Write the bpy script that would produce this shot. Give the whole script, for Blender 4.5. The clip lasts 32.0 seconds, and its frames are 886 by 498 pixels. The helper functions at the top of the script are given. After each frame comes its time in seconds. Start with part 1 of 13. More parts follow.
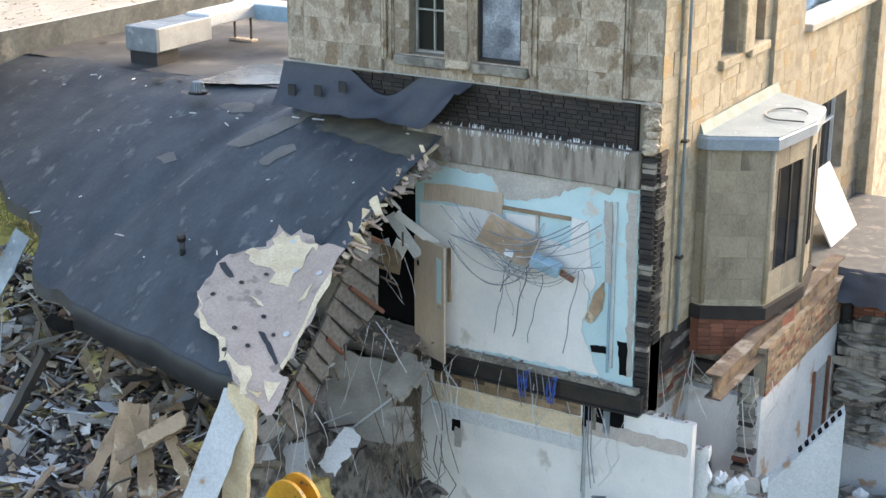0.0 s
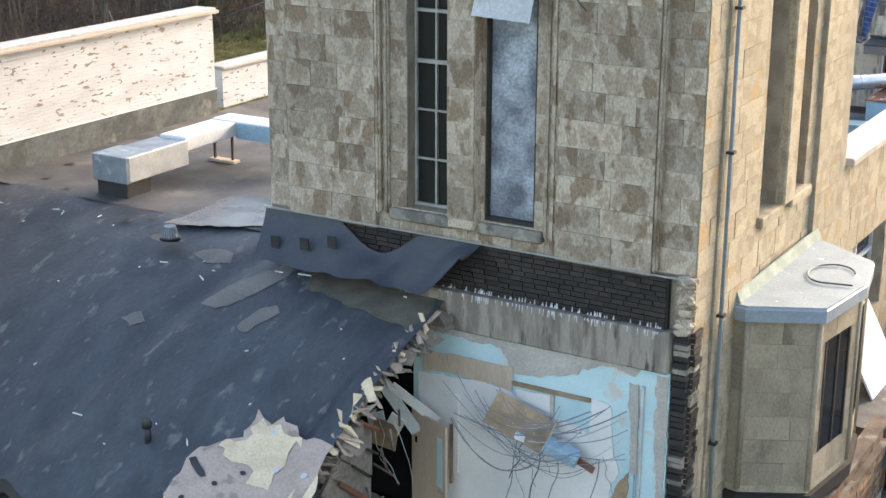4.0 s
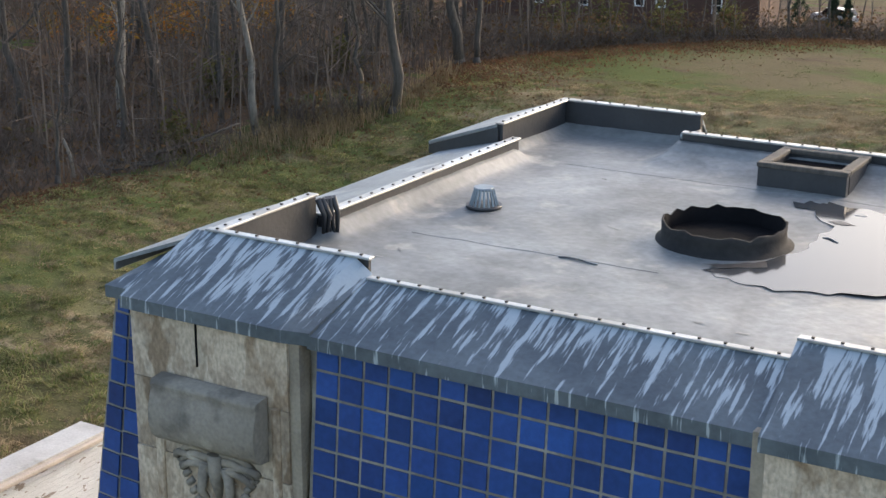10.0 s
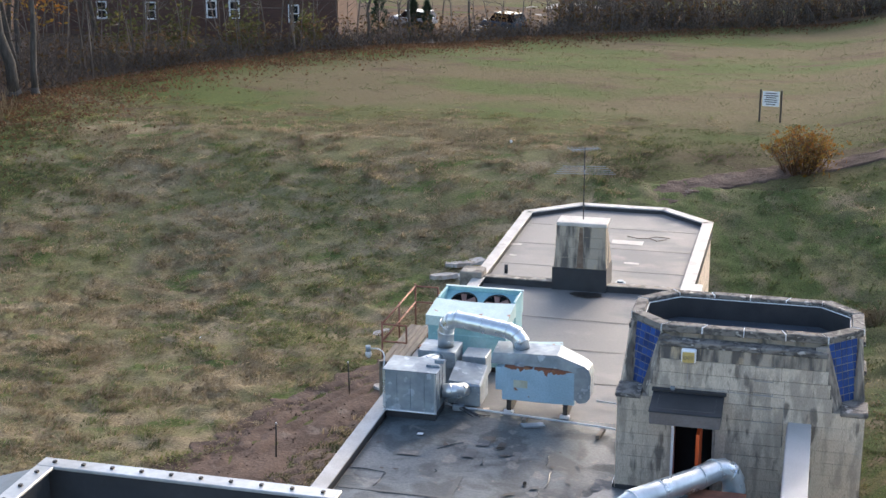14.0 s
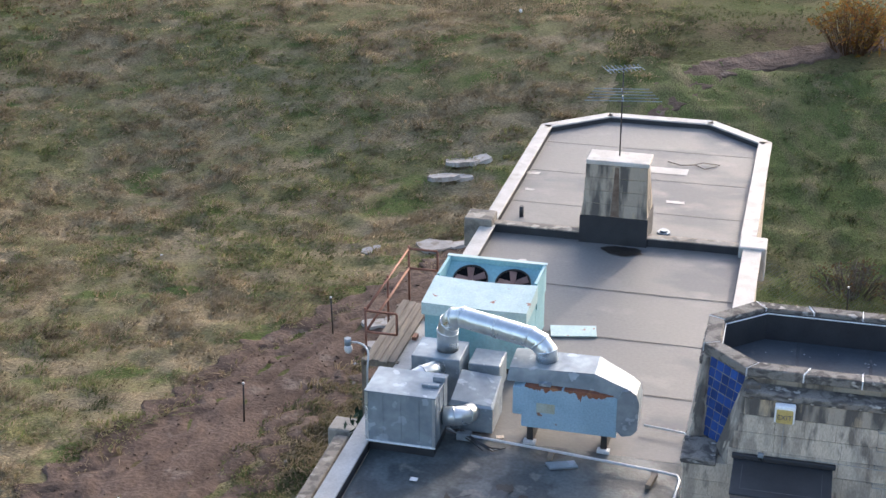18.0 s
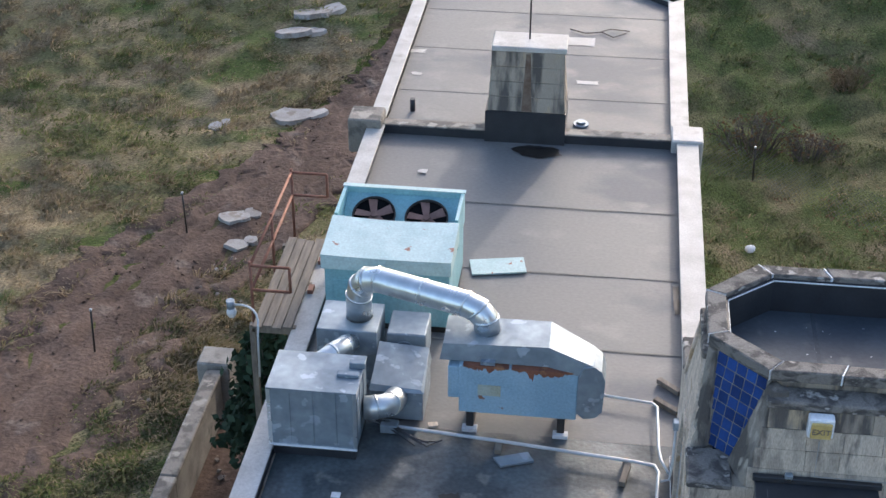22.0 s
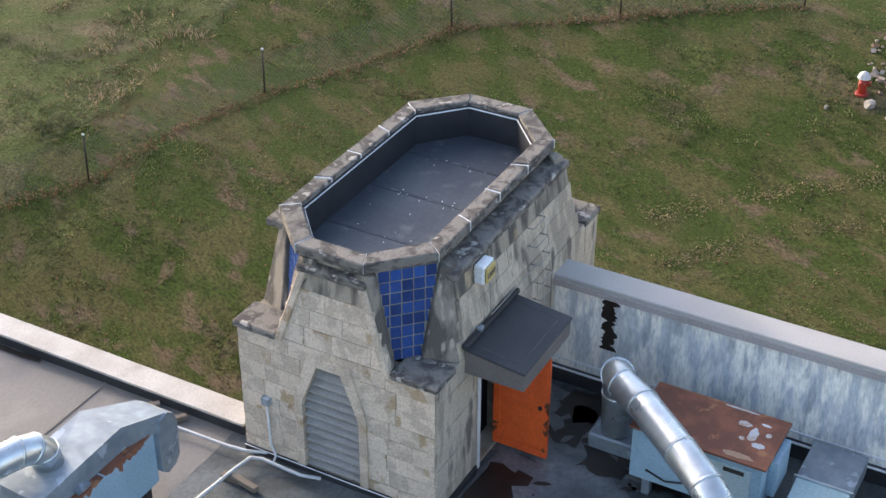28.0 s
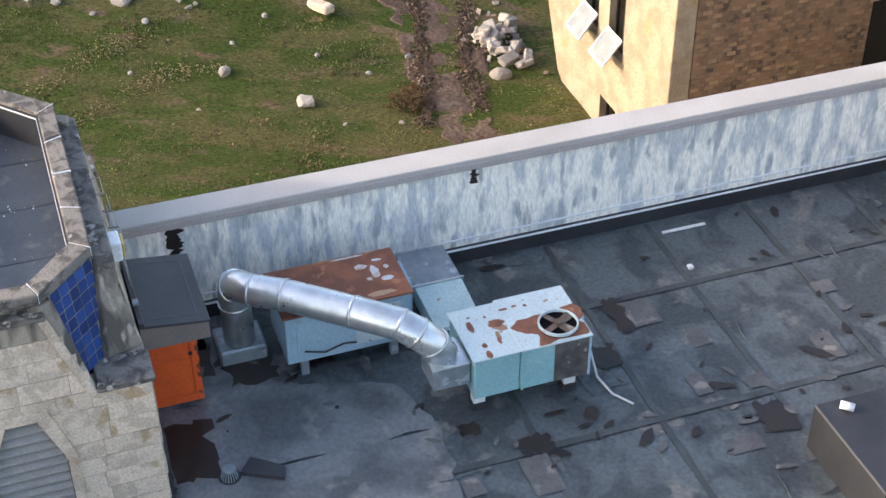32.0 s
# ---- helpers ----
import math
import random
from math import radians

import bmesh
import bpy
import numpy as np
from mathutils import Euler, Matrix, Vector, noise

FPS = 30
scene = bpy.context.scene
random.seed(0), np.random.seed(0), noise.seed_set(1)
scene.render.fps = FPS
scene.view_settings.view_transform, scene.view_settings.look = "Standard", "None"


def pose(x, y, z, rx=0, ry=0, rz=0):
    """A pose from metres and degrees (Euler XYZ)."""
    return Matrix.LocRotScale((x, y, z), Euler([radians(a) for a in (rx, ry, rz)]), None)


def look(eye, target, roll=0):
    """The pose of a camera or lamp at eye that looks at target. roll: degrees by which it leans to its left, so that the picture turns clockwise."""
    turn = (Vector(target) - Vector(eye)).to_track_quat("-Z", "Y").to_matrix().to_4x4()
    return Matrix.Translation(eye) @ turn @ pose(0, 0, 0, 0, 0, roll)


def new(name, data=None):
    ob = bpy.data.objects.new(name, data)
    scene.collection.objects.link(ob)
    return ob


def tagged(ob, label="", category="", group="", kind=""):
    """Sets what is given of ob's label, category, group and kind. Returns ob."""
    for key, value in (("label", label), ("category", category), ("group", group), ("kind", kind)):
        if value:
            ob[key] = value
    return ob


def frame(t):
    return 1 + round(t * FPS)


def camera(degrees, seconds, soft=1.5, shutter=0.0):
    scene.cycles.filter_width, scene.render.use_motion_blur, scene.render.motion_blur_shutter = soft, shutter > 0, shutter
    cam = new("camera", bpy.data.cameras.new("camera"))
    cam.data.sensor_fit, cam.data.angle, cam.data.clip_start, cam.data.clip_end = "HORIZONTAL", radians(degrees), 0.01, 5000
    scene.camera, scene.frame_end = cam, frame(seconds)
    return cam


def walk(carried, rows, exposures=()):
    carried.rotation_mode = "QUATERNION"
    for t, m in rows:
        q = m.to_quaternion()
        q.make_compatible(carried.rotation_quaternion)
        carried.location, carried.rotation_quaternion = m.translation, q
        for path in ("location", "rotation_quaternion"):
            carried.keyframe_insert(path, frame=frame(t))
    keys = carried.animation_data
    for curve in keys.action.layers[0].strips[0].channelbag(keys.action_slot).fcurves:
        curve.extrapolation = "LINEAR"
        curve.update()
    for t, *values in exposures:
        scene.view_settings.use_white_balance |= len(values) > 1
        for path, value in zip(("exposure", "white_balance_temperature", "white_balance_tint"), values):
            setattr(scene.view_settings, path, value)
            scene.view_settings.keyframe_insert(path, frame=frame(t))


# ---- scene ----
from mathutils.geometry import tessellate_polygon

cam = camera(33.23, 32.0)
PATH = [
    (0, (15.925, -21.227, 15.222), (11.015, -13.111, 12.056), -0.13),
    (0.5, (15.816, -21.047, 15.202), (10.902, -12.927, 12.052), -0.11),
    (1, (15.655, -20.826, 15.205), (10.747, -12.699, 12.063), -0.09),
    (1.5, (15.438, -20.574, 15.201), (10.546, -12.435, 12.065), -0.04),
    (2, (15.232, -20.239, 15.149), (10.337, -12.093, 12.037), 0.03),
    (2.5, (15.012, -19.864, 15.264), (10.111, -11.719, 12.160), -0.00),
    (4.5, (13.527, -17.591, 17.079), (8.634, -9.388, 14.120), 0.19),
    (5, (13.047, -16.826, 17.739), (8.151, -8.620, 14.791), 0.14),
    (5.5, (12.606, -16.127, 18.412), (7.712, -7.918, 15.470), 0.07),
    (6, (12.140, -15.371, 18.829), (7.243, -7.155, 15.910), 0.13),
    (6.5, (11.594, -14.492, 19.248), (6.705, -6.277, 16.312), -0.08),
    (7, (10.993, -13.488, 19.630), (6.101, -5.268, 16.716), 0.02),
    (7.5, (10.365, -12.443, 20.132), (5.473, -4.220, 17.227), -0.01),
    (8, (9.726, -11.365, 20.524), (4.824, -3.139, 17.644), -0.00),
    (8.5, (9.099, -10.335, 20.742), (4.195, -2.108, 17.866), -0.01),
    (9, (8.504, -9.351, 20.739), (3.601, -1.122, 17.869), 0.03),
    (9.5, (7.908, -8.352, 20.735), (3.005, -0.121, 17.871), 0.09),
    (10, (7.297, -7.324, 20.742), (2.399, 0.912, 17.879), 0.14),
    (10.5, (6.711, -6.313, 20.744), (1.984, 2.022, 17.883), 0.12),
    (11, (6.192, -5.316, 20.749), (1.940, 3.272, 17.890), 0.03),
    (11.5, (5.741, -4.299, 20.769), (1.953, 4.504, 17.912), -0.04),
    (12, (5.323, -3.206, 20.778), (1.935, 5.759, 17.922), -0.15),
    (12.5, (4.963, -2.186, 20.817), (1.913, 6.899, 17.957), -0.22),
    (13, (4.642, -1.173, 20.848), (1.967, 8.028, 17.988), -0.26),
    (13.5, (4.375, -0.200, 20.891), (1.924, 9.061, 18.023), -0.32),
    (15.5, (3.379, 2.969, 21.231), (1.005, 12.170, 18.118), -0.44),
    (16, (3.101, 4.194, 21.235), (0.728, 13.356, 18.007), -0.41),
    (16.5, (2.730, 5.535, 21.184), (0.371, 14.662, 17.846), -0.25),
    (17, (2.363, 7.027, 21.156), (0.017, 16.095, 17.653), -0.23),
    (17.5, (1.979, 8.627, 21.127), (-0.352, 17.607, 17.395), -0.24),
    (18, (1.579, 10.214, 21.074), (-0.725, 19.088, 17.081), -0.15),
    (18.5, (1.185, 11.710, 21.039), (-1.090, 20.476, 16.798), -0.05),
    (19, (0.816, 13.083, 21.040), (-1.427, 21.739, 16.562), 0.06),
    (19.5, (0.526, 14.194, 20.981), (-1.655, 22.745, 16.276), 0.13),
    (20, (0.285, 14.970, 20.970), (-1.716, 23.434, 16.037), 0.10),
    (20.5, (0.020, 15.523, 20.941), (-1.819, 23.890, 15.783), 0.23),
    (21, (-0.295, 15.869, 20.925), (-1.932, 24.248, 15.718), 0.24),
    (21.5, (-0.728, 16.061, 20.894), (-2.148, 24.483, 15.692), 0.22),
    (22, (-1.278, 16.170, 20.843), (-2.302, 24.654, 15.649), 0.26),
    (22.5, (-2.122, 16.203, 20.823), (-2.534, 24.741, 15.634), 0.31),
    (23, (-3.133, 16.287, 20.806), (-2.922, 24.833, 15.617), 0.25),
    (23.5, (-4.242, 16.480, 20.772), (-3.180, 24.964, 15.585), 0.15),
    (24, (-5.433, 16.765, 20.764), (-3.525, 25.096, 15.573), -0.04),
    (24.5, (-6.613, 17.207, 20.739), (-3.888, 25.304, 15.541), -0.20),
    (26.5, (-11.372, 20.654, 20.630), (-5.523, 26.815, 15.355), 0.06),
    (27, (-12.212, 21.630, 20.590), (-5.761, 27.159, 15.315), 0.09),
    (27.5, (-12.956, 22.664, 20.561), (-5.981, 27.478, 15.253), 0.16),
    (28, (-13.553, 23.712, 20.554), (-6.162, 27.748, 15.161), 0.16),
    (28.5, (-14.050, 24.791, 20.578), (-6.330, 28.015, 15.101), 0.12),
    (29, (-14.459, 25.899, 20.632), (-6.499, 28.291, 15.073), 0.04),
    (29.5, (-14.700, 27.119, 20.658), (-6.586, 28.641, 15.015), 0.09),
    (30, (-14.848, 28.292, 20.720), (-6.677, 28.972, 14.995), 0.02),
    (30.5, (-14.862, 29.491, 20.754), (-6.716, 29.324, 14.955), -0.06),
    (31, (-14.775, 30.569, 20.819), (-6.748, 29.570, 14.938), -0.18),
    (31.5, (-14.620, 31.513, 20.882), (-6.793, 29.699, 14.928), -0.32),
    (32, (-14.391, 32.368, 20.954), (-6.848, 29.772, 14.924), -0.31),
]
walk(cam, [(t, look(eye, target, roll)) for t, eye, target, roll in PATH],
     exposures=[(0, 2.15, 7350, 14), (3, 2.15, 7350, 14), (6, 1.62, 7200, 14), (9, 1.5, 7150, 14), (12.5, 1.52, 6520, 14), (16, 1.65, 6600, 16), (20, 1.4, 6350, 15), (24, 1.3, 6250, 14), (28, 1.66, 6950, 16), (32, 1.8, 7200, 17)])

# ---- light ----
SUN_AZ, SUN_EL = radians(16), radians(21)      # azimuth from +y towards +x
world = bpy.data.worlds.new("world")
scene.world = world
world.use_nodes = True
wn = world.node_tree.nodes
sky = wn.new("ShaderNodeTexSky")
sky.sky_type = "NISHITA"
sky.sun_disc = False
sky.sun_elevation, sky.sun_rotation = SUN_EL, SUN_AZ
sky.air_density, sky.dust_density, sky.ozone_density = 1.0, 2.2, 1.2
world.node_tree.links.new(sky.outputs[0], wn["Background"].inputs[0])
wn["Background"].inputs[1].default_value = 0.15
sun_dir = Vector((math.sin(SUN_AZ) * math.cos(SUN_EL), math.cos(SUN_AZ) * math.cos(SUN_EL), math.sin(SUN_EL)))
sun = new("sun", bpy.data.lights.new("sun", "SUN"))
sun.data.energy, sun.data.angle, sun.data.color = 0.72, radians(2.5), (1.0, 0.93, 0.82)
sun.matrix_world = look(sun_dir * 60, (0, 0, 0))
scene.view_settings.exposure = 1.2


# ---- mesh helpers ----
def part(name, bm, material, parent=None, label=""):
    """Links a bmesh as one mesh object, under a thing or a part."""
    me = bpy.data.meshes.new(name)
    bm.normal_update()
    bm.to_mesh(me)
    bm.free()
    for m in material if isinstance(material, (list, tuple)) else [material]:
        me.materials.append(m)
    ob = new(name, me)
    if parent is not None:
        ob.parent = parent
    return tagged(ob, label)


def thing(name, label, category, group="", at=(0, 0, 0)):
    ob = new(name)
    ob.empty_display_size = 0.2
    ob.location = at
    return tagged(ob, label, category, group)


def setting(name, bm, material, label="", category=""):
    return tagged(part(name, bm, material), label, category or name.split("_")[0], kind="structure")


def hexa(bm, p, mi=0):
    """Eight corners: bottom four counter-clockwise, then top four."""
    v = [bm.verts.new(q) for q in p]
    for a in ((3, 2, 1, 0), (4, 5, 6, 7), (0, 1, 5, 4), (1, 2, 6, 5), (2, 3, 7, 6), (3, 0, 4, 7)):
        bm.faces.new([v[i] for i in a]).material_index = mi
    return v


def box(bm, x0, x1, y0, y1, z0, z1, mi=0):
    return hexa(bm, [(x0, y0, z0), (x1, y0, z0), (x1, y1, z0), (x0, y1, z0), (x0, y0, z1), (x1, y0, z1), (x1, y1, z1), (x0, y1, z1)], mi)


def bbox(x0, x1, y0, y1, z0, z1, bevel=0.0, segs=1):
    bm = bmesh.new()
    box(bm, x0, x1, y0, y1, z0, z1)
    if bevel:
        bmesh.ops.bevel(bm, geom=bm.edges[:], offset=bevel, segments=segs, affect="EDGES", profile=0.5)
    return bm


def prism(bm, poly, z0, z1, top=None, mi=0):
    """A prism over a counter-clockwise outline; top: another outline for its upper rim."""
    top = top or poly
    lo = [bm.verts.new((x, y, z0)) for x, y in poly]
    hi = [bm.verts.new((x, y, z1)) for x, y in top]
    n = len(poly)
    bm.faces.new(lo[::-1]).material_index = mi
    bm.faces.new(hi).material_index = mi
    for i in range(n):
        bm.faces.new((lo[i], lo[(i + 1) % n], hi[(i + 1) % n], hi[i])).material_index = mi


def tube(bm, pts, r, seg=12, cap=True, mi=0, r1=None):
    """A round tube along points; r may taper to r1."""
    pts = [Vector(p) for p in pts]
    rings = []
    up = Vector((0, 0, 1))
    last = None
    for i, p in enumerate(pts):
        d = (pts[min(i + 1, len(pts) - 1)] - pts[max(i - 1, 0)]).normalized()
        a = last if last is not None else (up if abs(d.z) < 0.9 else Vector((1, 0, 0)))
        a = (a - d * a.dot(d)).normalized()
        last = a
        b = d.cross(a)
        k = i / max(1, len(pts) - 1)
        rr = r if r1 is None else r + (r1 - r) * k
        rings.append([bm.verts.new(p + (a * math.cos(t) + b * math.sin(t)) * rr) for t in (2 * math.pi * j / seg for j in range(seg))])
    for u, v in zip(rings, rings[1:]):
        for j in range(seg):
            f = bm.faces.new((u[j], u[(j + 1) % seg], v[(j + 1) % seg], v[j]))
            f.smooth, f.material_index = seg > 5, mi
    if cap:
        bm.faces.new(rings[0][::-1]).material_index = mi
        bm.faces.new(rings[-1]).material_index = mi
    return rings


def ring_wall(bm, outer, inner, z0, z1, mi=0):
    """A closed wall between two outlines of the same count."""
    n = len(outer)
    q = [[bm.verts.new((x, y, z)) for x, y in o] for o, z in ((outer, z0), (outer, z1), (inner, z1), (inner, z0))]
    for k in range(4):
        a, b = q[k], q[(k + 1) % 4]
        for i in range(n):
            bm.faces.new((a[i], a[(i + 1) % n], b[(i + 1) % n], b[i])).material_index = mi


# ---- materials ----
def mat(name, col, col2=None, rough=0.8, scale=2.0, fine=30.0, bump=0.15, metal=0.0, lo=0.35, hi=0.65, col3=None, lo3=0.6, hi3=0.7,
        scale3=0.7, stretch=(1, 1, 1), rnd=0.0, grain=0.18, rough2=None, bump_d=0.02, detail=5.0, shift_by_piece=True, spec=0.5, distort=0.0, turn=None, margin=0.0):
    """A surface: two colours blended by large noise, fine grain over both, a third colour in patches, relief, and a shade by piece."""
    m = bpy.data.materials.new(name)
    m.use_nodes = True
    nt = m.node_tree
    n, L = nt.nodes, nt.links
    bsdf = n["Principled BSDF"]
    geo = n.new("ShaderNodeNewGeometry")
    mp = n.new("ShaderNodeMapping")
    mp.inputs["Scale"].default_value = stretch
    if turn is not None:                      # bands run along one direction of the plan
        mp.vector_type = "TEXTURE"
        mp.inputs["Rotation"].default_value = (0.0, 0.0, turn)
    L.new(geo.outputs["Position"], mp.inputs[0])
    if rnd:                                   # each piece takes its own stretch of the pattern
        oi = n.new("ShaderNodeObjectInfo")
        if shift_by_piece:
            shift = n.new("ShaderNodeVectorMath")
            shift.operation = "SCALE"
            shift.inputs[0].default_value = (37.0, 53.0, 29.0)
            L.new(oi.outputs["Random"], shift.inputs["Scale"])
            L.new(shift.outputs[0], mp.inputs["Location"])

    def noise_tex(s, d=detail, src=mp):
        t = n.new("ShaderNodeTexNoise")
        t.inputs["Scale"].default_value, t.inputs["Detail"].default_value = s, d
        L.new(src.outputs[0], t.inputs["Vector"])
        return t

    def ramp(src, a, b):
        r = n.new("ShaderNodeMapRange")
        r.inputs[1].default_value, r.inputs[2].default_value = a, b
        L.new(src, r.inputs[0])
        return r.outputs[0]

    def mix(fac, a, b, kind="MIX"):
        x = n.new("ShaderNodeMix")
        x.data_type, x.blend_type = "RGBA", kind
        for sock, val in ((x.inputs[0], fac), (x.inputs[6], a), (x.inputs[7], b)):
            if hasattr(val, "links"):
                L.new(val, sock)
            else:
                sock.default_value = val
        return x.outputs[2]

    rgba = lambda c: (*c, 1.0)
    big = noise_tex(scale)
    big.inputs["Distortion"].default_value = distort
    field = big.outputs[0]
    if margin:                                # the second colour flakes in from the edges of each piece
        vt = n.new("ShaderNodeVectorTransform")
        vt.vector_type, vt.convert_from, vt.convert_to = "POINT", "WORLD", "OBJECT"
        L.new(geo.outputs["Position"], vt.inputs[0])
        ab = n.new("ShaderNodeVectorMath")
        ab.operation = "ABSOLUTE"
        L.new(vt.outputs[0], ab.inputs[0])
        sp = n.new("ShaderNodeSeparateXYZ")
        L.new(ab.outputs[0], sp.inputs[0])
        mx = n.new("ShaderNodeMath")
        mx.operation = "MAXIMUM"
        L.new(sp.outputs[0], mx.inputs[0])
        L.new(sp.outputs[1], mx.inputs[1])
        er = n.new("ShaderNodeMapRange")
        er.inputs[1].default_value, er.inputs[2].default_value, er.inputs[3].default_value, er.inputs[4].default_value = 0.1, 0.5, -margin, margin
        L.new(mx.outputs[0], er.inputs[0])
        ad = n.new("ShaderNodeMath")
        L.new(field, ad.inputs[0])
        L.new(er.outputs[0], ad.inputs[1])
        field = ad.outputs[0]
    colour = mix(ramp(field, lo, hi), rgba(col), rgba(col2 or [c * 0.7 for c in col]))
    if col3:
        colour = mix(ramp(noise_tex(scale3, 7.0).outputs[0], lo3, hi3), colour, rgba(col3))
    small = noise_tex(fine, 6.0)
    if grain:
        g = ramp(small.outputs[0], 0.2, 0.8)
        gm = n.new("ShaderNodeMapRange")
        gm.inputs[3].default_value, gm.inputs[4].default_value = 1 - grain, 1 + grain
        L.new(g, gm.inputs[0])
        colour = mix(1.0, colour, gm.outputs[0], "MULTIPLY")
    if rnd:
        rm = n.new("ShaderNodeMapRange")
        rm.inputs[3].default_value, rm.inputs[4].default_value = 1 - rnd, 1 + rnd
        L.new(oi.outputs["Random"], rm.inputs[0])
        colour = mix(1.0, colour, rm.outputs[0], "MULTIPLY")
    L.new(colour, bsdf.inputs["Base Color"])
    bsdf.inputs["Metallic"].default_value = metal
    bsdf.inputs["Specular IOR Level"].default_value = spec
    if rough2 is None:
        bsdf.inputs["Roughness"].default_value = rough
    else:
        rr = n.new("ShaderNodeMapRange")
        rr.inputs[1].default_value, rr.inputs[2].default_value = lo, hi
        rr.inputs[3].default_value, rr.inputs[4].default_value = rough, rough2
        L.new(big.outputs[0], rr.inputs[0])
        L.new(rr.outputs[0], bsdf.inputs["Roughness"])
    if bump:
        b = n.new("ShaderNodeBump")
        b.inputs["Strength"].default_value, b.inputs["Distance"].default_value = bump, bump_d
        L.new(small.outputs[0], b.inputs["Height"])
        L.new(b.outputs[0], bsdf.inputs["Normal"])
    return m


M_STONE = mat("limestone", (0.350, 0.276, 0.204), (0.460, 0.382, 0.295), 0.88, 4.5, 30, 0.8, lo=0.48, hi=0.55, col3=(0.250, 0.182, 0.122), lo3=0.55, hi3=0.60, scale3=2.6, rnd=0.21, grain=0.40, detail=14.0, distort=0.6, margin=0.07, stretch=(1.2, 1.2, 0.7))
M_STONE_DARK = mat("weathered_stone", (0.275, 0.245, 0.205), (0.15, 0.134, 0.115), 0.9, 3.0, 35, 0.4, lo=0.45, hi=0.56, col3=(0.40, 0.36, 0.30), lo3=0.57, hi3=0.63, scale3=2.6, rnd=0.08, detail=10.0, shift_by_piece=False)
# lit copy of the limestone: the sun's warmth is mixed into the colour
M_STONE_WARM = mat("limestone_sun_tinted", (0.365, 0.312, 0.228), (0.285, 0.241, 0.172), 0.87, 3.0, 30, 0.45, lo=0.49, hi=0.56, col3=(0.37, 0.258, 0.138), lo3=0.60, hi3=0.66, scale3=1.5, rnd=0.12, grain=0.28, detail=12.0, distort=0.25)
M_STONE_PALE = mat("pale_block", (0.650, 0.540, 0.428), (0.505, 0.415, 0.325), 0.88, 2.8, 30, 0.5, lo=0.48, hi=0.56, col3=(0.42, 0.305, 0.19), lo3=0.60, hi3=0.65, scale3=2.0, rnd=0.07, grain=0.30, detail=13.0, distort=0.5)
M_MORTAR = mat("mortar", (0.375, 0.325, 0.255), (0.24, 0.205, 0.16), 0.95, 3, 40, 0.3)
M_TILE = mat("blue_tile", (0.020, 0.072, 0.25), (0.012, 0.042, 0.165), 0.32, 1.2, 20, 0.05, rnd=0.28, rough2=0.5, spec=0.3)
M_GROUT = mat("tile_grout", (0.30, 0.285, 0.245), (0.16, 0.15, 0.132), 0.9, 3, 40, 0.2)


def lead_mat(name, run):
    """Slate-grey lead with white runs that start at the upper edge."""
    m = mat(name, (0.072, 0.092, 0.110), (0.120, 0.146, 0.166), 0.5, 2.6, 25, 0.15, metal=0.2, rough2=0.65)
    n, L = m.node_tree.nodes, m.node_tree.links
    bsdf = n["Principled BSDF"]
    geo = n.new("ShaderNodeNewGeometry")
    fields = []
    for s, st in ((1.0, 22.0), (2.3, 30.0)):
        mp = n.new("ShaderNodeMapping")
        mp.inputs["Scale"].default_value = (st, 2.4, 2.4) if run == "x" else (2.4, st, 2.4)
        t = n.new("ShaderNodeTexNoise")
        t.inputs["Scale"].default_value, t.inputs["Detail"].default_value = s, 6.0
        L.new(geo.outputs["Position"], mp.inputs[0])
        L.new(mp.outputs[0], t.inputs["Vector"])
        fields.append(t.outputs[0])
    sep = n.new("ShaderNodeSeparateXYZ")
    L.new(geo.outputs["Position"], sep.inputs[0])
    hgt = n.new("ShaderNodeMapRange")
    hgt.inputs[1].default_value, hgt.inputs[2].default_value, hgt.inputs[3].default_value, hgt.inputs[4].default_value = 17.44, 17.80, -0.08, 0.125
    L.new(sep.outputs[2], hgt.inputs[0])
    add = n.new("ShaderNodeMath")
    L.new(fields[0], add.inputs[0])
    L.new(hgt.outputs[0], add.inputs[1])
    av = n.new("ShaderNodeMath")
    av.operation = "MULTIPLY_ADD"
    av.inputs[1].default_value = 0.35
    L.new(fields[1], av.inputs[0])
    L.new(add.outputs[0], av.inputs[2])
    rp = n.new("ShaderNodeMapRange")
    rp.inputs[1].default_value, rp.inputs[2].default_value = 0.695, 0.765
    L.new(av.outputs[0], rp.inputs[0])
    x = n.new("ShaderNodeMix")
    x.data_type = "RGBA"
    L.new(rp.outputs[0], x.inputs[0])
    L.new(bsdf.inputs["Base Color"].links[0].from_socket, x.inputs[6])
    x.inputs[7].default_value = (0.37, 0.425, 0.46, 1.0)
    L.new(x.outputs[2], bsdf.inputs["Base Color"])
    return m


M_LEAD = lead_mat("lead_coping", "x")
M_LEAD_Y = lead_mat("lead_coping_side", "y")
M_LEAD_PLAIN = mat("dull_grey_lead", (0.25, 0.275, 0.29), (0.17, 0.19, 0.205), 0.55, 1.6, 25, 0.12, metal=0.2, col3=(0.34, 0.36, 0.37), lo3=0.58, hi3=0.68, scale3=2.0, detail=9.0)
M_FLASHING = mat("dull_black_flashing", (0.020, 0.020, 0.021), (0.040, 0.038, 0.035), 0.85, 3.0, 20, 0.3, spec=0.2, detail=9.0)
M_HATCH = mat("dark_weathered_timber", (0.105, 0.092, 0.078), (0.06, 0.052, 0.045), 0.8, 3, 25, 0.3, stretch=(5, 1, 1), detail=8.0)
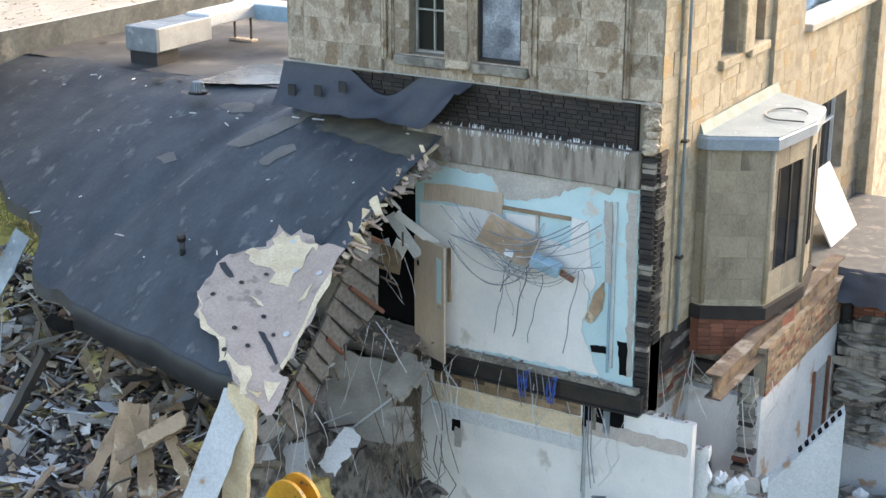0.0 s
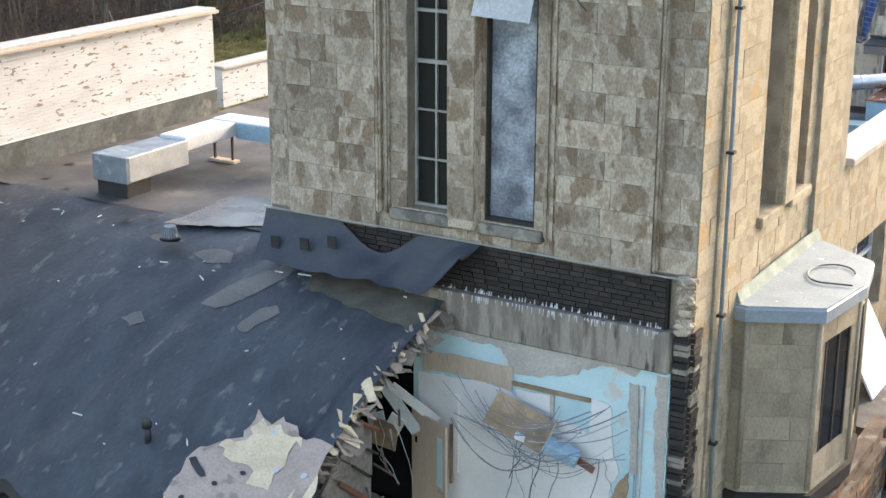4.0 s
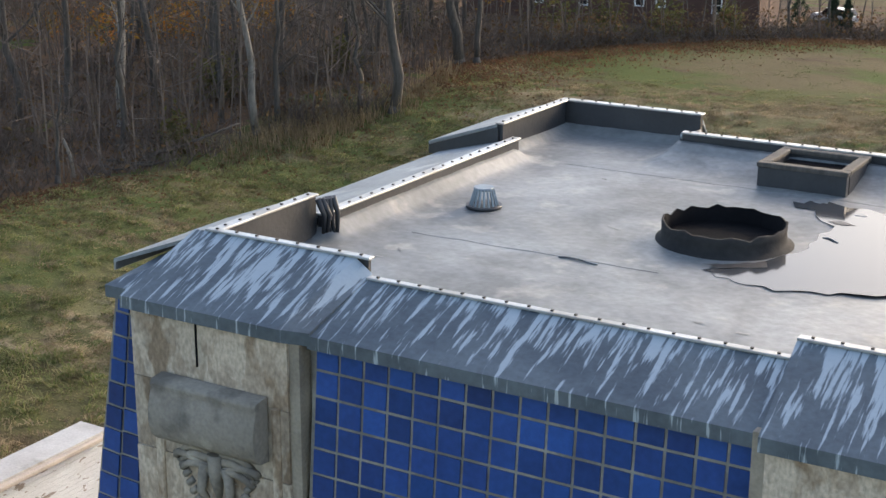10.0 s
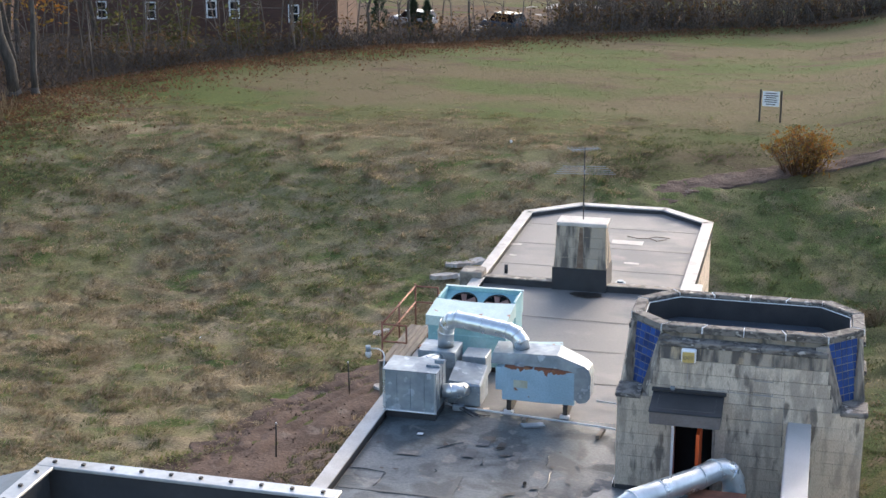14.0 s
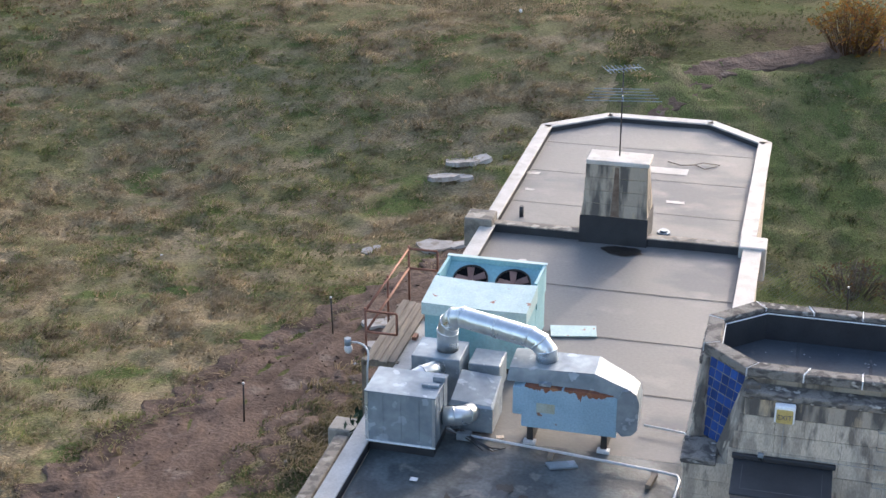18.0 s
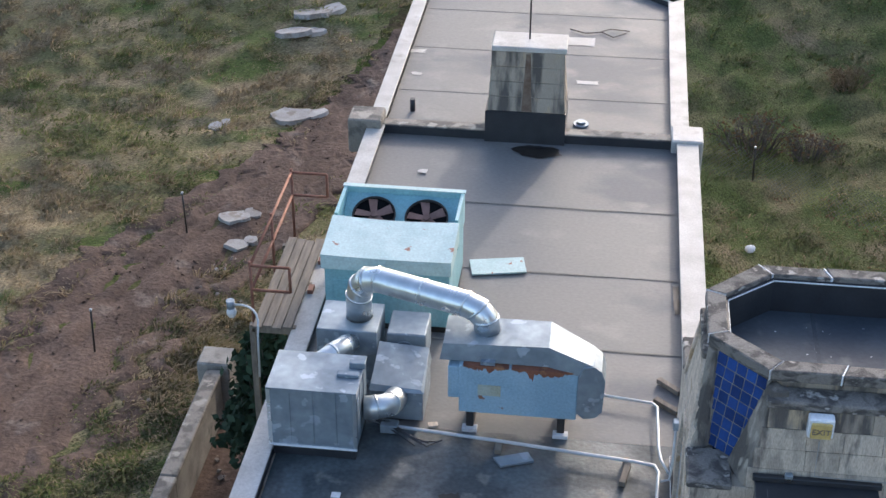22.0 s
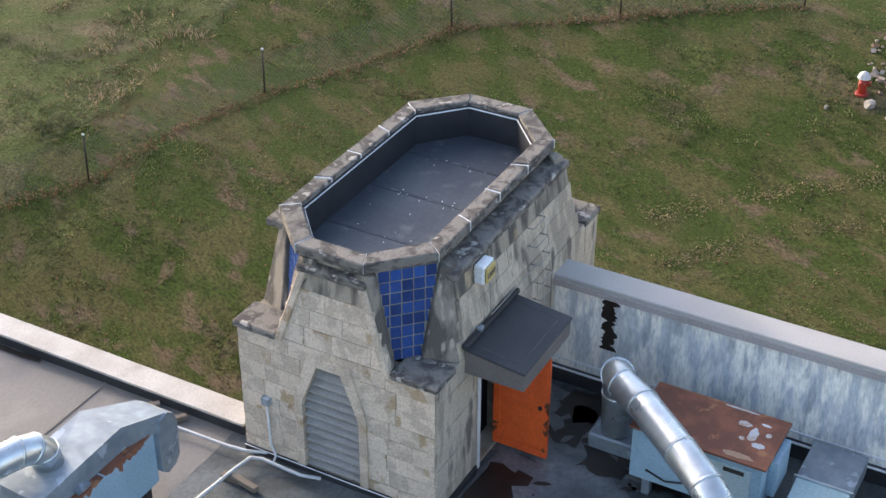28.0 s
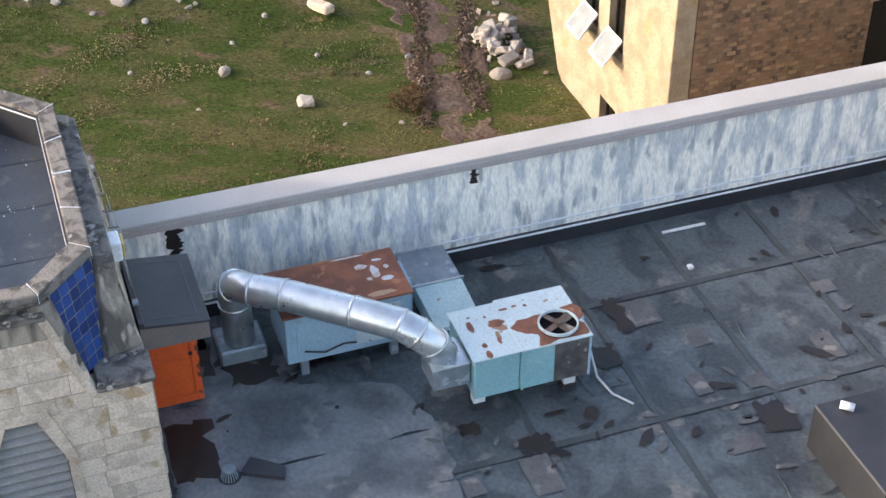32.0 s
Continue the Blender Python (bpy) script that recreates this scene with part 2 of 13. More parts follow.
M_COPE = mat("metal_coping", (0.510, 0.518, 0.510), (0.374, 0.365, 0.340), 0.35, 2.0, 25, 0.08, metal=0.5, rough2=0.5)
M_ROOF_TOP = mat("wet_roof_membrane", (0.200, 0.208, 0.204), (0.140, 0.149, 0.149), 0.40, 1.0, 14, 0.14, lo=0.38, hi=0.62, col3=(0.25, 0.247, 0.228), lo3=0.60, hi3=0.66, scale3=2.2, rough2=0.58, detail=11.0, grain=0.26, distort=0.5)
M_AWNING = mat("white_corrugated_sheet", (0.90, 0.91, 0.91), (0.82, 0.83, 0.83), 0.5, 2, 25, 0.08)
M_SASH = mat("dull_sash_paint", (0.46, 0.445, 0.41), (0.31, 0.295, 0.265), 0.7, 4, 30, 0.15)
M_ROOF = mat("black_roof_membrane", (0.092, 0.110, 0.116), (0.048, 0.060, 0.064), 0.44, 1.2, 14, 0.3, lo=0.44, hi=0.58, col3=(0.150, 0.150, 0.140), lo3=0.60, hi3=0.66, scale3=1.6, detail=13.0, rough2=0.62, grain=0.4, distort=0.6)
M_ROOF_OLD = mat("dusty_roof_membrane", (0.095, 0.092, 0.09), (0.060, 0.062, 0.066), 0.6, 0.9, 14, 0.15, col3=(0.20, 0.18, 0.155), lo3=0.54, hi3=0.68, scale3=0.6, rough2=0.8)
M_ROOF_SLOPE = mat("sagging_roof_membrane", (0.036, 0.045, 0.054), (0.060, 0.072, 0.083), 0.55, 1.2, 12, 0.35, col3=(0.135, 0.138, 0.138), lo3=0.60, hi3=0.70, scale3=3.0, stretch=(1.6, 0.8, 0.8), detail=11.0, bump_d=0.03, distort=0.5)
M_ROOF_TAN = mat("grey_felt_roof", (0.172, 0.166, 0.158), (0.110, 0.115, 0.124), 0.60, 0.42, 16, 0.10, lo=0.50, hi=0.62, col3=(0.205, 0.197, 0.184), lo3=0.57, hi3=0.70, scale3=1.1, detail=8.0, rough2=0.66, grain=0.14, stretch=(0.8, 1.2, 1))
M_RUBBER = mat("black_rubber", (0.022, 0.024, 0.028), (0.036, 0.038, 0.042), 0.5, 2, 25, 0.15)
M_TAR = mat("tar_patch", (0.014, 0.012, 0.011), (0.03, 0.022, 0.016), 0.35, 3, 20, 0.2, rough2=0.6)
M_PATCH = mat("grey_roof_patch", (0.125, 0.126, 0.124), (0.082, 0.086, 0.088), 0.7, 3.2, 20, 0.2, col3=(0.21, 0.20, 0.18), lo3=0.58, hi3=0.66, scale3=3.0, detail=9.0)
M_WHITE = mat("white_coping", (0.52, 0.50, 0.465), (0.40, 0.375, 0.34), 0.6, 1.6, 30, 0.15, col3=(0.33, 0.30, 0.26), lo3=0.6, hi3=0.72, scale3=2.2, detail=9.0)
M_GALV = mat("galvanised_steel", (0.74, 0.765, 0.76), (0.55, 0.59, 0.60), 0.24, 2.6, 6, 0.18, metal=0.85, rough2=0.42, detail=9.0, grain=0.12, bump_d=0.03)
M_GALV_BOX = mat("spangled_sheet_steel", (0.31, 0.36, 0.395), (0.24, 0.285, 0.32), 0.48, 1.6, 7, 0.16, metal=0.5, lo=0.42, hi=0.60, rough2=0.6, col3=(0.42, 0.475, 0.53), lo3=0.615, hi3=0.64, scale3=3.4, detail=13.0, distort=0.5)
M_TEAL = mat("teal_paint", (0.240, 0.464, 0.496), (0.200, 0.400, 0.440), 0.45, 1.5, 25, 0.08, col3=(0.42, 0.62, 0.63), lo3=0.55, hi3=0.75)
M_TEALTOP = mat("faded_teal_top", (0.445, 0.585, 0.575), (0.385, 0.53, 0.525), 0.5, 1.5, 25, 0.08, lo=0.44, hi=0.58, col3=(0.30, 0.14, 0.09), lo3=0.69, hi3=0.705, scale3=3.4, detail=10.0)
M_RUSTWHITE = mat("rusting_blue_white_paint", (0.50, 0.605, 0.615), (0.43, 0.535, 0.55), 0.5, 1.5, 25, 0.1, col3=(0.30, 0.15, 0.09), lo3=0.655, hi3=0.668, scale3=3.6, detail=10.0)
M_RUST = mat("rusty_sheet", (0.245, 0.094, 0.052), (0.165, 0.066, 0.040), 0.8, 2.4, 30, 0.3, lo=0.44, hi=0.57, col3=(0.36, 0.16, 0.075), lo3=0.60, hi3=0.66, scale3=3.4, detail=10.0)
M_PALEBLUE = mat("pale_blue_enamel", (0.325, 0.475, 0.565), (0.275, 0.415, 0.505), 0.45, 1.4, 25, 0.1, lo=0.44, hi=0.58, col3=(0.26, 0.12, 0.07), lo3=0.69, hi3=0.71, scale3=2.2, detail=10.0)
M_BROWNCAN = mat("brown_fascia", (0.17, 0.145, 0.135), (0.14, 0.12, 0.11), 0.6, 2, 30, 0.1)
M_ORANGE = mat("orange_door_paint", (0.80, 0.125, 0.025), (0.66, 0.095, 0.02), 0.5, 2, 25, 0.12, col3=(0.13, 0.05, 0.025), lo3=0.60, hi3=0.615, scale3=2.8, detail=9.0)
M_LOUVRE = mat("grey_louvre", (0.34, 0.33, 0.31), (0.28, 0.27, 0.25), 0.55, 3, 30, 0.1)
M_WALLPAINT = mat("streaked_whitewash", (0.92, 0.89, 0.81), (0.56, 0.59, 0.595), 0.85, 2.4, 18, 0.3, lo=0.465, hi=0.60, stretch=(1.0, 1.9, 0.5), col3=(0.42, 0.45, 0.46), lo3=0.585, hi3=0.66, scale3=2.2, detail=15.0, grain=0.28)
M_DIRT = mat("bare_dirt", (0.142, 0.098, 0.074), (0.090, 0.062, 0.048), 0.95, 0.7, 8.0, 0.9, lo=0.42, hi=0.60, col3=(0.175, 0.135, 0.108), lo3=0.60, hi3=0.70, scale3=1.3, bump_d=0.06, grain=0.4, detail=12.0, spec=0.15)
# near-black colour that stands in for the shade inside openings
M_DARK = mat("shade_black", (0.010, 0.010, 0.011), None, 0.95, spec=0.05)
M_CONC = mat("concrete", (0.37, 0.342, 0.300), (0.235, 0.217, 0.19), 0.9, 1.6, 30, 0.3, col3=(0.13, 0.125, 0.115), lo3=0.62, hi3=0.72, scale3=1.2)
M_BLUEWALL = mat("pale_blue_plaster", (0.87, 0.84, 0.80), (0.77, 0.75, 0.72), 0.8, 1.4, 20, 0.2, detail=11.0, col3=(0.60, 0.56, 0.50), lo3=0.63, hi3=0.70, scale3=1.6, grain=0.05)
M_CYAN = mat("cyan_plaster", (0.56, 0.735, 0.75), (0.48, 0.66, 0.685), 0.8, 1.8, 25, 0.25, detail=10.0, col3=(0.62, 0.58, 0.52), lo3=0.60, hi3=0.64, scale3=1.4, grain=0.05)
M_STEEL = mat("dark_steel", (0.035, 0.035, 0.036), (0.06, 0.05, 0.042), 0.55, 3, 30, 0.2, metal=0.4)
M_RUSTSTEEL = mat("rusty_rail", (0.20, 0.075, 0.045), (0.26, 0.12, 0.08), 0.7, 4, 30, 0.2, metal=0.2)
M_WOOD = mat("grey_timber", (0.24, 0.20, 0.155), (0.15, 0.125, 0.10), 0.85, 2, 25, 0.3, stretch=(6, 0.8, 2), rnd=0.15)
M_TAN = mat("tan_board", (0.37, 0.26, 0.17), (0.25, 0.17, 0.105), 0.8, 2.6, 25, 0.2, lo=0.42, hi=0.6, rnd=0.25, detail=10.0, col3=(0.50, 0.40, 0.29), lo3=0.62, hi3=0.66, scale3=3.0)
M_FOAM = mat("cream_foam", (0.80, 0.655, 0.455), (0.67, 0.53, 0.35), 0.9, 3, 25, 0.4, detail=9.0)
M_TAUPE = mat("taupe_board", (0.51, 0.395, 0.33), (0.42, 0.325, 0.27), 0.8, 2.2, 25, 0.25, detail=9.0, col3=(0.32, 0.25, 0.21), lo3=0.62, hi3=0.66, scale3=2.4)
M_INSUL = mat("yellow_insulation", (0.66, 0.53, 0.22), (0.50, 0.39, 0.15), 0.95, 4, 12, 0.8, bump_d=0.06)
M_BRICKRED = mat("red_brick", (0.26, 0.10, 0.06), (0.18, 0.07, 0.045), 0.9, 3, 40, 0.3, rnd=0.25)
M_BRICKTAN = mat("tan_brick", (0.33, 0.225, 0.135), (0.21, 0.145, 0.095), 0.9, 2, 40, 0.3, rnd=0.3, col3=(0.10, 0.078, 0.06), lo3=0.58, hi3=0.66, scale3=1.6, detail=9.0)
M_CHAR = mat("charred_brick", (0.022, 0.02, 0.02), (0.045, 0.035, 0.03), 0.8, 3, 25, 0.4, rnd=0.35)
M_WPAINT = mat("white_paint", (0.72, 0.73, 0.73), (0.62, 0.63, 0.63), 0.6, 2, 25, 0.1)
M_BLUE = mat("cobalt_glaze", (0.03, 0.09, 0.33), (0.025, 0.06, 0.24), 0.3, 4, 25, 0.1)
M_OCHRE = mat("ochre_glaze", (0.50, 0.32, 0.12), (0.40, 0.25, 0.10), 0.4, 4, 25, 0.1)
M_PLASTIC = mat("cloudy_sheet", (0.13, 0.145, 0.175), (0.44, 0.485, 0.54), 0.45, 2.2, 22, 0.15, lo=0.34, hi=0.68, detail=15.0, distort=0.1, grain=0.5)
M_ZINC = mat("pale_corrugated_sheet", (0.80, 0.82, 0.83), (0.72, 0.74, 0.76), 0.5, 2, 25, 0.08)
M_CABLE = mat("cable_sheath", (0.05, 0.05, 0.055), None, 0.5)
M_PIPEW = mat("grey_conduit", (0.62, 0.64, 0.64), (0.5, 0.52, 0.53), 0.4, 3, 30, 0.05, metal=0.2)


def glass_mat():
    m = bpy.data.materials.new("dark_window_glass")
    m.use_nodes = True
    b = m.node_tree.nodes["Principled BSDF"]
    b.inputs["Base Color"].default_value = (0.02, 0.022, 0.024, 1)
    b.inputs["Roughness"].default_value = 0.06
    return m


def water_mat():
    m = bpy.data.materials.new("standing_water")
    m.use_nodes = True
    b = m.node_tree.nodes["Principled BSDF"]
    b.inputs["Base Color"].default_value = (0.05, 0.052, 0.055, 1)
    b.inputs["Roughness"].default_value = 0.09
    b.inputs["IOR"].default_value = 1.33
    return m


M_SEAM = mat("black_membrane_lap", (0.072, 0.084, 0.084), (0.044, 0.052, 0.053), 0.5, 2.2, 14, 0.2, detail=10.0)
M_SEAM_TAN = mat("felt_lap", (0.20, 0.19, 0.175), (0.155, 0.15, 0.142), 0.7, 1.5, 14, 0.1)
M_PEEL = mat("peeling_plaster", (0.58, 0.595, 0.60), (0.49, 0.51, 0.525), 0.85, 1.2, 25, 0.2, col3=(0.40, 0.26, 0.165), lo3=0.59, hi3=0.63, scale3=1.2, detail=8.0)
M_DECK = mat("grey_roof_deck", (0.235, 0.205, 0.175), (0.145, 0.125, 0.108), 0.9, 3.0, 25, 0.5, stretch=(1, 4, 4), detail=9.0)
M_LAWN = mat("lawn_soil", (0.042, 0.062, 0.011), (0.082, 0.078, 0.027), 0.95, 0.9, 13.0, 0.9, lo=0.44, hi=0.57, col3=(0.122, 0.090, 0.052), lo3=0.57, hi3=0.66, scale3=1.0, grain=0.8, bump_d=0.05, detail=13.0, stretch=(0.7, 1.6, 1.0), turn=-0.45, spec=0.15)
M_STONE_STREAK = mat("streaked_stone", (0.365, 0.312, 0.245), (0.105, 0.094, 0.082), 0.9, 1.5, 35, 0.4, lo=0.46, hi=0.60, stretch=(2.4, 2.4, 0.5), col3=(0.43, 0.335, 0.22), lo3=0.60, hi3=0.68, scale3=1.7, rnd=0.06, detail=12.0, shift_by_piece=False)
M_RIM = mat("lichened_rim_stone", (0.205, 0.188, 0.166), (0.074, 0.068, 0.062), 0.92, 4.0, 40, 0.6, lo=0.44, hi=0.58, col3=(0.43, 0.40, 0.355), lo3=0.60, hi3=0.665, scale3=4.0, rnd=0.06, detail=13.0, shift_by_piece=False, distort=0.6, grain=0.3, stretch=(1.0, 1.0, 2.0))
M_PDECK = mat("blue_black_membrane", (0.044, 0.056, 0.070), (0.066, 0.080, 0.093), 0.5, 1.1, 14, 0.2, lo=0.4, hi=0.62, col3=(0.115, 0.12, 0.122), lo3=0.6, hi3=0.72, scale3=2.6, detail=11.0)
# pale_block's shaded copy: south-side shade in the base tone, grime in the streaks
M_STONE_SHADE_GRIME = mat("shaded_grimy_stone", (0.52, 0.445, 0.350), (0.355, 0.302, 0.240), 0.9, 2.2, 32, 0.45, lo=0.46, hi=0.58, stretch=(2.0, 2.0, 0.5), col3=(0.175, 0.150, 0.124), lo3=0.59, hi3=0.66, scale3=1.9, rnd=0.04, detail=13.0, shift_by_piece=False, grain=0.3)
M_CHEEK = mat("dark_stained_stone", (0.275, 0.242, 0.200), (0.105, 0.094, 0.082), 0.9, 2.0, 34, 0.5, lo=0.43, hi=0.56, stretch=(2.0, 2.0, 0.6), col3=(0.40, 0.355, 0.29), lo3=0.61, hi3=0.67, scale3=2.6, detail=12.0)
M_CREAM = mat("cream_metal_coping", (0.465, 0.445, 0.418), (0.405, 0.385, 0.358), 0.7, 0.9, 25, 0.06, detail=7.0, grain=0.08)
M_OLDSTEEL = mat("grey_brown_rusted_steel", (0.185, 0.135, 0.098), (0.105, 0.075, 0.058), 0.8, 3.0, 25, 0.4, col3=(0.30, 0.265, 0.225), lo3=0.55, hi3=0.63, scale3=2.2, detail=10.0)
M_PLGREY = mat("grey_plaster", (0.53, 0.49, 0.445), (0.42, 0.385, 0.345), 0.85, 2.2, 25, 0.3, detail=11.0)
M_DOOR = mat("pale_tan_veneer", (0.60, 0.475, 0.365), (0.52, 0.405, 0.305), 0.6, 1.2, 20, 0.1, stretch=(3, 3, 0.4), detail=8.0)
M_WIRE = mat("grey_wire", (0.27, 0.295, 0.33), (0.20, 0.22, 0.25), 0.5)
M_BEAM = mat("stained_concrete_beam", (0.345, 0.30, 0.25), (0.215, 0.182, 0.15), 0.9, 2.0, 30, 0.4, lo=0.45, hi=0.58, stretch=(3.0, 3.0, 0.5), col3=(0.075, 0.066, 0.058), lo3=0.61, hi3=0.67, scale3=1.6, detail=12.0)
M_GLASS = glass_mat()
M_WATER = water_mat()


# ---- pieces laid on a face ----
def unit_cube():
    bm = bmesh.new()
    box(bm, -0.5, 0.5, -0.5, 0.5, -0.5, 0.5)
    me = bpy.data.meshes.new("piece")
    bm.to_mesh(me)
    bm.free()
    return me


CUBES = {}


def piece(name, parent, material, centre, u, v, n, size):
    """One block: a shared cube, scaled, with axes u, v, n."""
    if material.name not in CUBES:
        CUBES[material.name] = unit_cube()
        CUBES[material.name].materials.append(material)
    ob = new(name, CUBES[material.name])
    m = Matrix((u * size[0], v * size[1], n * size[2])).transposed().to_4x4()
    m.translation = centre
    ob.parent = parent
    ob.matrix_basis = m
    return ob


def ashlar(parent, o, u, v, w, h, material, course=(0.34, 0.5), length=(0.45, 1.0), holes=(), seed=1, proud=0.02, gap=0.007, name="block", odd=None):
    """Courses of blocks over a face w by h from the corner o; holes: (u0, u1, v0, v1) left open."""
    rng = random.Random(seed)
    o, u, v = Vector(o), Vector(u).normalized(), Vector(v).normalized()
    n = u.cross(v)
    cuts = sorted({0.0, h, *[c for hh in holes for c in hh[2:] if 0 < c < h]})
    rows = []
    for a, b in zip(cuts, cuts[1:]):
        k = max(1, round((b - a) / rng.uniform(*course)))
        rows += [(a + (b - a) * i / k, a + (b - a) * (i + 1) / k) for i in range(k)]
    for r0, r1 in rows:
        spans = [(0.0, w)]
        for h0, h1, g0, g1 in holes:
            if g0 < (r0 + r1) / 2 < g1:
                spans = [s for a, b in spans for s in ((a, min(b, h0)), (max(a, h1), b)) if s[1] - s[0] > 0.02]
        for a, b in spans:
            x = a
            while x < b - 0.01:
                nx = x + rng.uniform(*length)
                if b - nx < length[0] * 0.6:
                    nx = b
                mt = odd if odd and rng.random() < 0.16 else material
                d = proud * rng.uniform(0.6, 1.25)
                piece(name, parent, mt, o + u * (x + nx) / 2 + v * (r0 + r1) / 2 + n * (d / 2 - 0.01), u, v, n, (nx - x - gap, r1 - r0 - gap, d + 0.02))
                x = nx


def tiles(parent, corners, cols, rows, material, gap=0.022, proud=0.012, name="tile", seed=1):
    """A grid of tiles on a flat quad: corners bottom-left, bottom-right, top-right, top-left."""
    rng = random.Random(seed)
    a, b, c, d = (Vector(p) for p in corners)
    u = (b - a).normalized()
    n = u.cross((d - a).normalized()).normalized()
    for j in range(rows):
        for i in range(cols):
            q = [a.lerp(d, t).lerp(b.lerp(c, t), s) for s, t in (((i + 0.5) / cols, (j + 0.5) / rows), (i / cols, (j + 0.5) / rows), ((i + 1) / cols, (j + 0.5) / rows),
                                                                ((i + 0.5) / cols, j / rows), ((i + 0.5) / cols, (j + 1) / rows))]
            uu, vv = q[2] - q[1], q[4] - q[3]
            piece(name, parent, material, q[0] + n * proud * rng.uniform(0.1, 0.5), uu.normalized(), vv.normalized(), n, (uu.length - gap, vv.length - gap, proud))


# ---- ground ----
def smooth(t):
    t = min(1.0, max(0.0, t))
    return t * t * (3 - 2 * t)


def ground_z(x, y):
    z = -1.9
    z += 2.3 * smooth((x - 2) / 14) + 1.5 * smooth((x - 18) / 12) * smooth((80 - y) / 30)
    north = smooth((y - 60 - 0.05 * x) / 25)
    z += 4.2 * north * smooth((95 - x) / 60)
    z -= 1.2 * smooth((y - 95) / 40)
    z += 2.2 * smooth((-24 - x) / 30) * (1 - north)
    z += 14 * smooth((y - 175) / 160) + 12 * smooth((-70 - x) / 90)
    z += 0.25 * noise.noise(Vector((x * 0.11, y * 0.11, 0.3))) + 0.10 * noise.noise(Vector((x * 0.4, y * 0.4, 1.7)))
    return z


def grid_lines(lo, hi, step, far):
    mid = list(np.arange(lo, hi + 0.01, step))
    out = [hi + step * 1.35 ** k * 3 for k in range(1, 40) if hi + step * 1.35 ** k * 3 < far]
    return [lo - (v - hi) for v in reversed(out)] + mid + out


gx, gy = grid_lines(-62, 46, 1.2, 2200), grid_lines(-24, 112, 1.2, 2200)
gv = [(x, y, ground_z(x, y)) for y in gy for x in gx]
nx_ = len(gx)
gf = [(j * nx_ + i, j * nx_ + i + 1, (j + 1) * nx_ + i + 1, (j + 1) * nx_ + i) for j in range(len(gy) - 1) for i in range(nx_ - 1)]
me = bpy.data.meshes.new("ground")
me.from_pydata(gv, [], gf)
me.polygons.foreach_set("use_smooth", [True] * len(gf))


def grass_mat():
    """Lawn and rough meadow: green and straw in patches, leaf litter, bare soil."""
    m = mat("meadow", (0.070, 0.090, 0.022), (0.116, 0.094, 0.048), 0.95, 0.10, 9.0, 0.6, lo=0.42, hi=0.58, col3=(0.085, 0.058, 0.034), lo3=0.55, hi3=0.68, scale3=0.3, grain=0.55, bump_d=0.08, detail=11.0, spec=0.1, stretch=(0.6, 1.3, 1))
    return m


M_GRASS = grass_mat()
me.materials.append(M_GRASS)
tagged(new("ground", me), "autumn meadow with green and straw-brown patches", "ground", kind="structure")


def drape(name, outline_fn, material, label, category, lift=0.03, n=60, across=9, seed=3, rut=0.0):
    """A strip laid on the ground along a centre line: outline_fn(t) gives x, y and half width."""
    rng = random.Random(seed)
    bm = bmesh.new()
    rows = []
    for i in range(n + 1):
        x, y, wd = outline_fn(i / n)
        x2, y2, _ = outline_fn(min(1, i / n + 0.01))
        x1, y1, _ = outline_fn(max(0, i / n - 0.01))
        d = Vector((x2 - x1, y2 - y1)).normalized()
        s = Vector((-d.y, d.x))
        row = []
        for k in range(across):
            f = (k / (across - 1) * 2 - 1) * wd * (1 + 0.35 * noise.noise(Vector((i * 0.35, k // (across - 1) * 9, seed))))
            px, py = x + s.x * f, y + s.y * f
            edge = k in (0, across - 1)
            row.append(bm.verts.new((px, py, ground_z(px, py) + (-0.06 if edge else lift - rut * smooth((wd - 1.0) / 1.6) * sum(math.exp(-((k / (across - 1) * 2 - 1 - o - 0.05 * noise.noise(Vector((i * 0.03, o * 9, 1)))) / 0.07) ** 2) for o in (-0.62, -0.38, 0.12, 0.36, 0.66)) + 0.07 * noise.noise(Vector((px * 1.3, py * 1.3, 5))) + (0.03 * noise.noise(Vector((px * 5, py * 5, 2))) if rut else 0.0)))))
        rows.append(row)
    for a, b in zip(rows, rows[1:]):
        for k in range(across - 1):
            f = bm.faces.new((a[k], a[k + 1], b[k + 1], b[k]))
            f.smooth = True
    bmesh.ops.recalc_face_normals(bm, faces=bm.faces[:])
    return setting(name, bm, material, label, category)


def bez(pts):
    def at(t):
        k = t * (len(pts) - 1)
        i = min(int(k), len(pts) - 2)
        f = smooth(k - i) * 0.35 + (k - i) * 0.65
        return tuple(a + (b - a) * f for a, b in zip(pts[i], pts[i + 1]))
    return at


drape("dirt_track", bez([(-18.6, 30, 3.2), (-16.0, 40, 3.2), (-13.9, 50, 2.7), (-10.5, 58, 1.9), (-8.5, 64, 1.7), (-6.5, 71, 1.3), (-3, 77, 0.9), (3, 80.5, 0.7), (14, 83, 0.7), (32, 82, 0.8)]), M_DIRT, "churned brown dirt track across the meadow", "track", n=420, across=45, lift=0.10, rut=0.09)
drape("rutted_soil", bez([(15.0, 21.4, 0.6), (18, 21.0, 1.1), (21, 20.2, 1.4), (24.5, 19.4, 2.0), (27, 19, 2.3)]), M_DIRT, "bare rutted soil beside the yellow building", "soil", n=90, across=25, seed=9, lift=0.045, rut=0.06)
drape("dirt_yard", bez([(25, 12, 3.5), (26.8, 19, 3.7), (29.5, 25, 4.2), (37, 29, 5)]), M_DIRT, "bare soil littered with rubble beside the lawn", "soil", n=40, seed=5)
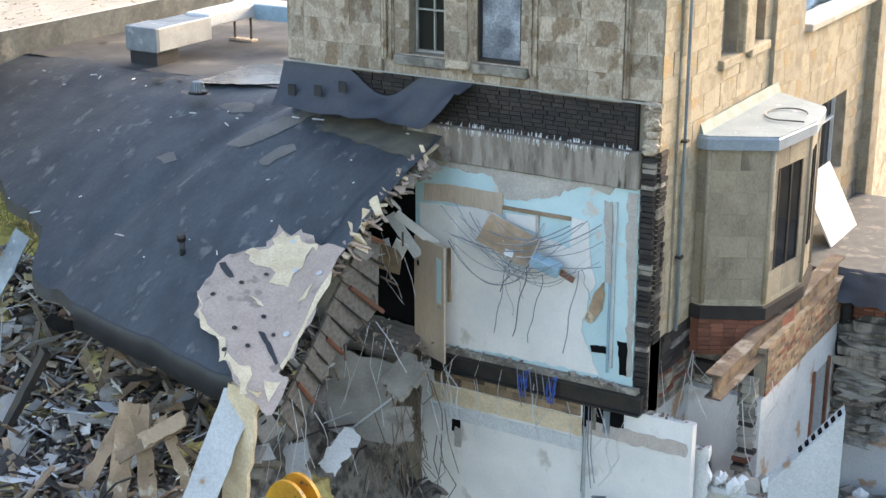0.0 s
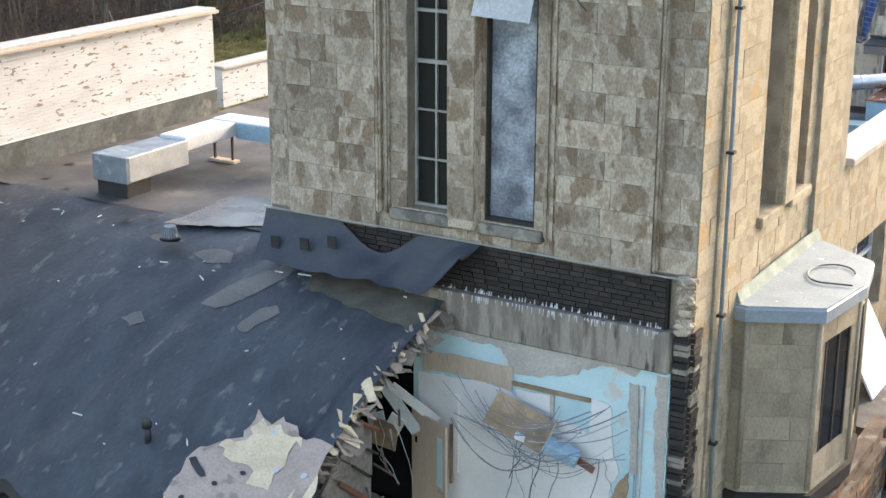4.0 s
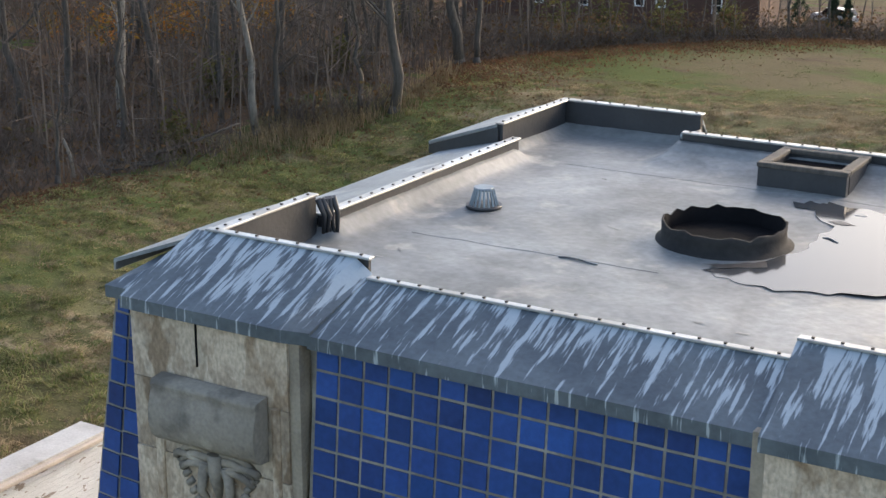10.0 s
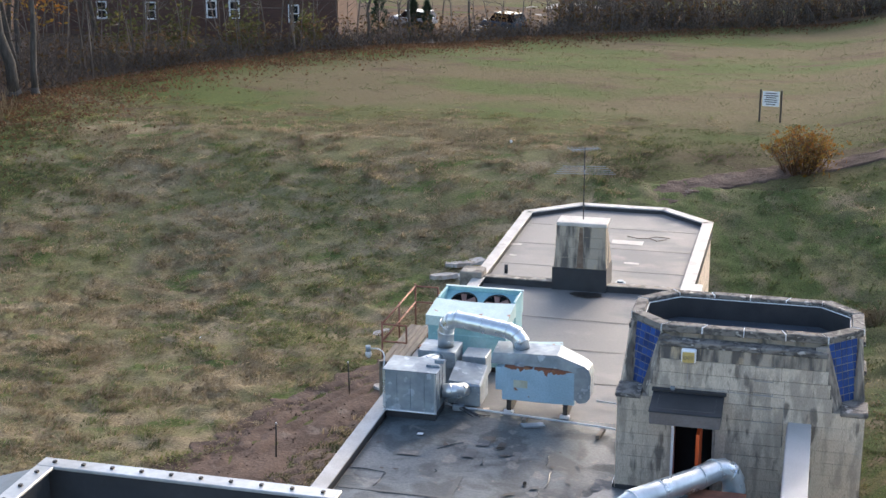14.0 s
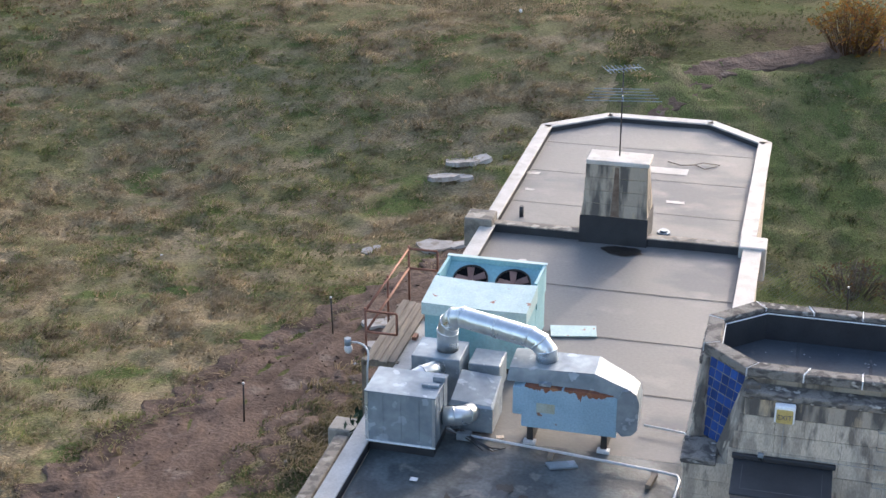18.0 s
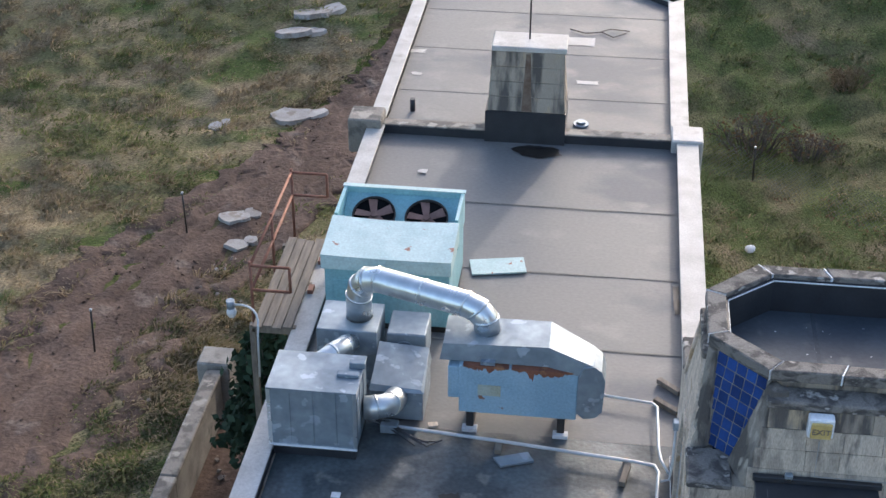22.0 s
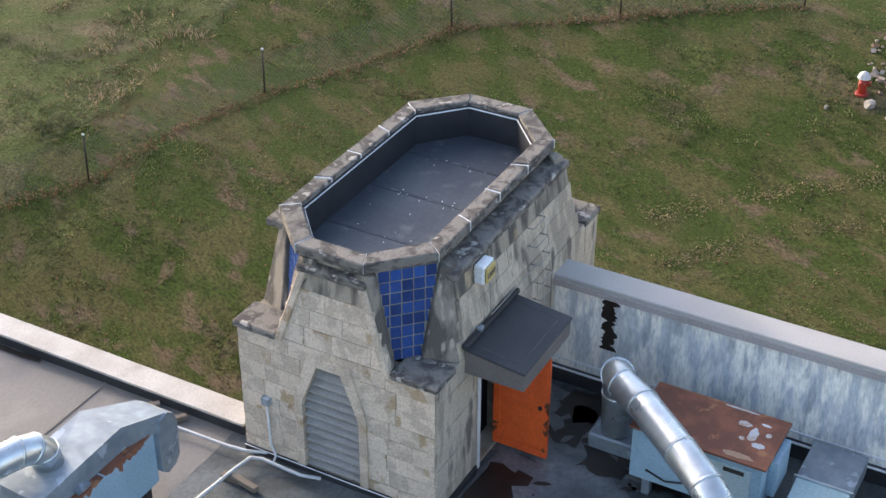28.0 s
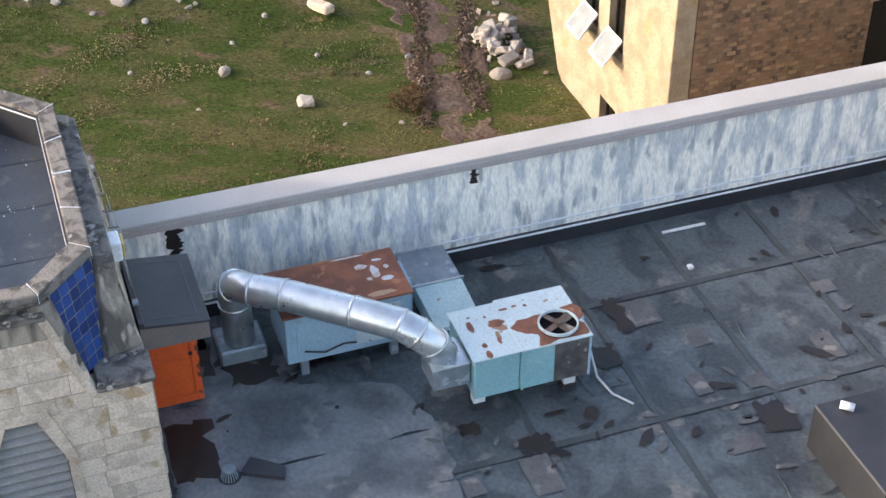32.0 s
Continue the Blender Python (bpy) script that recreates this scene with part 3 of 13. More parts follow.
# ---- tower ----
X, Y, Zv = Vector((1, 0, 0)), Vector((0, 1, 0)), Vector((0, 0, 1))
tower = thing("tower", "weathered limestone tower with blue tiled mansard panels", "tower")


def wall_with_holes(x0, x1, y0, y1, z0, z1, holes, axis="x"):
    """A wall slab; holes (a0, a1, z0, z1) run through it along its length axis."""
    bm = bmesh.new()
    lo, hi = (x0, x1) if axis == "x" else (y0, y1)

    def put(a, b, c, d):
        if b - a > 1e-4 and d - c > 1e-4:
            box(bm, a, b, y0, y1, c, d) if axis == "x" else box(bm, x0, x1, a, b, c, d)

    at = lo
    for a, b, c, d in sorted(holes):
        put(at, a, z0, z1)
        put(a, b, z0, c)
        put(a, b, d, z1)
        at = b
    put(at, hi, z0, z1)
    return bm


WIN_F = [(2.37, 3.14, 10.33, 14.09), (3.70, 4.53, 10.33, 14.09)]
WIN_E = [(2.72, 3.50, 10.25, 14.05), (4.12, 4.90, 10.25, 14.05)]
# front, bay recessed behind the two main piers
part("front_wall", wall_with_holes(1.85, 4.92, 0.10, 0.55, 9.2, 15.36, WIN_F), M_MORTAR, tower)
part("front_pier", bbox(0.22, 1.85, 0.0, 0.6, 9.95, 15.3), M_MORTAR, tower)
part("front_pier", bbox(0.41, 1.85, 0.0, 0.6, 15.3, 17.46), M_MORTAR, tower)
part("front_pier", bbox(4.92, 6.41, 0.0, 0.6, 9.95, 17.46), M_MORTAR, tower)
part("corner_pier", bbox(-0.27, 0.22, 0.16, 1.0, 9.3, 15.32), M_MORTAR, tower)
part("corner_pier", bbox(6.41, 7.02, 0.14, 0.78, 9.95, 15.32), M_MORTAR, tower)
part("east_wall", wall_with_holes(6.55, 6.98, 2.35, 5.3, 9.2, 15.36, WIN_E, "y"), M_MORTAR, tower)
part("east_pier", bbox(6.5, 7.06, 0.78, 2.35, 5.9, 17.46), M_MORTAR, tower)
part("east_pier", bbox(6.5, 7.06, 5.3, 6.6, 5.9, 17.46), M_MORTAR, tower)
part("west_wall", bbox(-0.27, 0.1, 1.0, 7.25, 9.2, 17.3), M_MORTAR, tower)
part("back_wall", bbox(-0.27, 7.0, 6.75, 7.25, 5.9, 17.3), M_MORTAR, tower)
part("inner_floor", bbox(0.1, 6.5, 0.6, 6.75, 9.2, 9.4), M_CONC, tower)

# stone blocks
ashlar(tower, (0.22, 0.0, 10.0), X, Zv, 1.63, 5.3, M_STONE, seed=11, length=(0.45, 1.1))
ashlar(tower, (4.92, 0.0, 10.0), X, Zv, 1.49, 5.3, M_STONE, seed=12, length=(0.45, 1.1))
ashlar(tower, (-0.27, 0.16, 10.0), X, Zv, 0.49, 4.3, M_STONE, seed=13, length=(0.25, 0.5))
ashlar(tower, (6.41, 0.14, 10.0), X, Zv, 0.61, 4.0, M_STONE, seed=14, length=(0.25, 0.6))
ashlar(tower, (0.41, 0.0, 15.3), X, Zv, 1.36, 2.12, M_STONE, course=(0.5, 0.55), seed=15, length=(0.6, 0.9))
ashlar(tower, (5.0, 0.0, 15.3), X, Zv, 1.32, 2.12, M_STONE, course=(0.5, 0.55), seed=16, length=(0.6, 0.9))
ashlar(tower, (1.85, 0.10, 9.95), X, Zv, 3.07, 4.55, M_STONE, holes=[(a - 1.85, b - 1.85, c - 9.95, 4.2) for a, b, c, d in WIN_F], seed=17, length=(0.3, 0.55), course=(0.36, 0.46))
# east-facing blocks use the stone with sun warmth in its colour
ashlar(tower, (7.02, 0.14, 5.9), Y, Zv, 0.64, 9.3, M_STONE_WARM, seed=18, length=(0.3, 0.64))
ashlar(tower, (7.06, 0.78, 5.9), Y, Zv, 1.57, 11.4, M_STONE_WARM, seed=19, length=(0.4, 0.8), course=(0.34, 0.42))
ashlar(tower, (6.98, 2.35, 9.0), Y, Zv, 2.95, 5.6, M_STONE_WARM, holes=[(a - 2.35, b - 2.35, c - 9.0, d - 9.0) for a, b, c, d in WIN_E], seed=20, length=(0.3, 0.6), course=(0.38, 0.46))
ashlar(tower, (7.06, 5.3, 5.9), Y, Zv, 1.3, 11.4, M_STONE_WARM, seed=21, length=(0.4, 0.8), course=(0.36, 0.44))

# vertical rolls where piers meet the bay
for x, y0, z0, z1 in ((1.88, 0.03, 10.2, 15.3), (2.02, 0.07, 10.2, 15.3), (4.86, 0.03, 10.2, 15.3), (4.74, 0.07, 10.2, 15.3), (6.44, 0.06, 10.0, 15.3), (0.2, 0.07, 10.0, 15.3)):
    bm = bmesh.new()
    box(bm, x - 0.05, x + 0.05, y0 - 0.05, y0 + 0.1, z0, z1)
    bmesh.ops.bevel(bm, geom=bm.edges[:], offset=0.03, segments=2, affect="EDGES")
    part("roll_moulding", bm, M_STONE, tower)

# sills
part("sill", bbox(2.1, 3.2, -0.02, 0.5, 10.14, 10.31, 0.02), M_STONE_DARK, tower)
part("sill", bbox(3.62, 4.7, -0.02, 0.5, 10.14, 10.31, 0.02), M_STONE_DARK, tower)
for a, b, c, d in WIN_E:
    part("sill", bbox(6.6, 7.1, a - 0.1, b + 0.12, c - 0.18, c - 0.01, 0.02), M_STONE_WARM, tower)

# mullion pier with carved cap
part("mullion_pier", bbox(3.19, 3.64, -0.12, 0.4, 10.2, 15.32, 0.02), M_STONE, tower)
ashlar(tower, (3.19, -0.12, 10.35), X, Zv, 0.45, 4.9, M_STONE, seed=22, length=(0.45, 0.5), course=(0.36, 0.5), name="block")
part("mullion_cap", bbox(3.20, 3.63, -0.17, 0.25, 15.45, 15.86, 0.02, 2), M_STONE, tower, "weathered stone cap block")
part("cap_flashing", bbox(3.18, 3.65, -0.19, 0.25, 15.86, 15.89, 0.008), M_LEAD, tower)
bm = bmesh.new()
for s in (-1, 1):
    for k, r in enumerate((0.085, 0.055)):
        tube(bm, [(3.415 + s * (0.15 - 0.03 * k) + math.cos(a) * r * s, -0.15, 15.33 + math.sin(a) * r) for a in np.linspace(-1.2, 4.4, 14)], 0.022, 6)
for k in range(-2, 3):
    tube(bm, [(3.415 + k * 0.04, -0.15, 15.34), (3.415 + k * 0.055, -0.16, 15.2), (3.415 + k * 0.04, -0.13, 15.06)], 0.026, 6, r1=0.012)
part("carving", bm, M_STONE, tower, "carved stone leaf scroll")

# fluted panels over the windows
for x0, x1, zb in ((2.08, 3.17, 14.62), (3.66, 4.75, 14.62)):
    part("fluted_panel", bbox(x0, x1, 0.06, 0.3, zb - 0.04, 15.3), M_STONE, tower)
    nfl = 7
    for i in range(nfl):
        w = (x1 - x0) / nfl
        part("flute", bbox(x0 + i * w + 0.007, x0 + (i + 1) * w - 0.007, 0.032, 0.1, zb + 0.0, 15.16, 0.008), M_STONE, tower)
    part("ledge", bbox(x0 - 0.05, x1 + 0.03, -0.06, 0.3, 15.27, 15.35, 0.02), M_STONE_DARK, tower)
for x0, x1, y in ((-0.25, 0.2, 0.12), (6.46, 7.0, 0.1)):
    for i in range(4):
        w = (x1 - x0) / 4
        part("flute", bbox(x0 + i * w + 0.012, x0 + (i + 1) * w - 0.012, y, y + 0.1, 14.35, 15.1, 0.014), M_STONE, tower)
    part("ledge", bbox(x0 - 0.03, x1 + 0.04, y - 0.05, y + 0.6, 15.18, 15.34, 0.03, 2), M_STONE_DARK, tower)
    part("ledge", bbox(x0 - 0.02, x1 + 0.02, y - 0.03, y + 0.3, 14.2, 14.31, 0.03, 2), M_STONE_DARK, tower)
for i in range(4):
    part("flute", bbox(6.98, 7.05, 0.2 + i * 0.14, 0.31 + i * 0.14, 14.35, 15.1, 0.014), M_STONE_WARM, tower)
for y0 in (2.72, 4.12):
    for i in range(4):
        part("flute", bbox(6.96, 7.04, y0 - 0.04 + i * 0.22, y0 + 0.13 + i * 0.22, 14.6, 15.2, 0.02), M_STONE_WARM, tower)
part("east_mullion", bbox(6.6, 7.12, 3.55, 4.07, 10.2, 15.9, 0.03), M_STONE_WARM, tower)


# painted ceramic panels
def ceramic_panel(origin, u, n):
    """A glazed panel: white oval ground, blue scrolling leaves, ochre vase and border."""
    o, u, n = Vector(origin), Vector(u), Vector(n)
    w, h = 0.80, 0.40

    def P(a, b, d=0.0):
        return o + u * a + Zv * b + n * d

    def slab(bm, a0, a1, b0, b1, d0, d1):
        hexa(bm, [P(a0, b0, d1), P(a1, b0, d1), P(a1, b0, d0), P(a0, b0, d0), P(a0, b1, d1), P(a1, b1, d1), P(a1, b1, d0), P(a0, b1, d0)])

    bm = bmesh.new()
    slab(bm, 0, w, 0, h, 0, 0.03)
    body = part("ceramic_panel", bm, M_OCHRE, tower, "glazed ochre panel with blue leaf scrolls")
    bm = bmesh.new()
    slab(bm, 0.06, w - 0.06, 0.05, h - 0.05, 0.028, 0.036)
    part("corner_ground", bm, M_BLUE, body)
    bm = bmesh.new()
    ring = [(w / 2 + 0.36 * math.copysign(abs(math.cos(a)) ** 0.75, math.cos(a)), h / 2 + 0.155 * math.copysign(abs(math.sin(a)) ** 0.75, math.sin(a))) for a in np.linspace(0, 2 * math.pi, 36, endpoint=False)]
    va, vb = [bm.verts.new(P(a, b, 0.041)) for a, b in ring], [bm.verts.new(P(a, b, 0.03)) for a, b in ring]
    bm.faces.new(va)
    for i in range(36):
        bm.faces.new((va[i], vb[i], vb[(i + 1) % 36], va[(i + 1) % 36]))
    bmesh.ops.recalc_face_normals(bm, faces=bm.faces[:])
    part("oval", bm, M_WPAINT, body, "white glazed oval")
    bm = bmesh.new()
    for s in (-1, 1):
        for k, (lx, lz, r) in enumerate(((0.30, 0.02, 0.022), (0.27, 0.11, 0.016), (0.17, -0.07, 0.028), (0.12, 0.12, 0.026), (0.33, -0.06, 0.018))):
            pts = [P(w / 2 + s * lx * t, h / 2 + lz * math.sin(t * 2.2) - (0.06 * t * t if k in (1, 4) else 0.0), 0.043) for t in np.linspace(0.05, 1, 9)]
            tube(bm, pts, r * 1.25, 6, r1=r * 0.7)
        tube(bm, [P(w / 2 + s * (0.29 + 0.04 * math.cos(a)), h / 2 - 0.02 + 0.05 * math.sin(a), 0.043) for a in np.linspace(-2, 2.6, 9)], 0.014, 6)
    tube(bm, [P(w / 2, h / 2 - 0.1, 0.043), P(w / 2, h / 2 + 0.02, 0.045), P(w / 2, h / 2 + 0.13, 0.043)], 0.06, 8, r1=0.03)
    part("leaf_scroll", bm, M_BLUE, body, "cobalt blue leaf scrolls")
    bm = bmesh.new()
    slab(bm, w / 2 - 0.14, w / 2 + 0.14, 0.045, 0.07, 0.04, 0.052)
    for s in (-1, 1):
        tube(bm, [P(w / 2 + s * 0.07, 0.07, 0.042), P(w / 2 + s * 0.075, 0.15, 0.045)], 0.045, 8, r1=0.02)
    part("vase", bm, M_OCHRE, body)


ceramic_panel((2.35, 0.05, 14.12), X, -Y)
ceramic_panel((3.70, 0.05, 14.12), X, -Y)
ceramic_panel((7.0, 2.72, 14.1), Y, X)
ceramic_panel((7.0, 4.12, 14.1), Y, X)


# windows
def steel_window(a0, a1, z0, z1, at, axis, bars, broken=False):
    win = tagged(part("window", *( (lambda b: (b, M_GLASS))(bbox(a0, a1, at + 0.03, at + 0.045, z0, z1) if axis == "x" else bbox(at - 0.045, at - 0.03, a0, a1, z0, z1)))), kind="", label="")
    win.parent = tower
    win.name = "window"

    def bar(p, q, c, d, nm="glazing_bar", m=M_SASH):
        part(nm, bbox(p, q, at - 0.02, at + 0.05, c, d) if axis == "x" else bbox(at - 0.05, at + 0.02, p, q, c, d), m, win)

    bar(a0, a0 + 0.035, z0, z1, "frame")
    bar(a1 - 0.035, a1, z0, z1, "frame")
    bar(a0 + 0.035, a1 - 0.035, z0, z0 + 0.045, "frame")
    bar(a0 + 0.035, a1 - 0.035, z1 - 0.04, z1, "frame")
    mid = (a0 + a1) / 2
    bar(mid - 0.014, mid + 0.014, z0 + 0.045, z1 - 0.04)
    for z, t in bars:
        bar(a0 + 0.035, mid - 0.014, z - t, z + t)
        bar(mid + 0.014, a1 - 0.035, z - t, z + t)
    return win


BARS = [(10.33 + f * 3.76, t) for f, t in ((0.20, 0.014), (0.40, 0.014), (0.595, 0.03), (0.795, 0.024))]
steel_window(2.38, 3.13, 10.34, 14.07, 0.3, "x", BARS)
for a, b, c, d in WIN_E:
    steel_window(a + 0.01, b - 0.01, c + 0.01, d, 6.72, "y", BARS)
bm = bmesh.new()
nxs, nzs = 14, 40
grid = [[bm.verts.new((3.72 + 0.79 * i / nxs, 0.22 + 0.02 * noise.noise(Vector((i * 0.5, j * 0.3, 2))), 10.38 + 3.66 * j / nzs)) for i in range(nxs + 1)] for j in range(nzs + 1)]
for a, b in zip(grid, grid[1:]):
    for i in range(nxs):
        bm.faces.new((a[i], a[i + 1], b[i + 1], b[i])).smooth = True
part("plastic_sheeting", bm, M_PLASTIC, tower, "cloudy frosted plastic sheet over the opening")
# black sheet: the unlit room behind the plastic, put into colour
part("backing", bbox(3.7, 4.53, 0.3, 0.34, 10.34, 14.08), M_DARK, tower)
for a, b, nm in ((3.70, 3.735, "jamb"), (4.495, 4.53, "jamb")):
    part(nm, bbox(a, b, 0.12, 0.32, 10.33, 14.08), M_STEEL, tower)
part("threshold", bbox(3.735, 4.495, 0.12, 0.3, 10.33, 10.39), M_STEEL, tower)
bm = bmesh.new()
cols_ = 24
lo_, hi_ = [], []
for i in range(cols_ + 1):
    x = 3.66 + 0.92 * i / cols_
    dz = 0.018 if i % 6 in (0, 5) else 0.0
    lo_.append(bm.verts.new((x + 0.02, -0.30 - dz, 13.40 - 0.04 * i / cols_)))
    hi_.append(bm.verts.new((x, 0.02 - dz, 14.10 - 0.02 * i / cols_)))
for i in range(cols_):
    bm.faces.new((lo_[i], lo_[i + 1], hi_[i + 1], hi_[i]))
ret = bmesh.ops.solidify(bm, geom=bm.faces[:], thickness=0.006)
part("awning", bm, M_AWNING, tower, "pale corrugated metal awning sheet")

# blue tiled mansard panels
part("mansard_back", bbox(1.85, 4.95, 0.13, 0.6, 15.3, 17.38), M_GROUT, tower)
bm = bmesh.new()
hexa(bm, [(1.86, -0.02, 15.36), (4.94, -0.02, 15.36), (4.94, 0.3, 15.36), (1.86, 0.3, 15.36), (1.9, 0.105, 17.37), (4.95, 0.105, 17.37), (4.95, 0.4, 17.37), (1.9, 0.4, 17.37)])
mans = part("mansard_panel", bm, M_GROUT, tower, "grouted panel of cobalt blue glazed tiles")
tiles(mans, [(1.88, -0.02, 15.37), (4.93, -0.02, 15.37), (4.95, 0.105, 17.37), (1.92, 0.105, 17.37)], 16, 11, M_TILE)
bm = bmesh.new()
hexa(bm, [(-0.28, 0.17, 15.32), (0.42, 0.17, 15.32), (0.42, 1.0, 15.32), (-0.28, 1.0, 15.32), (0.0, 0.30, 17.4), (0.42, 0.30, 17.4), (0.42, 1.0, 17.4), (0.0, 1.0, 17.4)])
mans = part("mansard_panel", bm, M_GROUT, tower, "narrow corner panel of blue glazed tiles")
tiles(mans, [(-0.27, 0.165, 15.36), (0.405, 0.165, 15.36), (0.405, 0.295, 17.38), (0.02, 0.295, 17.38)], 3, 11, M_TILE, seed=2)
bm = bmesh.new()
hexa(bm, [(6.36, 0.16, 15.32), (7.0, 0.16, 15.32), (7.0, 0.8, 15.32), (6.36, 0.8, 15.32), (6.26, 0.3, 17.38), (6.84, 0.3, 17.38), (6.84, 0.8, 17.38), (6.26, 0.8, 17.38)])
mans = part("mansard_panel", bm, M_GROUT, tower, "corner panel of blue glazed tiles")
tiles(mans, [(6.40, 0.155, 15.36), (6.98, 0.155, 15.36), (6.82, 0.295, 17.36), (6.36, 0.295, 17.36)], 3, 11, M_TILE, seed=3)
tiles(mans, [(7.0, 0.18, 15.36), (7.0, 0.76, 15.36), (6.845, 0.76, 17.36), (6.845, 0.32, 17.36)], 3, 11, M_TILE, seed=4)
bm = bmesh.new()
hexa(bm, [(6.5, 2.35, 15.36), (7.08, 2.35, 15.36), (7.08, 5.3, 15.36), (6.5, 5.3, 15.36), (6.5, 2.35, 17.42), (6.95, 2.35, 17.42), (6.95, 5.3, 17.42), (6.5, 5.3, 17.42)])
mans = part("mansard_panel", bm, M_GROUT, tower, "grouted panel of cobalt blue glazed tiles")
tiles(mans, [(7.085, 2.37, 15.38), (7.085, 5.28, 15.38), (6.955, 5.28, 17.4), (6.955, 2.37, 17.4)], 15, 11, M_TILE, seed=5)


# carved capitals on the two front piers
def capital(x0, x1):
    bm = bmesh.new()
    rows = [(16.97, -0.03), (16.955, -0.15), (16.92, -0.165), (16.90, -0.155), (16.86, -0.165), (16.78, -0.19), (16.66, -0.20), (16.56, -0.175), (16.51, -0.13), (16.50, -0.03)]
    prev = None
    for z, y in rows:
        cur = [bm.verts.new((x0, y, z)), bm.verts.new((x1, y, z))]
        if prev:
            bm.faces.new((prev[0], cur[0], cur[1], prev[1])).smooth = True
        prev = cur
    bm.verts.ensure_lookup_table()
    for k in (0, 1):
        bm.faces.new([bm.verts[i * 2 + k] for i in range(len(rows))])
    bmesh.ops.recalc_face_normals(bm, faces=bm.faces[:])
    part("capital", bm, M_STONE_DARK, tower, "dark weathered stone scroll block")
    c = (x0 + x1) / 2
    bm = bmesh.new()
    for s in (-1, 1):
        for k in range(3):
            tube(bm, [(c + s * (0.05 + 0.27 * t), -0.02 - 0.04 * math.sin(t * 3.1), 16.46 - 0.065 * k + 0.06 * math.sin(t * 3.0) - 0.07 * t) for t in np.linspace(0, 1, 8)], 0.038, 7, r1=0.022)
        for k in range(5):
            tube(bm, [(c + s * (0.30 - 0.03 * k) + 0.025, -0.02, 16.33 - 0.06 * k), (c + s * (0.30 - 0.03 * k) - 0.025, -0.03, 16.285 - 0.06 * k)], 0.026, 6)
        tube(bm, [(c + s * 0.1, -0.04, 16.37), (c + s * 0.13, -0.055, 16.15), (c + s * 0.08, -0.02, 16.06)], 0.045, 7, r1=0.02)
    for s in (-1, 1):
        tube(bm, [(c + s * (0.21 + 0.15 * math.cos(a)), -0.03 - 0.03 * math.sin(a), 16.36 + 0.07 * math.sin(a) - 0.03 * (1 - math.cos(a))) for a in np.linspace(0, 6.0, 16)], 0.03, 6, r1=0.02)
    tube(bm, [(c, -0.03, 16.45), (c, -0.04, 16.27), (c, 0.0, 16.08)], 0.07, 8, r1=0.03)
    part("carving", bm, M_STONE_DARK, tower, "carved stone swag of ribbons and rope")


for xa, xb in ((0.60, 0.67), (1.63, 1.70), (5.20, 5.27), (6.14, 6.21)):
    part("pilaster_strip", bbox(xa, xb, -0.045, 0.0, 15.36, 16.9, 0.012), M_STONE, tower)
capital(0.69, 1.60)
capital(5.29, 6.12)
for a, b in ((1.0, 0.0), (5.72, 0.0)):
    part("open_joint", bbox(a - 0.006, a + 0.006, -0.026, 0.0, 17.06, 17.4), M_DARK, tower)


# sloped copings
def coping(pts, material, nm="coping", label="", th=0.03):
    """A sheet metal slope with a dropped front edge: pts front-left, front-right, back-right, back-left."""
    bm = bmesh.new()
    p = [Vector(q) for q in pts]
    dn = Vector((0, 0, -th))
    hexa(bm, [q + dn for q in p] + p)
    fr = (p[0] + p[1]) / 2
    inward = ((p[2] + p[3]) / 2 - fr).normalized() * 0.02
    a, b = p[0], p[1]
    hexa(bm, [a + Vector((0, 0, -0.09)), b + Vector((0, 0, -0.09)), b + Vector((0, 0, -0.09)) + inward, a + Vector((0, 0, -0.09)) + inward, a + dn, b + dn, b + dn + inward, a + dn + inward])
    return part(nm, bm, material, tower, label)


coping([(0.37, -0.07, 17.48), (1.72, -0.07, 17.48), (1.84, 0.70, 17.78), (0.42, 0.70, 17.78)], M_LEAD, label="streaked grey lead coping")
coping([(1.72, -0.07, 17.48), (1.92, 0.02, 17.46), (1.98, 0.68, 17.70), (1.84, 0.70, 17.78)], M_LEAD)
coping([(1.90, 0.02, 17.44), (4.97, 0.02, 17.44), (4.92, 0.62, 17.67), (1.98, 0.62, 17.67)], M_LEAD, label="streaked grey lead coping")
coping([(4.97, -0.06, 17.46), (6.36, -0.06, 17.46), (6.24, 0.70, 17.77), (4.92, 0.70, 17.77)], M_LEAD, label="streaked grey lead coping")
coping([(6.36, -0.06, 17.46), (6.46, 0.22, 17.42), (6.4, 0.8, 17.62), (6.24, 0.78, 17.78)], M_LEAD)
coping([(6.30, 0.24, 17.38), (6.9, 0.24, 17.38), (6.66, 0.8, 17.56), (6.3, 0.8, 17.56)], M_LEAD)
coping([(-0.06, 0.24, 17.40), (0.40, 0.24, 17.40), (0.42, 0.8, 17.6), (0.1, 0.8, 17.55)], M_LEAD)
coping([(7.1, 0.8, 17.46), (7.1, 2.3, 17.46), (6.3, 2.3, 17.76), (6.3, 0.8, 17.76)], M_LEAD_Y)
coping([(7.0, 2.3, 17.42), (7.0, 5.3, 17.42), (6.3, 5.3, 17.68), (6.3, 2.3, 17.68)], M_LEAD_Y)
coping([(7.1, 5.3, 17.46), (7.1, 6.7, 17.46), (6.3, 6.7, 17.76), (6.3, 5.3, 17.76)], M_LEAD_Y)
coping([(-0.36, 2.0, 17.44), (-0.36, 0.66, 17.44), (0.53, 0.66, 17.77), (0.53, 2.0, 17.77)], M_LEAD_PLAIN)
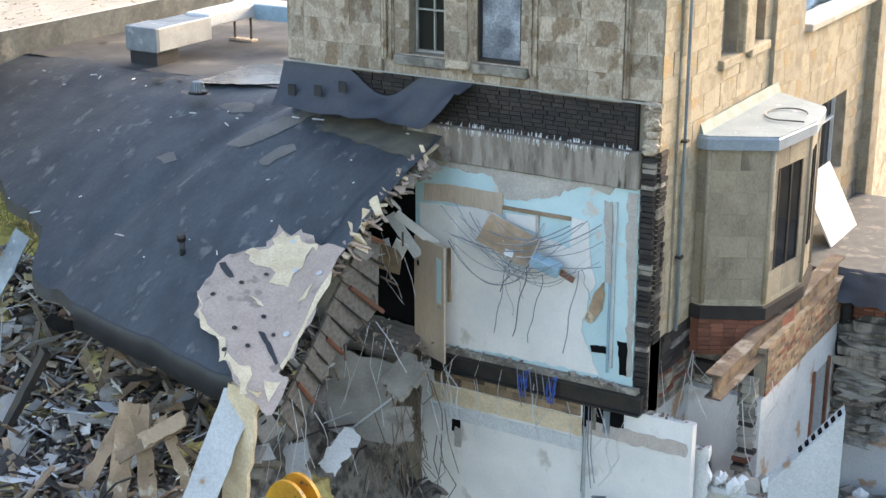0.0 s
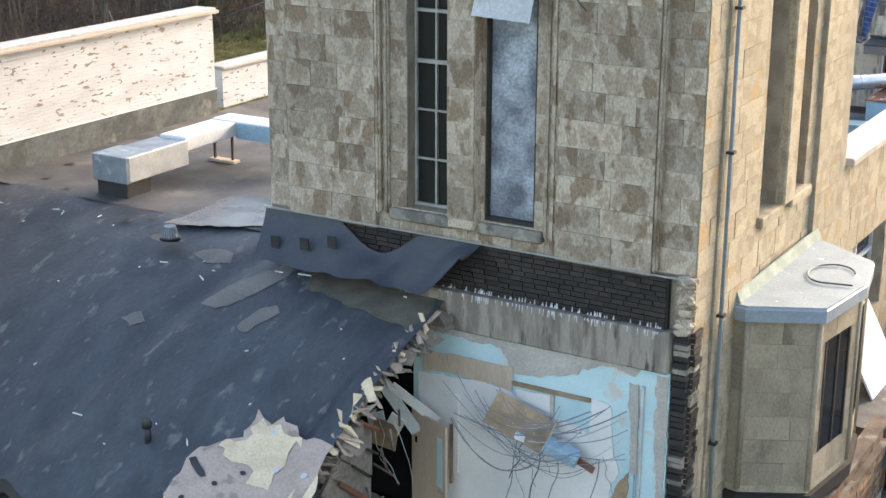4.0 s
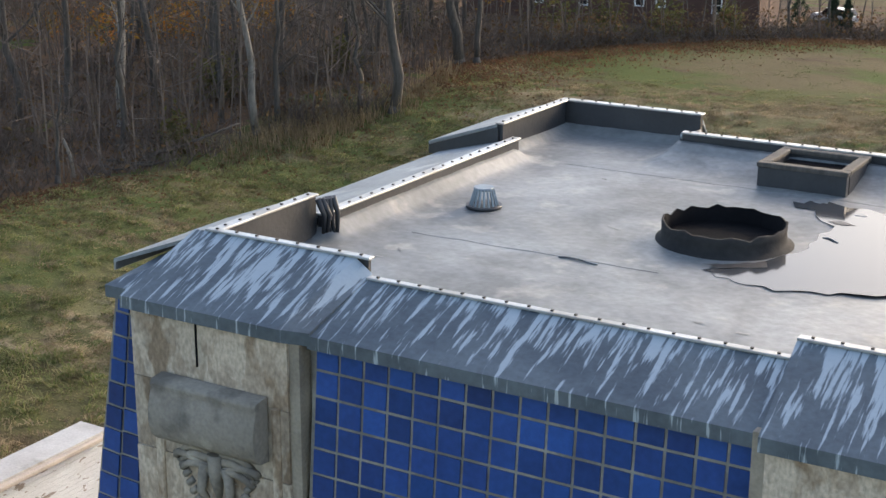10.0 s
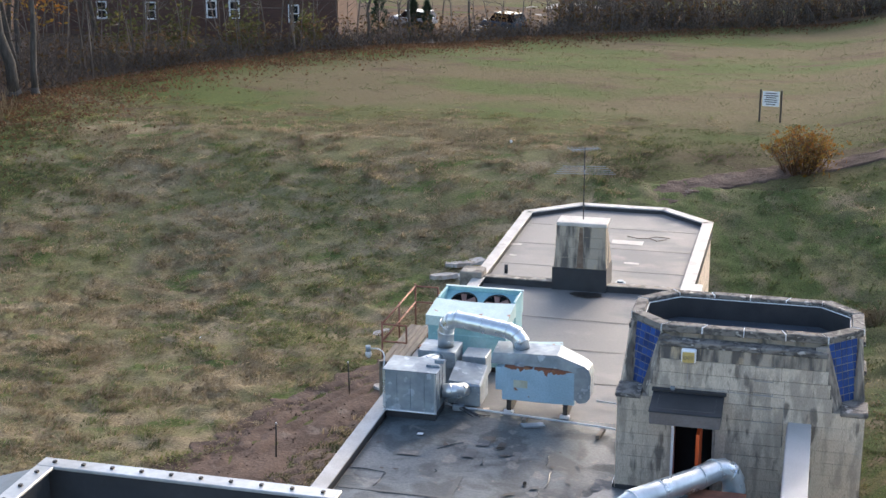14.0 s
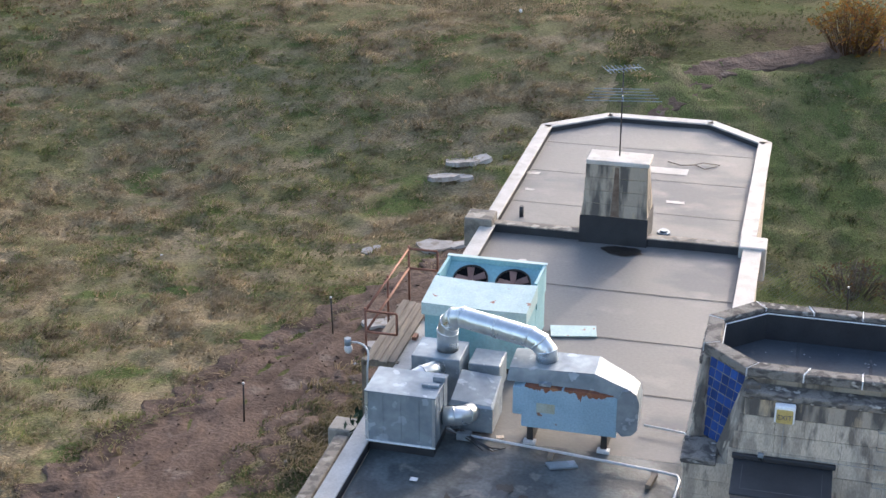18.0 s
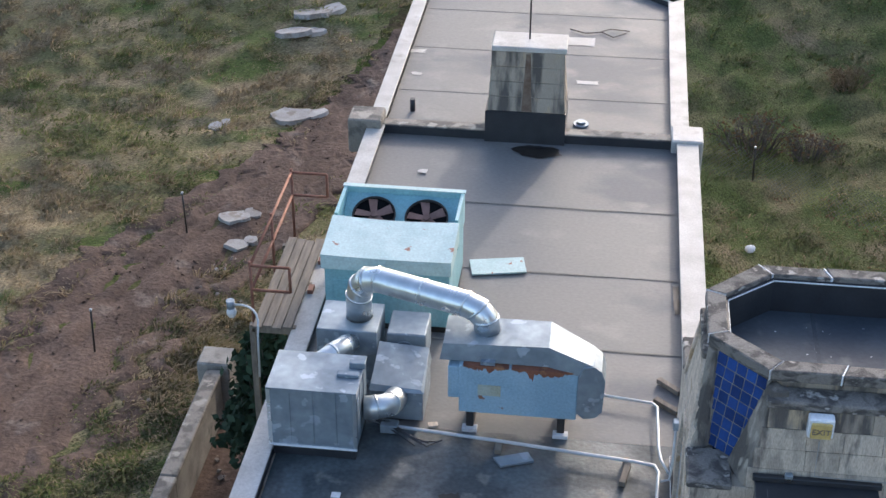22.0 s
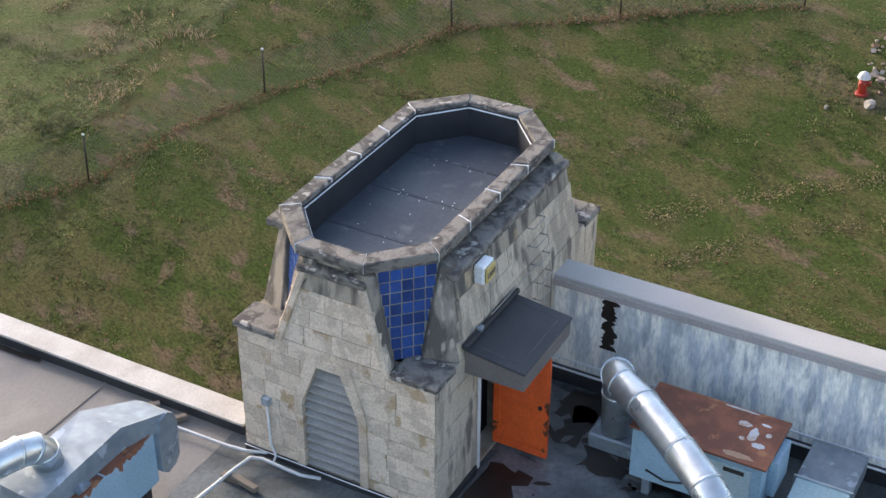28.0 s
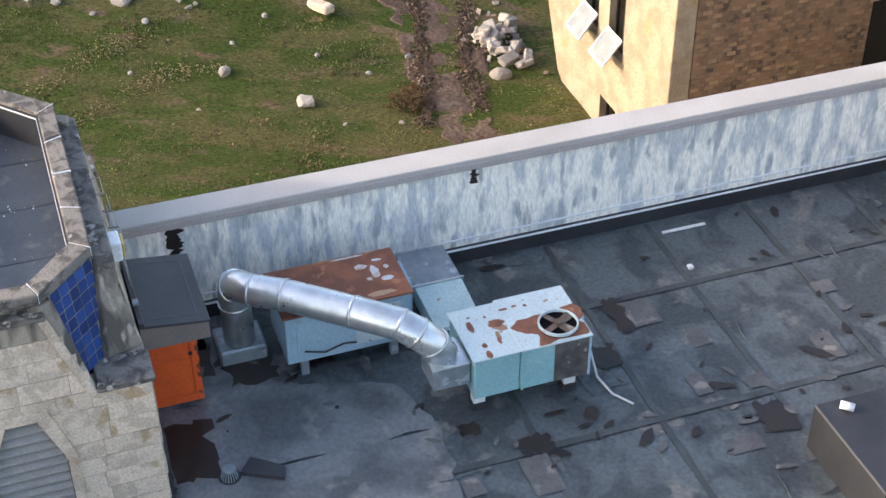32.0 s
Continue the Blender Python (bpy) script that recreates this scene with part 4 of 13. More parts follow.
coping([(-0.26, 5.3, 17.38), (-0.26, 2.0, 17.38), (0.58, 2.0, 17.60), (0.58, 5.3, 17.60)], M_LEAD_PLAIN)
coping([(-0.42, 6.8, 17.46), (-0.42, 5.36, 17.46), (0.37, 5.36, 17.72), (0.37, 6.8, 17.72)], M_LEAD_PLAIN)
coping([(1.95, 7.2, 17.28), (0.3, 7.2, 17.28), (0.4, 6.86, 17.68), (1.95, 6.86, 17.68)], M_LEAD)
coping([(5.2, 6.72, 17.0), (1.95, 6.72, 17.0), (1.95, 6.26, 17.64), (5.2, 6.26, 17.64)], M_LEAD)
coping([(6.6, 7.1, 17.2), (5.2, 7.1, 17.2), (5.2, 6.64, 17.75), (6.6, 6.64, 17.75)], M_LEAD)

# parapet caps: metal strips with studs on the inner edge
ROOF_T = 17.42


def cap_strip(x0, x1, y0, y1, z, drop):
    cap = part("parapet_cap", bbox(x0, x1, y0, y1, z - 0.008, z + 0.010, 0.004), M_COPE, tower, "galvanised parapet cap strip")
    part("upstand", bbox(x0 + 0.02, x1 - 0.02, y0 + 0.02, y1 - 0.02, z - drop, z - 0.012), M_RUBBER, tower, "black membrane upstand")
    long_x = x1 - x0 > y1 - y0
    n = max(2, int((x1 - x0 if long_x else y1 - y0) / 0.16))
    for i in range(n):
        t = (i + 0.5) / n
        cx, cy = (x0 + (x1 - x0) * t, (y0 + y1) / 2) if long_x else ((x0 + x1) / 2, y0 + (y1 - y0) * t)
        piece("stud", cap, M_STEEL, Vector((cx, cy, z + 0.014)), X, Y, Zv, (0.018, 0.018, 0.012))


cap_strip(0.52, 1.95, 0.69, 0.76, 17.79, 0.36)
cap_strip(1.97, 4.92, 0.61, 0.67, 17.68, 0.25)
cap_strip(4.92, 6.3, 0.69, 0.76, 17.78, 0.34)
cap_strip(0.52, 0.62, 0.78, 1.98, 17.78, 0.34)
cap_strip(0.57, 0.67, 1.98, 5.32, 17.615, 0.2)
cap_strip(0.36, 0.46, 5.34, 6.78, 17.73, 0.28)
cap_strip(0.36, 1.97, 6.78, 6.88, 17.73, 0.28)
cap_strip(1.97, 5.2, 6.22, 6.32, 17.65, 0.20)
for y_, x0, x1, zl, zh in ((5.35, -0.40, 0.40, 17.34, 17.70), (1.99, -0.34, 0.50, 17.34, 17.75)):    # dark end cheeks of the raised stretches
    bm = bmesh.new()
    hexa(bm, [(x0, y_ - 0.02, zl), (x1, y_ - 0.02, zl), (x1, y_ + 0.01, zl), (x0, y_ + 0.01, zl), (x0, y_ - 0.02, zl + 0.09), (x1, y_ - 0.02, zh), (x1, y_ + 0.01, zh), (x0, y_ + 0.01, zl + 0.09)])
    part("end_cheek", bm, M_RUBBER, tower, "black membrane end cheek")
bm = bmesh.new()
for k in range(5):
    tube(bm, [(0.64 + 0.015 * k, 1.93 + 0.03 * k, 17.76), (0.69 + 0.03 * math.sin(k * 2.0), 1.95 + 0.035 * k, 17.62), (0.66 + 0.02 * k, 1.97 + 0.02 * k, 17.47)], 0.028, 7, r1=0.015)
part("torn_flashing", bm, M_RUBBER, tower, "torn black flashing hanging at the parapet step")
cap_strip(5.2, 6.4, 6.56, 6.66, 17.77, 0.32)
cap_strip(6.24, 6.38, 0.86, 6.5, 17.74, 0.30)

# upper roof: a slightly uneven sheet that turns up at the rim
bm = bmesh.new()
nX, nY = 80, 80
g = [[None] * (nX + 1) for _ in range(nY + 1)]
for j in range(nY + 1):
    for i in range(nX + 1):
        x, y = 0.40 + 5.92 * i / nX, 0.62 + 6.20 * j / nY
        rim = min(x - 0.48, 6.22 - x, y - (0.70 if 1.9 < x < 4.96 else 0.78), (6.14 if 1.9 < x < 5.26 else (6.76 if x < 3 else 6.54)) - y)
        west = max(0.0, 1 - max(x - 0.67, 0) / 0.22) ** 2.4 * smooth((y - 1.85) / 0.25) * smooth((5.45 - y) / 0.25)
        back = 0.09 * smooth((y - 5.5) / 0.6) * smooth((x - 1.7) / 0.3) * smooth((5.4 - x) / 0.3) - (0.35 if 2.0 < x < 5.15 and y > 6.2 else 0.0)
        z = ROOF_T + back + max(0.07 * max(0.0, 1 - max(rim, 0) / 0.14) ** 2, 0.13 * west) + 0.012 * noise.noise(Vector((x * 1.3, y * 1.3, 0))) + 0.007 * noise.noise(Vector((x * 5, y * 5, 3)))
        g[j][i] = bm.verts.new((x, y, z - 0.03 * smooth((x - 3.4) / 1.5) * smooth((5.2 - y) / 1.2) * smooth((y - 2.4) / 0.8)))
for a, b in zip(g, g[1:]):
    for i in range(nX):
        bm.faces.new((a[i], a[i + 1], b[i + 1], b[i])).smooth = True
upper = part("upper_roof", bm, M_ROOF_TOP, tower, "grey wet roof membrane")
for y0 in (2.5, 5.3):                      # laps between the membrane's widths
    bm = bmesh.new()
    edge = [[bm.verts.new((x, y0 + d + 0.012 * noise.noise(Vector((x * 2, y0, 0))), ROOF_T + 0.012 * noise.noise(Vector((x * 1.3, (y0 + d) * 1.3, 0))) + 0.007 * noise.noise(Vector((x * 5, (y0 + d) * 5, 3))) + h)) for d, h in ((0.0, -0.004), (0.02, 0.0035), (0.07, 0.0035), (0.09, -0.004))] for x in np.linspace(1.15, 3.3 if 2.3 < y0 < 5 else 5.9, 60)]
    for p, q in zip(edge, edge[1:]):
        for k in range(3):
            bm.faces.new((p[k], q[k], q[k + 1], p[k + 1]))
    bmesh.ops.recalc_face_normals(bm, faces=bm.faces[:])
    part("membrane_lap", bm, M_ROOF_TOP, upper)
part("roof_slab", bbox(0.1, 6.5, 0.6, 6.75, 17.0, 17.3), M_CONC, tower)


def blob(bm, pts, z, wob=0.05, seed=0, sub=5):
    """A flat irregular patch from a rough outline."""
    out = []
    n = len(pts)
    for i in range(n):
        a, b = Vector(pts[i]), Vector(pts[(i + 1) % n])
        for k in range(sub):
            p = a.lerp(b, k / sub)
            out.append((p.x + wob * noise.noise(Vector((i * 3.1, k * 0.7, seed))), p.y + wob * noise.noise(Vector((i * 2.3, k * 0.9, seed + 7))), z))
    f = bm.faces.new([bm.verts.new(q) for q in out])
    if f.normal.z < 0:
        f.normal_update()
    bm.normal_update()
    if f.normal.z < 0:
        f.normal_flip()


bm = bmesh.new()
blob(bm, [(3.55, 2.75), (3.95, 2.55), (4.5, 2.7), (5.2, 3.0), (5.9, 3.1), (5.95, 4.7), (5.2, 5.0), (4.6, 4.95), (3.8, 5.2), (3.5, 5.05), (4.05, 4.45), (4.05, 3.7), (3.85, 3.15)], ROOF_T + 0.006, 0.12, 4)
tagged(part("puddle", bm, M_WATER), "still rainwater puddle reflecting the sky on the roof", "puddle")

# round shaft, hatch curb, drain, small vent
bm = bmesh.new()
seg = 40
shaft = thing("roof_shaft", "round torn rubber-flashed shaft opening in the roof", "vent shaft", at=(3.40, 3.60, ROOF_T))
rings = []
for r, z in ((0.56, -0.012), (0.535, 0.008), (0.50, 0.022), (0.492, 0.09), (0.495, 0.15), (0.478, 0.155), (0.455, -0.3)):
    rings.append([bm.verts.new((r * math.cos(a) * (1 + 0.02 * noise.noise(Vector((math.cos(a) * 2, math.sin(a) * 2, r)))), r * math.sin(a), z + (0.05 * noise.noise(Vector((math.cos(a) * 4, math.sin(a) * 4, 9))) + 0.035 * noise.noise(Vector((math.cos(a) * 13, math.sin(a) * 13, 2))) if z > 0.14 else 0)))
                  for a in (2 * math.pi * k / seg for k in range(seg))])
for a, b in zip(rings, rings[1:]):
    for k in range(seg):
        f = bm.faces.new((a[k], a[(k + 1) % seg], b[(k + 1) % seg], b[k]))
        f.smooth, f.material_index = True, int(b is rings[-1])
part("collar", bm, [M_FLASHING, M_DARK], shaft)
# a flat black disc replaces the shaft's shaded depth
bm = bmesh.new()
bmesh.ops.create_circle(bm, cap_ends=True, radius=0.465, segments=32, matrix=Matrix.Translation((0, 0, 0.03)))
part("dark_bottom", bm, M_DARK, shaft)

hatch = thing("roof_hatch", "open square roof hatch curb with timber rim", "roof hatch")
for x0, x1, y0, y1 in ((3.02, 3.86, 5.44, 5.54), (3.02, 3.86, 6.12, 6.22), (3.02, 3.12, 5.54, 6.12), (3.76, 3.86, 5.54, 6.12)):
    part("curb", bbox(x0 + 0.012, x1 - 0.012, y0 + 0.012, y1 - 0.012, ROOF_T, 17.60), M_RUBBER, hatch)
    part("rim", bbox(x0, x1, y0, y1, 17.60, 17.645, 0.008), M_HATCH, hatch)
# thin black sheet close below the rim, painted shade for the hatch's depth
part("well", bbox(3.12, 3.76, 5.54, 6.12, 17.545, 17.555), M_DARK, hatch)


def roof_drain(x, y, z, s=1.0):
    d = thing("roof_drain", "grey cast strainer dome over a roof drain", "roof drain", "roof drains", at=(x, y, z))
    for k in range(18):
        a = 2 * math.pi * k / 18
        bm = bmesh.new()
        tube(bm, [(0.155 * s * math.cos(a), 0.155 * s * math.sin(a), 0.03 * s), (0.10 * s * math.cos(a), 0.10 * s * math.sin(a), 0.22 * s)], 0.012 * s, 5)
        part("bar", bm, M_GALV_BOX, d)
    bm = bmesh.new()
    tube(bm, [(0, 0, 0.20 * s), (0, 0, 0.235 * s)], 0.11 * s, 18)
    part("crown", bm, M_GALV_BOX, d)
    bm = bmesh.new()
    tube(bm, [(0, 0, 0.0), (0, 0, 0.035 * s)], 0.2 * s, 20)
    part("flange", bm, M_RUBBER, d)


roof_drain(1.27, 3.5, ROOF_T, 0.78)
roof_drain(-2.16, -0.2, 9.2, 0.9)
roof_drain(0.32, 30.45, 6.0, 0.8)
bm = bmesh.new()
tube(bm, [(4.14, 6.0, ROOF_T - 0.01), (4.14, 6.0, ROOF_T + 0.09)], 0.06, 12)
tagged(part("vent_stub", bm, M_RUBBER), "short black rubber vent stub on the roof", "vent")
bm = bmesh.new()
blob(bm, [(3.5, 2.9), (3.65, 2.86), (3.95, 3.05), (3.9, 3.2), (3.7, 3.0)], ROOF_T + 0.009, 0.03, 2)
tagged(part("tar_patch", bm, M_TAR), "torn black tar scrap lying on the membrane", "tar patch")
bm = bmesh.new()
blob(bm, [(3.95, 4.56), (4.1, 4.5), (4.2, 4.55), (4.05, 4.62)], ROOF_T + 0.009, 0.02, 3)
tagged(part("tar_patch", bm, M_TAR), "small torn black tar scrap on the membrane", "tar patch")

rw = random.Random(12)
for i in range(3):
    x, y, a, l = rw.uniform(0.9, 5.6), rw.uniform(1.2, 5.9), rw.gauss(0.1, 0.35), rw.uniform(0.12, 0.4)
    bm = bmesh.new()
    tube(bm, [(x + math.cos(a) * l * (t - 0.5), y + math.sin(a) * l * (t - 0.5) + 0.02 * math.sin(t * 5), ROOF_T + 0.004 + 0.008 * math.sin(t * 3.14)) for t in (0, 0.25, 0.5, 0.75, 1)], 0.008, 6)
    tagged(part("membrane_wrinkle", bm, M_ROOF_TOP), "raised wrinkle in the grey roof membrane", "wrinkle", "wrinkles in the membrane")
# pale scuffs and dark scrapes on the membrane
M_SCUFF = mat("scuffed_membrane", (0.27, 0.275, 0.265), (0.21, 0.215, 0.21), 0.6, 6.0, 30, 0.1)
for nm, mt_, n_, lab_ in (("pale_scuffs", M_SCUFF, 70, "pale scuffs worn into the roof membrane"), ("dark_scrapes", M_TAR, 9, "small dark scrapes on the roof membrane")):
    V_, F_ = [], []
    for _ in range(n_):
        cx, cy, an_ = rw.uniform(0.9, 5.9), rw.uniform(1.1, 5.3), rw.gauss(0.15, 0.5)
        r_, st_ = rw.uniform(0.004, 0.014), rw.uniform(2.0, 9.0)
        if math.hypot(cx - 3.4, cy - 3.6) < 0.8 or (3.3 < cx and 2.4 < cy):
            continue
        k_ = len(V_)
        for t_ in np.linspace(0, 6.283, 9)[:-1]:
            u_, v_ = r_ * st_ * math.cos(t_) * rw.uniform(0.5, 1.2), r_ * math.sin(t_) * rw.uniform(0.5, 1.2)
            px_, py_ = cx + u_ * math.cos(an_) - v_ * math.sin(an_), cy + u_ * math.sin(an_) + v_ * math.cos(an_)
            V_.append((px_, py_, ROOF_T + 0.005 + 0.012 * noise.noise(Vector((px_ * 1.3, py_ * 1.3, 0))) + 0.007 * noise.noise(Vector((px_ * 5, py_ * 5, 3)))))
        F_.append(tuple(range(k_, k_ + 8)))
    me_ = bpy.data.meshes.new(nm)
    me_.from_pydata(V_, [], F_)
    me_.materials.append(mt_)
    tagged(new(nm, me_), lab_, "roof litter", kind="stuff")
# downspout, wall cable
bm = bmesh.new()
tube(bm, [(6.75, 0.45, 17.5), (6.95, 0.66, 17.36), (7.12, 0.78, 17.2), (7.13, 0.93, 15.0), (7.13, 0.95, 5.9)], 0.03, 10)
ds = tagged(part("downspout", bm, mat("blue_grey_pipe", (0.27, 0.35, 0.41), (0.20, 0.26, 0.31), 0.5, 3, 30, 0.05)), "thin blue-grey downspout fixed to the tower wall", "downspout")
for z in (7.2, 9.2, 11.6, 13.6, 15.2):
    part("bracket", bbox(7.06, 7.19, 0.88, 1.0, z, z + 0.04), M_STEEL, ds)
bm = bmesh.new()
tube(bm, [(4.96 + 0.05 * math.sin(t * 5), -0.02, 16.9 - 3.3 * t) for t in np.linspace(0, 0.8, 14)] + [(5.0, -0.02, 14.2), (5.06, -0.02, 13.9), (5.2, -0.02, 13.65), (5.32, -0.02, 13.55)], 0.009, 5)
tube(bm, [(4.96, -0.02, 16.9), (5.3, -0.05, 17.0), (5.8, -0.05, 16.98), (6.2, -0.04, 17.15), (6.36, -0.03, 17.4)], 0.009, 5)
tagged(part("cable", bm, M_CABLE), "loose black cable running over the stone piers", "cable")
# ---- west roof and white wall ----
bm = bmesh.new()
gx_ = np.linspace(-7.9, -0.25, 40)
gy_ = np.linspace(0.9, 14.0, 50)
g = [[bm.verts.new((x, y, 9.2 + 0.02 * noise.noise(Vector((x, y, 3))))) for x in gx_] for y in gy_]
for a, b in zip(g, g[1:]):
    for i in range(len(gx_) - 1):
        bm.faces.new((a[i], a[i + 1], b[i + 1], b[i])).smooth = True
setting("roof_west", bm, M_ROOF_OLD, "dusty grey flat roof membrane", "roof")
setting("wall_below_west", bbox(-7.9, -0.3, 1.0, 14.0, -2.5, 9.14), M_CONC, "plain building body", "wall")


def white_brick_mat():
    m = mat("painted_white_brick", (0.64, 0.655, 0.67), (0.54, 0.545, 0.55), 0.85, 0.9, 30, 0.2, col3=(0.26, 0.225, 0.20), lo3=0.615, hi3=0.63, scale3=4.5, stretch=(1, 1, 3.2), detail=8.0)
    nt = m.node_tree
    br = nt.nodes.new("ShaderNodeTexBrick")
    geo = nt.nodes.new("ShaderNodeNewGeometry")
    sep = nt.nodes.new("ShaderNodeSeparateXYZ")
    com = nt.nodes.new("ShaderNodeCombineXYZ")
    nt.links.new(geo.outputs["Position"], sep.inputs[0])
    nt.links.new(sep.outputs[1], com.inputs[0])
    nt.links.new(sep.outputs[2], com.inputs[1])
    nt.links.new(com.outputs[0], br.inputs["Vector"])
    br.inputs["Scale"].default_value = 1.0
    br.inputs["Brick Width"].default_value, br.inputs["Row Height"].default_value, br.inputs["Mortar Size"].default_value = 0.22, 0.075, 0.008
    bump = nt.nodes.new("ShaderNodeBump")
    bump.inputs["Strength"].default_value, bump.inputs["Distance"].default_value, bump.invert = 1.0, 0.02, True
    nt.links.new(br.outputs["Fac"], bump.inputs["Height"])
    nt.links.new(bump.outputs[0], nt.nodes["Principled BSDF"].inputs["Normal"])
    return m


M_WBRICK = white_brick_mat()
setting("wall_white", bbox(-8.2, -7.86, -9.0, 8.0, 9.78, 11.5), M_WBRICK, "white painted brick parapet wall", "wall")
setting("wall_white_base", bbox(-8.22, -7.82, -9.0, 8.02, 9.0, 9.78), M_ROOF, "membrane-covered foot of the parapet wall", "wall")
cope = setting("coping_white_wall", bbox(-8.36, -7.70, -9.0, 8.06, 11.5, 11.58, 0.015), mat("tan_tile_coping", (0.50, 0.43, 0.36), (0.42, 0.36, 0.30), 0.7, 2, 30, 0.1), "tan clay coping of the white wall", "coping")
setting("coping_white_wall_top", bbox(-8.34, -7.78, -9.0, 8.04, 11.584, 11.62), M_WHITE, "pale top of the wall coping", "coping")
setting("termination_bar", bbox(-7.815, -7.80, -9.0, 8.0, 9.76, 9.79), M_ZINC, "pale flashing strip", "flashing")
setting("wall_white_low", bbox(-8.4, -8.05, 8.5, 15.0, 9.2, 10.1), M_WBRICK, "lower white brick parapet", "wall")
setting("coping_white_low", bbox(-8.5, -7.95, 8.45, 15.0, 10.1, 10.18, 0.015), M_WHITE, "pale coping", "coping")
part_ = thing("roof_duct_unit", "boxy galvanised roof fan unit with an insulated duct", "roof fan")
part("curb", bbox(-5.18, -4.46, 1.28, 1.92, 9.18, 9.48), M_RUBBER, part_)
part("fan_box", bbox(-5.24, -4.40, 1.22, 1.98, 9.48, 9.98, 0.015), M_GALV_BOX, part_, "dented galvanised box")
part("side_panel", bbox(-4.47, -4.392, 1.3, 2.95, 9.5, 9.97, 0.01), M_PIPEW, part_, "pale weathered side panel")
part("lid", bbox(-5.2, -4.46, 1.98, 2.95, 9.62, 9.96, 0.02), M_GALV_BOX, part_)
part("duct", bbox(-5.1, -4.45, 2.95, 4.5, 9.74, 10.02, 0.03, 2), M_ZINC, part_, "pale wrapped duct")
part("duct_bend", bbox(-5.1, -2.6, 4.5, 5.1, 9.74, 10.04, 0.03, 2), M_ZINC, part_)
part("duct_side", bbox(-4.44, -2.62, 4.46, 4.499, 9.7, 10.02), M_PALEBLUE, part_, "blue-grey duct side")
for x, y in ((-4.5, 4.4), (-4.95, 4.4), (-3.2, 4.6)):
    part("duct_leg", bbox(x - 0.02, x + 0.02, y - 0.02, y + 0.02, 9.22, 9.75), M_STEEL, part_)
part("sleeper", bbox(-5.05, -4.4, 4.3, 4.5, 9.2, 9.26), M_STONE_PALE, part_)
bm = bmesh.new()
blob(bm, [(-2.8, 0.35), (-2.0, 0.6), (-1.2, 1.1), (-0.6, 1.9), (-1.6, 2.4), (-2.5, 2.6), (-2.9, 2.4), (-2.75, 1.3)], 9.23, 0.15, 6)
M_WET = mat("wet_dark_membrane", (0.050, 0.052, 0.056), (0.036, 0.038, 0.042), 0.16, 1.5, 14, 0.05, rough2=0.3)
tagged(part("puddle", bm, M_WET), "shallow puddle on the flat roof beside the tower", "puddle")
for i, (x, y, r) in enumerate(((-3.7, 0.4, 0.14), (-3.3, 0.6, 0.08), (-6.8, 1.6, 0.12), (-6.2, 0.6, 0.1), (-7.2, 2.6, 0.13), (-6.0, 3.3, 0.1), (-2.2, -0.2, 0.35), (-5.9, 1.2, 0.08))):
    bm = bmesh.new()
    blob(bm, [(x + r * math.cos(a), y + 0.6 * r * math.sin(a)) for a in np.linspace(0, 6.28, 9)[:-1]], 9.226 if y > 0.9 else 9.19, 0.04, i, 2)
    tagged(part("tar_patch", bm, M_TAR), "small black tar blister on the roof", "tar patch", "tar blisters on the west roof")

# ---- north roof ----
RZ = 6.0
setting("building_body", bbox(-6.3, 3.9, 7.3, 31.0, -2.5, RZ - 0.05), M_CONC, "plain building body", "wall")
bm = bmesh.new()
gx_, gy_ = np.linspace(-6.05, 3.95, 60), np.linspace(7.3, 34.9, 130)
g = [[bm.verts.new((x, y, RZ + 0.018 * noise.noise(Vector((x * 0.8, y * 0.8, 1))) + 0.006 * noise.noise(Vector((x * 4, y * 4, 1))))) for x in gx_] for y in gy_]
for a, b in zip(g, g[1:]):
    for i in range(len(gx_) - 1):
        bm.faces.new((a[i], a[i + 1], b[i + 1], b[i])).smooth = True
setting("roof_main", bm, M_ROOF, "black patched roof membrane with dusty stains", "roof")
setting("wing_body", bbox(-6.4, 0.55, 31.0, 45.2, -2.5, RZ - 0.06), M_STONE_PALE, "pale stone wing of the building", "wall")
bm = bmesh.new()
END = [(-6.45, 45.2), (0.5, 45.2), (0.5, 53.4), (-1.3, 55.0), (-4.6, 55.0), (-6.45, 53.4)]
prism(bm, END, -2.5, RZ - 0.06)
setting("wing_end_body", bm, M_STONE_PALE, "pale stone end of the wing", "wall")
bm = bmesh.new()
gx_, gy_ = np.linspace(-6.1, 0.36, 30), np.linspace(34.9, 45.2, 60)
g = [[bm.verts.new((x, y, RZ + 0.012 * noise.noise(Vector((x * 0.8, y * 0.8, 1))))) for x in gx_] for y in gy_]
for a, b in zip(g, g[1:]):
    for i in range(len(gx_) - 1):
        bm.faces.new((a[i], a[i + 1], b[i + 1], b[i])).smooth = True
setting("roof_wing", bm, M_ROOF_TAN, "grey felt roof with lapped seams", "roof")
bm = bmesh.new()
END_IN = [(-6.12, 45.35), (0.22, 45.35), (0.22, 53.28), (-1.4, 54.72), (-4.5, 54.72), (-6.12, 53.28)]
prism(bm, END_IN, RZ - 0.05, RZ + 0.02)
setting("roof_wing_end", bm, M_ROOF_TAN, "grey felt roof at the wing's end", "roof")
for y in (37.4, 39.8, 42.3):
    setting("roof_seam", bbox(-6.1, 0.34, y - 0.02, y + 0.02, RZ + 0.012, RZ + 0.017), M_SEAM_TAN, "lapped roof seam", "seam")
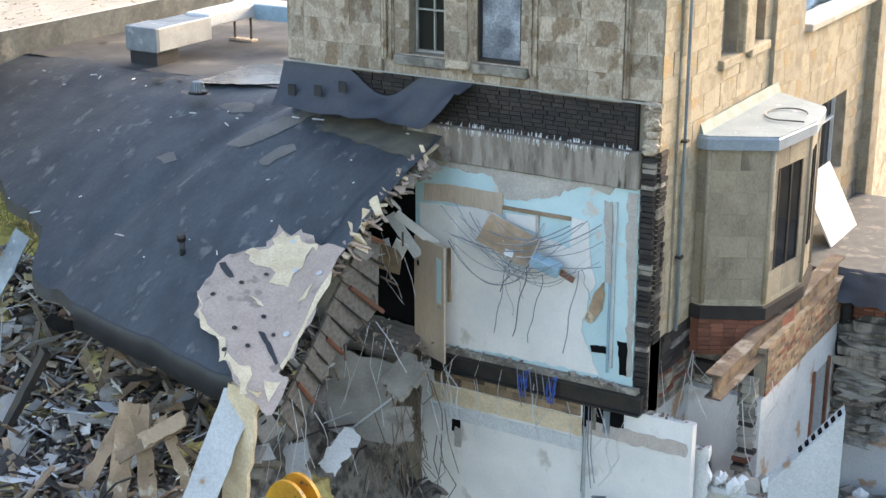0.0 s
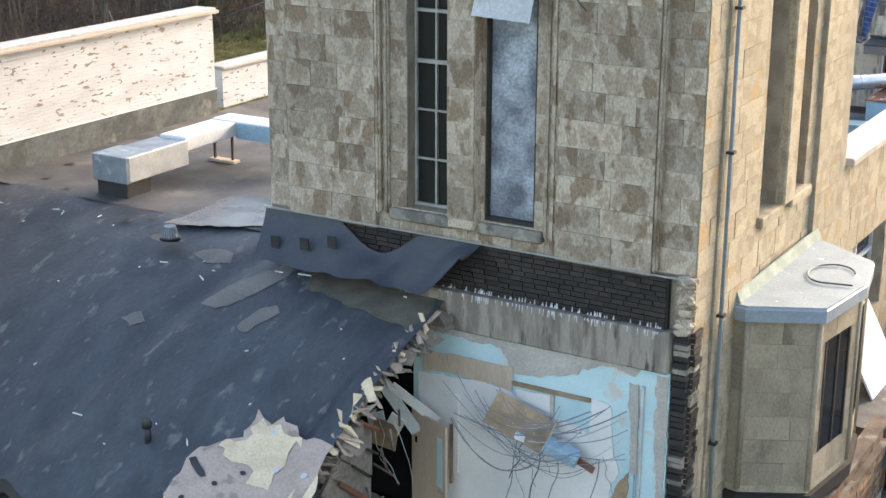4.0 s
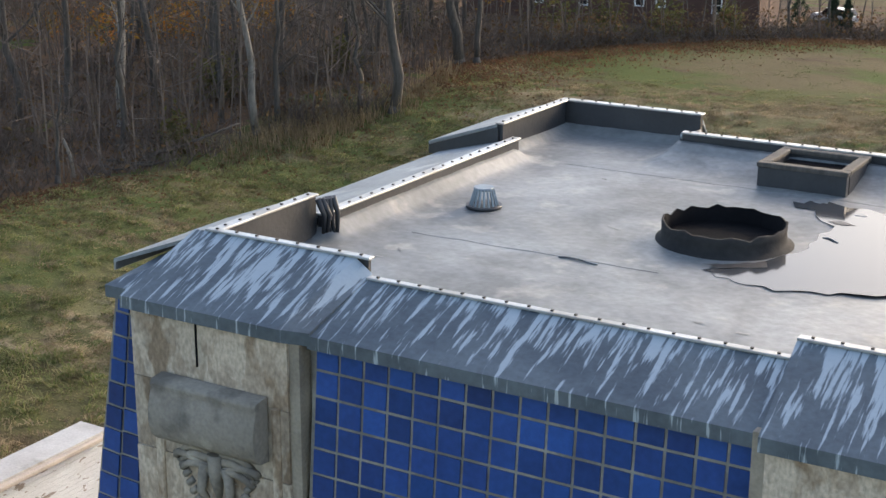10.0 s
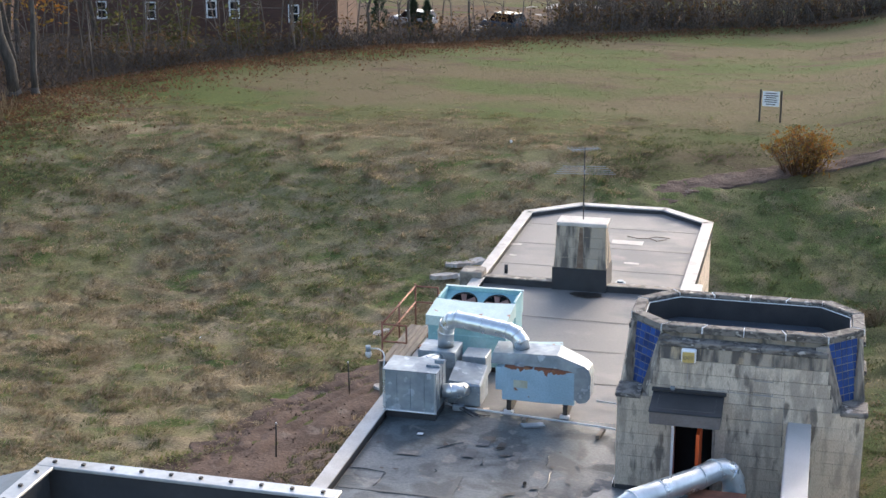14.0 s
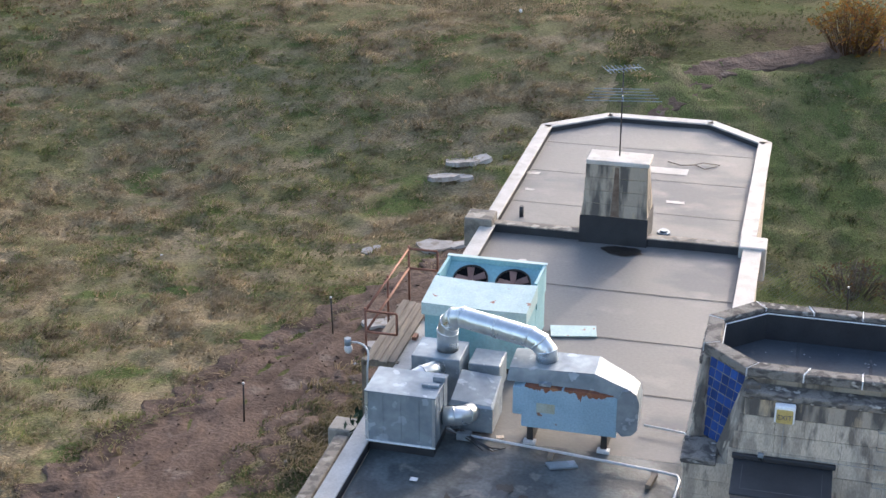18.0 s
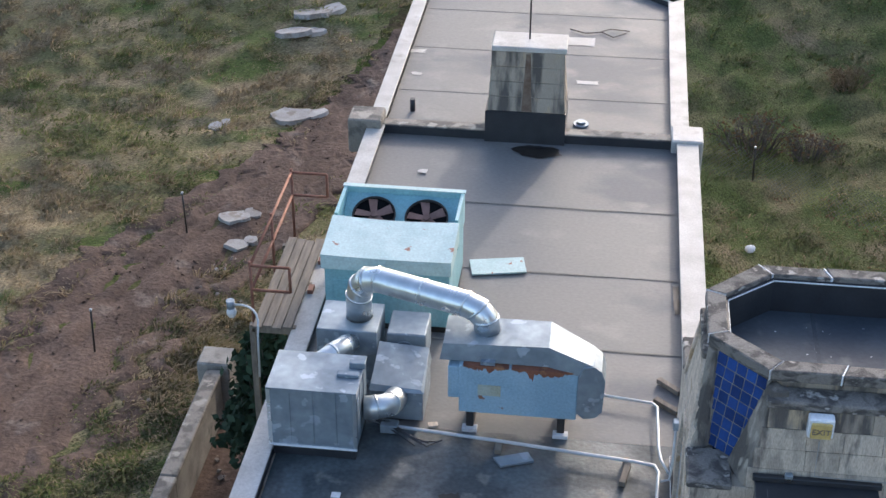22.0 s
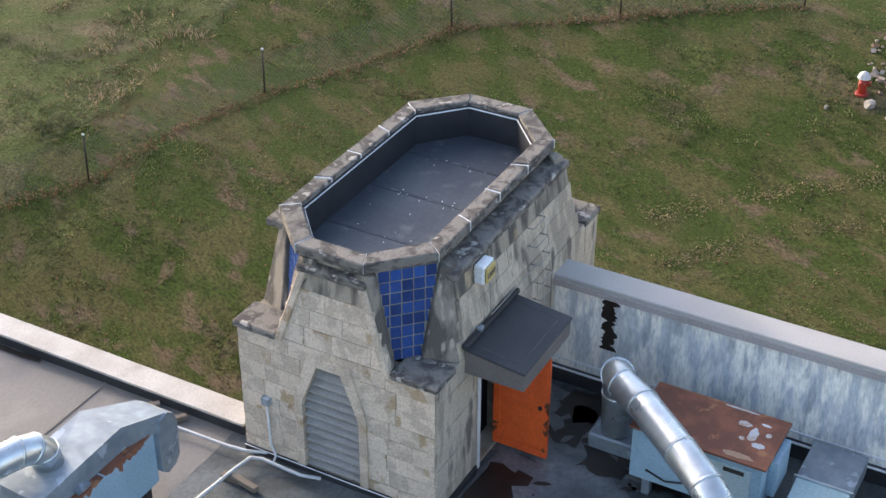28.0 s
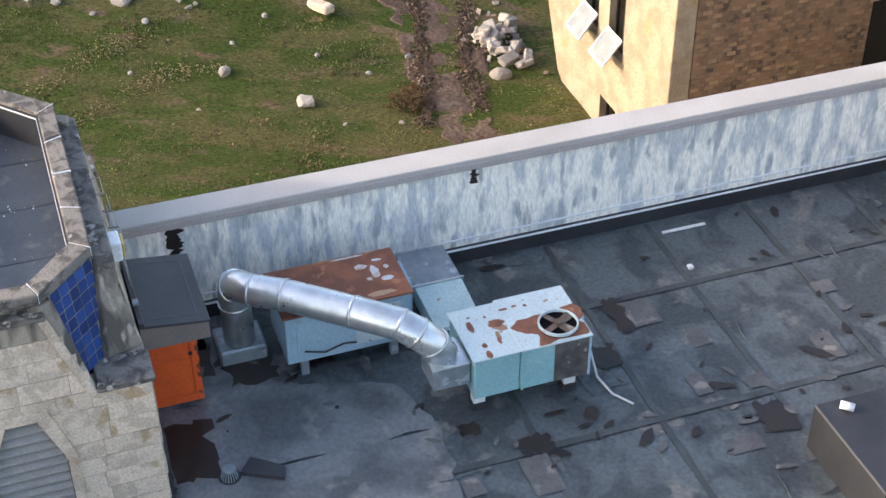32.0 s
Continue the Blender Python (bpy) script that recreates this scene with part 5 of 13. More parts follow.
for y in (47.4, 49.9, 52.4):
    setting("roof_seam", bbox(-6.1, 0.2, y - 0.02, y + 0.02, RZ + 0.022, RZ + 0.027), M_SEAM_TAN, "lapped roof seam", "seam")


def parapet(p, q, w, z0, z1, top_mat, in_mat, label):
    """A low parapet from p to q; w is its width, to the right of the way."""
    a, b = Vector((*p, 0)), Vector((*q, 0))
    d = (b - a).normalized()
    s = Vector((d.y, -d.x, 0)) * w
    bm = bmesh.new()
    hexa(bm, [(v.x, v.y, z0) for v in (a, a + s, b + s, b)][::-1] + [(v.x, v.y, z1 - 0.04) for v in (a, a + s, b + s, b)][::-1])
    bmesh.ops.recalc_face_normals(bm, faces=bm.faces[:])
    ob = setting("parapet", bm, in_mat, label, "parapet")
    e = s.normalized() * 0.03
    bm = bmesh.new()
    hexa(bm, [(v.x, v.y, z1 - 0.05) for v in (a - e, a + s + e, b + s + e, b - e)][::-1] + [(v.x, v.y, z1) for v in (a - e, a + s + e, b + s + e, b - e)][::-1])
    bmesh.ops.recalc_face_normals(bm, faces=bm.faces[:])
    bmesh.ops.bevel(bm, geom=bm.edges[:], offset=0.008, segments=1, affect="EDGES")
    part("coping", bm, top_mat, ob)
    return ob


PL = "white-capped parapet with black membrane lining"
parapet((-6.42, 8.0), (-6.42, 45.15), 0.32, RZ - 0.3, 6.22, M_WHITE, M_RUBBER, PL)
parapet((0.32, 34.7), (0.32, 45.15), 0.40, RZ - 0.3, 6.24, M_WHITE, M_RUBBER, PL)
parapet((-6.45, 45.5), (-6.45, 53.45), 0.30, RZ - 0.3, 6.20, M_WHITE, M_RUBBER, PL)
parapet((-6.45, 53.45), (-4.6, 55.05), 0.30, RZ - 0.3, 6.20, M_WHITE, M_RUBBER, PL)
parapet((-4.6, 55.05), (-1.3, 55.05), 0.30, RZ - 0.3, 6.20, M_WHITE, M_RUBBER, PL)
parapet((-1.3, 55.05), (0.52, 53.45), 0.30, RZ - 0.3, 6.20, M_WHITE, M_RUBBER, PL)
parapet((0.20, 45.5), (0.20, 53.45), 0.34, RZ - 0.3, 6.20, M_WHITE, M_RUBBER, PL)
setting("cross_curb", bbox(-6.1, 0.3, 45.15, 45.4, RZ - 0.1, 6.2), M_RUBBER, "black membrane-covered cross curb", "curb")
setting("cross_curb_cap", bbox(-6.12, 0.3, 45.12, 45.42, 6.2, 6.24, 0.01), M_STONE_DARK, "grey stone cap of the cross curb", "curb")
setting("pier_cap", bbox(-6.86, -6.12, 44.9, 45.6, 5.6, 6.42, 0.03), M_STONE_DARK, "weathered stone pier cap", "pier")
setting("pier_cap_east", bbox(0.18, 0.86, 45.0, 45.75, 5.4, 6.3, 0.03), M_WHITE, "white-capped pier block", "pier")

# long whitewashed wall on the east edge
setting("wall_east", bbox(3.92, 4.22, 8.0, 31.3, RZ + 0.28, 7.90), M_WALLPAINT, "whitewashed wall with grey-blue streaks", "wall")
setting("wall_east_foot", bbox(3.86, 3.985, 8.0, 31.3, RZ - 0.2, RZ + 0.30), M_RUBBER, "black membrane upstand along the wall", "wall")
setting("wall_east_lower", bbox(3.99, 4.22, 8.0, 31.3, -2.5, RZ + 0.28), M_STONE_PALE, "outer wall below the roof", "wall")
setting("wall_east_coping", bbox(3.86, 4.36, 8.0, 31.35, 7.90, 8.0, 0.015), M_CREAM, "pale grey metal coping along the wall top", "coping")
setting("wall_east_drip", bbox(3.84, 3.90, 8.0, 31.35, 7.82, 7.92), mat("mauve_fascia", (0.44, 0.40, 0.385), (0.37, 0.335, 0.32), 0.6, 1.5, 30, 0.08), "mauve-grey fascia edge", "coping")
setting("wall_east_bar", bbox(3.905, 3.919, 8.0, 31.3, RZ + 0.42, RZ + 0.45), M_ZINC, "pale flashing bar", "flashing")
setting("wall_east_bar_low", bbox(3.838, 3.858, 8.0, 31.3, RZ + 0.27, RZ + 0.30), M_ZINC, "pale flashing bar", "flashing")
for (y, z0, z1, w) in ((30.35, 6.85, 7.84, 0.19), (25.55, 7.5, 7.85, 0.09)):
    bm = bmesh.new()
    ring = [(3.912, y + w * max(0.12, 0.62 + 0.5 * noise.noise(Vector((k * 0.23, y, 0))) + 0.55 * noise.noise(Vector((k * 0.9, y, 4)))) * (1 if k < 30 else -1), z0 + (z1 - z0) * ((k if k < 30 else 59 - k) / 29)) for k in range(60)]
    bm.faces.new([bm.verts.new(p) for p in ring])
    bmesh.ops.recalc_face_normals(bm, faces=bm.faces[:])
    for f in bm.faces:
        if f.normal.x > 0:
            f.normal_flip()
    tagged(part("tar_smear", bm, M_TAR), "black tar smear running down the whitewashed wall", "tar smear")
# ---- penthouse ----
pent = thing("penthouse", "octagonal-topped stone stair penthouse with blue tile corners", "penthouse")
BX0, BX1, BY0, BY1 = 0.14, 5.46, 31.30, 34.52
ZB, ZT = 8.30, 9.70
part("lower_wall", wall_with_holes(BX0, BX0 + 0.3, BY0, BY1, RZ - 0.1, ZB, [(32.49, 33.47, RZ + 0.1, 8.02)], "y"), M_MORTAR, pent)
part("lower_wall", wall_with_holes(BX0 + 0.3, BX1, BY0, BY0 + 0.3, RZ - 0.1, ZB, [(1.38, 2.3, RZ + 0.05, 7.95)]), M_MORTAR, pent)
part("lower_wall", bbox(BX0 + 0.3, BX1, BY1 - 0.3, BY1, -2.0, ZB), M_MORTAR, pent)
part("lower_wall", bbox(BX1 - 0.3, BX1, BY0 + 0.3, BY1 - 0.3, -2.0, ZB), M_MORTAR, pent)
# floor and backing are painted black so the inside reads as unlit
part("inner_floor", bbox(BX0 + 0.3, BX1 - 0.3, BY0 + 0.3, BY1 - 0.3, RZ - 0.1, RZ), M_DARK, pent)
part("inner_backing", bbox(BX0 + 0.35, BX0 + 0.4, 32.3, 33.7, RZ, ZB), M_DARK, pent)
OUT_B = [(0.15, 33.32), (0.15, 32.50), (1.10, 31.31), (4.50, 31.31), (5.45, 32.50), (5.45, 33.32), (4.50, 34.51), (1.10, 34.51)]
BODY_T = [(0.30, 33.30), (0.30, 32.52), (1.22, 31.53), (4.38, 31.53), (5.30, 32.52), (5.30, 33.30), (4.38, 34.29), (1.22, 34.29)]
OUT_T = [(0.26, 33.52), (0.26, 32.45), (1.00, 31.72), (4.60, 31.72), (5.34, 32.45), (5.34, 33.52), (4.60, 34.26), (1.00, 34.26)]
PC = (2.80, 32.99)
scaled = lambda kx, ky: [(PC[0] + (x - PC[0]) * kx, PC[1] + (y - PC[1]) * ky) for x, y in OUT_T]
inn = scaled(0.90, 0.815)
rim_o = scaled(1.005, 1.01)
n8 = len(inn)
bm = bmesh.new()
lv = [[bm.verts.new((x, y, z)) for x, y in o] for o, z in ((OUT_B, ZB), (BODY_T, 9.56), (scaled(0.96, 0.93), 9.57), (scaled(0.96, 0.93), ZT), (inn, ZT), (inn, ZB))]
for a, b in zip(lv, lv[1:]):
    for i in range(n8):
        bm.faces.new((a[i], a[(i + 1) % n8], b[(i + 1) % n8], b[i]))
bmesh.ops.recalc_face_normals(bm, faces=bm.faces[:])
part("upper_body", bm, M_STONE_STREAK, pent, "stained battered upper masonry")
for i in range(n8):                       # rim stones, side by side
    a, b, c, d = rim_o[i], rim_o[(i + 1) % n8], inn[(i + 1) % n8], inn[i]
    k = 4 if (Vector(a) - Vector(b)).length > 2 else 1
    for s in range(k):
        f0, f1 = s / k + 0.004, (s + 1) / k - 0.004
        q = [Vector(a).lerp(Vector(b), f0), Vector(a).lerp(Vector(b), f1), Vector(d).lerp(Vector(c), f1), Vector(d).lerp(Vector(c), f0)]
        bm = bmesh.new()
        hexa(bm, [(v.x, v.y, ZT) for v in q] + [(v.x, v.y, 9.86 + 0.008 * ((s + i) % 3)) for v in q])
        bmesh.ops.recalc_face_normals(bm, faces=bm.faces[:])
        bmesh.ops.bevel(bm, geom=bm.edges[:], offset=0.018, segments=1, affect="EDGES")
        part("rim_stone", bm, M_RIM, pent)
        e0, e1 = Vector(a).lerp(Vector(b), f1), Vector(d).lerp(Vector(c), f1)
        g0, g1 = Vector(a).lerp(Vector(b), min(1.0, f1 + 0.02 / k)), Vector(d).lerp(Vector(c), min(1.0, f1 + 0.02 / k))
        bm = bmesh.new()
        hexa(bm, [(v.x, v.y, ZT + 0.01) for v in (e0, g0, g1, e1)] + [(v.x, v.y, 9.862) for v in (e0, g0, g1, e1)])
        bmesh.ops.recalc_face_normals(bm, faces=bm.faces[:])
        part("sealant_joint", bm, M_ZINC, pent)
for x0, x1, y0, y1 in ((0.98, 4.62, 31.45, 31.80), (0.98, 4.62, 34.18, 34.52), (0.20, 0.50, 32.42, 33.50), (5.10, 5.40, 32.42, 33.50)):
    part("string_course", bbox(x0, x1, y0, y1, 9.46, 9.585, 0.02), M_RIM, pent)
lin_o, lin_i = scaled(0.899, 0.813), scaled(0.888, 0.792)
bm = bmesh.new()
ring_wall(bm, lin_o, lin_i, 9.2, 9.80)
bmesh.ops.recalc_face_normals(bm, faces=bm.faces[:])
part("membrane_lining", bm, M_RUBBER, pent, "black rubber lining with a pale bar")
bm = bmesh.new()
bar_i = scaled(0.884, 0.786)
ring_wall(bm, lin_i, bar_i, 9.765, 9.785)
bmesh.ops.recalc_face_normals(bm, faces=bm.faces[:])
part("termination_bar", bm, M_ZINC, pent)
bm = bmesh.new()
prism(bm, lin_i, 9.2, 9.28)
deck_ = part("deck", bm, M_PDECK, pent, "dark blue-black membrane deck")
for xa in (1.75, 2.95, 4.1):
    part("deck_lap", bbox(xa, xa + 0.06, 31.99, 33.99, 9.28, 9.286), M_ROOF_SLOPE, deck_)
rng_d = random.Random(77)
V_, F_ = [], []
for _ in range(46):
    cx, cy, r_ = rng_d.choice((1.8, 2.97, 4.1, rng_d.uniform(0.9, 4.7))) + rng_d.gauss(0, 0.09), rng_d.uniform(32.1, 33.85), rng_d.uniform(0.004, 0.013)
    k_ = len(V_)
    V_ += [(cx + r_ * math.cos(t_) * rng_d.uniform(0.6, 2.0), cy + r_ * math.sin(t_) * rng_d.uniform(0.6, 1.3), 9.2885) for t_ in (0, 1.25, 2.5, 3.8, 5.0)]
    F_.append(tuple(range(k_, k_ + 5)))
me_ = bpy.data.meshes.new("paint_specks")
me_.from_pydata(V_, [], F_)
me_.materials.append(M_ZINC)
ob_ = new("paint_specks", me_)
ob_.parent = deck_
tagged(ob_, "white specks spilt on the deck", kind="stuff")

# masonry blocks on the visible faces
ashlar(pent, (BX0, BY1, RZ), -Y, Zv, BY1 - BY0, ZB - RZ, M_STONE_PALE, holes=[(BY1 - 33.47, BY1 - 32.49, 0.0, 2.02)], seed=41, course=(0.26, 0.32), length=(0.4, 0.75))
# the south face takes the copy with shade painted into its tone
ashlar(pent, (BX0, BY0, RZ), X, Zv, BX1 - BX0, ZB - RZ, M_STONE_SHADE_GRIME, holes=[(1.24, 2.16, 0.0, 1.95)], seed=42, course=(0.26, 0.32), length=(0.4, 0.75))


def slope_blocks(p0, p1, q0, q1, rows, seed, material, plain):
    """Blocks over a trapezoid from the foot p0-p1 to the head q0-q1."""
    rng = random.Random(seed)
    p0, p1, q0, q1 = (Vector(v) for v in (p0, p1, q0, q1))
    up = ((q0 + q1) / 2 - (p0 + p1) / 2)
    u = (p1 - p0).normalized()
    v = (up - u * up.dot(u)).normalized()
    n = u.cross(v)
    for r in range(rows):
        t0, t1 = r / rows, (r + 1) / rows
        a, b = p0.lerp(q0, (t0 + t1) / 2), p1.lerp(q1, (t0 + t1) / 2)
        x = 0.0
        L_ = (b - a).length
        while x < L_ - 0.01:
            nx = x + rng.uniform(0.4, 0.75)
            if L_ - nx < 0.25:
                nx = L_
            piece("block", pent, material if r == rows - 1 else plain, a + u * (x + nx) / 2 + n * 0.004, u, v, n, (nx - x - 0.007, up.length / rows - 0.007, 0.03 * rng.uniform(0.8, 1.2)))
            x = nx


slope_blocks((0.15, 33.85, ZB), (0.15, 31.99, ZB), (0.275, 33.46, 9.47), (0.275, 32.42, 9.47), 4, 43, M_STONE_STREAK, M_STONE_PALE)
slope_blocks((0.80, 31.31, ZB), (4.80, 31.31, ZB), (1.05, 31.50, 9.47), (4.55, 31.50, 9.47), 4, 44, M_STONE_STREAK, M_STONE_SHADE_GRIME)

# pale raking ribs at the edges of the battered faces
for p, q, w_, o_ in (((0.15, 33.87, ZB - 0.05), (0.275, 33.47, 9.47), Vector((0, -0.12, 0)), Vector((-0.06, 0, 0))), ((0.15, 31.98, ZB - 0.05), (0.275, 32.41, 9.47), Vector((0, 0.12, 0)), Vector((-0.06, 0, 0)))):
    p, q = Vector(p), Vector(q)
    bm = bmesh.new()
    hexa(bm, [p - o_, p + w_ - o_, p + w_ + o_, p + o_, q - o_, q + w_ - o_, q + w_ + o_, q + o_])
    bmesh.ops.recalc_face_normals(bm, faces=bm.faces[:])
    bmesh.ops.bevel(bm, geom=bm.edges[:], offset=0.012, segments=1, affect="EDGES")
    part("raking_rib", bm, M_STONE_PALE, pent, "pale raking stone rib")

# corner blocks, ribs and tapering tile panels
for cx, cy, sx, sy in ((BX0, BY0, 1, 1), (BX0, BY1, 1, -1), (BX1, BY0, -1, 1), (BX1, BY1, -1, -1)):
    def at(x, y, z):
        return Vector((x if sx > 0 else 5.60 - x, y if sy > 0 else 65.82 - y, z))

    outn = Vector((-0.69 * sx, -0.72 * sy, 0))
    bl, br_, tr, tl = at(0.389, 32.082, 8.34), at(0.661, 31.818, 8.34), at(1.016, 31.724, 9.70), at(0.384, 32.336, 9.70)
    blk_lo, blk_hi = at(0.08, 31.25, 0), at(0.66, 31.98, 0)
    part("corner_block", bbox(*sorted((blk_lo.x, blk_hi.x)), *sorted((blk_lo.y, blk_hi.y)), ZB - 0.06, ZB + 0.06, 0.025), M_RIM, pent)
    for lo_p, hi_p in (((at(0.14, 31.98, ZB), bl + outn * 0.10, bl - outn * 0.12, at(0.17, 32.58, ZB)), (at(0.265, 32.43, 9.66), tl + outn * 0.06, tl - outn * 0.12, at(0.30, 32.62, 9.66))),
                       ((at(0.80, 31.30, ZB), br_ + outn * 0.10, br_ - outn * 0.12, at(1.18, 31.33, ZB)), (at(1.04, 31.54, 9.66), tr + outn * 0.06, tr - outn * 0.12, at(1.26, 31.58, 9.66)))):
        bm = bmesh.new()
        lo_v = [bm.verts.new((v.x, v.y, ZB)) for v in lo_p]
        hi_v = [bm.verts.new((v.x, v.y, 9.66)) for v in hi_p]
        bm.faces.new(lo_v)
        bm.faces.new(hi_v)
        for i in range(4):
            bm.faces.new((lo_v[i], lo_v[(i + 1) % 4], hi_v[(i + 1) % 4], hi_v[i]))
        bmesh.ops.recalc_face_normals(bm, faces=bm.faces[:])
        bmesh.ops.bevel(bm, geom=bm.edges[:], offset=0.014, segments=1, affect="EDGES")
        part("corner_cheek", bm, M_CHEEK, pent, "dark-stained raking stone cheek beside the tiles")
    if (br_ - bl).cross(tl - bl).dot(outn) < 0:
        bl, br_, tr, tl = br_, bl, tl, tr
    bm = bmesh.new()
    fr, bk = [bm.verts.new(v) for v in (bl, br_, tr, tl)], [bm.verts.new(v - outn * 0.05) for v in (bl, br_, tr, tl)]
    bm.faces.new(fr)
    for i in range(4):
        bm.faces.new((fr[i], bk[i], bk[(i + 1) % 4], fr[(i + 1) % 4]))
    bmesh.ops.recalc_face_normals(bm, faces=bm.faces[:])
    pan = part("tile_panel", bm, M_GROUT, pent, "tapering panel of cobalt blue tiles")
    H_ = (tl - bl)
    rows_ = 8
    for j in range(rows_):
        a, b = bl.lerp(tl, (j + 0.5) / rows_), br_.lerp(tr, (j + 0.5) / rows_)
        w_ = (b - a).length
        u_ = (b - a).normalized()
        nrm = u_.cross(((tl + tr) / 2 - (bl + br_) / 2).normalized())
        for i in range(-3, 4):
            lo_e, hi_e = max(-w_ / 2, i * 0.165 - 0.0825), min(w_ / 2, i * 0.165 + 0.0825)
            if hi_e - lo_e < 0.045:
                continue
            piece("tile", pan, M_TILE, (a + b) / 2 + u_ * (lo_e + hi_e) / 2 + nrm * 0.004, u_, nrm.cross(u_), nrm, (hi_e - lo_e - 0.018, ((tl + tr) / 2 - (bl + br_) / 2).length / rows_ - 0.018, 0.01))

# pointed louvre door in the south-west face
lou = part("louvre_door", bbox(BX0 + 0.10, BX0 + 0.13, 32.49, 33.47, RZ + 0.1, 8.02), M_DARK, pent, "grey louvred vent door in a stone arch")
for k in range(12):
    z = RZ + 0.19 + k * 0.152
    w_ = 0.46 if z < 7.3 else 0.46 - 0.26 * (z - 7.3) / 0.72
    bm = bmesh.new()
    hexa(bm, [(BX0 + 0.0, 32.98 - w_, z - 0.07), (BX0 + 0.0, 32.98 + w_, z - 0.07), (BX0 + 0.09, 32.98 + w_, z + 0.0), (BX0 + 0.09, 32.98 - w_, z + 0.0),
              (BX0 + 0.0, 32.98 - w_, z - 0.035), (BX0 + 0.0, 32.98 + w_, z - 0.035), (BX0 + 0.09, 32.98 + w_, z + 0.022), (BX0 + 0.09, 32.98 - w_, z + 0.022)])
    bmesh.ops.recalc_face_normals(bm, faces=bm.faces[:])
    part("slat", bm, M_LOUVRE, lou)
for s in (-1, 1):
    bm = bmesh.new()
    pr = [(0.47, RZ + 0.1), (0.47, 7.3), (0.20, 8.0), (0.20, 8.16), (0.34, 8.16), (0.60, 7.36), (0.60, RZ + 0.1)]
    f0, f1 = [bm.verts.new((BX0 - 0.05, 32.98 + s * a, b)) for a, b in pr], [bm.verts.new((BX0 + 0.12, 32.98 + s * a, b)) for a, b in pr]
    bm.faces.new(f0)
    bm.faces.new(f1[::-1])
    for i in range(len(pr)):
        bm.faces.new((f0[i], f0[(i + 1) % len(pr)], f1[(i + 1) % len(pr)], f1[i]))
    bmesh.ops.recalc_face_normals(bm, faces=bm.faces[:])
    part("door_surround", bm, M_STONE_PALE, lou)
for s in (-1, 1):
    bm = bmesh.new()
    pr = [(0.46, 7.25), (0.62, 7.25), (0.62, 8.14), (0.26, 8.14)]
    f0, f1 = [bm.verts.new((BX0 - 0.012, 32.98 + s * a, b)) for a, b in pr], [bm.verts.new((BX0 + 0.10, 32.98 + s * a, b)) for a, b in pr]
    bm.faces.new(f0)
    bm.faces.new(f1[::-1])
    for i in range(4):
        bm.faces.new((f0[i], f0[(i + 1) % 4], f1[(i + 1) % 4], f1[i]))
    bmesh.ops.recalc_face_normals(bm, faces=bm.faces[:])
    part("spandrel", bm, M_STONE_PALE, lou)
part("lintel", bbox(BX0 - 0.05, BX0 + 0.12, 32.78, 33.18, 8.0, 8.16, 0.01), M_STONE_PALE, lou)
part("foot_flashing", bbox(BX0 - 0.06, BX0 - 0.02, BY0 - 0.04, BY1, RZ, RZ + 0.11), M_RUBBER, pent)
part("foot_bar", bbox(BX0 - 0.07, BX0 - 0.06, BY0 - 0.04, BY1, RZ + 0.10, RZ + 0.115), M_ZINC, pent)
part("foot_flashing", bbox(BX0, 1.3, BY0 - 0.06, BY0 - 0.02, RZ, RZ + 0.11), M_RUBBER, pent)

# canopy, orange door, lamp, rungs, conduit
bm = bmesh.new()
hexa(bm, [(0.95, 30.38, 8.05), (2.46, 30.38, 8.05), (2.46, 31.29, 8.05), (0.95, 31.29, 8.05), (0.95, 30.38, 8.32), (2.46, 30.38, 8.32), (2.46, 31.29, 8.43), (0.95, 31.29, 8.43)])
can = part("canopy", bm, M_BROWNCAN, pent, "brown metal door canopy with black top")
bm = bmesh.new()
hexa(bm, [(0.93, 30.36, 8.32), (2.48, 30.36, 8.32), (2.48, 31.29, 8.43), (0.93, 31.29, 8.43), (0.93, 30.36, 8.36), (2.48, 30.36, 8.36), (2.48, 31.29, 8.475), (0.93, 31.29, 8.475)])
bmesh.ops.bevel(bm, geom=bm.edges[:], offset=0.01, segments=1, affect="EDGES")
part("canopy_top", bm, M_RUBBER, can, "black membrane top")
part("canopy_flashing", bbox(0.90, 2.52, 31.22, 31.30, 8.47, 8.55, 0.01), M_RUBBER, can)
for x0, x1, y0, y1 in ((1.08, 2.33, 30.50, 30.508), (1.08, 1.088, 30.508, 31.1), (2.322, 2.33, 30.508, 31.1)):
    bm = bmesh.new()
    zt = lambda y: 8.361 + 0.115 * (y - 30.36) / 0.93
    hexa(bm, [(x0, y0, zt(y0)), (x1, y0, zt(y0)), (x1, y1, zt(y1)), (x0, y1, zt(y1)), (x0, y0, zt(y0) + 0.004), (x1, y0, zt(y0) + 0.004), (x1, y1, zt(y1) + 0.004), (x0, y1, zt(y1) + 0.004)])
    part("lap_line", bm, M_PATCH, can)
dr = part("orange_door", bbox(1.98, 2.04, 30.45, 31.34, RZ + 0.06, 7.86), M_ORANGE, pent, "open orange metal door with peeling paint")
for a, b, c, d in ((30.47, 31.32, RZ + 0.08, RZ + 0.2), (30.47, 31.32, 7.72, 7.84), (30.47, 30.56, RZ + 0.2, 7.72), (31.23, 31.32, RZ + 0.2, 7.72)):
    part("stile", bbox(1.965, 1.98, a, b, c, d), M_ORANGE, dr)
part("door_knob", bbox(1.94, 1.98, 30.54, 30.6, 6.95, 7.01, 0.012), M_STEEL, dr)
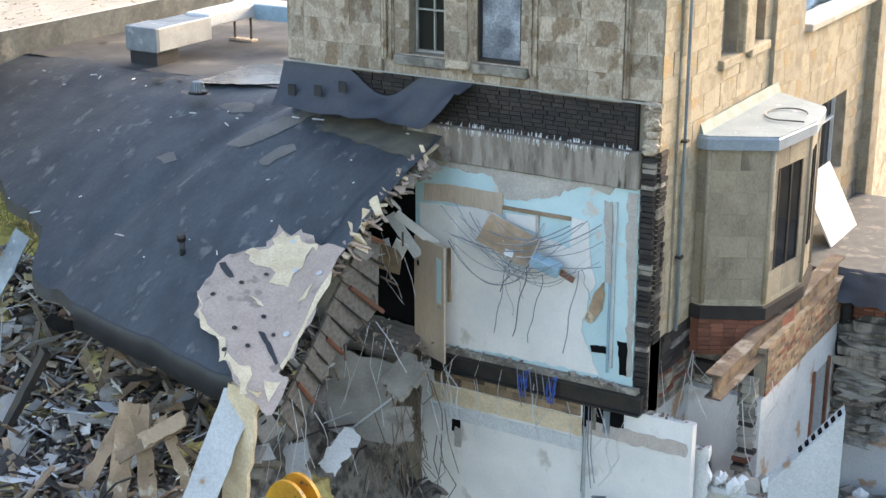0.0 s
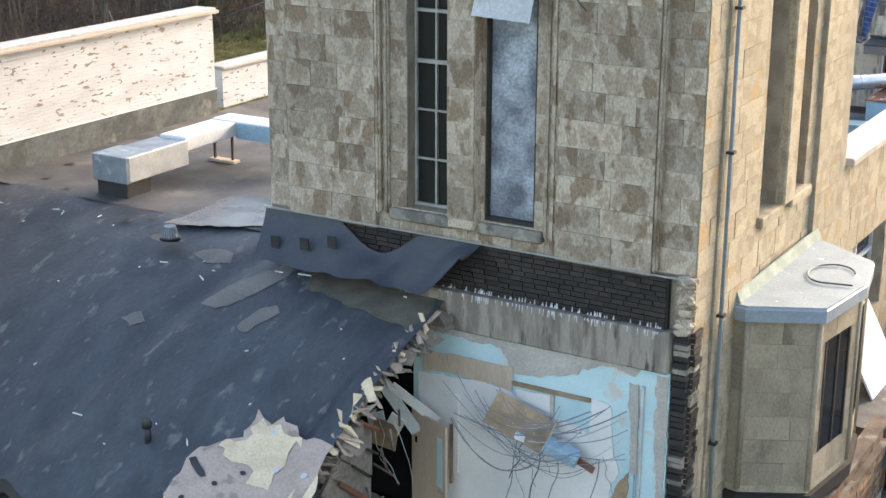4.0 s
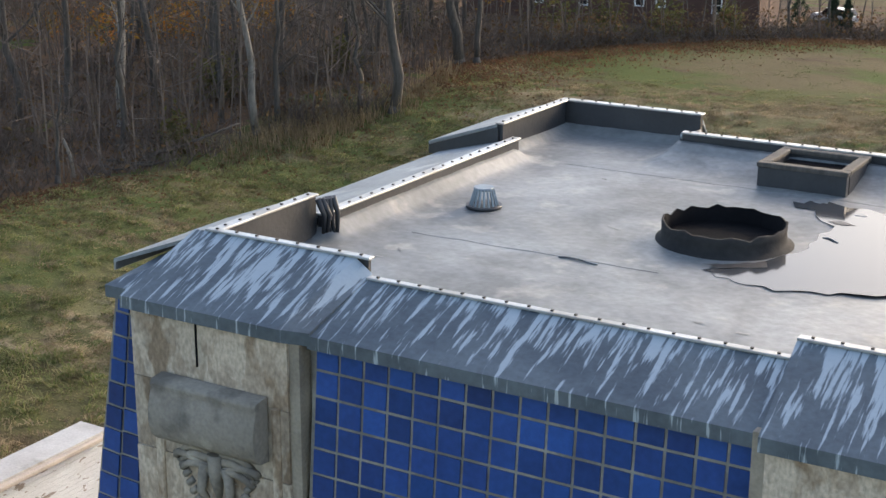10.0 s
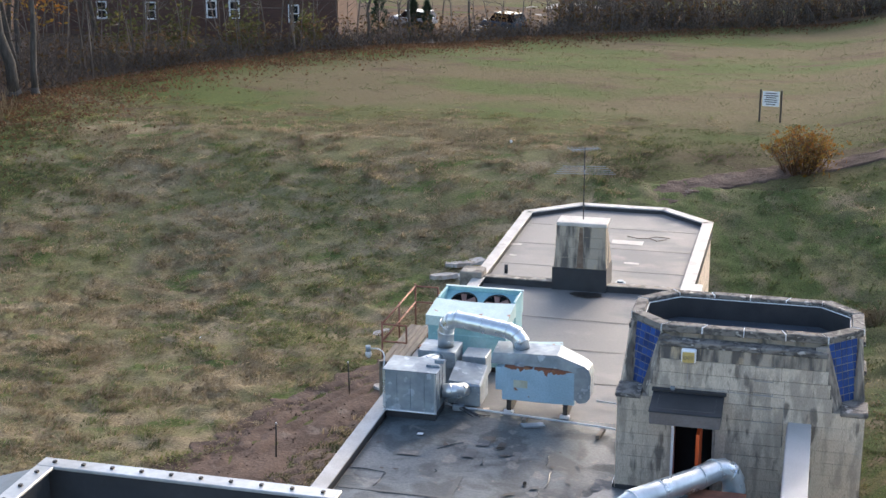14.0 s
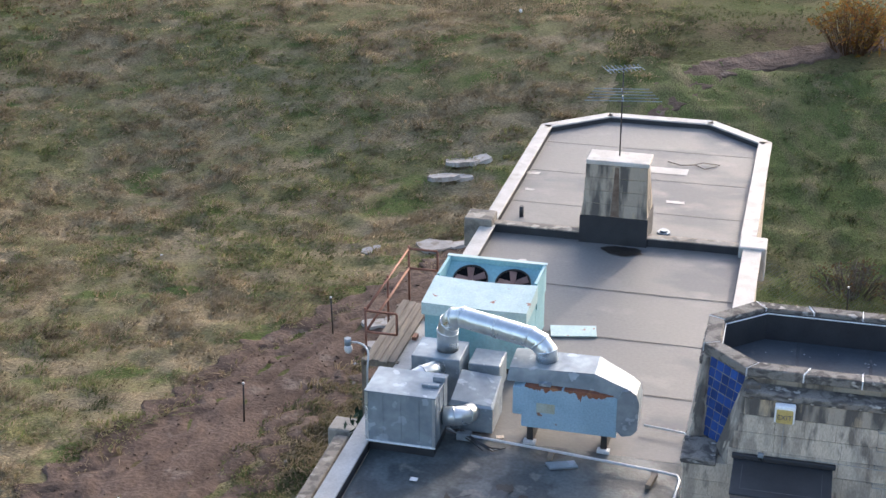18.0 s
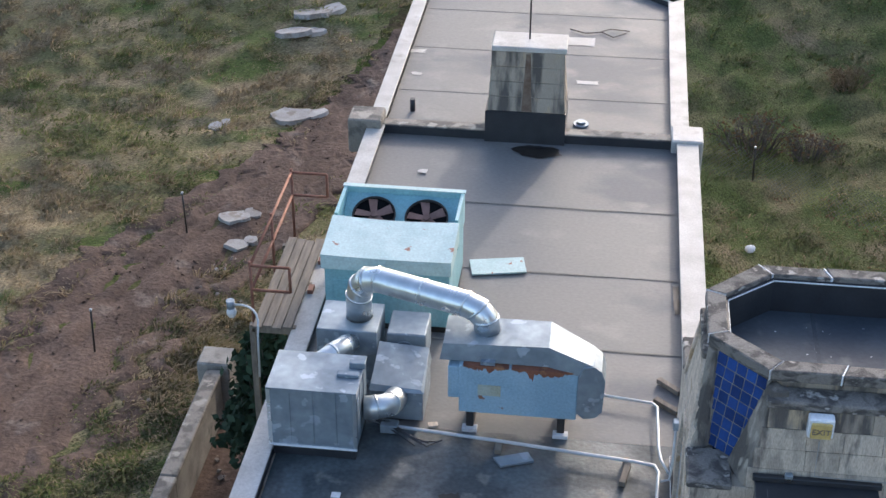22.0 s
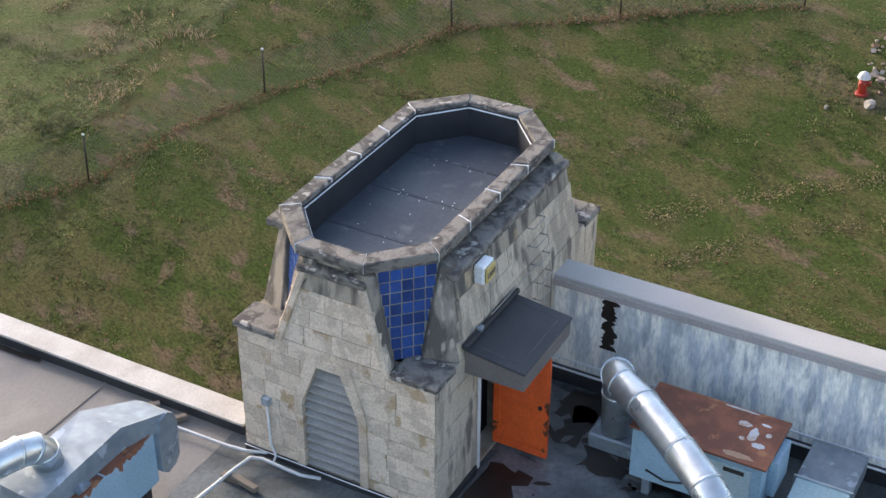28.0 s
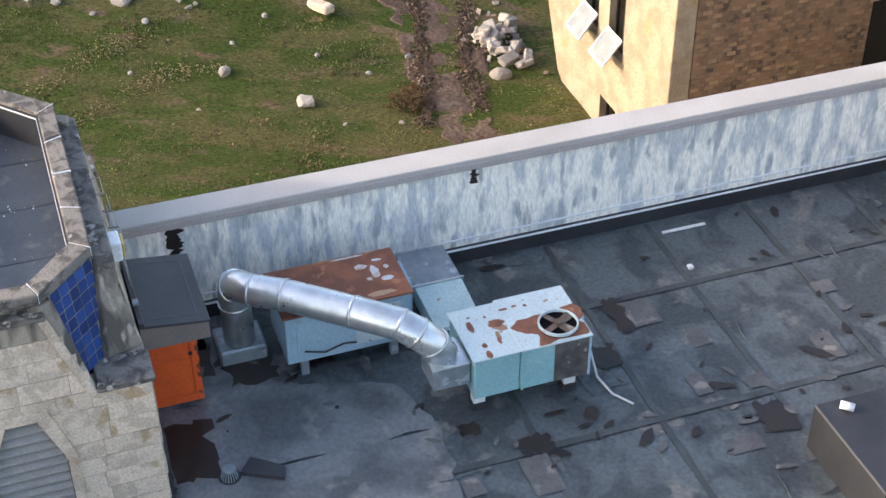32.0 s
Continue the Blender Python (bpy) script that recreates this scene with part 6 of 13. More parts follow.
part("door_frame", bbox(1.36, 1.42, BY0 - 0.04, BY0 + 0.3, RZ, 7.95), M_WPAINT, pent)
part("door_frame", bbox(2.26, 2.32, BY0 - 0.04, BY0 + 0.3, RZ, 7.95), M_STONE_DARK, pent)
# black sheet across the doorway, its shade given by colour
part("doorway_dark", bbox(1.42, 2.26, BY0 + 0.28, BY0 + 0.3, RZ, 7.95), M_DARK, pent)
lamp_ = part("exit_lamp", bbox(1.50, 1.82, BY0 + 0.0, BY0 + 0.16, 9.16, 9.46, 0.02), M_ZINC, pent, "boxy floodlight with yellowed lens")
part("lens", bbox(1.53, 1.79, BY0 - 0.04, BY0 + 0.0, 9.18, 9.42, 0.015), mat("yellowed_lens", (0.58, 0.44, 0.16), (0.48, 0.35, 0.12), 0.4, 8, 30, 0.1), lamp_)
word = bpy.data.curves.new("sign_word", "FONT")
word.body, word.size, word.extrude, word.align_x = "EXIT", 0.115, 0.004, "CENTER"
tmp = new("sign_word", word)
letters = new("letters", bpy.data.meshes.new_from_object(tmp))
bpy.data.objects.remove(tmp)
letters.data.materials.append(M_BROWNCAN)
letters.parent = lamp_
letters.matrix_basis = pose(1.66, BY0 - 0.044, 9.26, 90, 0, 0)
tagged(letters, "faded word on the yellowed lens")
for k in range(5):
    bm = bmesh.new()
    z = 8.0 + k * 0.3
    yy = BY0 + max(0.0, z - ZB) * 0.18 - 0.02
    tube(bm, [(3.1, yy, z), (3.1, yy - 0.13, z), (3.5, yy - 0.13, z), (3.5, yy, z)], 0.009, 6)
    part("rung", bm, M_LOUVRE, pent, "bent steel ladder rung")
bm = bmesh.new()
tube(bm, [(1.66, BY0 - 0.02, 9.14), (1.66, BY0 - 0.05, 8.6), (2.75, BY0 - 0.04, 8.58), (3.75, BY0 - 0.03, 8.55), (3.75, BY0 - 0.03, 7.4)], 0.008, 6)
part("conduit", bm, M_LOUVRE, pent)
part("conduit_box", bbox(1.3, 1.4, BY0 - 0.08, BY0, 8.5, 8.6, 0.01), M_GALV_BOX, pent)
part("conduit_box", bbox(BX0 - 0.10, BX0 - 0.01, 34.0, 34.14, 7.02, 7.16, 0.01), M_GALV_BOX, pent)
bm = bmesh.new()
tube(bm, [(BX0 - 0.05, 34.07, 7.02), (BX0 - 0.05, 34.05, 6.3), (BX0 - 0.08, 33.95, 6.12), (BX0 - 0.25, 33.9, 6.1)], 0.02, 8)
part("conduit", bm, M_PIPEW, pent)
# ---- plant on the north wing ----
def duct_tube(parent, name, pts, r, material, ribs=(), seg=20):
    bm = bmesh.new()
    tube(bm, pts, r, seg)
    ob = part(name, bm, material, parent)
    for i in ribs:
        a, b = Vector(pts[i]), Vector(pts[min(i + 1, len(pts) - 1)])
        d = (b - a).normalized()
        bm = bmesh.new()
        tube(bm, [a - d * 0.02, a + d * 0.02], r * 1.05, seg)
        part("duct_collar", bm, material, ob)
    return ob


def arc(p, q, c, n=5):
    """Points from p to q round a bend by way of c."""
    p, q, c = Vector(p), Vector(q), Vector(c)
    return [tuple(p * (1 - t) ** 2 + c * 2 * t * (1 - t) + q * t * t) for t in np.linspace(0, 1, n)]


def fan(parent, x, y, z, r, blade_mat, ring_mat, blades=5, tilt=0.0):
    bm = bmesh.new()
    for k in range(2):
        tube(bm, [(x + r * math.cos(a), y + r * math.sin(a), z + 0.03 + 0.03 * k) for a in np.linspace(0, 2 * math.pi, 33)], 0.014, 6, cap=False)
    ring = part("fan_ring", bm, ring_mat, parent)
    # the shade below the blades is a black disc
    bm = bmesh.new()
    tube(bm, [(x, y, z + 0.004), (x, y, z + 0.009)], r, 28)
    part("fan_well", bm, M_DARK, ring)
    for k in range(blades):
        a = 2 * math.pi * k / blades + 0.4
        bm = bmesh.new()
        c, s = math.cos(a), math.sin(a)
        pts = [(0.05, -0.05, 0.03), (0.92 * r, -0.13 * r, 0.02), (0.88 * r, 0.30 * r, 0.06), (0.06, 0.06, 0.05)]
        v = [bm.verts.new((x + c * u - s * w, y + s * u + c * w, z + h)) for u, w, h in pts]
        v += [bm.verts.new((q.co.x, q.co.y, q.co.z - 0.006)) for q in v]
        bm.faces.new(v[:4])
        bm.faces.new(v[4:][::-1])
        for i in range(4):
            bm.faces.new((v[i], v[4 + i], v[4 + (i + 1) % 4], v[(i + 1) % 4]))
        bmesh.ops.recalc_face_normals(bm, faces=bm.faces[:])
        part("fan_blade", bm, blade_mat, ring)
    bm = bmesh.new()
    tube(bm, [(x, y, z + 0.02), (x, y, z + 0.08)], 0.06, 12)
    part("fan_hub", bm, blade_mat, ring)
    if tilt:
        ring.matrix_basis = Matrix.Translation((x, y, z)) @ Matrix.Rotation(tilt, 4, "X") @ Matrix.Translation((-x, -y, -z))


ac = thing("condenser_unit", "teal twin-fan condenser unit on the felt roof", "condenser")
part("base_rail", bbox(-5.92, -3.75, 37.6, 39.65, RZ, RZ + 0.16), M_STEEL, ac)
part("cabinet", bbox(-5.92, -3.74, 37.52, 38.66, 6.16, 7.30, 0.01), M_TEAL, ac, "faded teal enamel cabinet")
part("fan_cabinet", bbox(-5.92, -3.74, 38.662, 39.70, 6.16, 7.06, 0.01), M_TEAL, ac)
bm = bmesh.new()
hexa(bm, [(-5.878, 38.72, 7.062), (-3.782, 38.72, 7.062), (-3.782, 39.655, 7.50), (-5.878, 39.655, 7.50), (-5.878, 38.72, 7.10), (-3.782, 38.72, 7.10), (-3.782, 39.655, 7.56), (-5.878, 39.655, 7.56)])
part("fan_panel", bm, M_TEAL, ac, "sloping teal panel round the two fans")
part("front_panel", bbox(-5.78, -3.86, 37.50, 37.52, 6.3, 7.02, 0.006), M_TEAL, ac)
bm = bmesh.new()
n_ = 10
t0_, t1_ = [], []
for i in range(n_ + 1):
    x = -5.96 + 2.26 * i / n_
    dip = -0.045 * math.sin(math.pi * i / n_)
    t0_.append((bm.verts.new((x, 37.42, 7.56 + dip * 0.4)), bm.verts.new((x, 37.42, 7.28))))
    t1_.append((bm.verts.new((x, 38.62, 7.66 + dip)), bm.verts.new((x, 38.62, 7.28))))
for i in range(n_):
    bm.faces.new((t0_[i][0], t0_[i + 1][0], t1_[i + 1][0], t1_[i][0]))
    bm.faces.new((t0_[i][1], t0_[i + 1][1], t0_[i + 1][0], t0_[i][0]))
    bm.faces.new((t1_[i][0], t1_[i + 1][0], t1_[i + 1][1], t1_[i][1]))
bm.faces.new((t0_[0][0], t1_[0][0], t1_[0][1], t0_[0][1]))
bm.faces.new((t0_[-1][1], t1_[-1][1], t1_[-1][0], t0_[-1][0]))
bmesh.ops.recalc_face_normals(bm, faces=bm.faces[:])
part("hood", bm, M_TEALTOP, ac, "sun-faded hood with rust flecks")
part("fan_trough_side", bbox(-5.94, -5.88, 38.664, 39.72, 7.062, 7.68), M_TEAL, ac)
part("fan_trough_side", bbox(-3.78, -3.72, 38.664, 39.72, 7.062, 7.68), M_TEAL, ac)
part("fan_trough_back", bbox(-5.88, -3.78, 39.66, 39.72, 7.062, 7.68), M_TEAL, ac)
part("trough_rim", bbox(-5.96, -3.70, 39.64, 39.75, 7.68, 7.70), M_TEALTOP, ac)
M_FANB = mat("rusty_fan_blade", (0.16, 0.09, 0.07), (0.22, 0.13, 0.11), 0.5, 4, 30, 0.1, metal=0.3)
fan(ac, -5.32, 39.20, 7.345, 0.385, M_FANB, M_STEEL, 5, 0.457)
fan(ac, -4.36, 39.20, 7.345, 0.385, M_FANB, M_STEEL, 5, 0.457)

vent = thing("ductwork", "bright galvanised ductwork of plenums and round pipes", "ductwork")
part("plenum", bbox(-5.72, -4.72, 35.76, 36.62, 6.72, 7.18, 0.012), M_GALV_BOX, vent)
part("plenum_base", bbox(-5.45, -4.72, 35.9, 36.6, RZ, 6.72, 0.012), M_GALV_BOX, vent)
part("lower_plenum", bbox(-4.72, -3.86, 34.98, 35.9, RZ + 0.06, 6.62, 0.012), M_GALV_BOX, vent)
bm = bmesh.new()
hexa(bm, [(-4.74, 34.95, 6.62), (-3.84, 34.95, 6.62), (-3.84, 35.92, 6.62), (-4.74, 35.92, 6.62), (-4.70, 35.0, 6.72), (-3.9, 35.0, 6.66), (-3.88, 35.9, 6.86), (-4.7, 35.9, 6.92)])
part("plenum_lid", bm, M_GALV_BOX, vent)
part("flange_box", bbox(-4.6, -3.95, 36.0, 36.7, 6.4, 7.02, 0.02), M_GALV_BOX, vent)
bm = bmesh.new()
tube(bm, [(-4.3, 35.99, 6.72), (-4.3, 35.96, 6.72)], 0.17, 20)
part("round_port", bm, M_GALV_BOX, vent)
pts = [(-5.08, 36.21, 7.16), (-5.08, 36.21, 7.58), (-5.04, 36.195, 7.77), (-4.93, 36.16, 7.92), (-4.74, 36.10, 7.99), (-3.95, 35.83, 7.98), (-3.26, 35.60, 7.97), (-3.06, 35.53, 7.92), (-2.93, 35.49, 7.79), (-2.89, 35.475, 7.58)]
duct_tube(vent, "round_duct", pts, 0.215, M_GALV, (0, 1, 2, 3, 4, 5, 6, 7, 8))
duct_tube(vent, "flexible_duct", arc((-5.15, 35.75, 6.95), (-5.75, 34.88, 6.86), (-5.35, 35.1, 7.22), 8), 0.16, M_GALV, (1, 3, 5))
duct_tube(vent, "elbow_duct", arc((-4.72, 34.5, 6.62), (-4.3, 34.98, 6.5), (-4.25, 34.5, 6.66), 6), 0.19, M_GALV, (1, 3))

gbox = thing("air_handler", "dented galvanised air handler box on a black curb", "air handler")
part("curb", bbox(-6.08, -4.78, 33.96, 34.88, RZ, 6.22), M_RUBBER, gbox)
part("casing", bbox(-6.12, -4.75, 33.93, 34.90, 6.22, 7.28, 0.012), M_GALV_BOX, gbox, "blue-tinged spangled sheet steel")
part("lid", bbox(-6.14, -4.73, 33.91, 34.92, 7.28, 7.31, 0.006), M_GALV_BOX, gbox)
for x_ in (-5.78, -5.42, -5.06):
    part("standing_seam", bbox(x_ - 0.006, x_ + 0.006, 33.918, 33.93, 6.26, 7.26), M_GALV_BOX, gbox)
for y_ in (34.25, 34.58):
    part("standing_seam", bbox(-4.75, -4.738, y_ - 0.006, y_ + 0.006, 6.26, 7.26), M_GALV_BOX, gbox)
part("corner_trim", bbox(-6.135, -6.075, 33.915, 33.93, 6.24, 7.28), M_GALV, gbox)
part("corner_trim", bbox(-4.80, -4.74, 33.915, 33.93, 6.24, 7.28), M_GALV, gbox)
part("access_door", bbox(-4.75, -4.735, 34.0, 34.2, 6.4, 7.1, 0.004), M_GALV_BOX, gbox)
part("curb_bar", bbox(-6.13, -4.74, 33.91, 33.93, 6.2, 6.235), M_ZINC, gbox)
part("bracket", bbox(-5.1, -4.76, 34.3, 34.42, 7.31, 7.37, 0.01), M_GALV_BOX, gbox)
part("bracket", bbox(-4.95, -4.7, 34.55, 34.66, 7.31, 7.42, 0.01), M_GALV_BOX, gbox)

fur = thing("rooftop_furnace", "pale blue rooftop furnace with rust along its edge", "furnace unit")
part("cabinet", bbox(-3.28, -1.42, 34.92, 35.70, 6.36, 7.26, 0.012), M_PALEBLUE, fur, "chalky pale blue enamel cabinet")
for x0, x1, dp in ((-3.22, -2.5, 0.10), (-2.46, -1.5, 0.17)):
    bm = bmesh.new()
    low_ = [(x0 + (x1 - x0) * k / 40, 7.25 - dp * min(1.0, 3 * min(k, 40 - k) / 40) * max(0.12, 0.5 + 0.9 * noise.noise(Vector((x0 * 3 + k * 0.22, 1, 2))) + 0.45 * noise.noise(Vector((k * 0.9, 4, 2))))) for k in range(41)]
    ring_ = low_ + [(x1, 7.268), (x0, 7.268)]
    f0 = [bm.verts.new((a, 34.915, b)) for a, b in ring_]
    f1 = [bm.verts.new((a, 35.1, b)) for a, b in ring_]
    bm.faces.new(f0)
    for k in range(len(ring_)):
        bm.faces.new((f0[k], f1[k], f1[(k + 1) % len(ring_)], f0[(k + 1) % len(ring_)]))
    bmesh.ops.recalc_face_normals(bm, faces=bm.faces[:])
    part("rust_patch", bm, M_RUST, fur, "rusted through top edge")
part("access_panel", bbox(-2.98, -2.62, 34.908, 34.92, 6.72, 6.92), mat("buff_panel", (0.46, 0.50, 0.42), (0.40, 0.40, 0.30), 0.6, 3, 30, 0.1), fur)
part("end_flange", bbox(-3.46, -3.28, 34.96, 35.6, 6.6, 7.2, 0.01), M_PALEBLUE, fur)
part("end_dark", bbox(-1.42, -1.30, 35.0, 35.5, 6.5, 7.1), M_DARK, fur)
part("metal_scrap", bbox(-2.95, -2.72, 34.94, 35.12, 7.28, 7.34), M_GALV_BOX, fur)
for x in (-3.1, -1.65):
    part("foot", bbox(x - 0.06, x + 0.06, 34.94, 35.6, RZ + 0.02, 6.36), M_STEEL, fur)
    part("foot_pad", bbox(x - 0.12, x + 0.12, 34.86, 35.0, RZ + 0.01, RZ + 0.07), M_WPAINT, fur)
bm = bmesh.new()
hexa(bm, [(-3.6, 35.02, 7.28), (-1.9, 35.02, 7.28), (-1.9, 35.78, 7.28), (-3.6, 35.78, 7.28), (-3.55, 35.06, 7.56), (-1.9, 35.06, 7.62), (-1.9, 35.76, 7.64), (-3.55, 35.76, 7.62)])
part("top_duct", bm, M_GALV_BOX, fur, "bright sheet-metal duct over the furnace")
bm = bmesh.new()
hexa(bm, [(-1.9, 35.02, 7.28), (-1.1, 34.82, 7.2), (-1.1, 35.40, 7.2), (-1.9, 35.78, 7.28), (-1.9, 35.06, 7.62), (-1.18, 34.86, 7.46), (-1.18, 35.38, 7.48), (-1.9, 35.76, 7.64)])
part("duct_taper", bm, M_GALV_BOX, fur)
bm = bmesh.new()
prof = [(-1.42, 7.22), (-1.42, 6.56), (-1.3, 6.46), (-1.12, 6.5), (-1.02, 6.62), (-1.0, 7.2), (-1.06, 7.38), (-1.18, 7.47), (-1.34, 7.42)]
f0, f1 = [bm.verts.new((a, 34.84, b)) for a, b in prof], [bm.verts.new((a, 35.38, b)) for a, b in prof]
bm.faces.new(f0)
bm.faces.new(f1[::-1])
for i in range(len(prof)):
    bm.faces.new((f0[i], f1[i], f1[(i + 1) % len(prof)], f0[(i + 1) % len(prof)]))
bmesh.ops.recalc_face_normals(bm, faces=bm.faces[:])
part("drop_duct", bm, M_GALV_BOX, fur)

bm = bmesh.new()
tube(bm, [(-4.75, 34.87, 6.12), (-4.3, 34.72, 6.12), (-2.53, 34.55, 6.12), (-0.5, 34.32, 6.12), (-0.16, 34.26, 6.12), (-0.10, 34.1, 6.12), (-0.13, 33.4, 6.12), (-0.05, 33.1, 6.12)], 0.028, 8)
tube(bm, [(-1.0, 35.96, 6.12), (-0.2, 35.85, 6.12), (-0.12, 35.75, 6.12), (-0.1, 34.7, 6.12), (-0.06, 34.4, 6.12), (0.05, 34.1, 6.12)], 0.024, 8)
cond = tagged(part("conduit", bm, M_PIPEW), "pale grey electrical conduit laid across the roof", "conduit")
part("junction_box", bbox(-4.5, -4.22, 34.6, 34.8, 6.05, 6.2, 0.01), M_GALV_BOX, cond)
for x, y in ((-0.6, 34.33), (-2.6, 34.56)):
    part("support_block", bbox(x - 0.05, x + 0.05, y - 0.2, y + 0.12, RZ + 0.01, 6.09), M_WOOD, cond)
bm = bmesh.new()
for k in range(5):
    tube(bm, [(-4.6 + 0.05 * k, 34.75, 6.2), (-4.2 + 0.12 * k, 34.55 - 0.05 * k, 6.1 + 0.05 * math.sin(k)), (-3.9 + 0.1 * k, 34.35 + 0.05 * k, 6.05)], 0.012, 5)
tagged(part("loose_cable", bm, M_CABLE), "tangle of loose black cables on the roof", "cable")


def plate(name, pts, z, th, material, label, category):
    bm = bmesh.new()
    prism(bm, pts, z, z + th)
    bmesh.ops.recalc_face_normals(bm, faces=bm.faces[:])
    return tagged(part(name, bm, material), label, category)


plate("sheet_metal", [(-3.65, 40.02), (-3.54, 39.5), (-2.54, 39.72), (-2.64, 40.24)], RZ + 0.02, 0.03, M_TEALTOP, "loose faded teal metal panel lying flat", "panel")
plate("sheet_metal", [(-2.65, 34.22), (-2.52, 34.02), (-2.02, 34.22), (-2.13, 34.42)], RZ + 0.02, 0.04, M_GALV_BOX, "small grey metal panel lying on the roof", "panel")
plate("paper_scrap", [(-5.0, 33.0), (-4.86, 33.0), (-4.86, 33.12), (-5.0, 33.12)], RZ + 0.03, 0.01, M_WPAINT, "scrap of white paper on the roof", "scrap")
plate("paper_scrap", [(-3.75, 34.85), (-3.6, 34.9), (-3.63, 35.0), (-3.78, 34.96)], RZ + 0.03, 0.03, M_STONE_PALE, "broken pale chip on the roof", "scrap")
for x, y, r in ((0.08, 36.42, -42), (0.03, 35.87, -40), (-0.61, 34.05, 80)):
    bm = bmesh.new()
    box(bm, -0.24, 0.24, -0.05, 0.05, 0, 0.09)
    bmesh.ops.bevel(bm, geom=bm.edges[:], offset=0.006, segments=1, affect="EDGES")
    o_ = tagged(part("timber_block", bm, M_WOOD), "short grey timber sleeper on the roof", "timber", "roof sleepers")
    o_.matrix_world = pose(x, y, RZ + 0.02, 0, 0, r)
bm = bmesh.new()
tube(bm, [(-5.62, 46.3, 6.0), (-5.62, 46.3, 6.32)], 0.06, 12)
tagged(part("vent_pipe", bm, M_RUBBER), "short black vent pipe on the wing roof", "vent pipe")
bm = bmesh.new()
tube(bm, [(-1.8, 46.05, 6.02), (-1.8, 46.05, 6.07)], 0.17, 18)
tube(bm, [(-1.8, 46.05, 6.07), (-1.8, 46.05, 6.13)], 0.10, 14)
tagged(part("roof_outlet", bm, M_GALV_BOX), "grey round roof outlet on the felt", "roof outlet")
bm = bmesh.new()
blob(bm, [(-3.25, 44.75), (-2.9, 44.95), (-2.3, 44.9), (-2.15, 44.55), (-2.6, 44.35), (-3.0, 44.42)], RZ + 0.022, 0.08, 8)
tagged(part("tar_patch", bm, M_TAR), "wet black tar patch below the chimney", "tar patch")
bm = bmesh.new()
blob(bm, [(0.16, 39.6), (0.28, 39.6), (0.3, 38.7), (0.2, 38.65)], RZ + 0.022, 0.03, 9)
tagged(part("tar_patch", bm, M_TAR), "narrow black tar patch beside the parapet", "tar patch")
bm = bmesh.new()
for i, (x, y, w, h) in enumerate(((-5.95, 49.6, 0.35, 0.2), (-5.8, 48.3, 0.25, 0.15), (-1.75, 48.3, 0.5, 0.2), (-2.2, 50.7, 1.1, 0.5), (-5.0, 43.45, 0.18, 0.16))):
    bm = bmesh.new()
    blob(bm, [(x - w / 2, y - h / 2), (x + w / 2, y - h / 2), (x + w / 2, y + h / 2), (x - w / 2, y + h / 2)], RZ + 0.032, 0.06, 20 + i, 4)
    tagged(part("white_patch", bm, M_WHITE), "bleached white stain on the felt roof", "stain", "stains on the felt roof")
bm = bmesh.new()
tube(bm, [(-2.3, 51.4, 6.06), (-1.9, 51.15, 6.07), (-1.5, 51.3, 6.06), (-1.2, 51.0, 6.06), (-0.9, 51.3, 6.06)], 0.016, 5)
tube(bm, [(-1.6, 51.25, 6.06), (-1.3, 51.5, 6.07), (-0.8, 51.45, 6.06)], 0.014, 5)
tagged(part("dry_branch", bm, M_WOOD), "thin dry branch lying on the roof", "branch")

# chimney and aerial
chim = thing("chimney", "tapering stone-block chimney with a rust streak", "chimney")
part("flashing", bbox(-3.86, -2.12, 45.04, 46.26, RZ, 6.74), M_RUBBER, chim, "black rubber flashing skirt")
bm = bmesh.new()
hexa(bm, [(-3.82, 45.08, 6.74), (-2.16, 45.08, 6.74), (-2.16, 46.22, 6.74), (-3.82, 46.22, 6.74), (-3.72, 45.18, 8.10), (-2.2, 45.18, 8.10), (-2.34, 45.9, 8.10), (-3.68, 45.9, 8.10)])
part("chimney_body", bm, M_MORTAR, chim)
for r in range(4):
    for c in range(2):
        t = (r + 0.5) / 4
        w = 0.81 - 0.05 * t
        piece("block", chim, M_STONE_STREAK, Vector((-2.985 + (c - 0.5) * (w + 0.015), 45.08 + 0.10 * t - 0.004, 6.74 + 1.36 * t)), X, Vector((0, 0.073, 0.997)), Vector((0, -0.997, 0.073)), (w, 0.325, 0.03))
for r in range(4):
    t = (r + 0.5) / 4
    piece("block", chim, M_STONE_STREAK, Vector((-2.16 - 0.11 * t + 0.004, 45.65 - 0.11 * t, 6.74 + 1.36 * t)), Y, Vector((-0.08, 0, 0.997)), Vector((0.997, 0, 0.08)), (1.1 - 0.38 * t, 0.325, 0.03))
part("cap", bbox(-3.76, -2.16, 45.13, 45.95, 8.10, 8.22, 0.02), M_WHITE, chim, "white cement cap")
bm = bmesh.new()
ring = [(-2.96 + (0.04 + 0.06 * (1 - k / 9)) * (1 + 0.5 * noise.noise(Vector((k, 2, 0)))), k) for k in range(10)] + [(-2.98 - (0.04 + 0.06 * (1 - k / 9)) * (1 + 0.5 * noise.noise(Vector((k, 5, 0)))), k) for k in range(9, -1, -1)]
bm.faces.new([bm.verts.new((x, 45.055 + 0.10 * k / 9, 6.76 + 1.3 * k / 9)) for x, k in ring])
bmesh.ops.recalc_face_normals(bm, faces=bm.faces[:])
for f in bm.faces:
    if f.normal.y > 0:
        f.normal_flip()
part("rust_streak", bm, mat("rust_stain", (0.12, 0.075, 0.05), (0.20, 0.15, 0.11), 0.9, 4, 30, 0.1), chim, "brown rust streak down the front")
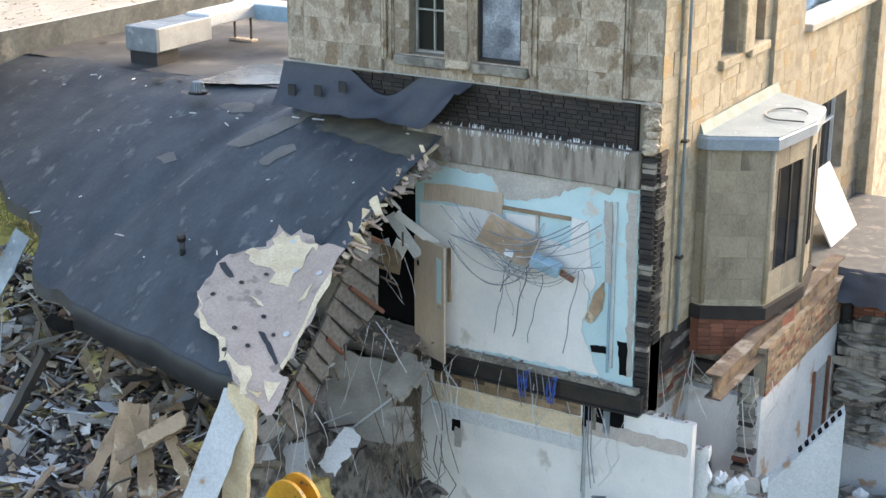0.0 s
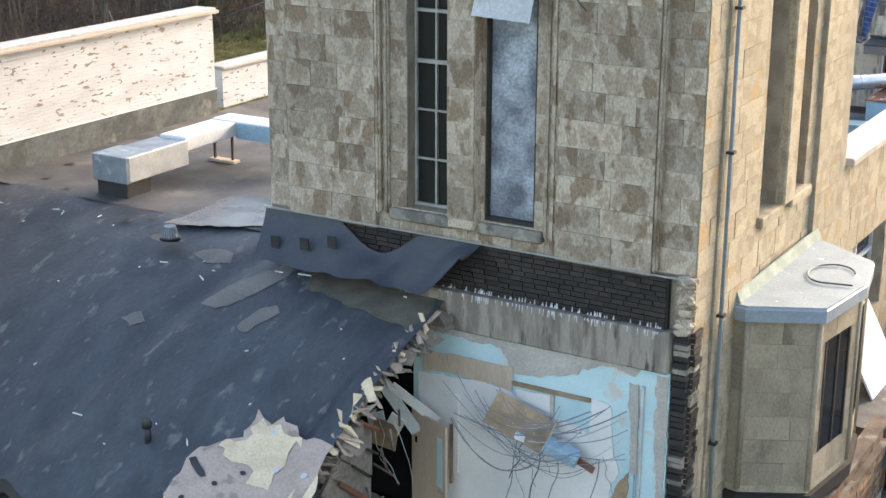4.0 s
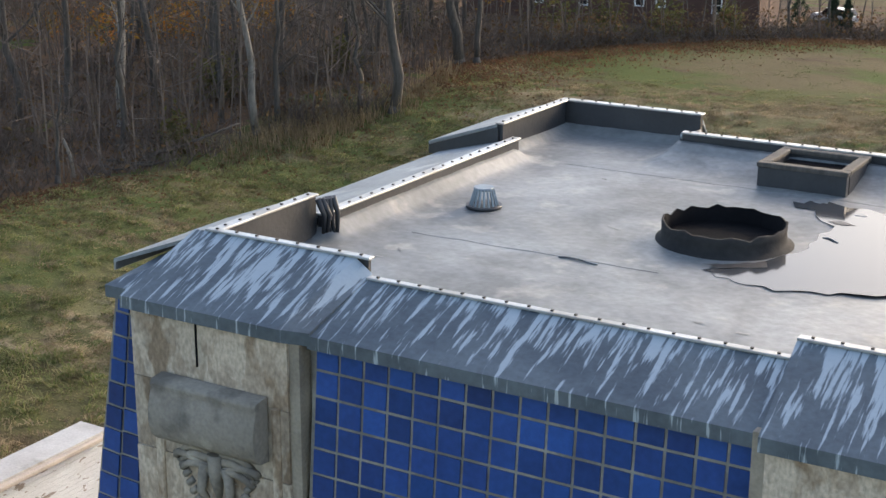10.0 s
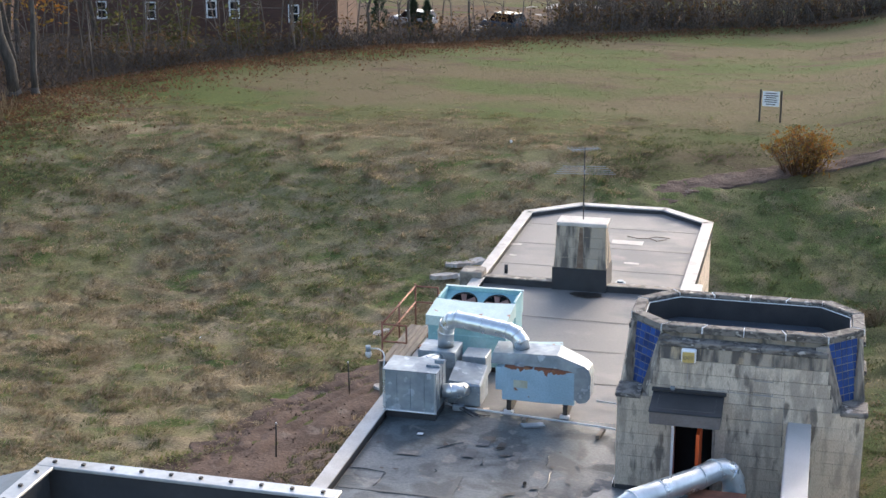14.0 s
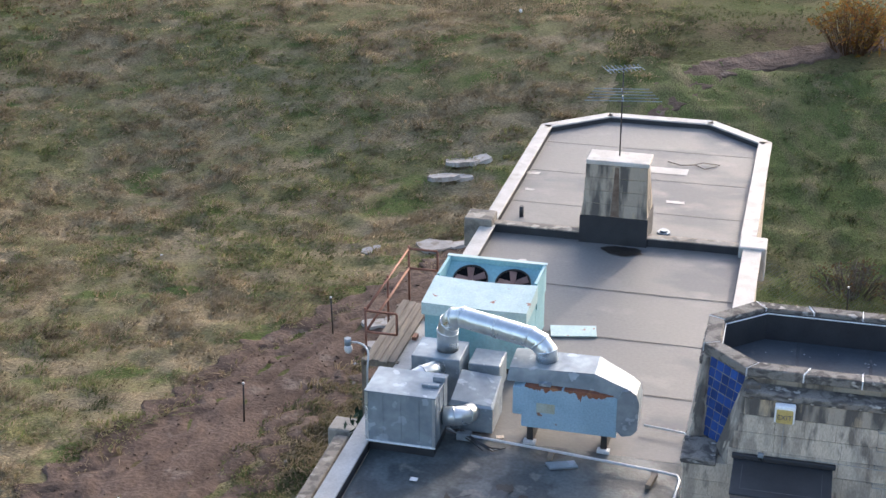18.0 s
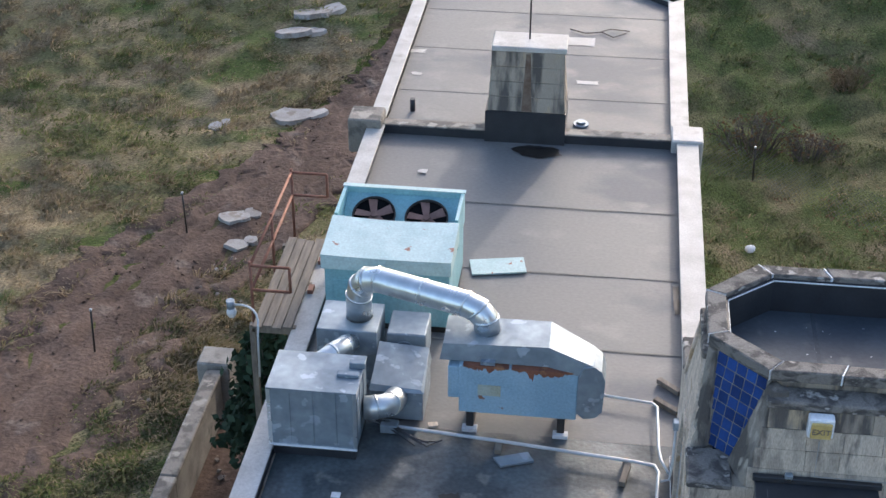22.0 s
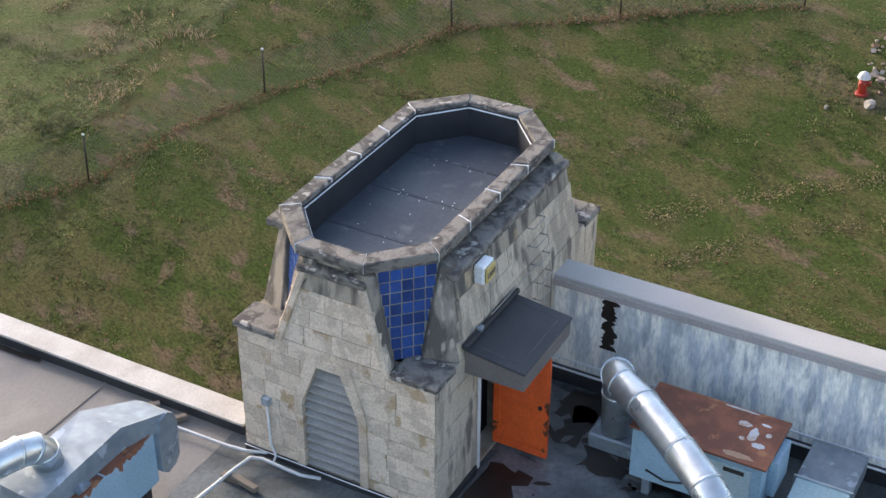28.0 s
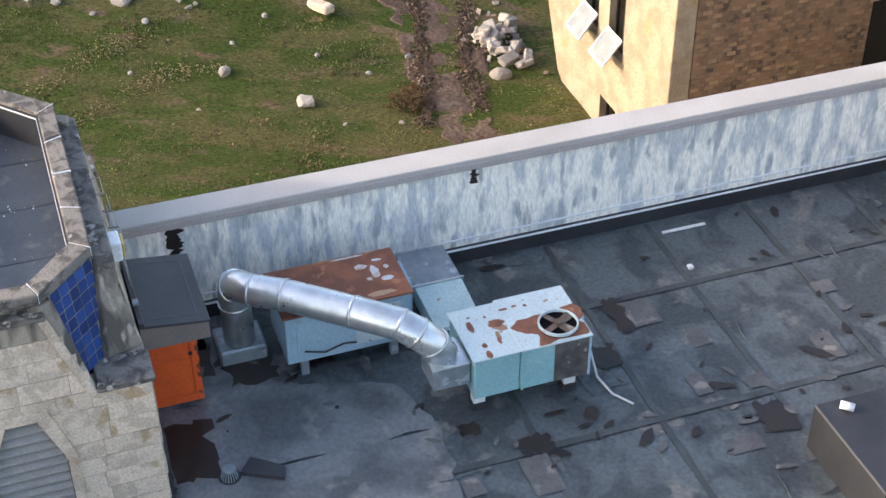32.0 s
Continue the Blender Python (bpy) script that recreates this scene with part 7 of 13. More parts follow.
aer = thing("television_aerial", "thin metal television aerial on a mast", "aerial", at=(-2.98, 45.6, 8.2))
bm = bmesh.new()
tube(bm, [(0, 0, 0), (0, 0, 2.35)], 0.018, 6)
part("mast", bm, M_STEEL, aer)
for z, blen, n, half, ang in ((2.3, 0.9, 9, 0.34, 0.5), (1.62, 1.0, 5, 0.95, 1.75)):
    bm = bmesh.new()
    c, s = math.cos(ang), math.sin(ang)
    tube(bm, [(-c * blen / 2, -s * blen / 2, z), (c * blen / 2, s * blen / 2, z)], 0.014, 6)
    boom = part("boom", bm, M_GALV_BOX, aer)
    for k in range(n):
        f = (k / (n - 1) - 0.5) * blen
        h = half * (1 - 0.35 * k / n)
        bm = bmesh.new()
        tube(bm, [(c * f + s * h, s * f - c * h, z + 0.01), (c * f - s * h, s * f + c * h, z + 0.01)], 0.009, 5)
        part("element", bm, M_GALV_BOX, boom)

# timber landing with a rusty rail on the west edge
land = thing("timber_landing", "weathered plank landing with a rusty pipe rail", "landing")
for k in range(4):
    part("plank", bbox(-7.12 + 0.175 * k, -6.96 + 0.175 * k, 36.95 + 0.05 * (k % 2), 40.02 - 0.04 * (k % 3), 6.24, 6.29, 0.006), M_WOOD, land)
for y in (37.1, 38.5, 39.9):
    part("joist", bbox(-7.15, -6.38, y - 0.05, y + 0.05, 6.1, 6.24), M_WOOD, land)
for y in (37.1, 39.8):
    part("post", bbox(-7.2, -7.1, y - 0.05, y + 0.05, -2.0, 6.24), M_WOOD, land)
part("bolt_plate", bbox(-6.4, -6.3, 38.2, 38.4, 6.12, 6.3), M_RUSTSTEEL, land)
part("bolt_plate", bbox(-6.4, -6.3, 39.2, 39.4, 6.12, 6.3), M_RUSTSTEEL, land)
bm = bmesh.new()
R_ = 0.028
for z in (6.62, 7.12):
    tube(bm, [(-7.26, 37.6, z), (-7.26, 41.05, z)], R_, 8)
for y in (37.6, 39.3, 41.05):
    tube(bm, [(-7.26, y, 5.4), (-7.26, y, 7.2)], R_, 8)
for y in (37.6, 41.05):
    for z in (6.62, 7.12):
        tube(bm, [(-7.26, y, z), (-6.56, y, z)], R_, 8)
    tube(bm, [(-6.56, y, 6.62), (-6.56, y, 7.12)], R_, 8)
part("rail", bm, M_RUSTSTEEL, land, "red-brown rusty pipe rail")
gl = thing("wall_lamp", "white globe lamp on a bent gooseneck arm", "lamp", at=(-7.0, 37.0, 6.3))
bm = bmesh.new()
tube(bm, [(0.02, -0.3, -0.9), (0.0, -0.15, -0.1)] + arc((0.0, -0.1, 0.0), (-0.35, 0.25, 0.22), (0.0, 0.1, 0.28), 6) + [(-0.55, 0.3, 0.18)], 0.02, 8)
part("arm", bm, M_PIPEW, gl)
bm = bmesh.new()
tube(bm, [(-0.58, 0.31, 0.1), (-0.58, 0.31, 0.26)], 0.075, 14)
part("socket", bm, M_GALV_BOX, gl)
bm = bmesh.new()
bmesh.ops.create_uvsphere(bm, u_segments=16, v_segments=10, radius=0.09, matrix=Matrix.Translation((-0.57, 0.3, 0.02)) @ Matrix.Diagonal((1, 1, 1.3, 1)))
for f in bm.faces:
    f.smooth = True
part("globe", bm, M_WPAINT, gl)

# ---- plant beside the whitewashed wall ----
def lid_patch(parent, name, pts, z, material, label, seed=0):
    """A flake with a ragged outline lying on a lid."""
    bm = bmesh.new()
    c = sum((Vector(q) for q in pts), Vector((0, 0))) / len(pts)
    ring = []
    for i, q in enumerate(pts):
        for k in range(5):
            p = Vector(q).lerp(Vector(pts[(i + 1) % len(pts)]), k / 5) - c
            a = math.atan2(p.y, p.x)
            p *= 1 + 0.28 * noise.noise(Vector((math.cos(a) * 1.6, math.sin(a) * 1.6, seed))) + 0.22 * noise.noise(Vector((math.cos(a) * 5, math.sin(a) * 5, seed + 3)))
            ring.append(bm.verts.new((c.x + p.x, c.y + p.y, z)))
    mid = bm.verts.new((c.x, c.y, z))
    for i in range(len(ring)):
        f = bm.faces.new((mid, ring[i], ring[(i + 1) % len(ring)]))
        f.normal_update()
        if f.normal.z < 0:
            f.normal_flip()
    part(name, bm, material, parent, label)


def around(x, y, a, b, n=8):
    return [(x + a * math.cos(6.283 * k / n), y + b * math.sin(6.283 * k / n)) for k in range(n)]


ac3 = thing("rooftop_condenser", "pale blue rooftop condenser with flaking rusty top", "condenser")
part("body", bbox(0.315, 1.42, 26.15, 26.84, 6.36, 7.09, 0.012), M_TEAL, ac3, "sky-blue enamel casing")
part("body", bbox(0.30, 1.43, 25.09, 26.14, 6.36, 7.10, 0.012), M_TEAL, ac3)
part("lid", bbox(0.28, 1.44, 26.13, 26.87, 7.09, 7.115, 0.006), M_RUSTWHITE, ac3, "peeling white lid with rust spots")
top_ = part("lid", bbox(0.26, 1.47, 25.05, 26.14, 7.10, 7.13, 0.006), M_RUSTWHITE, ac3)
lid_patch(top_, "rust_patch", [(0.30, 25.12), (0.30, 25.85), (0.45, 25.80), (0.55, 25.96), (0.78, 26.08), (0.92, 25.95), (0.96, 25.35), (0.98, 25.10), (0.86, 25.07), (0.62, 25.10)], 7.1325, M_RUST, "brown rust round the fan opening", 3)
for i, (x, y, a_, b_) in enumerate(((1.22, 26.08, 0.03, 0.07), (1.24, 25.9, 0.025, 0.05), (1.20, 25.74, 0.03, 0.03))):
    lid_patch(top_, "rust_patch", around(x, y, a_, b_), 7.1325, M_RUST, "", 10 + i)
for i, (x, y, a_, b_) in enumerate(((1.02, 26.66, 0.14, 0.05), (0.98, 26.28, 0.09, 0.13), (0.56, 26.60, 0.06, 0.04), (0.60, 26.36, 0.09, 0.025), (0.36, 26.60, 0.08, 0.05), (1.16, 26.38, 0.03, 0.02), (1.22, 26.62, 0.02, 0.03))):
    lid_patch(ac3, "rust_patch", around(x, y, a_, b_), 7.1175, M_RUST, "", 20 + i)
part("coil_guard", bbox(0.285, 0.30, 25.1, 25.62, 6.38, 7.08), mat("dark_coil", (0.085, 0.085, 0.085), (0.17, 0.165, 0.155), 0.5, 6, 40, 0.2, metal=0.4, col3=(0.36, 0.36, 0.35), lo3=0.66, hi3=0.68, scale3=9.0), ac3, "dark scraped coil guard")
part("trim", bbox(0.285, 0.30, 26.10, 26.13, 6.36, 7.09), M_TEAL, ac3)
part("corner_post", bbox(0.275, 0.31, 25.06, 25.095, 6.36, 7.10), M_PALEBLUE, ac3)
fan(ac3, 0.62, 25.45, 7.134, 0.285, M_OLDSTEEL, M_RUSTWHITE, 4)
for x, y in ((0.50, 25.3), (1.3, 25.3), (0.55, 26.7), (1.3, 26.7)):
    part("foot", bbox(x - 0.07, x + 0.07, y - 0.09, y + 0.09, RZ + 0.12, 6.36), M_WPAINT, ac3)
    part("foot_pad", bbox(x - 0.1, x + 0.1, y - 0.1, y + 0.1, RZ, RZ + 0.12), M_RUBBER, ac3)
part("side_box", bbox(0.75, 1.05, 24.97, 25.09, 6.70, 7.05, 0.01), M_RUSTWHITE, ac3)
bm = bmesh.new()
tube(bm, [(0.9, 24.96, 6.75), (0.75, 24.85, 6.4), (0.5, 24.82, 6.05), (0.1, 24.75, 6.03), (-0.2, 24.55, 6.03)], 0.02, 7)
part("whip_cable", bm, M_PIPEW, ac3, "grey flexible cable trailing over the membrane")
ac2 = thing("rooftop_furnace", "pale blue rooftop furnace with a rusted top", "furnace unit")
part("body", bbox(2.02, 3.10, 27.25, 29.16, 6.28, 7.16, 0.012), M_PALEBLUE, ac2)
part("lid", bbox(1.98, 3.14, 27.2, 29.2, 7.16, 7.2, 0.006), M_RUST, ac2, "brown rusted lid with bare patches")
for i, (x, y, a_, b_) in enumerate(((2.62, 27.60, 0.16, 0.07), (2.42, 27.46, 0.06, 0.10), (2.80, 27.78, 0.06, 0.10), (2.10, 27.66, 0.06, 0.22), (3.09, 27.9, 0.025, 0.3), (2.70, 27.40, 0.05, 0.04), (2.48, 27.72, 0.05, 0.04), (2.90, 27.50, 0.03, 0.08))):
    lid_patch(ac2, "peeled_paint", around(x, y, a_, b_, 10), 7.2025, M_PEEL, "pale paint left on the rusted lid" if i == 0 else "", 30 + i)
part("front_panel", bbox(2.005, 2.02, 27.4, 28.1, 6.4, 7.05), M_RUSTWHITE, ac2)
part("front_panel", bbox(2.005, 2.02, 28.2, 29.0, 6.4, 7.05), M_PALEBLUE, ac2)
part("label_plate", bbox(1.998, 2.005, 27.5, 27.8, 6.95, 7.02), M_STEEL, ac2)
bm = bmesh.new()
tube(bm, [(1.99, 28.9, 6.5), (1.97, 28.6, 6.42), (1.98, 28.3, 6.5), (1.99, 28.1, 6.46)], 0.014, 6)
part("pipe", bm, M_STEEL, ac2)
for x, y in ((2.1, 27.5), (2.1, 28.9), (3.0, 27.5), (3.0, 28.9)):
    part("foot", bbox(x - 0.06, x + 0.06, y - 0.06, y + 0.06, RZ, 6.28), M_GALV_BOX, ac2)
part("rust_end", bbox(2.3, 2.9, 27.12, 27.25, 6.5, 7.1, 0.01), M_PALEBLUE, ac2)
v2 = thing("ductwork", "galvanised round duct between two rooftop units", "ductwork")
bm = bmesh.new()
box(bm, 2.76, 3.66, 26.16, 26.95, 6.30, 6.60)
mid_ = bm.verts.new((3.22, 26.56, 6.64))
ring_ = [bm.verts.new(q) for q in ((2.76, 26.16, 6.604), (3.66, 26.16, 6.604), (3.66, 26.95, 6.604), (2.76, 26.95, 6.604))]
for k in range(4):
    bm.faces.new((ring_[k], ring_[(k + 1) % 4], mid_))
part("flat_duct", bm, M_GALV_BOX, v2, "flat sheet-metal duct with cross-broken top")
bm = bmesh.new()
hexa(bm, [(1.50, 26.2, 6.30), (2.74, 26.17, 6.30), (2.74, 26.94, 6.30), (1.50, 26.92, 6.30), (1.50, 26.2, 6.56), (2.74, 26.17, 6.62), (2.74, 26.94, 6.62), (1.50, 26.92, 6.56)])
bmesh.ops.bevel(bm, geom=bm.edges[:], offset=0.01, segments=1, affect="EDGES")
part("flat_duct", bm, M_TEALTOP, v2)
part("flange", bbox(2.735, 2.765, 26.13, 26.98, 6.28, 6.65), M_GALV, v2)
part("cross_duct", bbox(1.42, 1.5, 26.3, 26.9, 6.40, 6.80, 0.01), M_GALV_BOX, v2)
part("plenum", bbox(0.42, 0.98, 26.87, 27.42, 6.60, 7.0, 0.012), M_GALV_BOX, v2)
part("plenum_flange", bbox(0.40, 1.0, 26.865, 27.44, 6.985, 7.01, 0.004), M_GALV, v2)
pts = [(2.86, 29.70, 6.3), (2.86, 29.72, 7.0), (2.84, 29.73, 7.22), (2.76, 29.72, 7.39), (2.62, 29.66, 7.48), (2.44, 29.53, 7.50), (2.16, 29.09, 7.50), (1.45, 28.25, 7.50), (0.98, 27.72, 7.50), (0.82, 27.53, 7.42), (0.72, 27.32, 7.24), (0.70, 27.18, 7.0)]
duct_tube(v2, "round_duct", pts, 0.24, M_GALV, (1, 3, 5, 6, 7, 8, 9, 10))
part("riser_base", bbox(2.60, 3.25, 29.34, 30.06, RZ, 6.28, 0.03), M_GALV_BOX, v2)
blk = tagged(part("roof_curb", bbox(-3.6, -1.78, 18.0, 22.6, RZ - 0.02, 6.8, 0.02), M_RUBBER), "black membrane-wrapped box curb on the roof", "curb")
bm = bmesh.new()
tube(bm, [(-1.95, 22.3, 6.86), (-2.08, 22.15, 6.86)], 0.06, 12)
tagged(part("can", bm, M_WPAINT), "small white can lying on the curb", "can")
plate("hatch_lid", [(0.0, 29.75), (0.22, 29.68), (0.55, 30.1), (0.3, 30.3)], RZ + 0.02, 0.07, M_RUBBER, "black rubber lid lying on the membrane", "lid")
plate("metal_strip", [(3.44, 21.5), (3.5, 21.5), (3.5, 22.3), (3.44, 22.3)], RZ + 0.02, 0.02, M_WPAINT, "white metal strip lying near the wall", "strip")
plate("scrap", [(2.4, 22.25), (2.5, 22.25), (2.5, 22.33), (2.4, 22.33)], RZ + 0.02, 0.05, M_WPAINT, "crumpled white scrap on the roof", "scrap")
bm = bmesh.new()
rngp = random.Random(8)
for i, (x, y, w, h) in enumerate(((2.42, 29.66, 0.62, 0.74), (2.34, 28.66, 0.34, 0.52), (2.95, 30.38, 1.0, 0.4), (1.0, 30.85, 1.15, 0.62), (-0.5, 26.2, 0.35, 0.5), (1.75, 23.9, 0.8, 0.25), (-1.1, 22.7, 0.6, 0.5), (0.9, 24.5, 0.5, 0.4), (3.4, 30.5, 0.7, 0.6), (-2.0, 28.6, 0.5, 0.4), (-3.2, 33.2, 0.3, 0.2), (0.1, 27.0, 0.25, 0.3))):
    bm = bmesh.new()
    blob(bm, [(x - w / 2, y - h / 2), (x + w / 2, y - h / 2), (x + w / 2, y + h / 2), (x - w / 2, y + h / 2)], RZ + 0.0268, 0.22 * min(w, h) + 0.05, 40 + i, 6)
    tagged(part("tar_patch", bm, M_TAR), "wet brown-black tar pool on the membrane", "tar patch", "tar pools on the membrane")
bm = bmesh.new()
for i in range(34):
    x, y = rngp.uniform(-5.5, 3.4), rngp.uniform(14, 33)
    w, h = rngp.uniform(0.2, 0.8), rngp.uniform(0.2, 0.6)
    blob(bm, [(x - w / 2, y - h / 2), (x + w / 2, y - h / 2), (x + w / 2, y + h / 2), (x - w / 2, y + h / 2)], RZ + 0.022, rngp.uniform(0.01, 0.1), 60 + i, 4)
tagged(part("membrane_patch", bm, M_PATCH), "grey repair patches on the black membrane", "roof patch", kind="stuff")
bm = bmesh.new()
for k in range(12):
    y = 9.5 + k * 1.85
    box(bm, -6.0, 3.8, y - 0.05, y + 0.05, RZ + 0.014, RZ + 0.0185)
for x in (-3.4, -0.6, 2.1):
    box(bm, x - 0.06, x + 0.06, 8.0, 31.0, RZ + 0.016, RZ + 0.0205)
setting("membrane_seam", bm, M_SEAM, "lapped seams of the black membrane", "seam")
# dusty membrane colour, lightened further to offset the penthouse's shade
M_ROOF_LIFTED = mat("lightened_roof_membrane", (0.160, 0.173, 0.178), (0.088, 0.098, 0.102), 0.36, 1.0, 14, 0.2, lo=0.42, hi=0.60, col3=(0.22, 0.215, 0.20), lo3=0.58, hi3=0.68, scale3=1.5, detail=12.0, rough2=0.55, grain=0.3, distort=0.5)
# added sheets that brighten the shaded deck by colour
faded = thing("lightened_membrane", "dusty grey membrane sheets lightened against the shade outside the orange door", "roof patch")
for k, pts in enumerate(([(-1.6, 27.6), (0.3, 27.35), (0.3, 31.15), (-0.1, 31.1), (-0.6, 30.4), (-1.7, 29.6)], [(0.28, 27.35), (1.4, 27.7), (1.9, 29.2), (1.9, 31.2), (0.4, 31.2), (0.28, 31.15)], [(1.88, 29.2), (2.6, 30.0), (3.6, 30.3), (3.7, 31.2), (1.88, 31.2)])):
    bm = bmesh.new()
    blob(bm, pts, RZ + 0.0235 + 0.001 * k, 0.14, 3 + k, 8)
    part("sheet", bm, M_ROOF_LIFTED, faded)
rs_ = random.Random(91)
for nm, mt_, n_, lo_s, hi_s, lab_ in (("tar_scraps", M_TAR, 170, 0.02, 0.10, "small black tar scraps and blisters on the membrane"), ("pale_flecks", M_PATCH, 220, 0.015, 0.07, "pale flecks of dried silt on the membrane")):
    V_, F_ = [], []
    for _ in range(n_):
        cx, cy, r_ = rs_.uniform(-5.8, 3.6), rs_.uniform(12, 33), rs_.uniform(lo_s, hi_s) * rs_.random() + lo_s
        k_, st_, an_ = len(V_), rs_.uniform(1.0, 3.5), rs_.uniform(0, 3.14)
        for t_ in np.linspace(0, 6.283, 8)[:-1]:
            u_, v_ = r_ * st_ * math.cos(t_) * rs_.uniform(0.6, 1.2), r_ * math.sin(t_) * rs_.uniform(0.6, 1.2)
            V_.append((cx + u_ * math.cos(an_) - v_ * math.sin(an_), cy + u_ * math.sin(an_) + v_ * math.cos(an_), RZ + 0.028))
        F_.append(tuple(range(k_, k_ + 7)))
    me_ = bpy.data.meshes.new(nm)
    me_.from_pydata(V_, [], F_)
    me_.materials.append(mt_)
    tagged(new(nm, me_), lab_, "roof litter", kind="stuff")
bm = bmesh.new()
for _ in range(70):
    x, y, a, l_ = rs_.uniform(-5.6, 3.5), rs_.uniform(13, 33), rs_.choice((0.0, 1.57, rs_.uniform(0, 3.14))), rs_.uniform(0.15, 0.9)
    tube(bm, [(x + math.cos(a) * l_ * (t - 0.5) + 0.03 * math.sin(t * 6), y + math.sin(a) * l_ * (t - 0.5) + 0.03 * math.sin(t * 5), RZ + 0.018 + 0.014 * math.sin(t * 3.14)) for t in (0, 0.25, 0.5, 0.75, 1)], 0.012, 5)
tagged(part("membrane_wrinkles", bm, M_ROOF), "raised wrinkles in the black membrane", "wrinkle", kind="stuff")
# ---- demolished south side ----
def roof_fall(y):
    return 9.2 - 0.172 * max(0.0, 1 - y) ** 1.5


def roof_edge(x):
    """How far south the sagging roof reaches at x."""
    e = float(np.interp(x, (-8.0, -4.5, -3.6, -2.8, -2.4, -2.1, -0.82, 0.46, 1.55, 2.4), (-2.9, -3.05, -3.5, -3.7, -4.4, -4.65, -4.93, -5.09, -5.28, -5.40)))
    return e + (0.03 if x > -0.9 else 0.14) * noise.noise(Vector((x * 1.6, 0, 4)))


def sheet(bm, xs, ys_of, z_of, thick=0.0):
    rows = []
    for x in xs:
        rows.append([bm.verts.new((x, y, z_of(x, y))) for y in ys_of(x)])
    for a, b in zip(rows, rows[1:]):
        for j in range(len(a) - 1):
            f = bm.faces.new((a[j], b[j], b[j + 1], a[j + 1]))
            f.smooth = True
    bm.normal_update()
    if sum(f.normal.z for f in bm.faces) < 0:
        bmesh.ops.reverse_faces(bm, faces=bm.faces[:])
    return rows


def roof_z(x, y):
    return roof_fall(y) + 0.05 * noise.noise(Vector((x * 0.7, y * 0.7, 2))) + 0.018 * noise.noise(Vector((x * 2.5, y * 2.5, 5))) - 0.10 * math.exp(-((x + 0.6 - 0.25 * y) / 0.25) ** 2)


bm = bmesh.new()
xs = np.linspace(-7.84, 3.12, 90)
rows = sheet(bm, xs, lambda x: [1.0 + (roof_edge(x) * (1 if x < 2.75 else 0) + (-3.2 if x >= 2.75 else 0) - 1.0) * k / 40 for k in range(41)], roof_z)
setting("roof_sagging", bm, M_ROOF_SLOPE, "sagging dark roof membrane of the half-demolished wing", "roof")
bm = bmesh.new()
prev = None
for x in np.linspace(-1.0, 2.75, 40):
    e = roof_edge(x)
    z = roof_z(x, e)
    dz = 0.44 + 0.05 * noise.noise(Vector((x * 2, 1, 1)))
    cur = [bm.verts.new((x, e, z)), bm.verts.new((x, e - 0.035, z - 0.04)), bm.verts.new((x, e - 0.05, z - dz)), bm.verts.new((x, e + 0.25, z - dz)), bm.verts.new((x, e + 0.3, z - 0.03))]
    if prev:
        for i in range(5):
            bm.faces.new((prev[i], prev[(i + 1) % 5], cur[(i + 1) % 5], cur[i])).smooth = i < 2
    prev = cur
bmesh.ops.recalc_face_normals(bm, faces=bm.faces[:])
setting("roof_edge_fascia", bm, M_RUBBER, "black folded edge of the sagging roof", "roof")
bm = bmesh.new()
prev = None
for x in np.linspace(-7.84, -1.0, 40):
    e = roof_edge(x)
    z = roof_z(x, e)
    cur = [bm.verts.new((x, e, z)), bm.verts.new((x, e - 0.05, z - 0.2)), bm.verts.new((x, e + 0.3, z - 0.22 - 0.08 * noise.noise(Vector((x * 3, 1, 1))))), bm.verts.new((x, e + 0.3, z - 0.04))]
    if prev:
        for i in range(4):
            bm.faces.new((prev[i], prev[(i + 1) % 4], cur[(i + 1) % 4], cur[i]))
    prev = cur
bmesh.ops.recalc_face_normals(bm, faces=bm.faces[:])
setting("roof_edge_west", bm, M_RUBBER, "torn black roof edge", "roof")
# deck boards under the torn right-hand edge
bm = bmesh.new()
sheet(bm, np.linspace(-7.8, 3.0, 30), lambda x: np.linspace(0.9, (roof_edge(x) + 0.3) if x < 2.7 else -3.0, 20), lambda x, y: roof_fall(y) - 0.22)
bmesh.ops.solidify(bm, geom=bm.faces[:], thickness=0.06)
setting("roof_deck", bm, M_CONC, "grey roof deck below the membrane", "roof")

# bare strip and mud stains on the slope
def on_roof(pts, lift, material, name, label, cat, wob=0.12, seed=0):
    bm = bmesh.new()
    out = []
    n = len(pts)
    for i in range(n):
        a, b = Vector(pts[i]), Vector(pts[(i + 1) % n])
        k = max(3, int((a - b).length / 0.12))
        for j in range(k):
            p = a.lerp(b, j / k)
            q = Vector((p.x + wob * noise.noise(Vector((p.x * 4, p.y * 4, seed))), p.y + wob * noise.noise(Vector((p.x * 4, p.y * 4, seed + 5)))))
            out.append(q)
    vs = [bm.verts.new((q.x, q.y, 0)) for q in out]
    f = bm.faces.new(vs)
    bmesh.ops.triangulate(bm, faces=[f])
    for _ in range(3):
        long_e = [e for e in bm.edges if e.calc_length() > 0.22]
        if long_e:
            bmesh.ops.subdivide_edges(bm, edges=long_e, cuts=1)
            bmesh.ops.triangulate(bm, faces=[f for f in bm.faces if len(f.verts) > 3])
    for v in bm.verts:
        v.co.z = roof_z(v.co.x, v.co.y) + (lift(v.co.x, v.co.y) if callable(lift) else lift)
    bm.normal_update()
    for f in bm.faces:
        if f.normal.z < 0:
            f.normal_flip()
    return tagged(part(name, bm, material), label, cat)


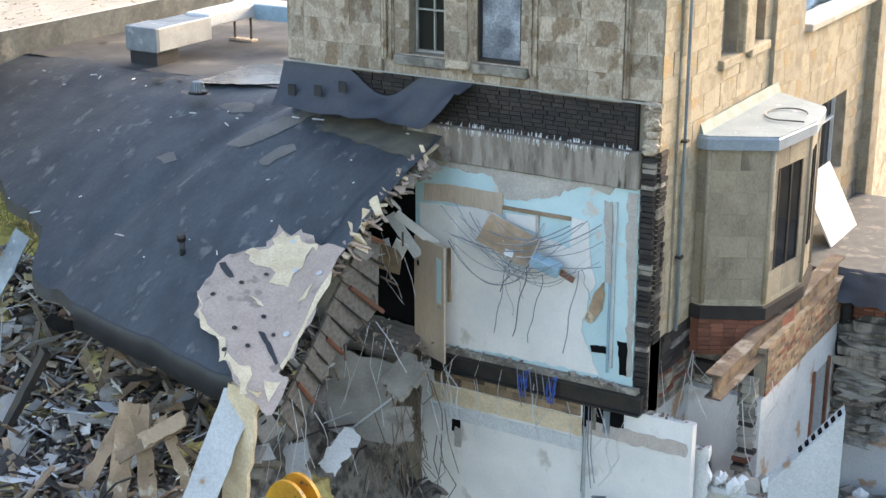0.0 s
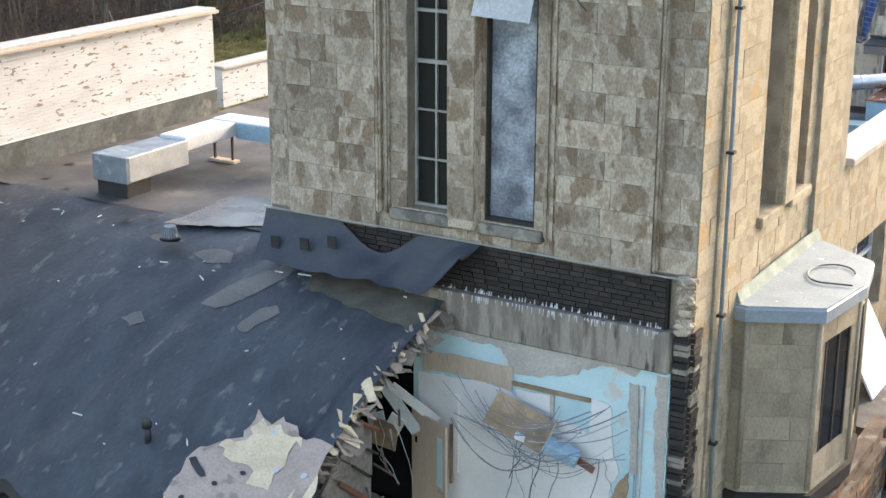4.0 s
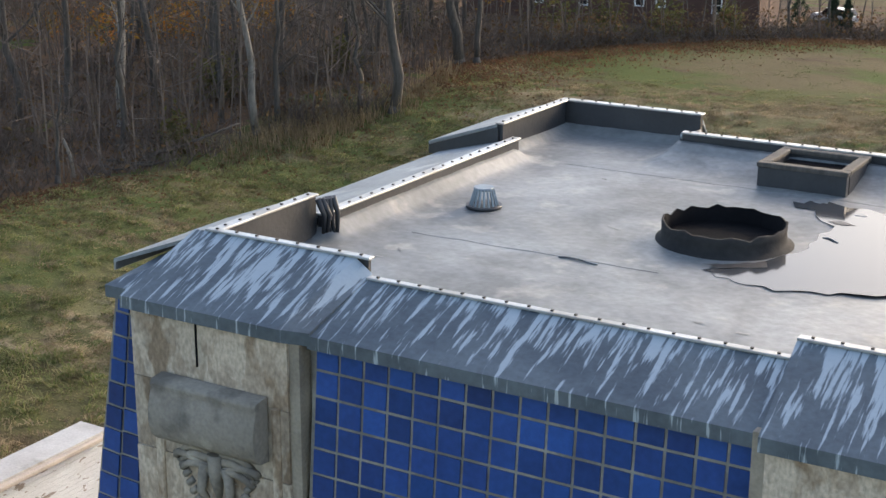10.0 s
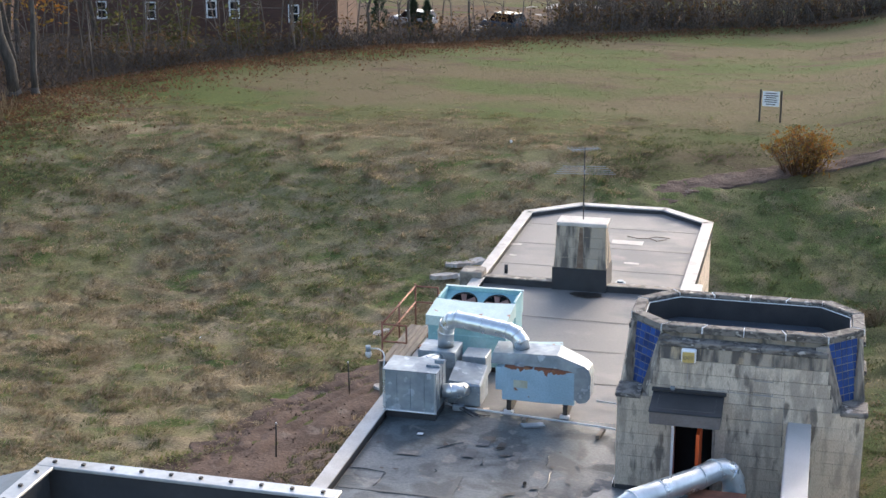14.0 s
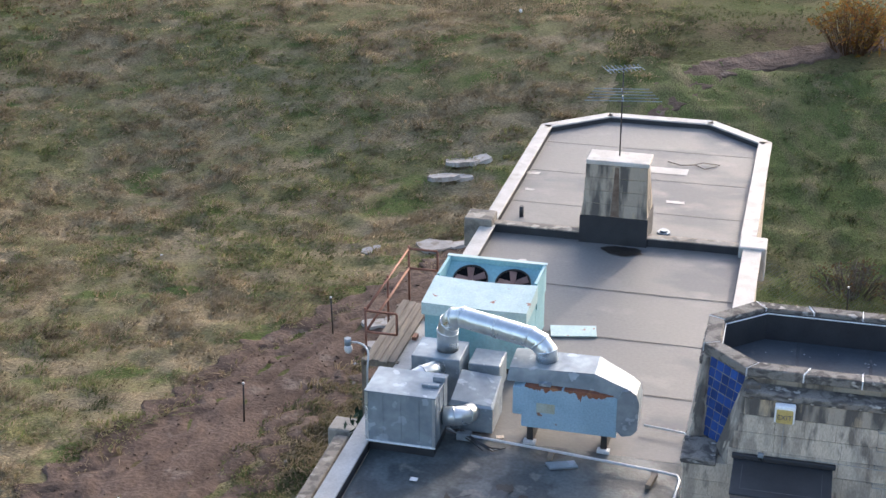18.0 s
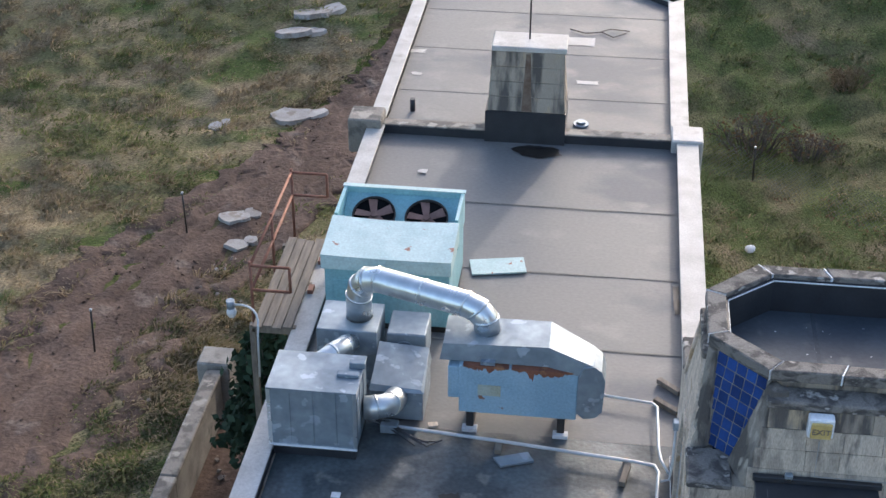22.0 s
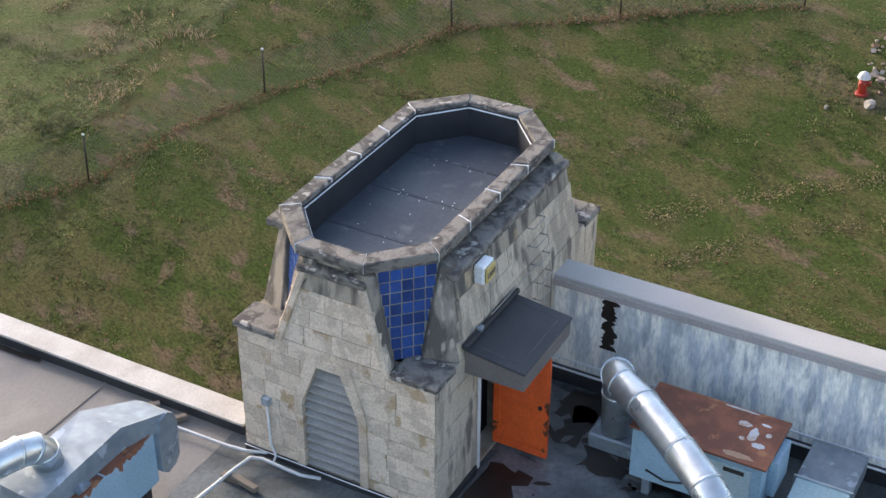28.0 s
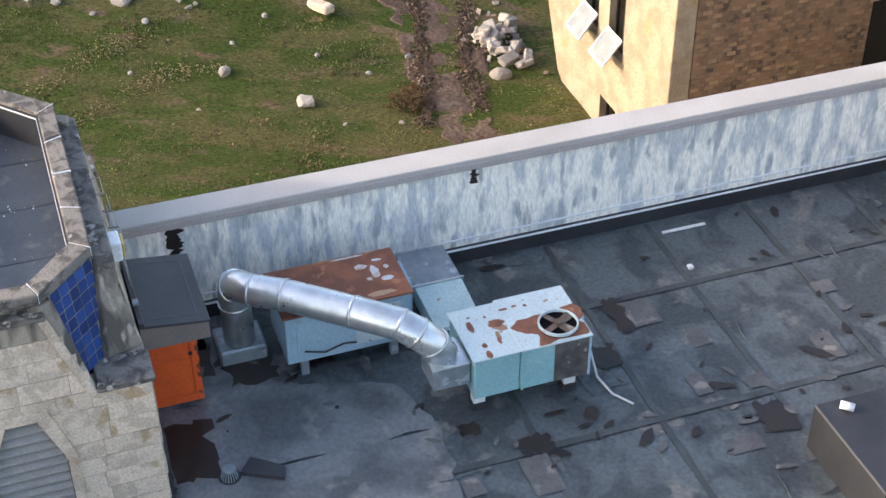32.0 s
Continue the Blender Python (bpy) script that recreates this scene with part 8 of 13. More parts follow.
M_MUD = mat("dried_silt", (0.20, 0.185, 0.165), (0.14, 0.135, 0.13), 0.9, 1.5, 25, 0.2)
M_BARE = mat("bare_deck_strip", (0.13, 0.115, 0.085), (0.085, 0.078, 0.062), 0.95, 3, 30, 0.4)
on_roof([(0.6, -0.05), (1.0, 0.1), (2.0, 0.1), (3.0, 0.1), (3.05, -0.9), (2.5, -0.8), (1.5, -0.55), (0.8, -0.4)], 0.012, M_BARE, "bare_strip", "gritty bare strip where the membrane is scuffed", "roof patch", 0.14, 1)
on_roof([(-0.75, -1.2), (-0.35, -1.35), (0.0, -1.0), (0.3, -0.3), (0.45, 0.1), (0.1, 0.15), (-0.3, -0.45)], 0.010, M_MUD, "silt_stain", "pale dried silt stain on the slope", "stain", 0.14, 2)
on_roof([(0.25, -1.5), (0.5, -1.55), (0.75, -1.05), (0.6, -0.95), (0.4, -1.1)], 0.010, M_MUD, "silt_stain", "small pale silt stain on the slope", "stain", 0.1, 3)
on_roof([(-1.7, -0.15), (-1.3, -0.35), (-0.9, -0.2), (-1.0, 0.05), (-1.4, 0.12)], 0.010, M_MUD, "silt_stain", "round pale silt stain on the slope", "stain", 0.1, 4)
on_roof([(-1.75, -1.9), (-1.5, -2.0), (-1.35, -1.8), (-1.55, -1.65)], 0.010, M_MUD, "silt_stain", "faint silt spot on the slope", "stain", 0.08, 5)
# torn roof board
def fold(x, y, up=0.0):
    """The board is bent along a valley that runs down the slope."""
    return 0.035 + up + 0.17 * smooth(abs((x - 1.83) * 2.11 + (y + 2.99) * 1.52) / 2.6 / 0.8)


board = on_roof([(1.75, -2.86), (3.14, -3.21), (3.37, -3.82), (3.45, -5.19), (3.64, -5.34), (3.69, -5.78), (3.11, -5.71), (1.83, -4.96), (1.28, -4.51), (1.25, -3.97), (1.59, -3.51)], fold, M_TAUPE, "torn_roof_board", "exposed pinkish taupe roof board folded through the torn membrane", "roof board", 0.18, 6)
for i, pts in enumerate(([(1.8, -3.13), (1.88, -3.01), (2.9, -3.23), (2.62, -3.45), (2.59, -3.68), (2.6, -4.02), (2.36, -3.8), (1.91, -3.67), (1.53, -3.69), (1.6, -3.47), (1.87, -3.36)],
                         [(3.1, -3.91), (2.97, -4.17), (3.11, -4.14)], [(2.14, -4.23), (2.49, -4.32), (2.34, -4.36)],
                         [(1.26, -4.48), (1.72, -4.80), (2.43, -5.27), (3.11, -5.45), (3.21, -5.64), (3.11, -5.71), (2.22, -5.2), (1.77, -4.94)],
                         [(3.32, -3.65), (3.38, -3.94), (3.44, -5.16), (3.35, -5.11), (3.35, -4.51), (3.27, -3.93)], [(3.3, -5.4), (3.55, -5.35), (3.5, -5.6)])):
    p_ = on_roof(pts, lambda x, y: fold(x, y, 0.012), M_FOAM, "foam_layer", "cream foam where the board's face is torn off" if i == 0 else "", "", 0.20 if i in (0, 3) else 0.08, 10 + i)
    p_.parent = board
for i, pts in enumerate(([(2.70, -4.77), (2.78, -4.73), (3.32, -5.11), (3.28, -5.15)], [(1.31, -3.96), (1.40, -3.90), (1.73, -4.13), (1.65, -4.17)])):
    p_ = on_roof(pts, lambda x, y: fold(x, y, 0.016), M_RUBBER, "tear", "", "", 0.05, 20 + i)
    p_.parent = board
for i, (x, y) in enumerate(((2.14, -3.81), (1.91, -4.14), (1.58, -4.46), (2.6, -4.51), (2.94, -4.72), (2.33, -4.89), (2.71, -5.05), (2.42, -5.26), (2.17, -3.16), (2.61, -3.66), (3.12, -3.75), (3.15, -4.67))):
    r = 0.036 if i < 8 else 0.042
    p_ = on_roof([(x + r * math.cos(a) * 1.3, y + r * math.sin(a)) for a in np.linspace(0, 6.28, 9)[:-1]], lambda x, y: fold(x, y, 0.024), M_STEEL if i < 8 else M_PIPEW, "hole" if i < 8 else "washer", "", "", 0.02, 30 + i)
    p_.parent = board
bm = bmesh.new()
prev = None
for k in range(14):
    t = k / 13
    x, y, z = 3.05 - 0.35 * t, -5.6 - 0.05 * t, 6.4 - 2.6 * t
    w = 0.30 - 0.08 * t + 0.08 * noise.noise(Vector((k * 0.8, 3, 0)))
    cur = [bm.verts.new((x - w, y, z)), bm.verts.new((x + w, y - 0.05, z)), bm.verts.new((x + w, y + 0.03, z)), bm.verts.new((x - w, y + 0.08, z))]
    if prev:
        for i in range(4):
            bm.faces.new((prev[i], prev[(i + 1) % 4], cur[(i + 1) % 4], cur[i]))
    prev = cur
bmesh.ops.recalc_face_normals(bm, faces=bm.faces[:])
tagged(part("hanging_foam_strip", bm, M_FOAM), "cream foam strip hanging from the torn roof edge", "foam strip")
bm = bmesh.new()
tube(bm, [(0.33, -3.7, 7.4), (0.34, -3.71, 7.68)], 0.05, 12)
vp = tagged(part("vent_pipe", bm, M_RUBBER), "short black vent pipe through the sagging roof", "vent pipe")
bm = bmesh.new()
tube(bm, [(0.33, -3.7, 7.68), (0.33, -3.72, 7.80)], 0.075, 12)
part("cap", bm, M_STEEL, vp)
bm = bmesh.new()
rng = random.Random(5)
for i in range(34):
    x, y = rng.uniform(-7, 2.5), rng.uniform(-4.2, 0.5)
    a = rng.uniform(0, 3.14)
    L_ = 0.015 + 0.12 * rng.random() ** 3
    tube(bm, [(x - L_ * math.cos(a), y - L_ * math.sin(a), roof_z(x, y) + 0.03), (x + L_ * math.cos(a), y + L_ * math.sin(a), roof_z(x, y) + 0.03)], 0.012, 5)
tagged(part("roof_litter", bm, M_WPAINT), "small pale scraps scattered on the dark roof", "litter", kind="stuff")

# ragged right-hand edge: foam and board layers
rng = random.Random(21)
edge_th = thing("torn_roof_edge", "ragged torn roof edge with foam and board layers", "roof edge")
for k in range(90):
    t = rng.random()
    y = -0.1 - 3.3 * t
    z = roof_z(3.0, y)
    lay = rng.choice((0, 1, 1, 2, 3, 3))
    m_, dz, nm = ((M_FOAM, -0.05, "foam_shard"), (M_TAUPE, -0.12, "board_shard"), (M_CONC, -0.24, "deck_shard"), (M_WOOD, -0.2, "splinter"))[lay]
    l, w, th = rng.uniform(0.1, 0.38), rng.uniform(0.05, 0.2), rng.uniform(0.015, 0.05)
    bm = bmesh.new()
    vs = box(bm, -l / 2, l / 2, -w / 2, w / 2, -th / 2, th / 2)
    for v in vs:
        v.co += Vector((rng.uniform(-0.3, 0.3) * l * 0.5, rng.uniform(-0.4, 0.4) * w, 0))
    bmesh.ops.transform(bm, matrix=pose(3.08 + 0.22 * noise.noise(Vector((t * 14, 0, 0))) + rng.gauss(0, 0.06), y, z + dz + rng.gauss(0, 0.03), rng.gauss(0, 22), rng.gauss(20, 22), rng.uniform(-60, 60)), verts=bm.verts[:])
    part(nm, bm, m_, edge_th)

# tower foot: flashing line, tarpaulin, charred brick, concrete beam
setting("tower_flashing", bbox(-0.3, 6.98, -0.036, -0.022, 9.98, 10.006), M_COPE, "pale fixing bar along the tower foot", "flashing")
setting("wall_south_core", bbox(-0.27, 6.76, 0.18, 0.9, -2.5, 9.96), M_MORTAR, "inner wall below the tower", "wall")
bm = bmesh.new()
rows = []
for i in range(49):
    u = i / 48
    x = -0.25 + 3.95 * u
    sag = 0.75 if u < 0.82 else 0.75 * max(0.05, 1 - ((u - 0.82) / 0.18) ** 1.2)
    row = []
    for j in range(15):
        v = j / 14
        fold = 0.055 * math.sin(u * 34 + v * 5) * v * (0.4 + u) + 0.06 * noise.noise(Vector((u * 9, v * 3, 1))) * v
        drop = 0.40 * math.sin(math.pi * (u - 0.36) / 0.38) ** 1.3 if 0.36 < u < 0.74 else 0.0
        row.append(bm.verts.new((x + 0.1 * v * noise.noise(Vector((u * 5, v, 7))), -0.035 - 0.42 * v ** 1.4 - fold * (1 if u > 0.3 else 0.35), 9.97 - drop - max(0.1, sag - drop) * v + 0.10 * v * noise.noise(Vector((u * 6, 0, 3))))))
    rows.append(row)
for a, b in zip(rows, rows[1:]):
    for j in range(14):
        bm.faces.new((a[j], a[j + 1], b[j + 1], b[j])).smooth = True
bmesh.ops.recalc_face_normals(bm, faces=bm.faces[:])
M_TARP = mat("blue_black_tarpaulin", (0.03, 0.036, 0.05), (0.05, 0.056, 0.07), 0.42, 2, 20, 0.15, rough2=0.6)
tarp = tagged(part("tarpaulin", bm, M_TARP), "black tarpaulin draped from the tower foot", "tarpaulin")
for x, z in ((0.05, 9.55), (0.62, 9.6), (1.15, 9.72)):
    part("tape_patch", bbox(x, x + 0.16, -0.33, -0.31, z - 0.12, z + 0.08), M_RUBBER, tarp)
band = setting("charred_band", bbox(0.9, 6.66, 0.08, 0.17, 9.18, 9.96), M_CHAR, "soot-black charred brick band", "wall")
ashlar(band, (1.0, 0.08, 9.2), X, Zv, 5.64, 0.76, M_CHAR, course=(0.075, 0.08), length=(0.19, 0.23), gap=0.012, proud=0.03, seed=51, name="brick")
beam = setting("concrete_beam", bbox(2.3, 6.76, -0.06, 0.17, 8.56, 9.18, 0.02), M_BEAM, "stained concrete lintel beam", "beam")
bm = bmesh.new()
rng = random.Random(31)
for k in range(70):
    x = rng.uniform(3.0, 6.6)
    L_ = rng.uniform(0.03, 0.12)
    tube(bm, [(x, -0.065, 9.18), (x + rng.uniform(-0.01, 0.01), -0.07, 9.18 - L_)], 0.009, 4, r1=0.004)
    tube(bm, [(x, 0.02, 9.2), (x, 0.03, 9.2 + L_ * 0.7)], 0.012, 4, r1=0.004)
part("drips", bm, M_WPAINT, beam, "pale mortar drips")
pier = setting("broken_pier", bbox(6.78, 7.0, 0.12, 0.6, 2.6, 9.96), M_MORTAR, "broken brick pier at the corner", "pier")
ashlar(pier, (6.78, 0.12, 4.6), X, Zv, 0.24, 4.6, M_CHAR, course=(0.08, 0.09), length=(0.2, 0.24), gap=0.02, proud=0.1, seed=52, name="brick", odd=M_STONE_DARK)
ashlar(pier, (7.0, 0.12, 5.9), Y, Zv, 0.3, 3.3, M_CHAR, course=(0.08, 0.09), length=(0.15, 0.3), gap=0.02, proud=0.07, seed=53, name="brick", odd=M_STONE_DARK)
for k in range(9):
    rng = random.Random(70 + k)
    bm = bmesh.new()
    bmesh.ops.create_icosphere(bm, subdivisions=2, radius=1)
    for v in bm.verts:
        v.co = v.co * (1 + 0.45 * noise.noise(v.co * 1.6 + Vector((k * 3, 0, 0))))
        v.co = Vector((v.co.x * 0.12, v.co.y * 0.12, v.co.z * 0.10)) + Vector((6.86 + rng.uniform(0, 0.14), 0.06, 9.25 + k * 0.085))
    part("broken_stone", bm, M_STONE, pier)

# upper room: blue wall with broken linings
room = setting("room_wall", bbox(2.5, 6.77, 0.03, 0.17, 5.12, 8.56), M_CYAN, "cyan plaster wall of the exposed room", "wall")


def ragged(parent, name, x0, x1, z0, z1, y, material, label="", jag=0.07, seed=0, th=0.02, bev=False):
    """A torn board standing on a wall plane, its edges ragged."""
    bm = bmesh.new()
    out = []
    for (a, b), (c, d) in zip(((x0, z0), (x1, z0), (x1, z1), (x0, z1)), ((x1, z0), (x1, z1), (x0, z1), (x0, z0))):
        n = max(2, int(math.hypot(c - a, d - b) / 0.09))
        for k in range(n):
            t = k / n
            out.append((a + (c - a) * t + jag * noise.noise(Vector((a * 3 + t * n * 0.45, b, seed))), b + (d - b) * t + jag * noise.noise(Vector((a, b * 3 + t * n * 0.45, seed + 9)))))
    f0, f1 = [bm.verts.new((x, y, z)) for x, z in out], [bm.verts.new((x, y + th, z)) for x, z in out]
    bm.faces.new(f0)
    bm.faces.new(f1[::-1])
    for i in range(len(out)):
        bm.faces.new((f0[i], f1[i], f1[(i + 1) % len(out)], f0[(i + 1) % len(out)]))
    bmesh.ops.triangulate(bm, faces=[f for f in bm.faces if len(f.verts) > 4])
    bmesh.ops.recalc_face_normals(bm, faces=bm.faces[:])
    return part(name, bm, material, parent, label)


def torn_sheet(parent, name, pts, y, material, label="", jag=0.06, seed=0, th=0.014):
    """A sheet on the wall plane with a rough outline of (x, z) corners and torn edges."""
    bm = bmesh.new()
    out = []
    for i, (a, b) in enumerate(pts):
        c, d = pts[(i + 1) % len(pts)]
        n = max(2, int(math.hypot(c - a, d - b) / 0.06))
        for k in range(n):
            x, z = a + (c - a) * k / n, b + (d - b) * k / n
            e = math.hypot(c - a, d - b)
            j = jag * min(1.0, 4.0 * min(k, n - k) / n) * (noise.noise(Vector((x * 3, z * 3, seed))) + 0.7 * noise.noise(Vector((x * 11, z * 11, seed))))
            out.append((x - j * (d - b) / e, z + j * (c - a) / e))
    f0, f1 = [bm.verts.new((x, y, z)) for x, z in out], [bm.verts.new((x, y + th, z)) for x, z in out]
    for a, b, c in tessellate_polygon([[Vector((x, z, 0)) for x, z in out]]):
        bm.faces.new((f0[a], f0[b], f0[c]))
    for i in range(len(out)):
        bm.faces.new((f0[i], f1[i], f1[(i + 1) % len(out)], f0[(i + 1) % len(out)]))
    bmesh.ops.recalc_face_normals(bm, faces=bm.faces[:])
    return part(name, bm, material, parent, label)


torn_sheet(room, "plaster", [(2.6, 8.56), (6.36, 8.56), (6.24, 8.40), (5.73, 8.47), (5.15, 8.19), (4.71, 8.06), (4.27, 8.06), (4.05, 8.40), (3.2, 8.44), (2.6, 8.40)], 0.014, M_PLGREY, "bare beige-grey plaster", 0.07, 4)
torn_sheet(room, "drywall", [(2.6, 7.72), (4.07, 7.80), (4.28, 7.70), (4.9, 7.50), (5.57, 7.36), (5.58, 7.91), (5.88, 7.88), (5.95, 7.18), (6.04, 6.91), (5.95, 6.68), (5.81, 5.94), (6.16, 5.20), (2.6, 5.16)], 0.008, M_BLUEWALL, "pale blue-white drywall sheet", 0.05, 1)
torn_sheet(room, "drywall", [(4.32, 7.80), (4.90, 7.83), (4.90, 7.55), (4.34, 7.66)], 0.006, M_BLUEWALL, "", 0.02, 6)
torn_sheet(room, "lining_board", [(2.7, 8.10), (3.18, 8.14), (4.27, 8.14), (4.27, 7.76), (3.18, 7.83), (2.7, 7.78)], -0.004, M_DOOR, "tan lining board over the doorway", 0.03, 5)
torn_sheet(room, "plaster", [(6.58, 8.5), (6.75, 8.5), (6.75, 5.3), (6.62, 5.3), (6.66, 6.4), (6.58, 7.4)], 0.006, M_PLGREY, "", 0.05, 22)
torn_sheet(room, "plaster", [(6.16, 8.3), (6.30, 8.3), (6.34, 6.9), (6.22, 6.9)], 0.004, M_PLGREY, "", 0.04, 23)
torn_sheet(room, "fibreboard", [(6.21, 6.90), (6.05, 6.70), (5.87, 6.15), (5.99, 6.12), (6.19, 6.41)], -0.006, M_TAN, "torn brown fibreboard", 0.05, 8)
# holes are black sheets on the wall; their shade is colour, not depth
torn_sheet(room, "hole", [(6.48, 5.90), (6.66, 5.90), (6.67, 5.30), (6.54, 5.30)], -0.002, M_DARK, "", 0.05, 9)
torn_sheet(room, "hole", [(5.98, 5.72), (6.30, 5.74), (6.28, 5.62), (6.02, 5.60)], -0.002, M_DARK, "", 0.05, 19)
part("batten", bbox(4.27, 5.56, -0.02, 0.03, 7.86, 7.92), M_TAN, room)
part("batten", bbox(4.92, 4.97, -0.02, 0.03, 7.46, 7.86), M_PLGREY, room)
part("batten", bbox(6.36, 6.40, -0.03, 0.03, 5.4, 8.3), M_PIPEW, room)
for x_ in (6.30, 6.33):
    part("conduit", bbox(x_, x_ + 0.014, -0.03, -0.012, 5.3, 6.9), M_PALEBLUE, room)
brd = part("tilted_board", bbox(-0.5, 0.5, -0.01, 0.01, -0.26, 0.26), M_TAN, room, "tan board hanging askew")
brd.matrix_basis = pose(4.58, -0.32, 7.44, -20, 24, 12)
pp = part("paper_tag", bbox(-0.08, 0.08, -0.004, 0.004, -0.06, 0.06), M_WPAINT, room)
pp.matrix_basis = pose(4.62, -0.40, 7.25, -15, 10, 5)
gp = part("bent_metal_box", bbox(-0.26, 0.26, -0.12, 0.12, -0.1, 0.1, 0.02), M_PALEBLUE, room, "crumpled grey-blue metal box")
gp.matrix_basis = pose(5.28, -0.3, 7.12, 10, 18, 8)
gp = part("metal_strap", bbox(-0.16, 0.16, -0.02, 0.02, -0.05, 0.05), M_RUSTSTEEL, room)
gp.matrix_basis = pose(5.62, -0.25, 6.98, 0, 22, 0)
rng = random.Random(9)
cab = thing("hanging_cables", "tangle of grey and white cables hanging in the room", "cables")
for k in range(26):
    a = Vector((rng.uniform(3.3, 4.6), -0.25 - rng.random() * 0.3, rng.uniform(7.1, 8.1)))
    b = Vector((rng.uniform(4.9, 6.4), -0.2 - rng.random() * 0.3, rng.uniform(7.0, 8.05)))
    s = rng.uniform(0.15, 0.6)
    bm = bmesh.new()
    tube(bm, [a.lerp(b, t) + Vector((0, 0, -s * 4 * t * (1 - t) + 0.03 * noise.noise(Vector((k, t * 4, 0))))) for t in np.linspace(0, 1, 14)], rng.choice((0.005, 0.006, 0.010)), 5)
    part("cable", bm, M_PIPEW if k % 4 == 0 else M_WIRE, cab)
for k in range(9):
    x = rng.uniform(4.3, 5.9)
    z = rng.uniform(6.9, 7.2)
    L_ = rng.uniform(0.4, 1.5)
    bm = bmesh.new()
    tube(bm, [(x + 0.10 * noise.noise(Vector((k, t * 3, 2))) + (0.25 if k % 2 else -0.2) * t, -0.2 - 0.1 * t, z - L_ * t) for t in np.linspace(0, 1, 10)], 0.005 if k % 2 else 0.009, 5)
    part("cable", bm, M_CABLE if k % 6 == 0 else M_WIRE, cab)
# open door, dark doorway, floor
# no room behind: the doorway's shade is a flat black panel
setting("doorway_void", bbox(1.3, 2.5, 0.10, 0.176, 5.12, 8.5), M_DARK, "flat black panel standing for the unlit doorway", "doorway")
setting("room_side_wall", bbox(-0.2, 1.3, 0.0, 0.17, 5.0, 8.9), M_CONC, "bare block wall", "wall")
door = thing("open_door", "tan flush door hanging open in the ruined room", "door", at=(2.60, -0.16, 5.02))
part("leaf", bbox(0, 0.92, -0.022, 0.022, 0, 2.15, 0.006), M_DOOR, door)
part("vision_strip", bbox(0.70, 0.84, -0.026, -0.022, 1.10, 1.92), M_CYAN, door, "pale blue strip on the door")
part("handle", bbox(0.76, 0.90, -0.06, -0.022, 1.02, 1.05, 0.008), M_COPE, door, "brass lever handle")
part("latch_plate", bbox(0.10, 0.16, -0.028, -0.022, 1.62, 1.72), M_DARK, door)
door.rotation_euler = (0, 0, radians(-24))
frm = thing("door_lining", "broken white and blue door lining strips", "door frame")
part("strip", bbox(3.28, 3.36, -0.06, 0.0, 6.2, 7.5), M_BLUEWALL, frm)
part("strip", bbox(3.22, 3.27, -0.08, -0.03, 6.0, 7.0), M_TAN, frm)
for i, (x, z, rx, ry, w, h, m_) in enumerate(((2.2, 6.7, 10, 12, 0.42, 0.5, M_TAN), (2.05, 6.9, -20, -24, 0.3, 0.26, M_WPAINT), (2.35, 6.85, 15, 30, 0.26, 0.55, M_BLUEWALL), (2.5, 7.2, 5, -35, 0.2, 0.9, M_WPAINT), (2.75, 7.35, 5, -55, 0.16, 0.9, M_BLUEWALL))):
    o_ = tagged(part("broken_lining", bbox(-w / 2, w / 2, -0.012, 0.012, -h / 2, h / 2), m_), "snapped piece of wall lining hanging in the doorway", "lining", "broken linings")
    o_.matrix_world = pose(x, -0.35, z, rx, ry, 10)
setting("room_floor", bbox(0.2, 6.9, -0.10, 0.1, 5.0, 5.12), M_STONE_DARK, "broken edge of the floor slab", "floor")
fb = setting("floor_girder", bbox(2.9, 7.0, -0.12, 0.0, 4.72, 5.0), M_STEEL, "blackened steel floor girder", "girder")
part("flange", bbox(2.9, 7.0, -0.22, 0.02, 5.0, 5.03), M_STEEL, fb)
part("flange", bbox(2.9, 7.0, -0.2, 0.02, 4.69, 4.72), M_STEEL, fb)
low = setting("lower_wall", bbox(2.6, 7.9, 0.0, 0.17, -2.5, 4.68), M_BLUEWALL, "pale blue lower wall", "wall")
ashlar(low, (2.9, 0.0, 4.38), X, Zv, 2.95, 0.3, M_BRICKTAN, course=(0.14, 0.16), length=(0.2, 0.3), seed=55, name="brick", proud=0.03)
# black slab laid on the wall as the hole's painted shade
part("hole", bbox(5.9, 6.66, -0.03, 0.0, 4.22, 4.66), M_DARK, low)
part("stud", bbox(6.1, 6.16, -0.05, -0.03, 4.2, 4.66), M_WOOD, low)
part("stud", bbox(6.3, 6.42, -0.06, -0.03, 4.2, 4.6), M_GALV_BOX, low)
ragged(low, "cream_band", 2.85, 5.9, 4.02, 4.36, -0.03, M_FOAM, "cream painted band", 0.03, 11)
ragged(low, "frieze", 2.85, 5.92, 3.72, 3.96, -0.028, M_WPAINT, "white patterned frieze strip", 0.02, 12)
ragged(low, "cornice", 6.0, 7.85, 4.1, 4.34, -0.04, mat("pale_pink_plaster", (0.58, 0.50, 0.45), (0.5, 0.43, 0.38), 0.85, 3, 30, 0.2), "", 0.05, 13)
part("pipe_post", bbox(5.93, 5.98, -0.06, -0.02, 1.5, 4.2), M_PIPEW, low)
ragged(low, "hole", 3.3, 3.45, 3.5, 3.72, -0.036, M_DARK, "", 0.04, 14)
ragged(low, "hanging_scrap", 3.36, 3.5, 3.2, 3.6, -0.06, M_PLGREY, "", 0.05, 15)
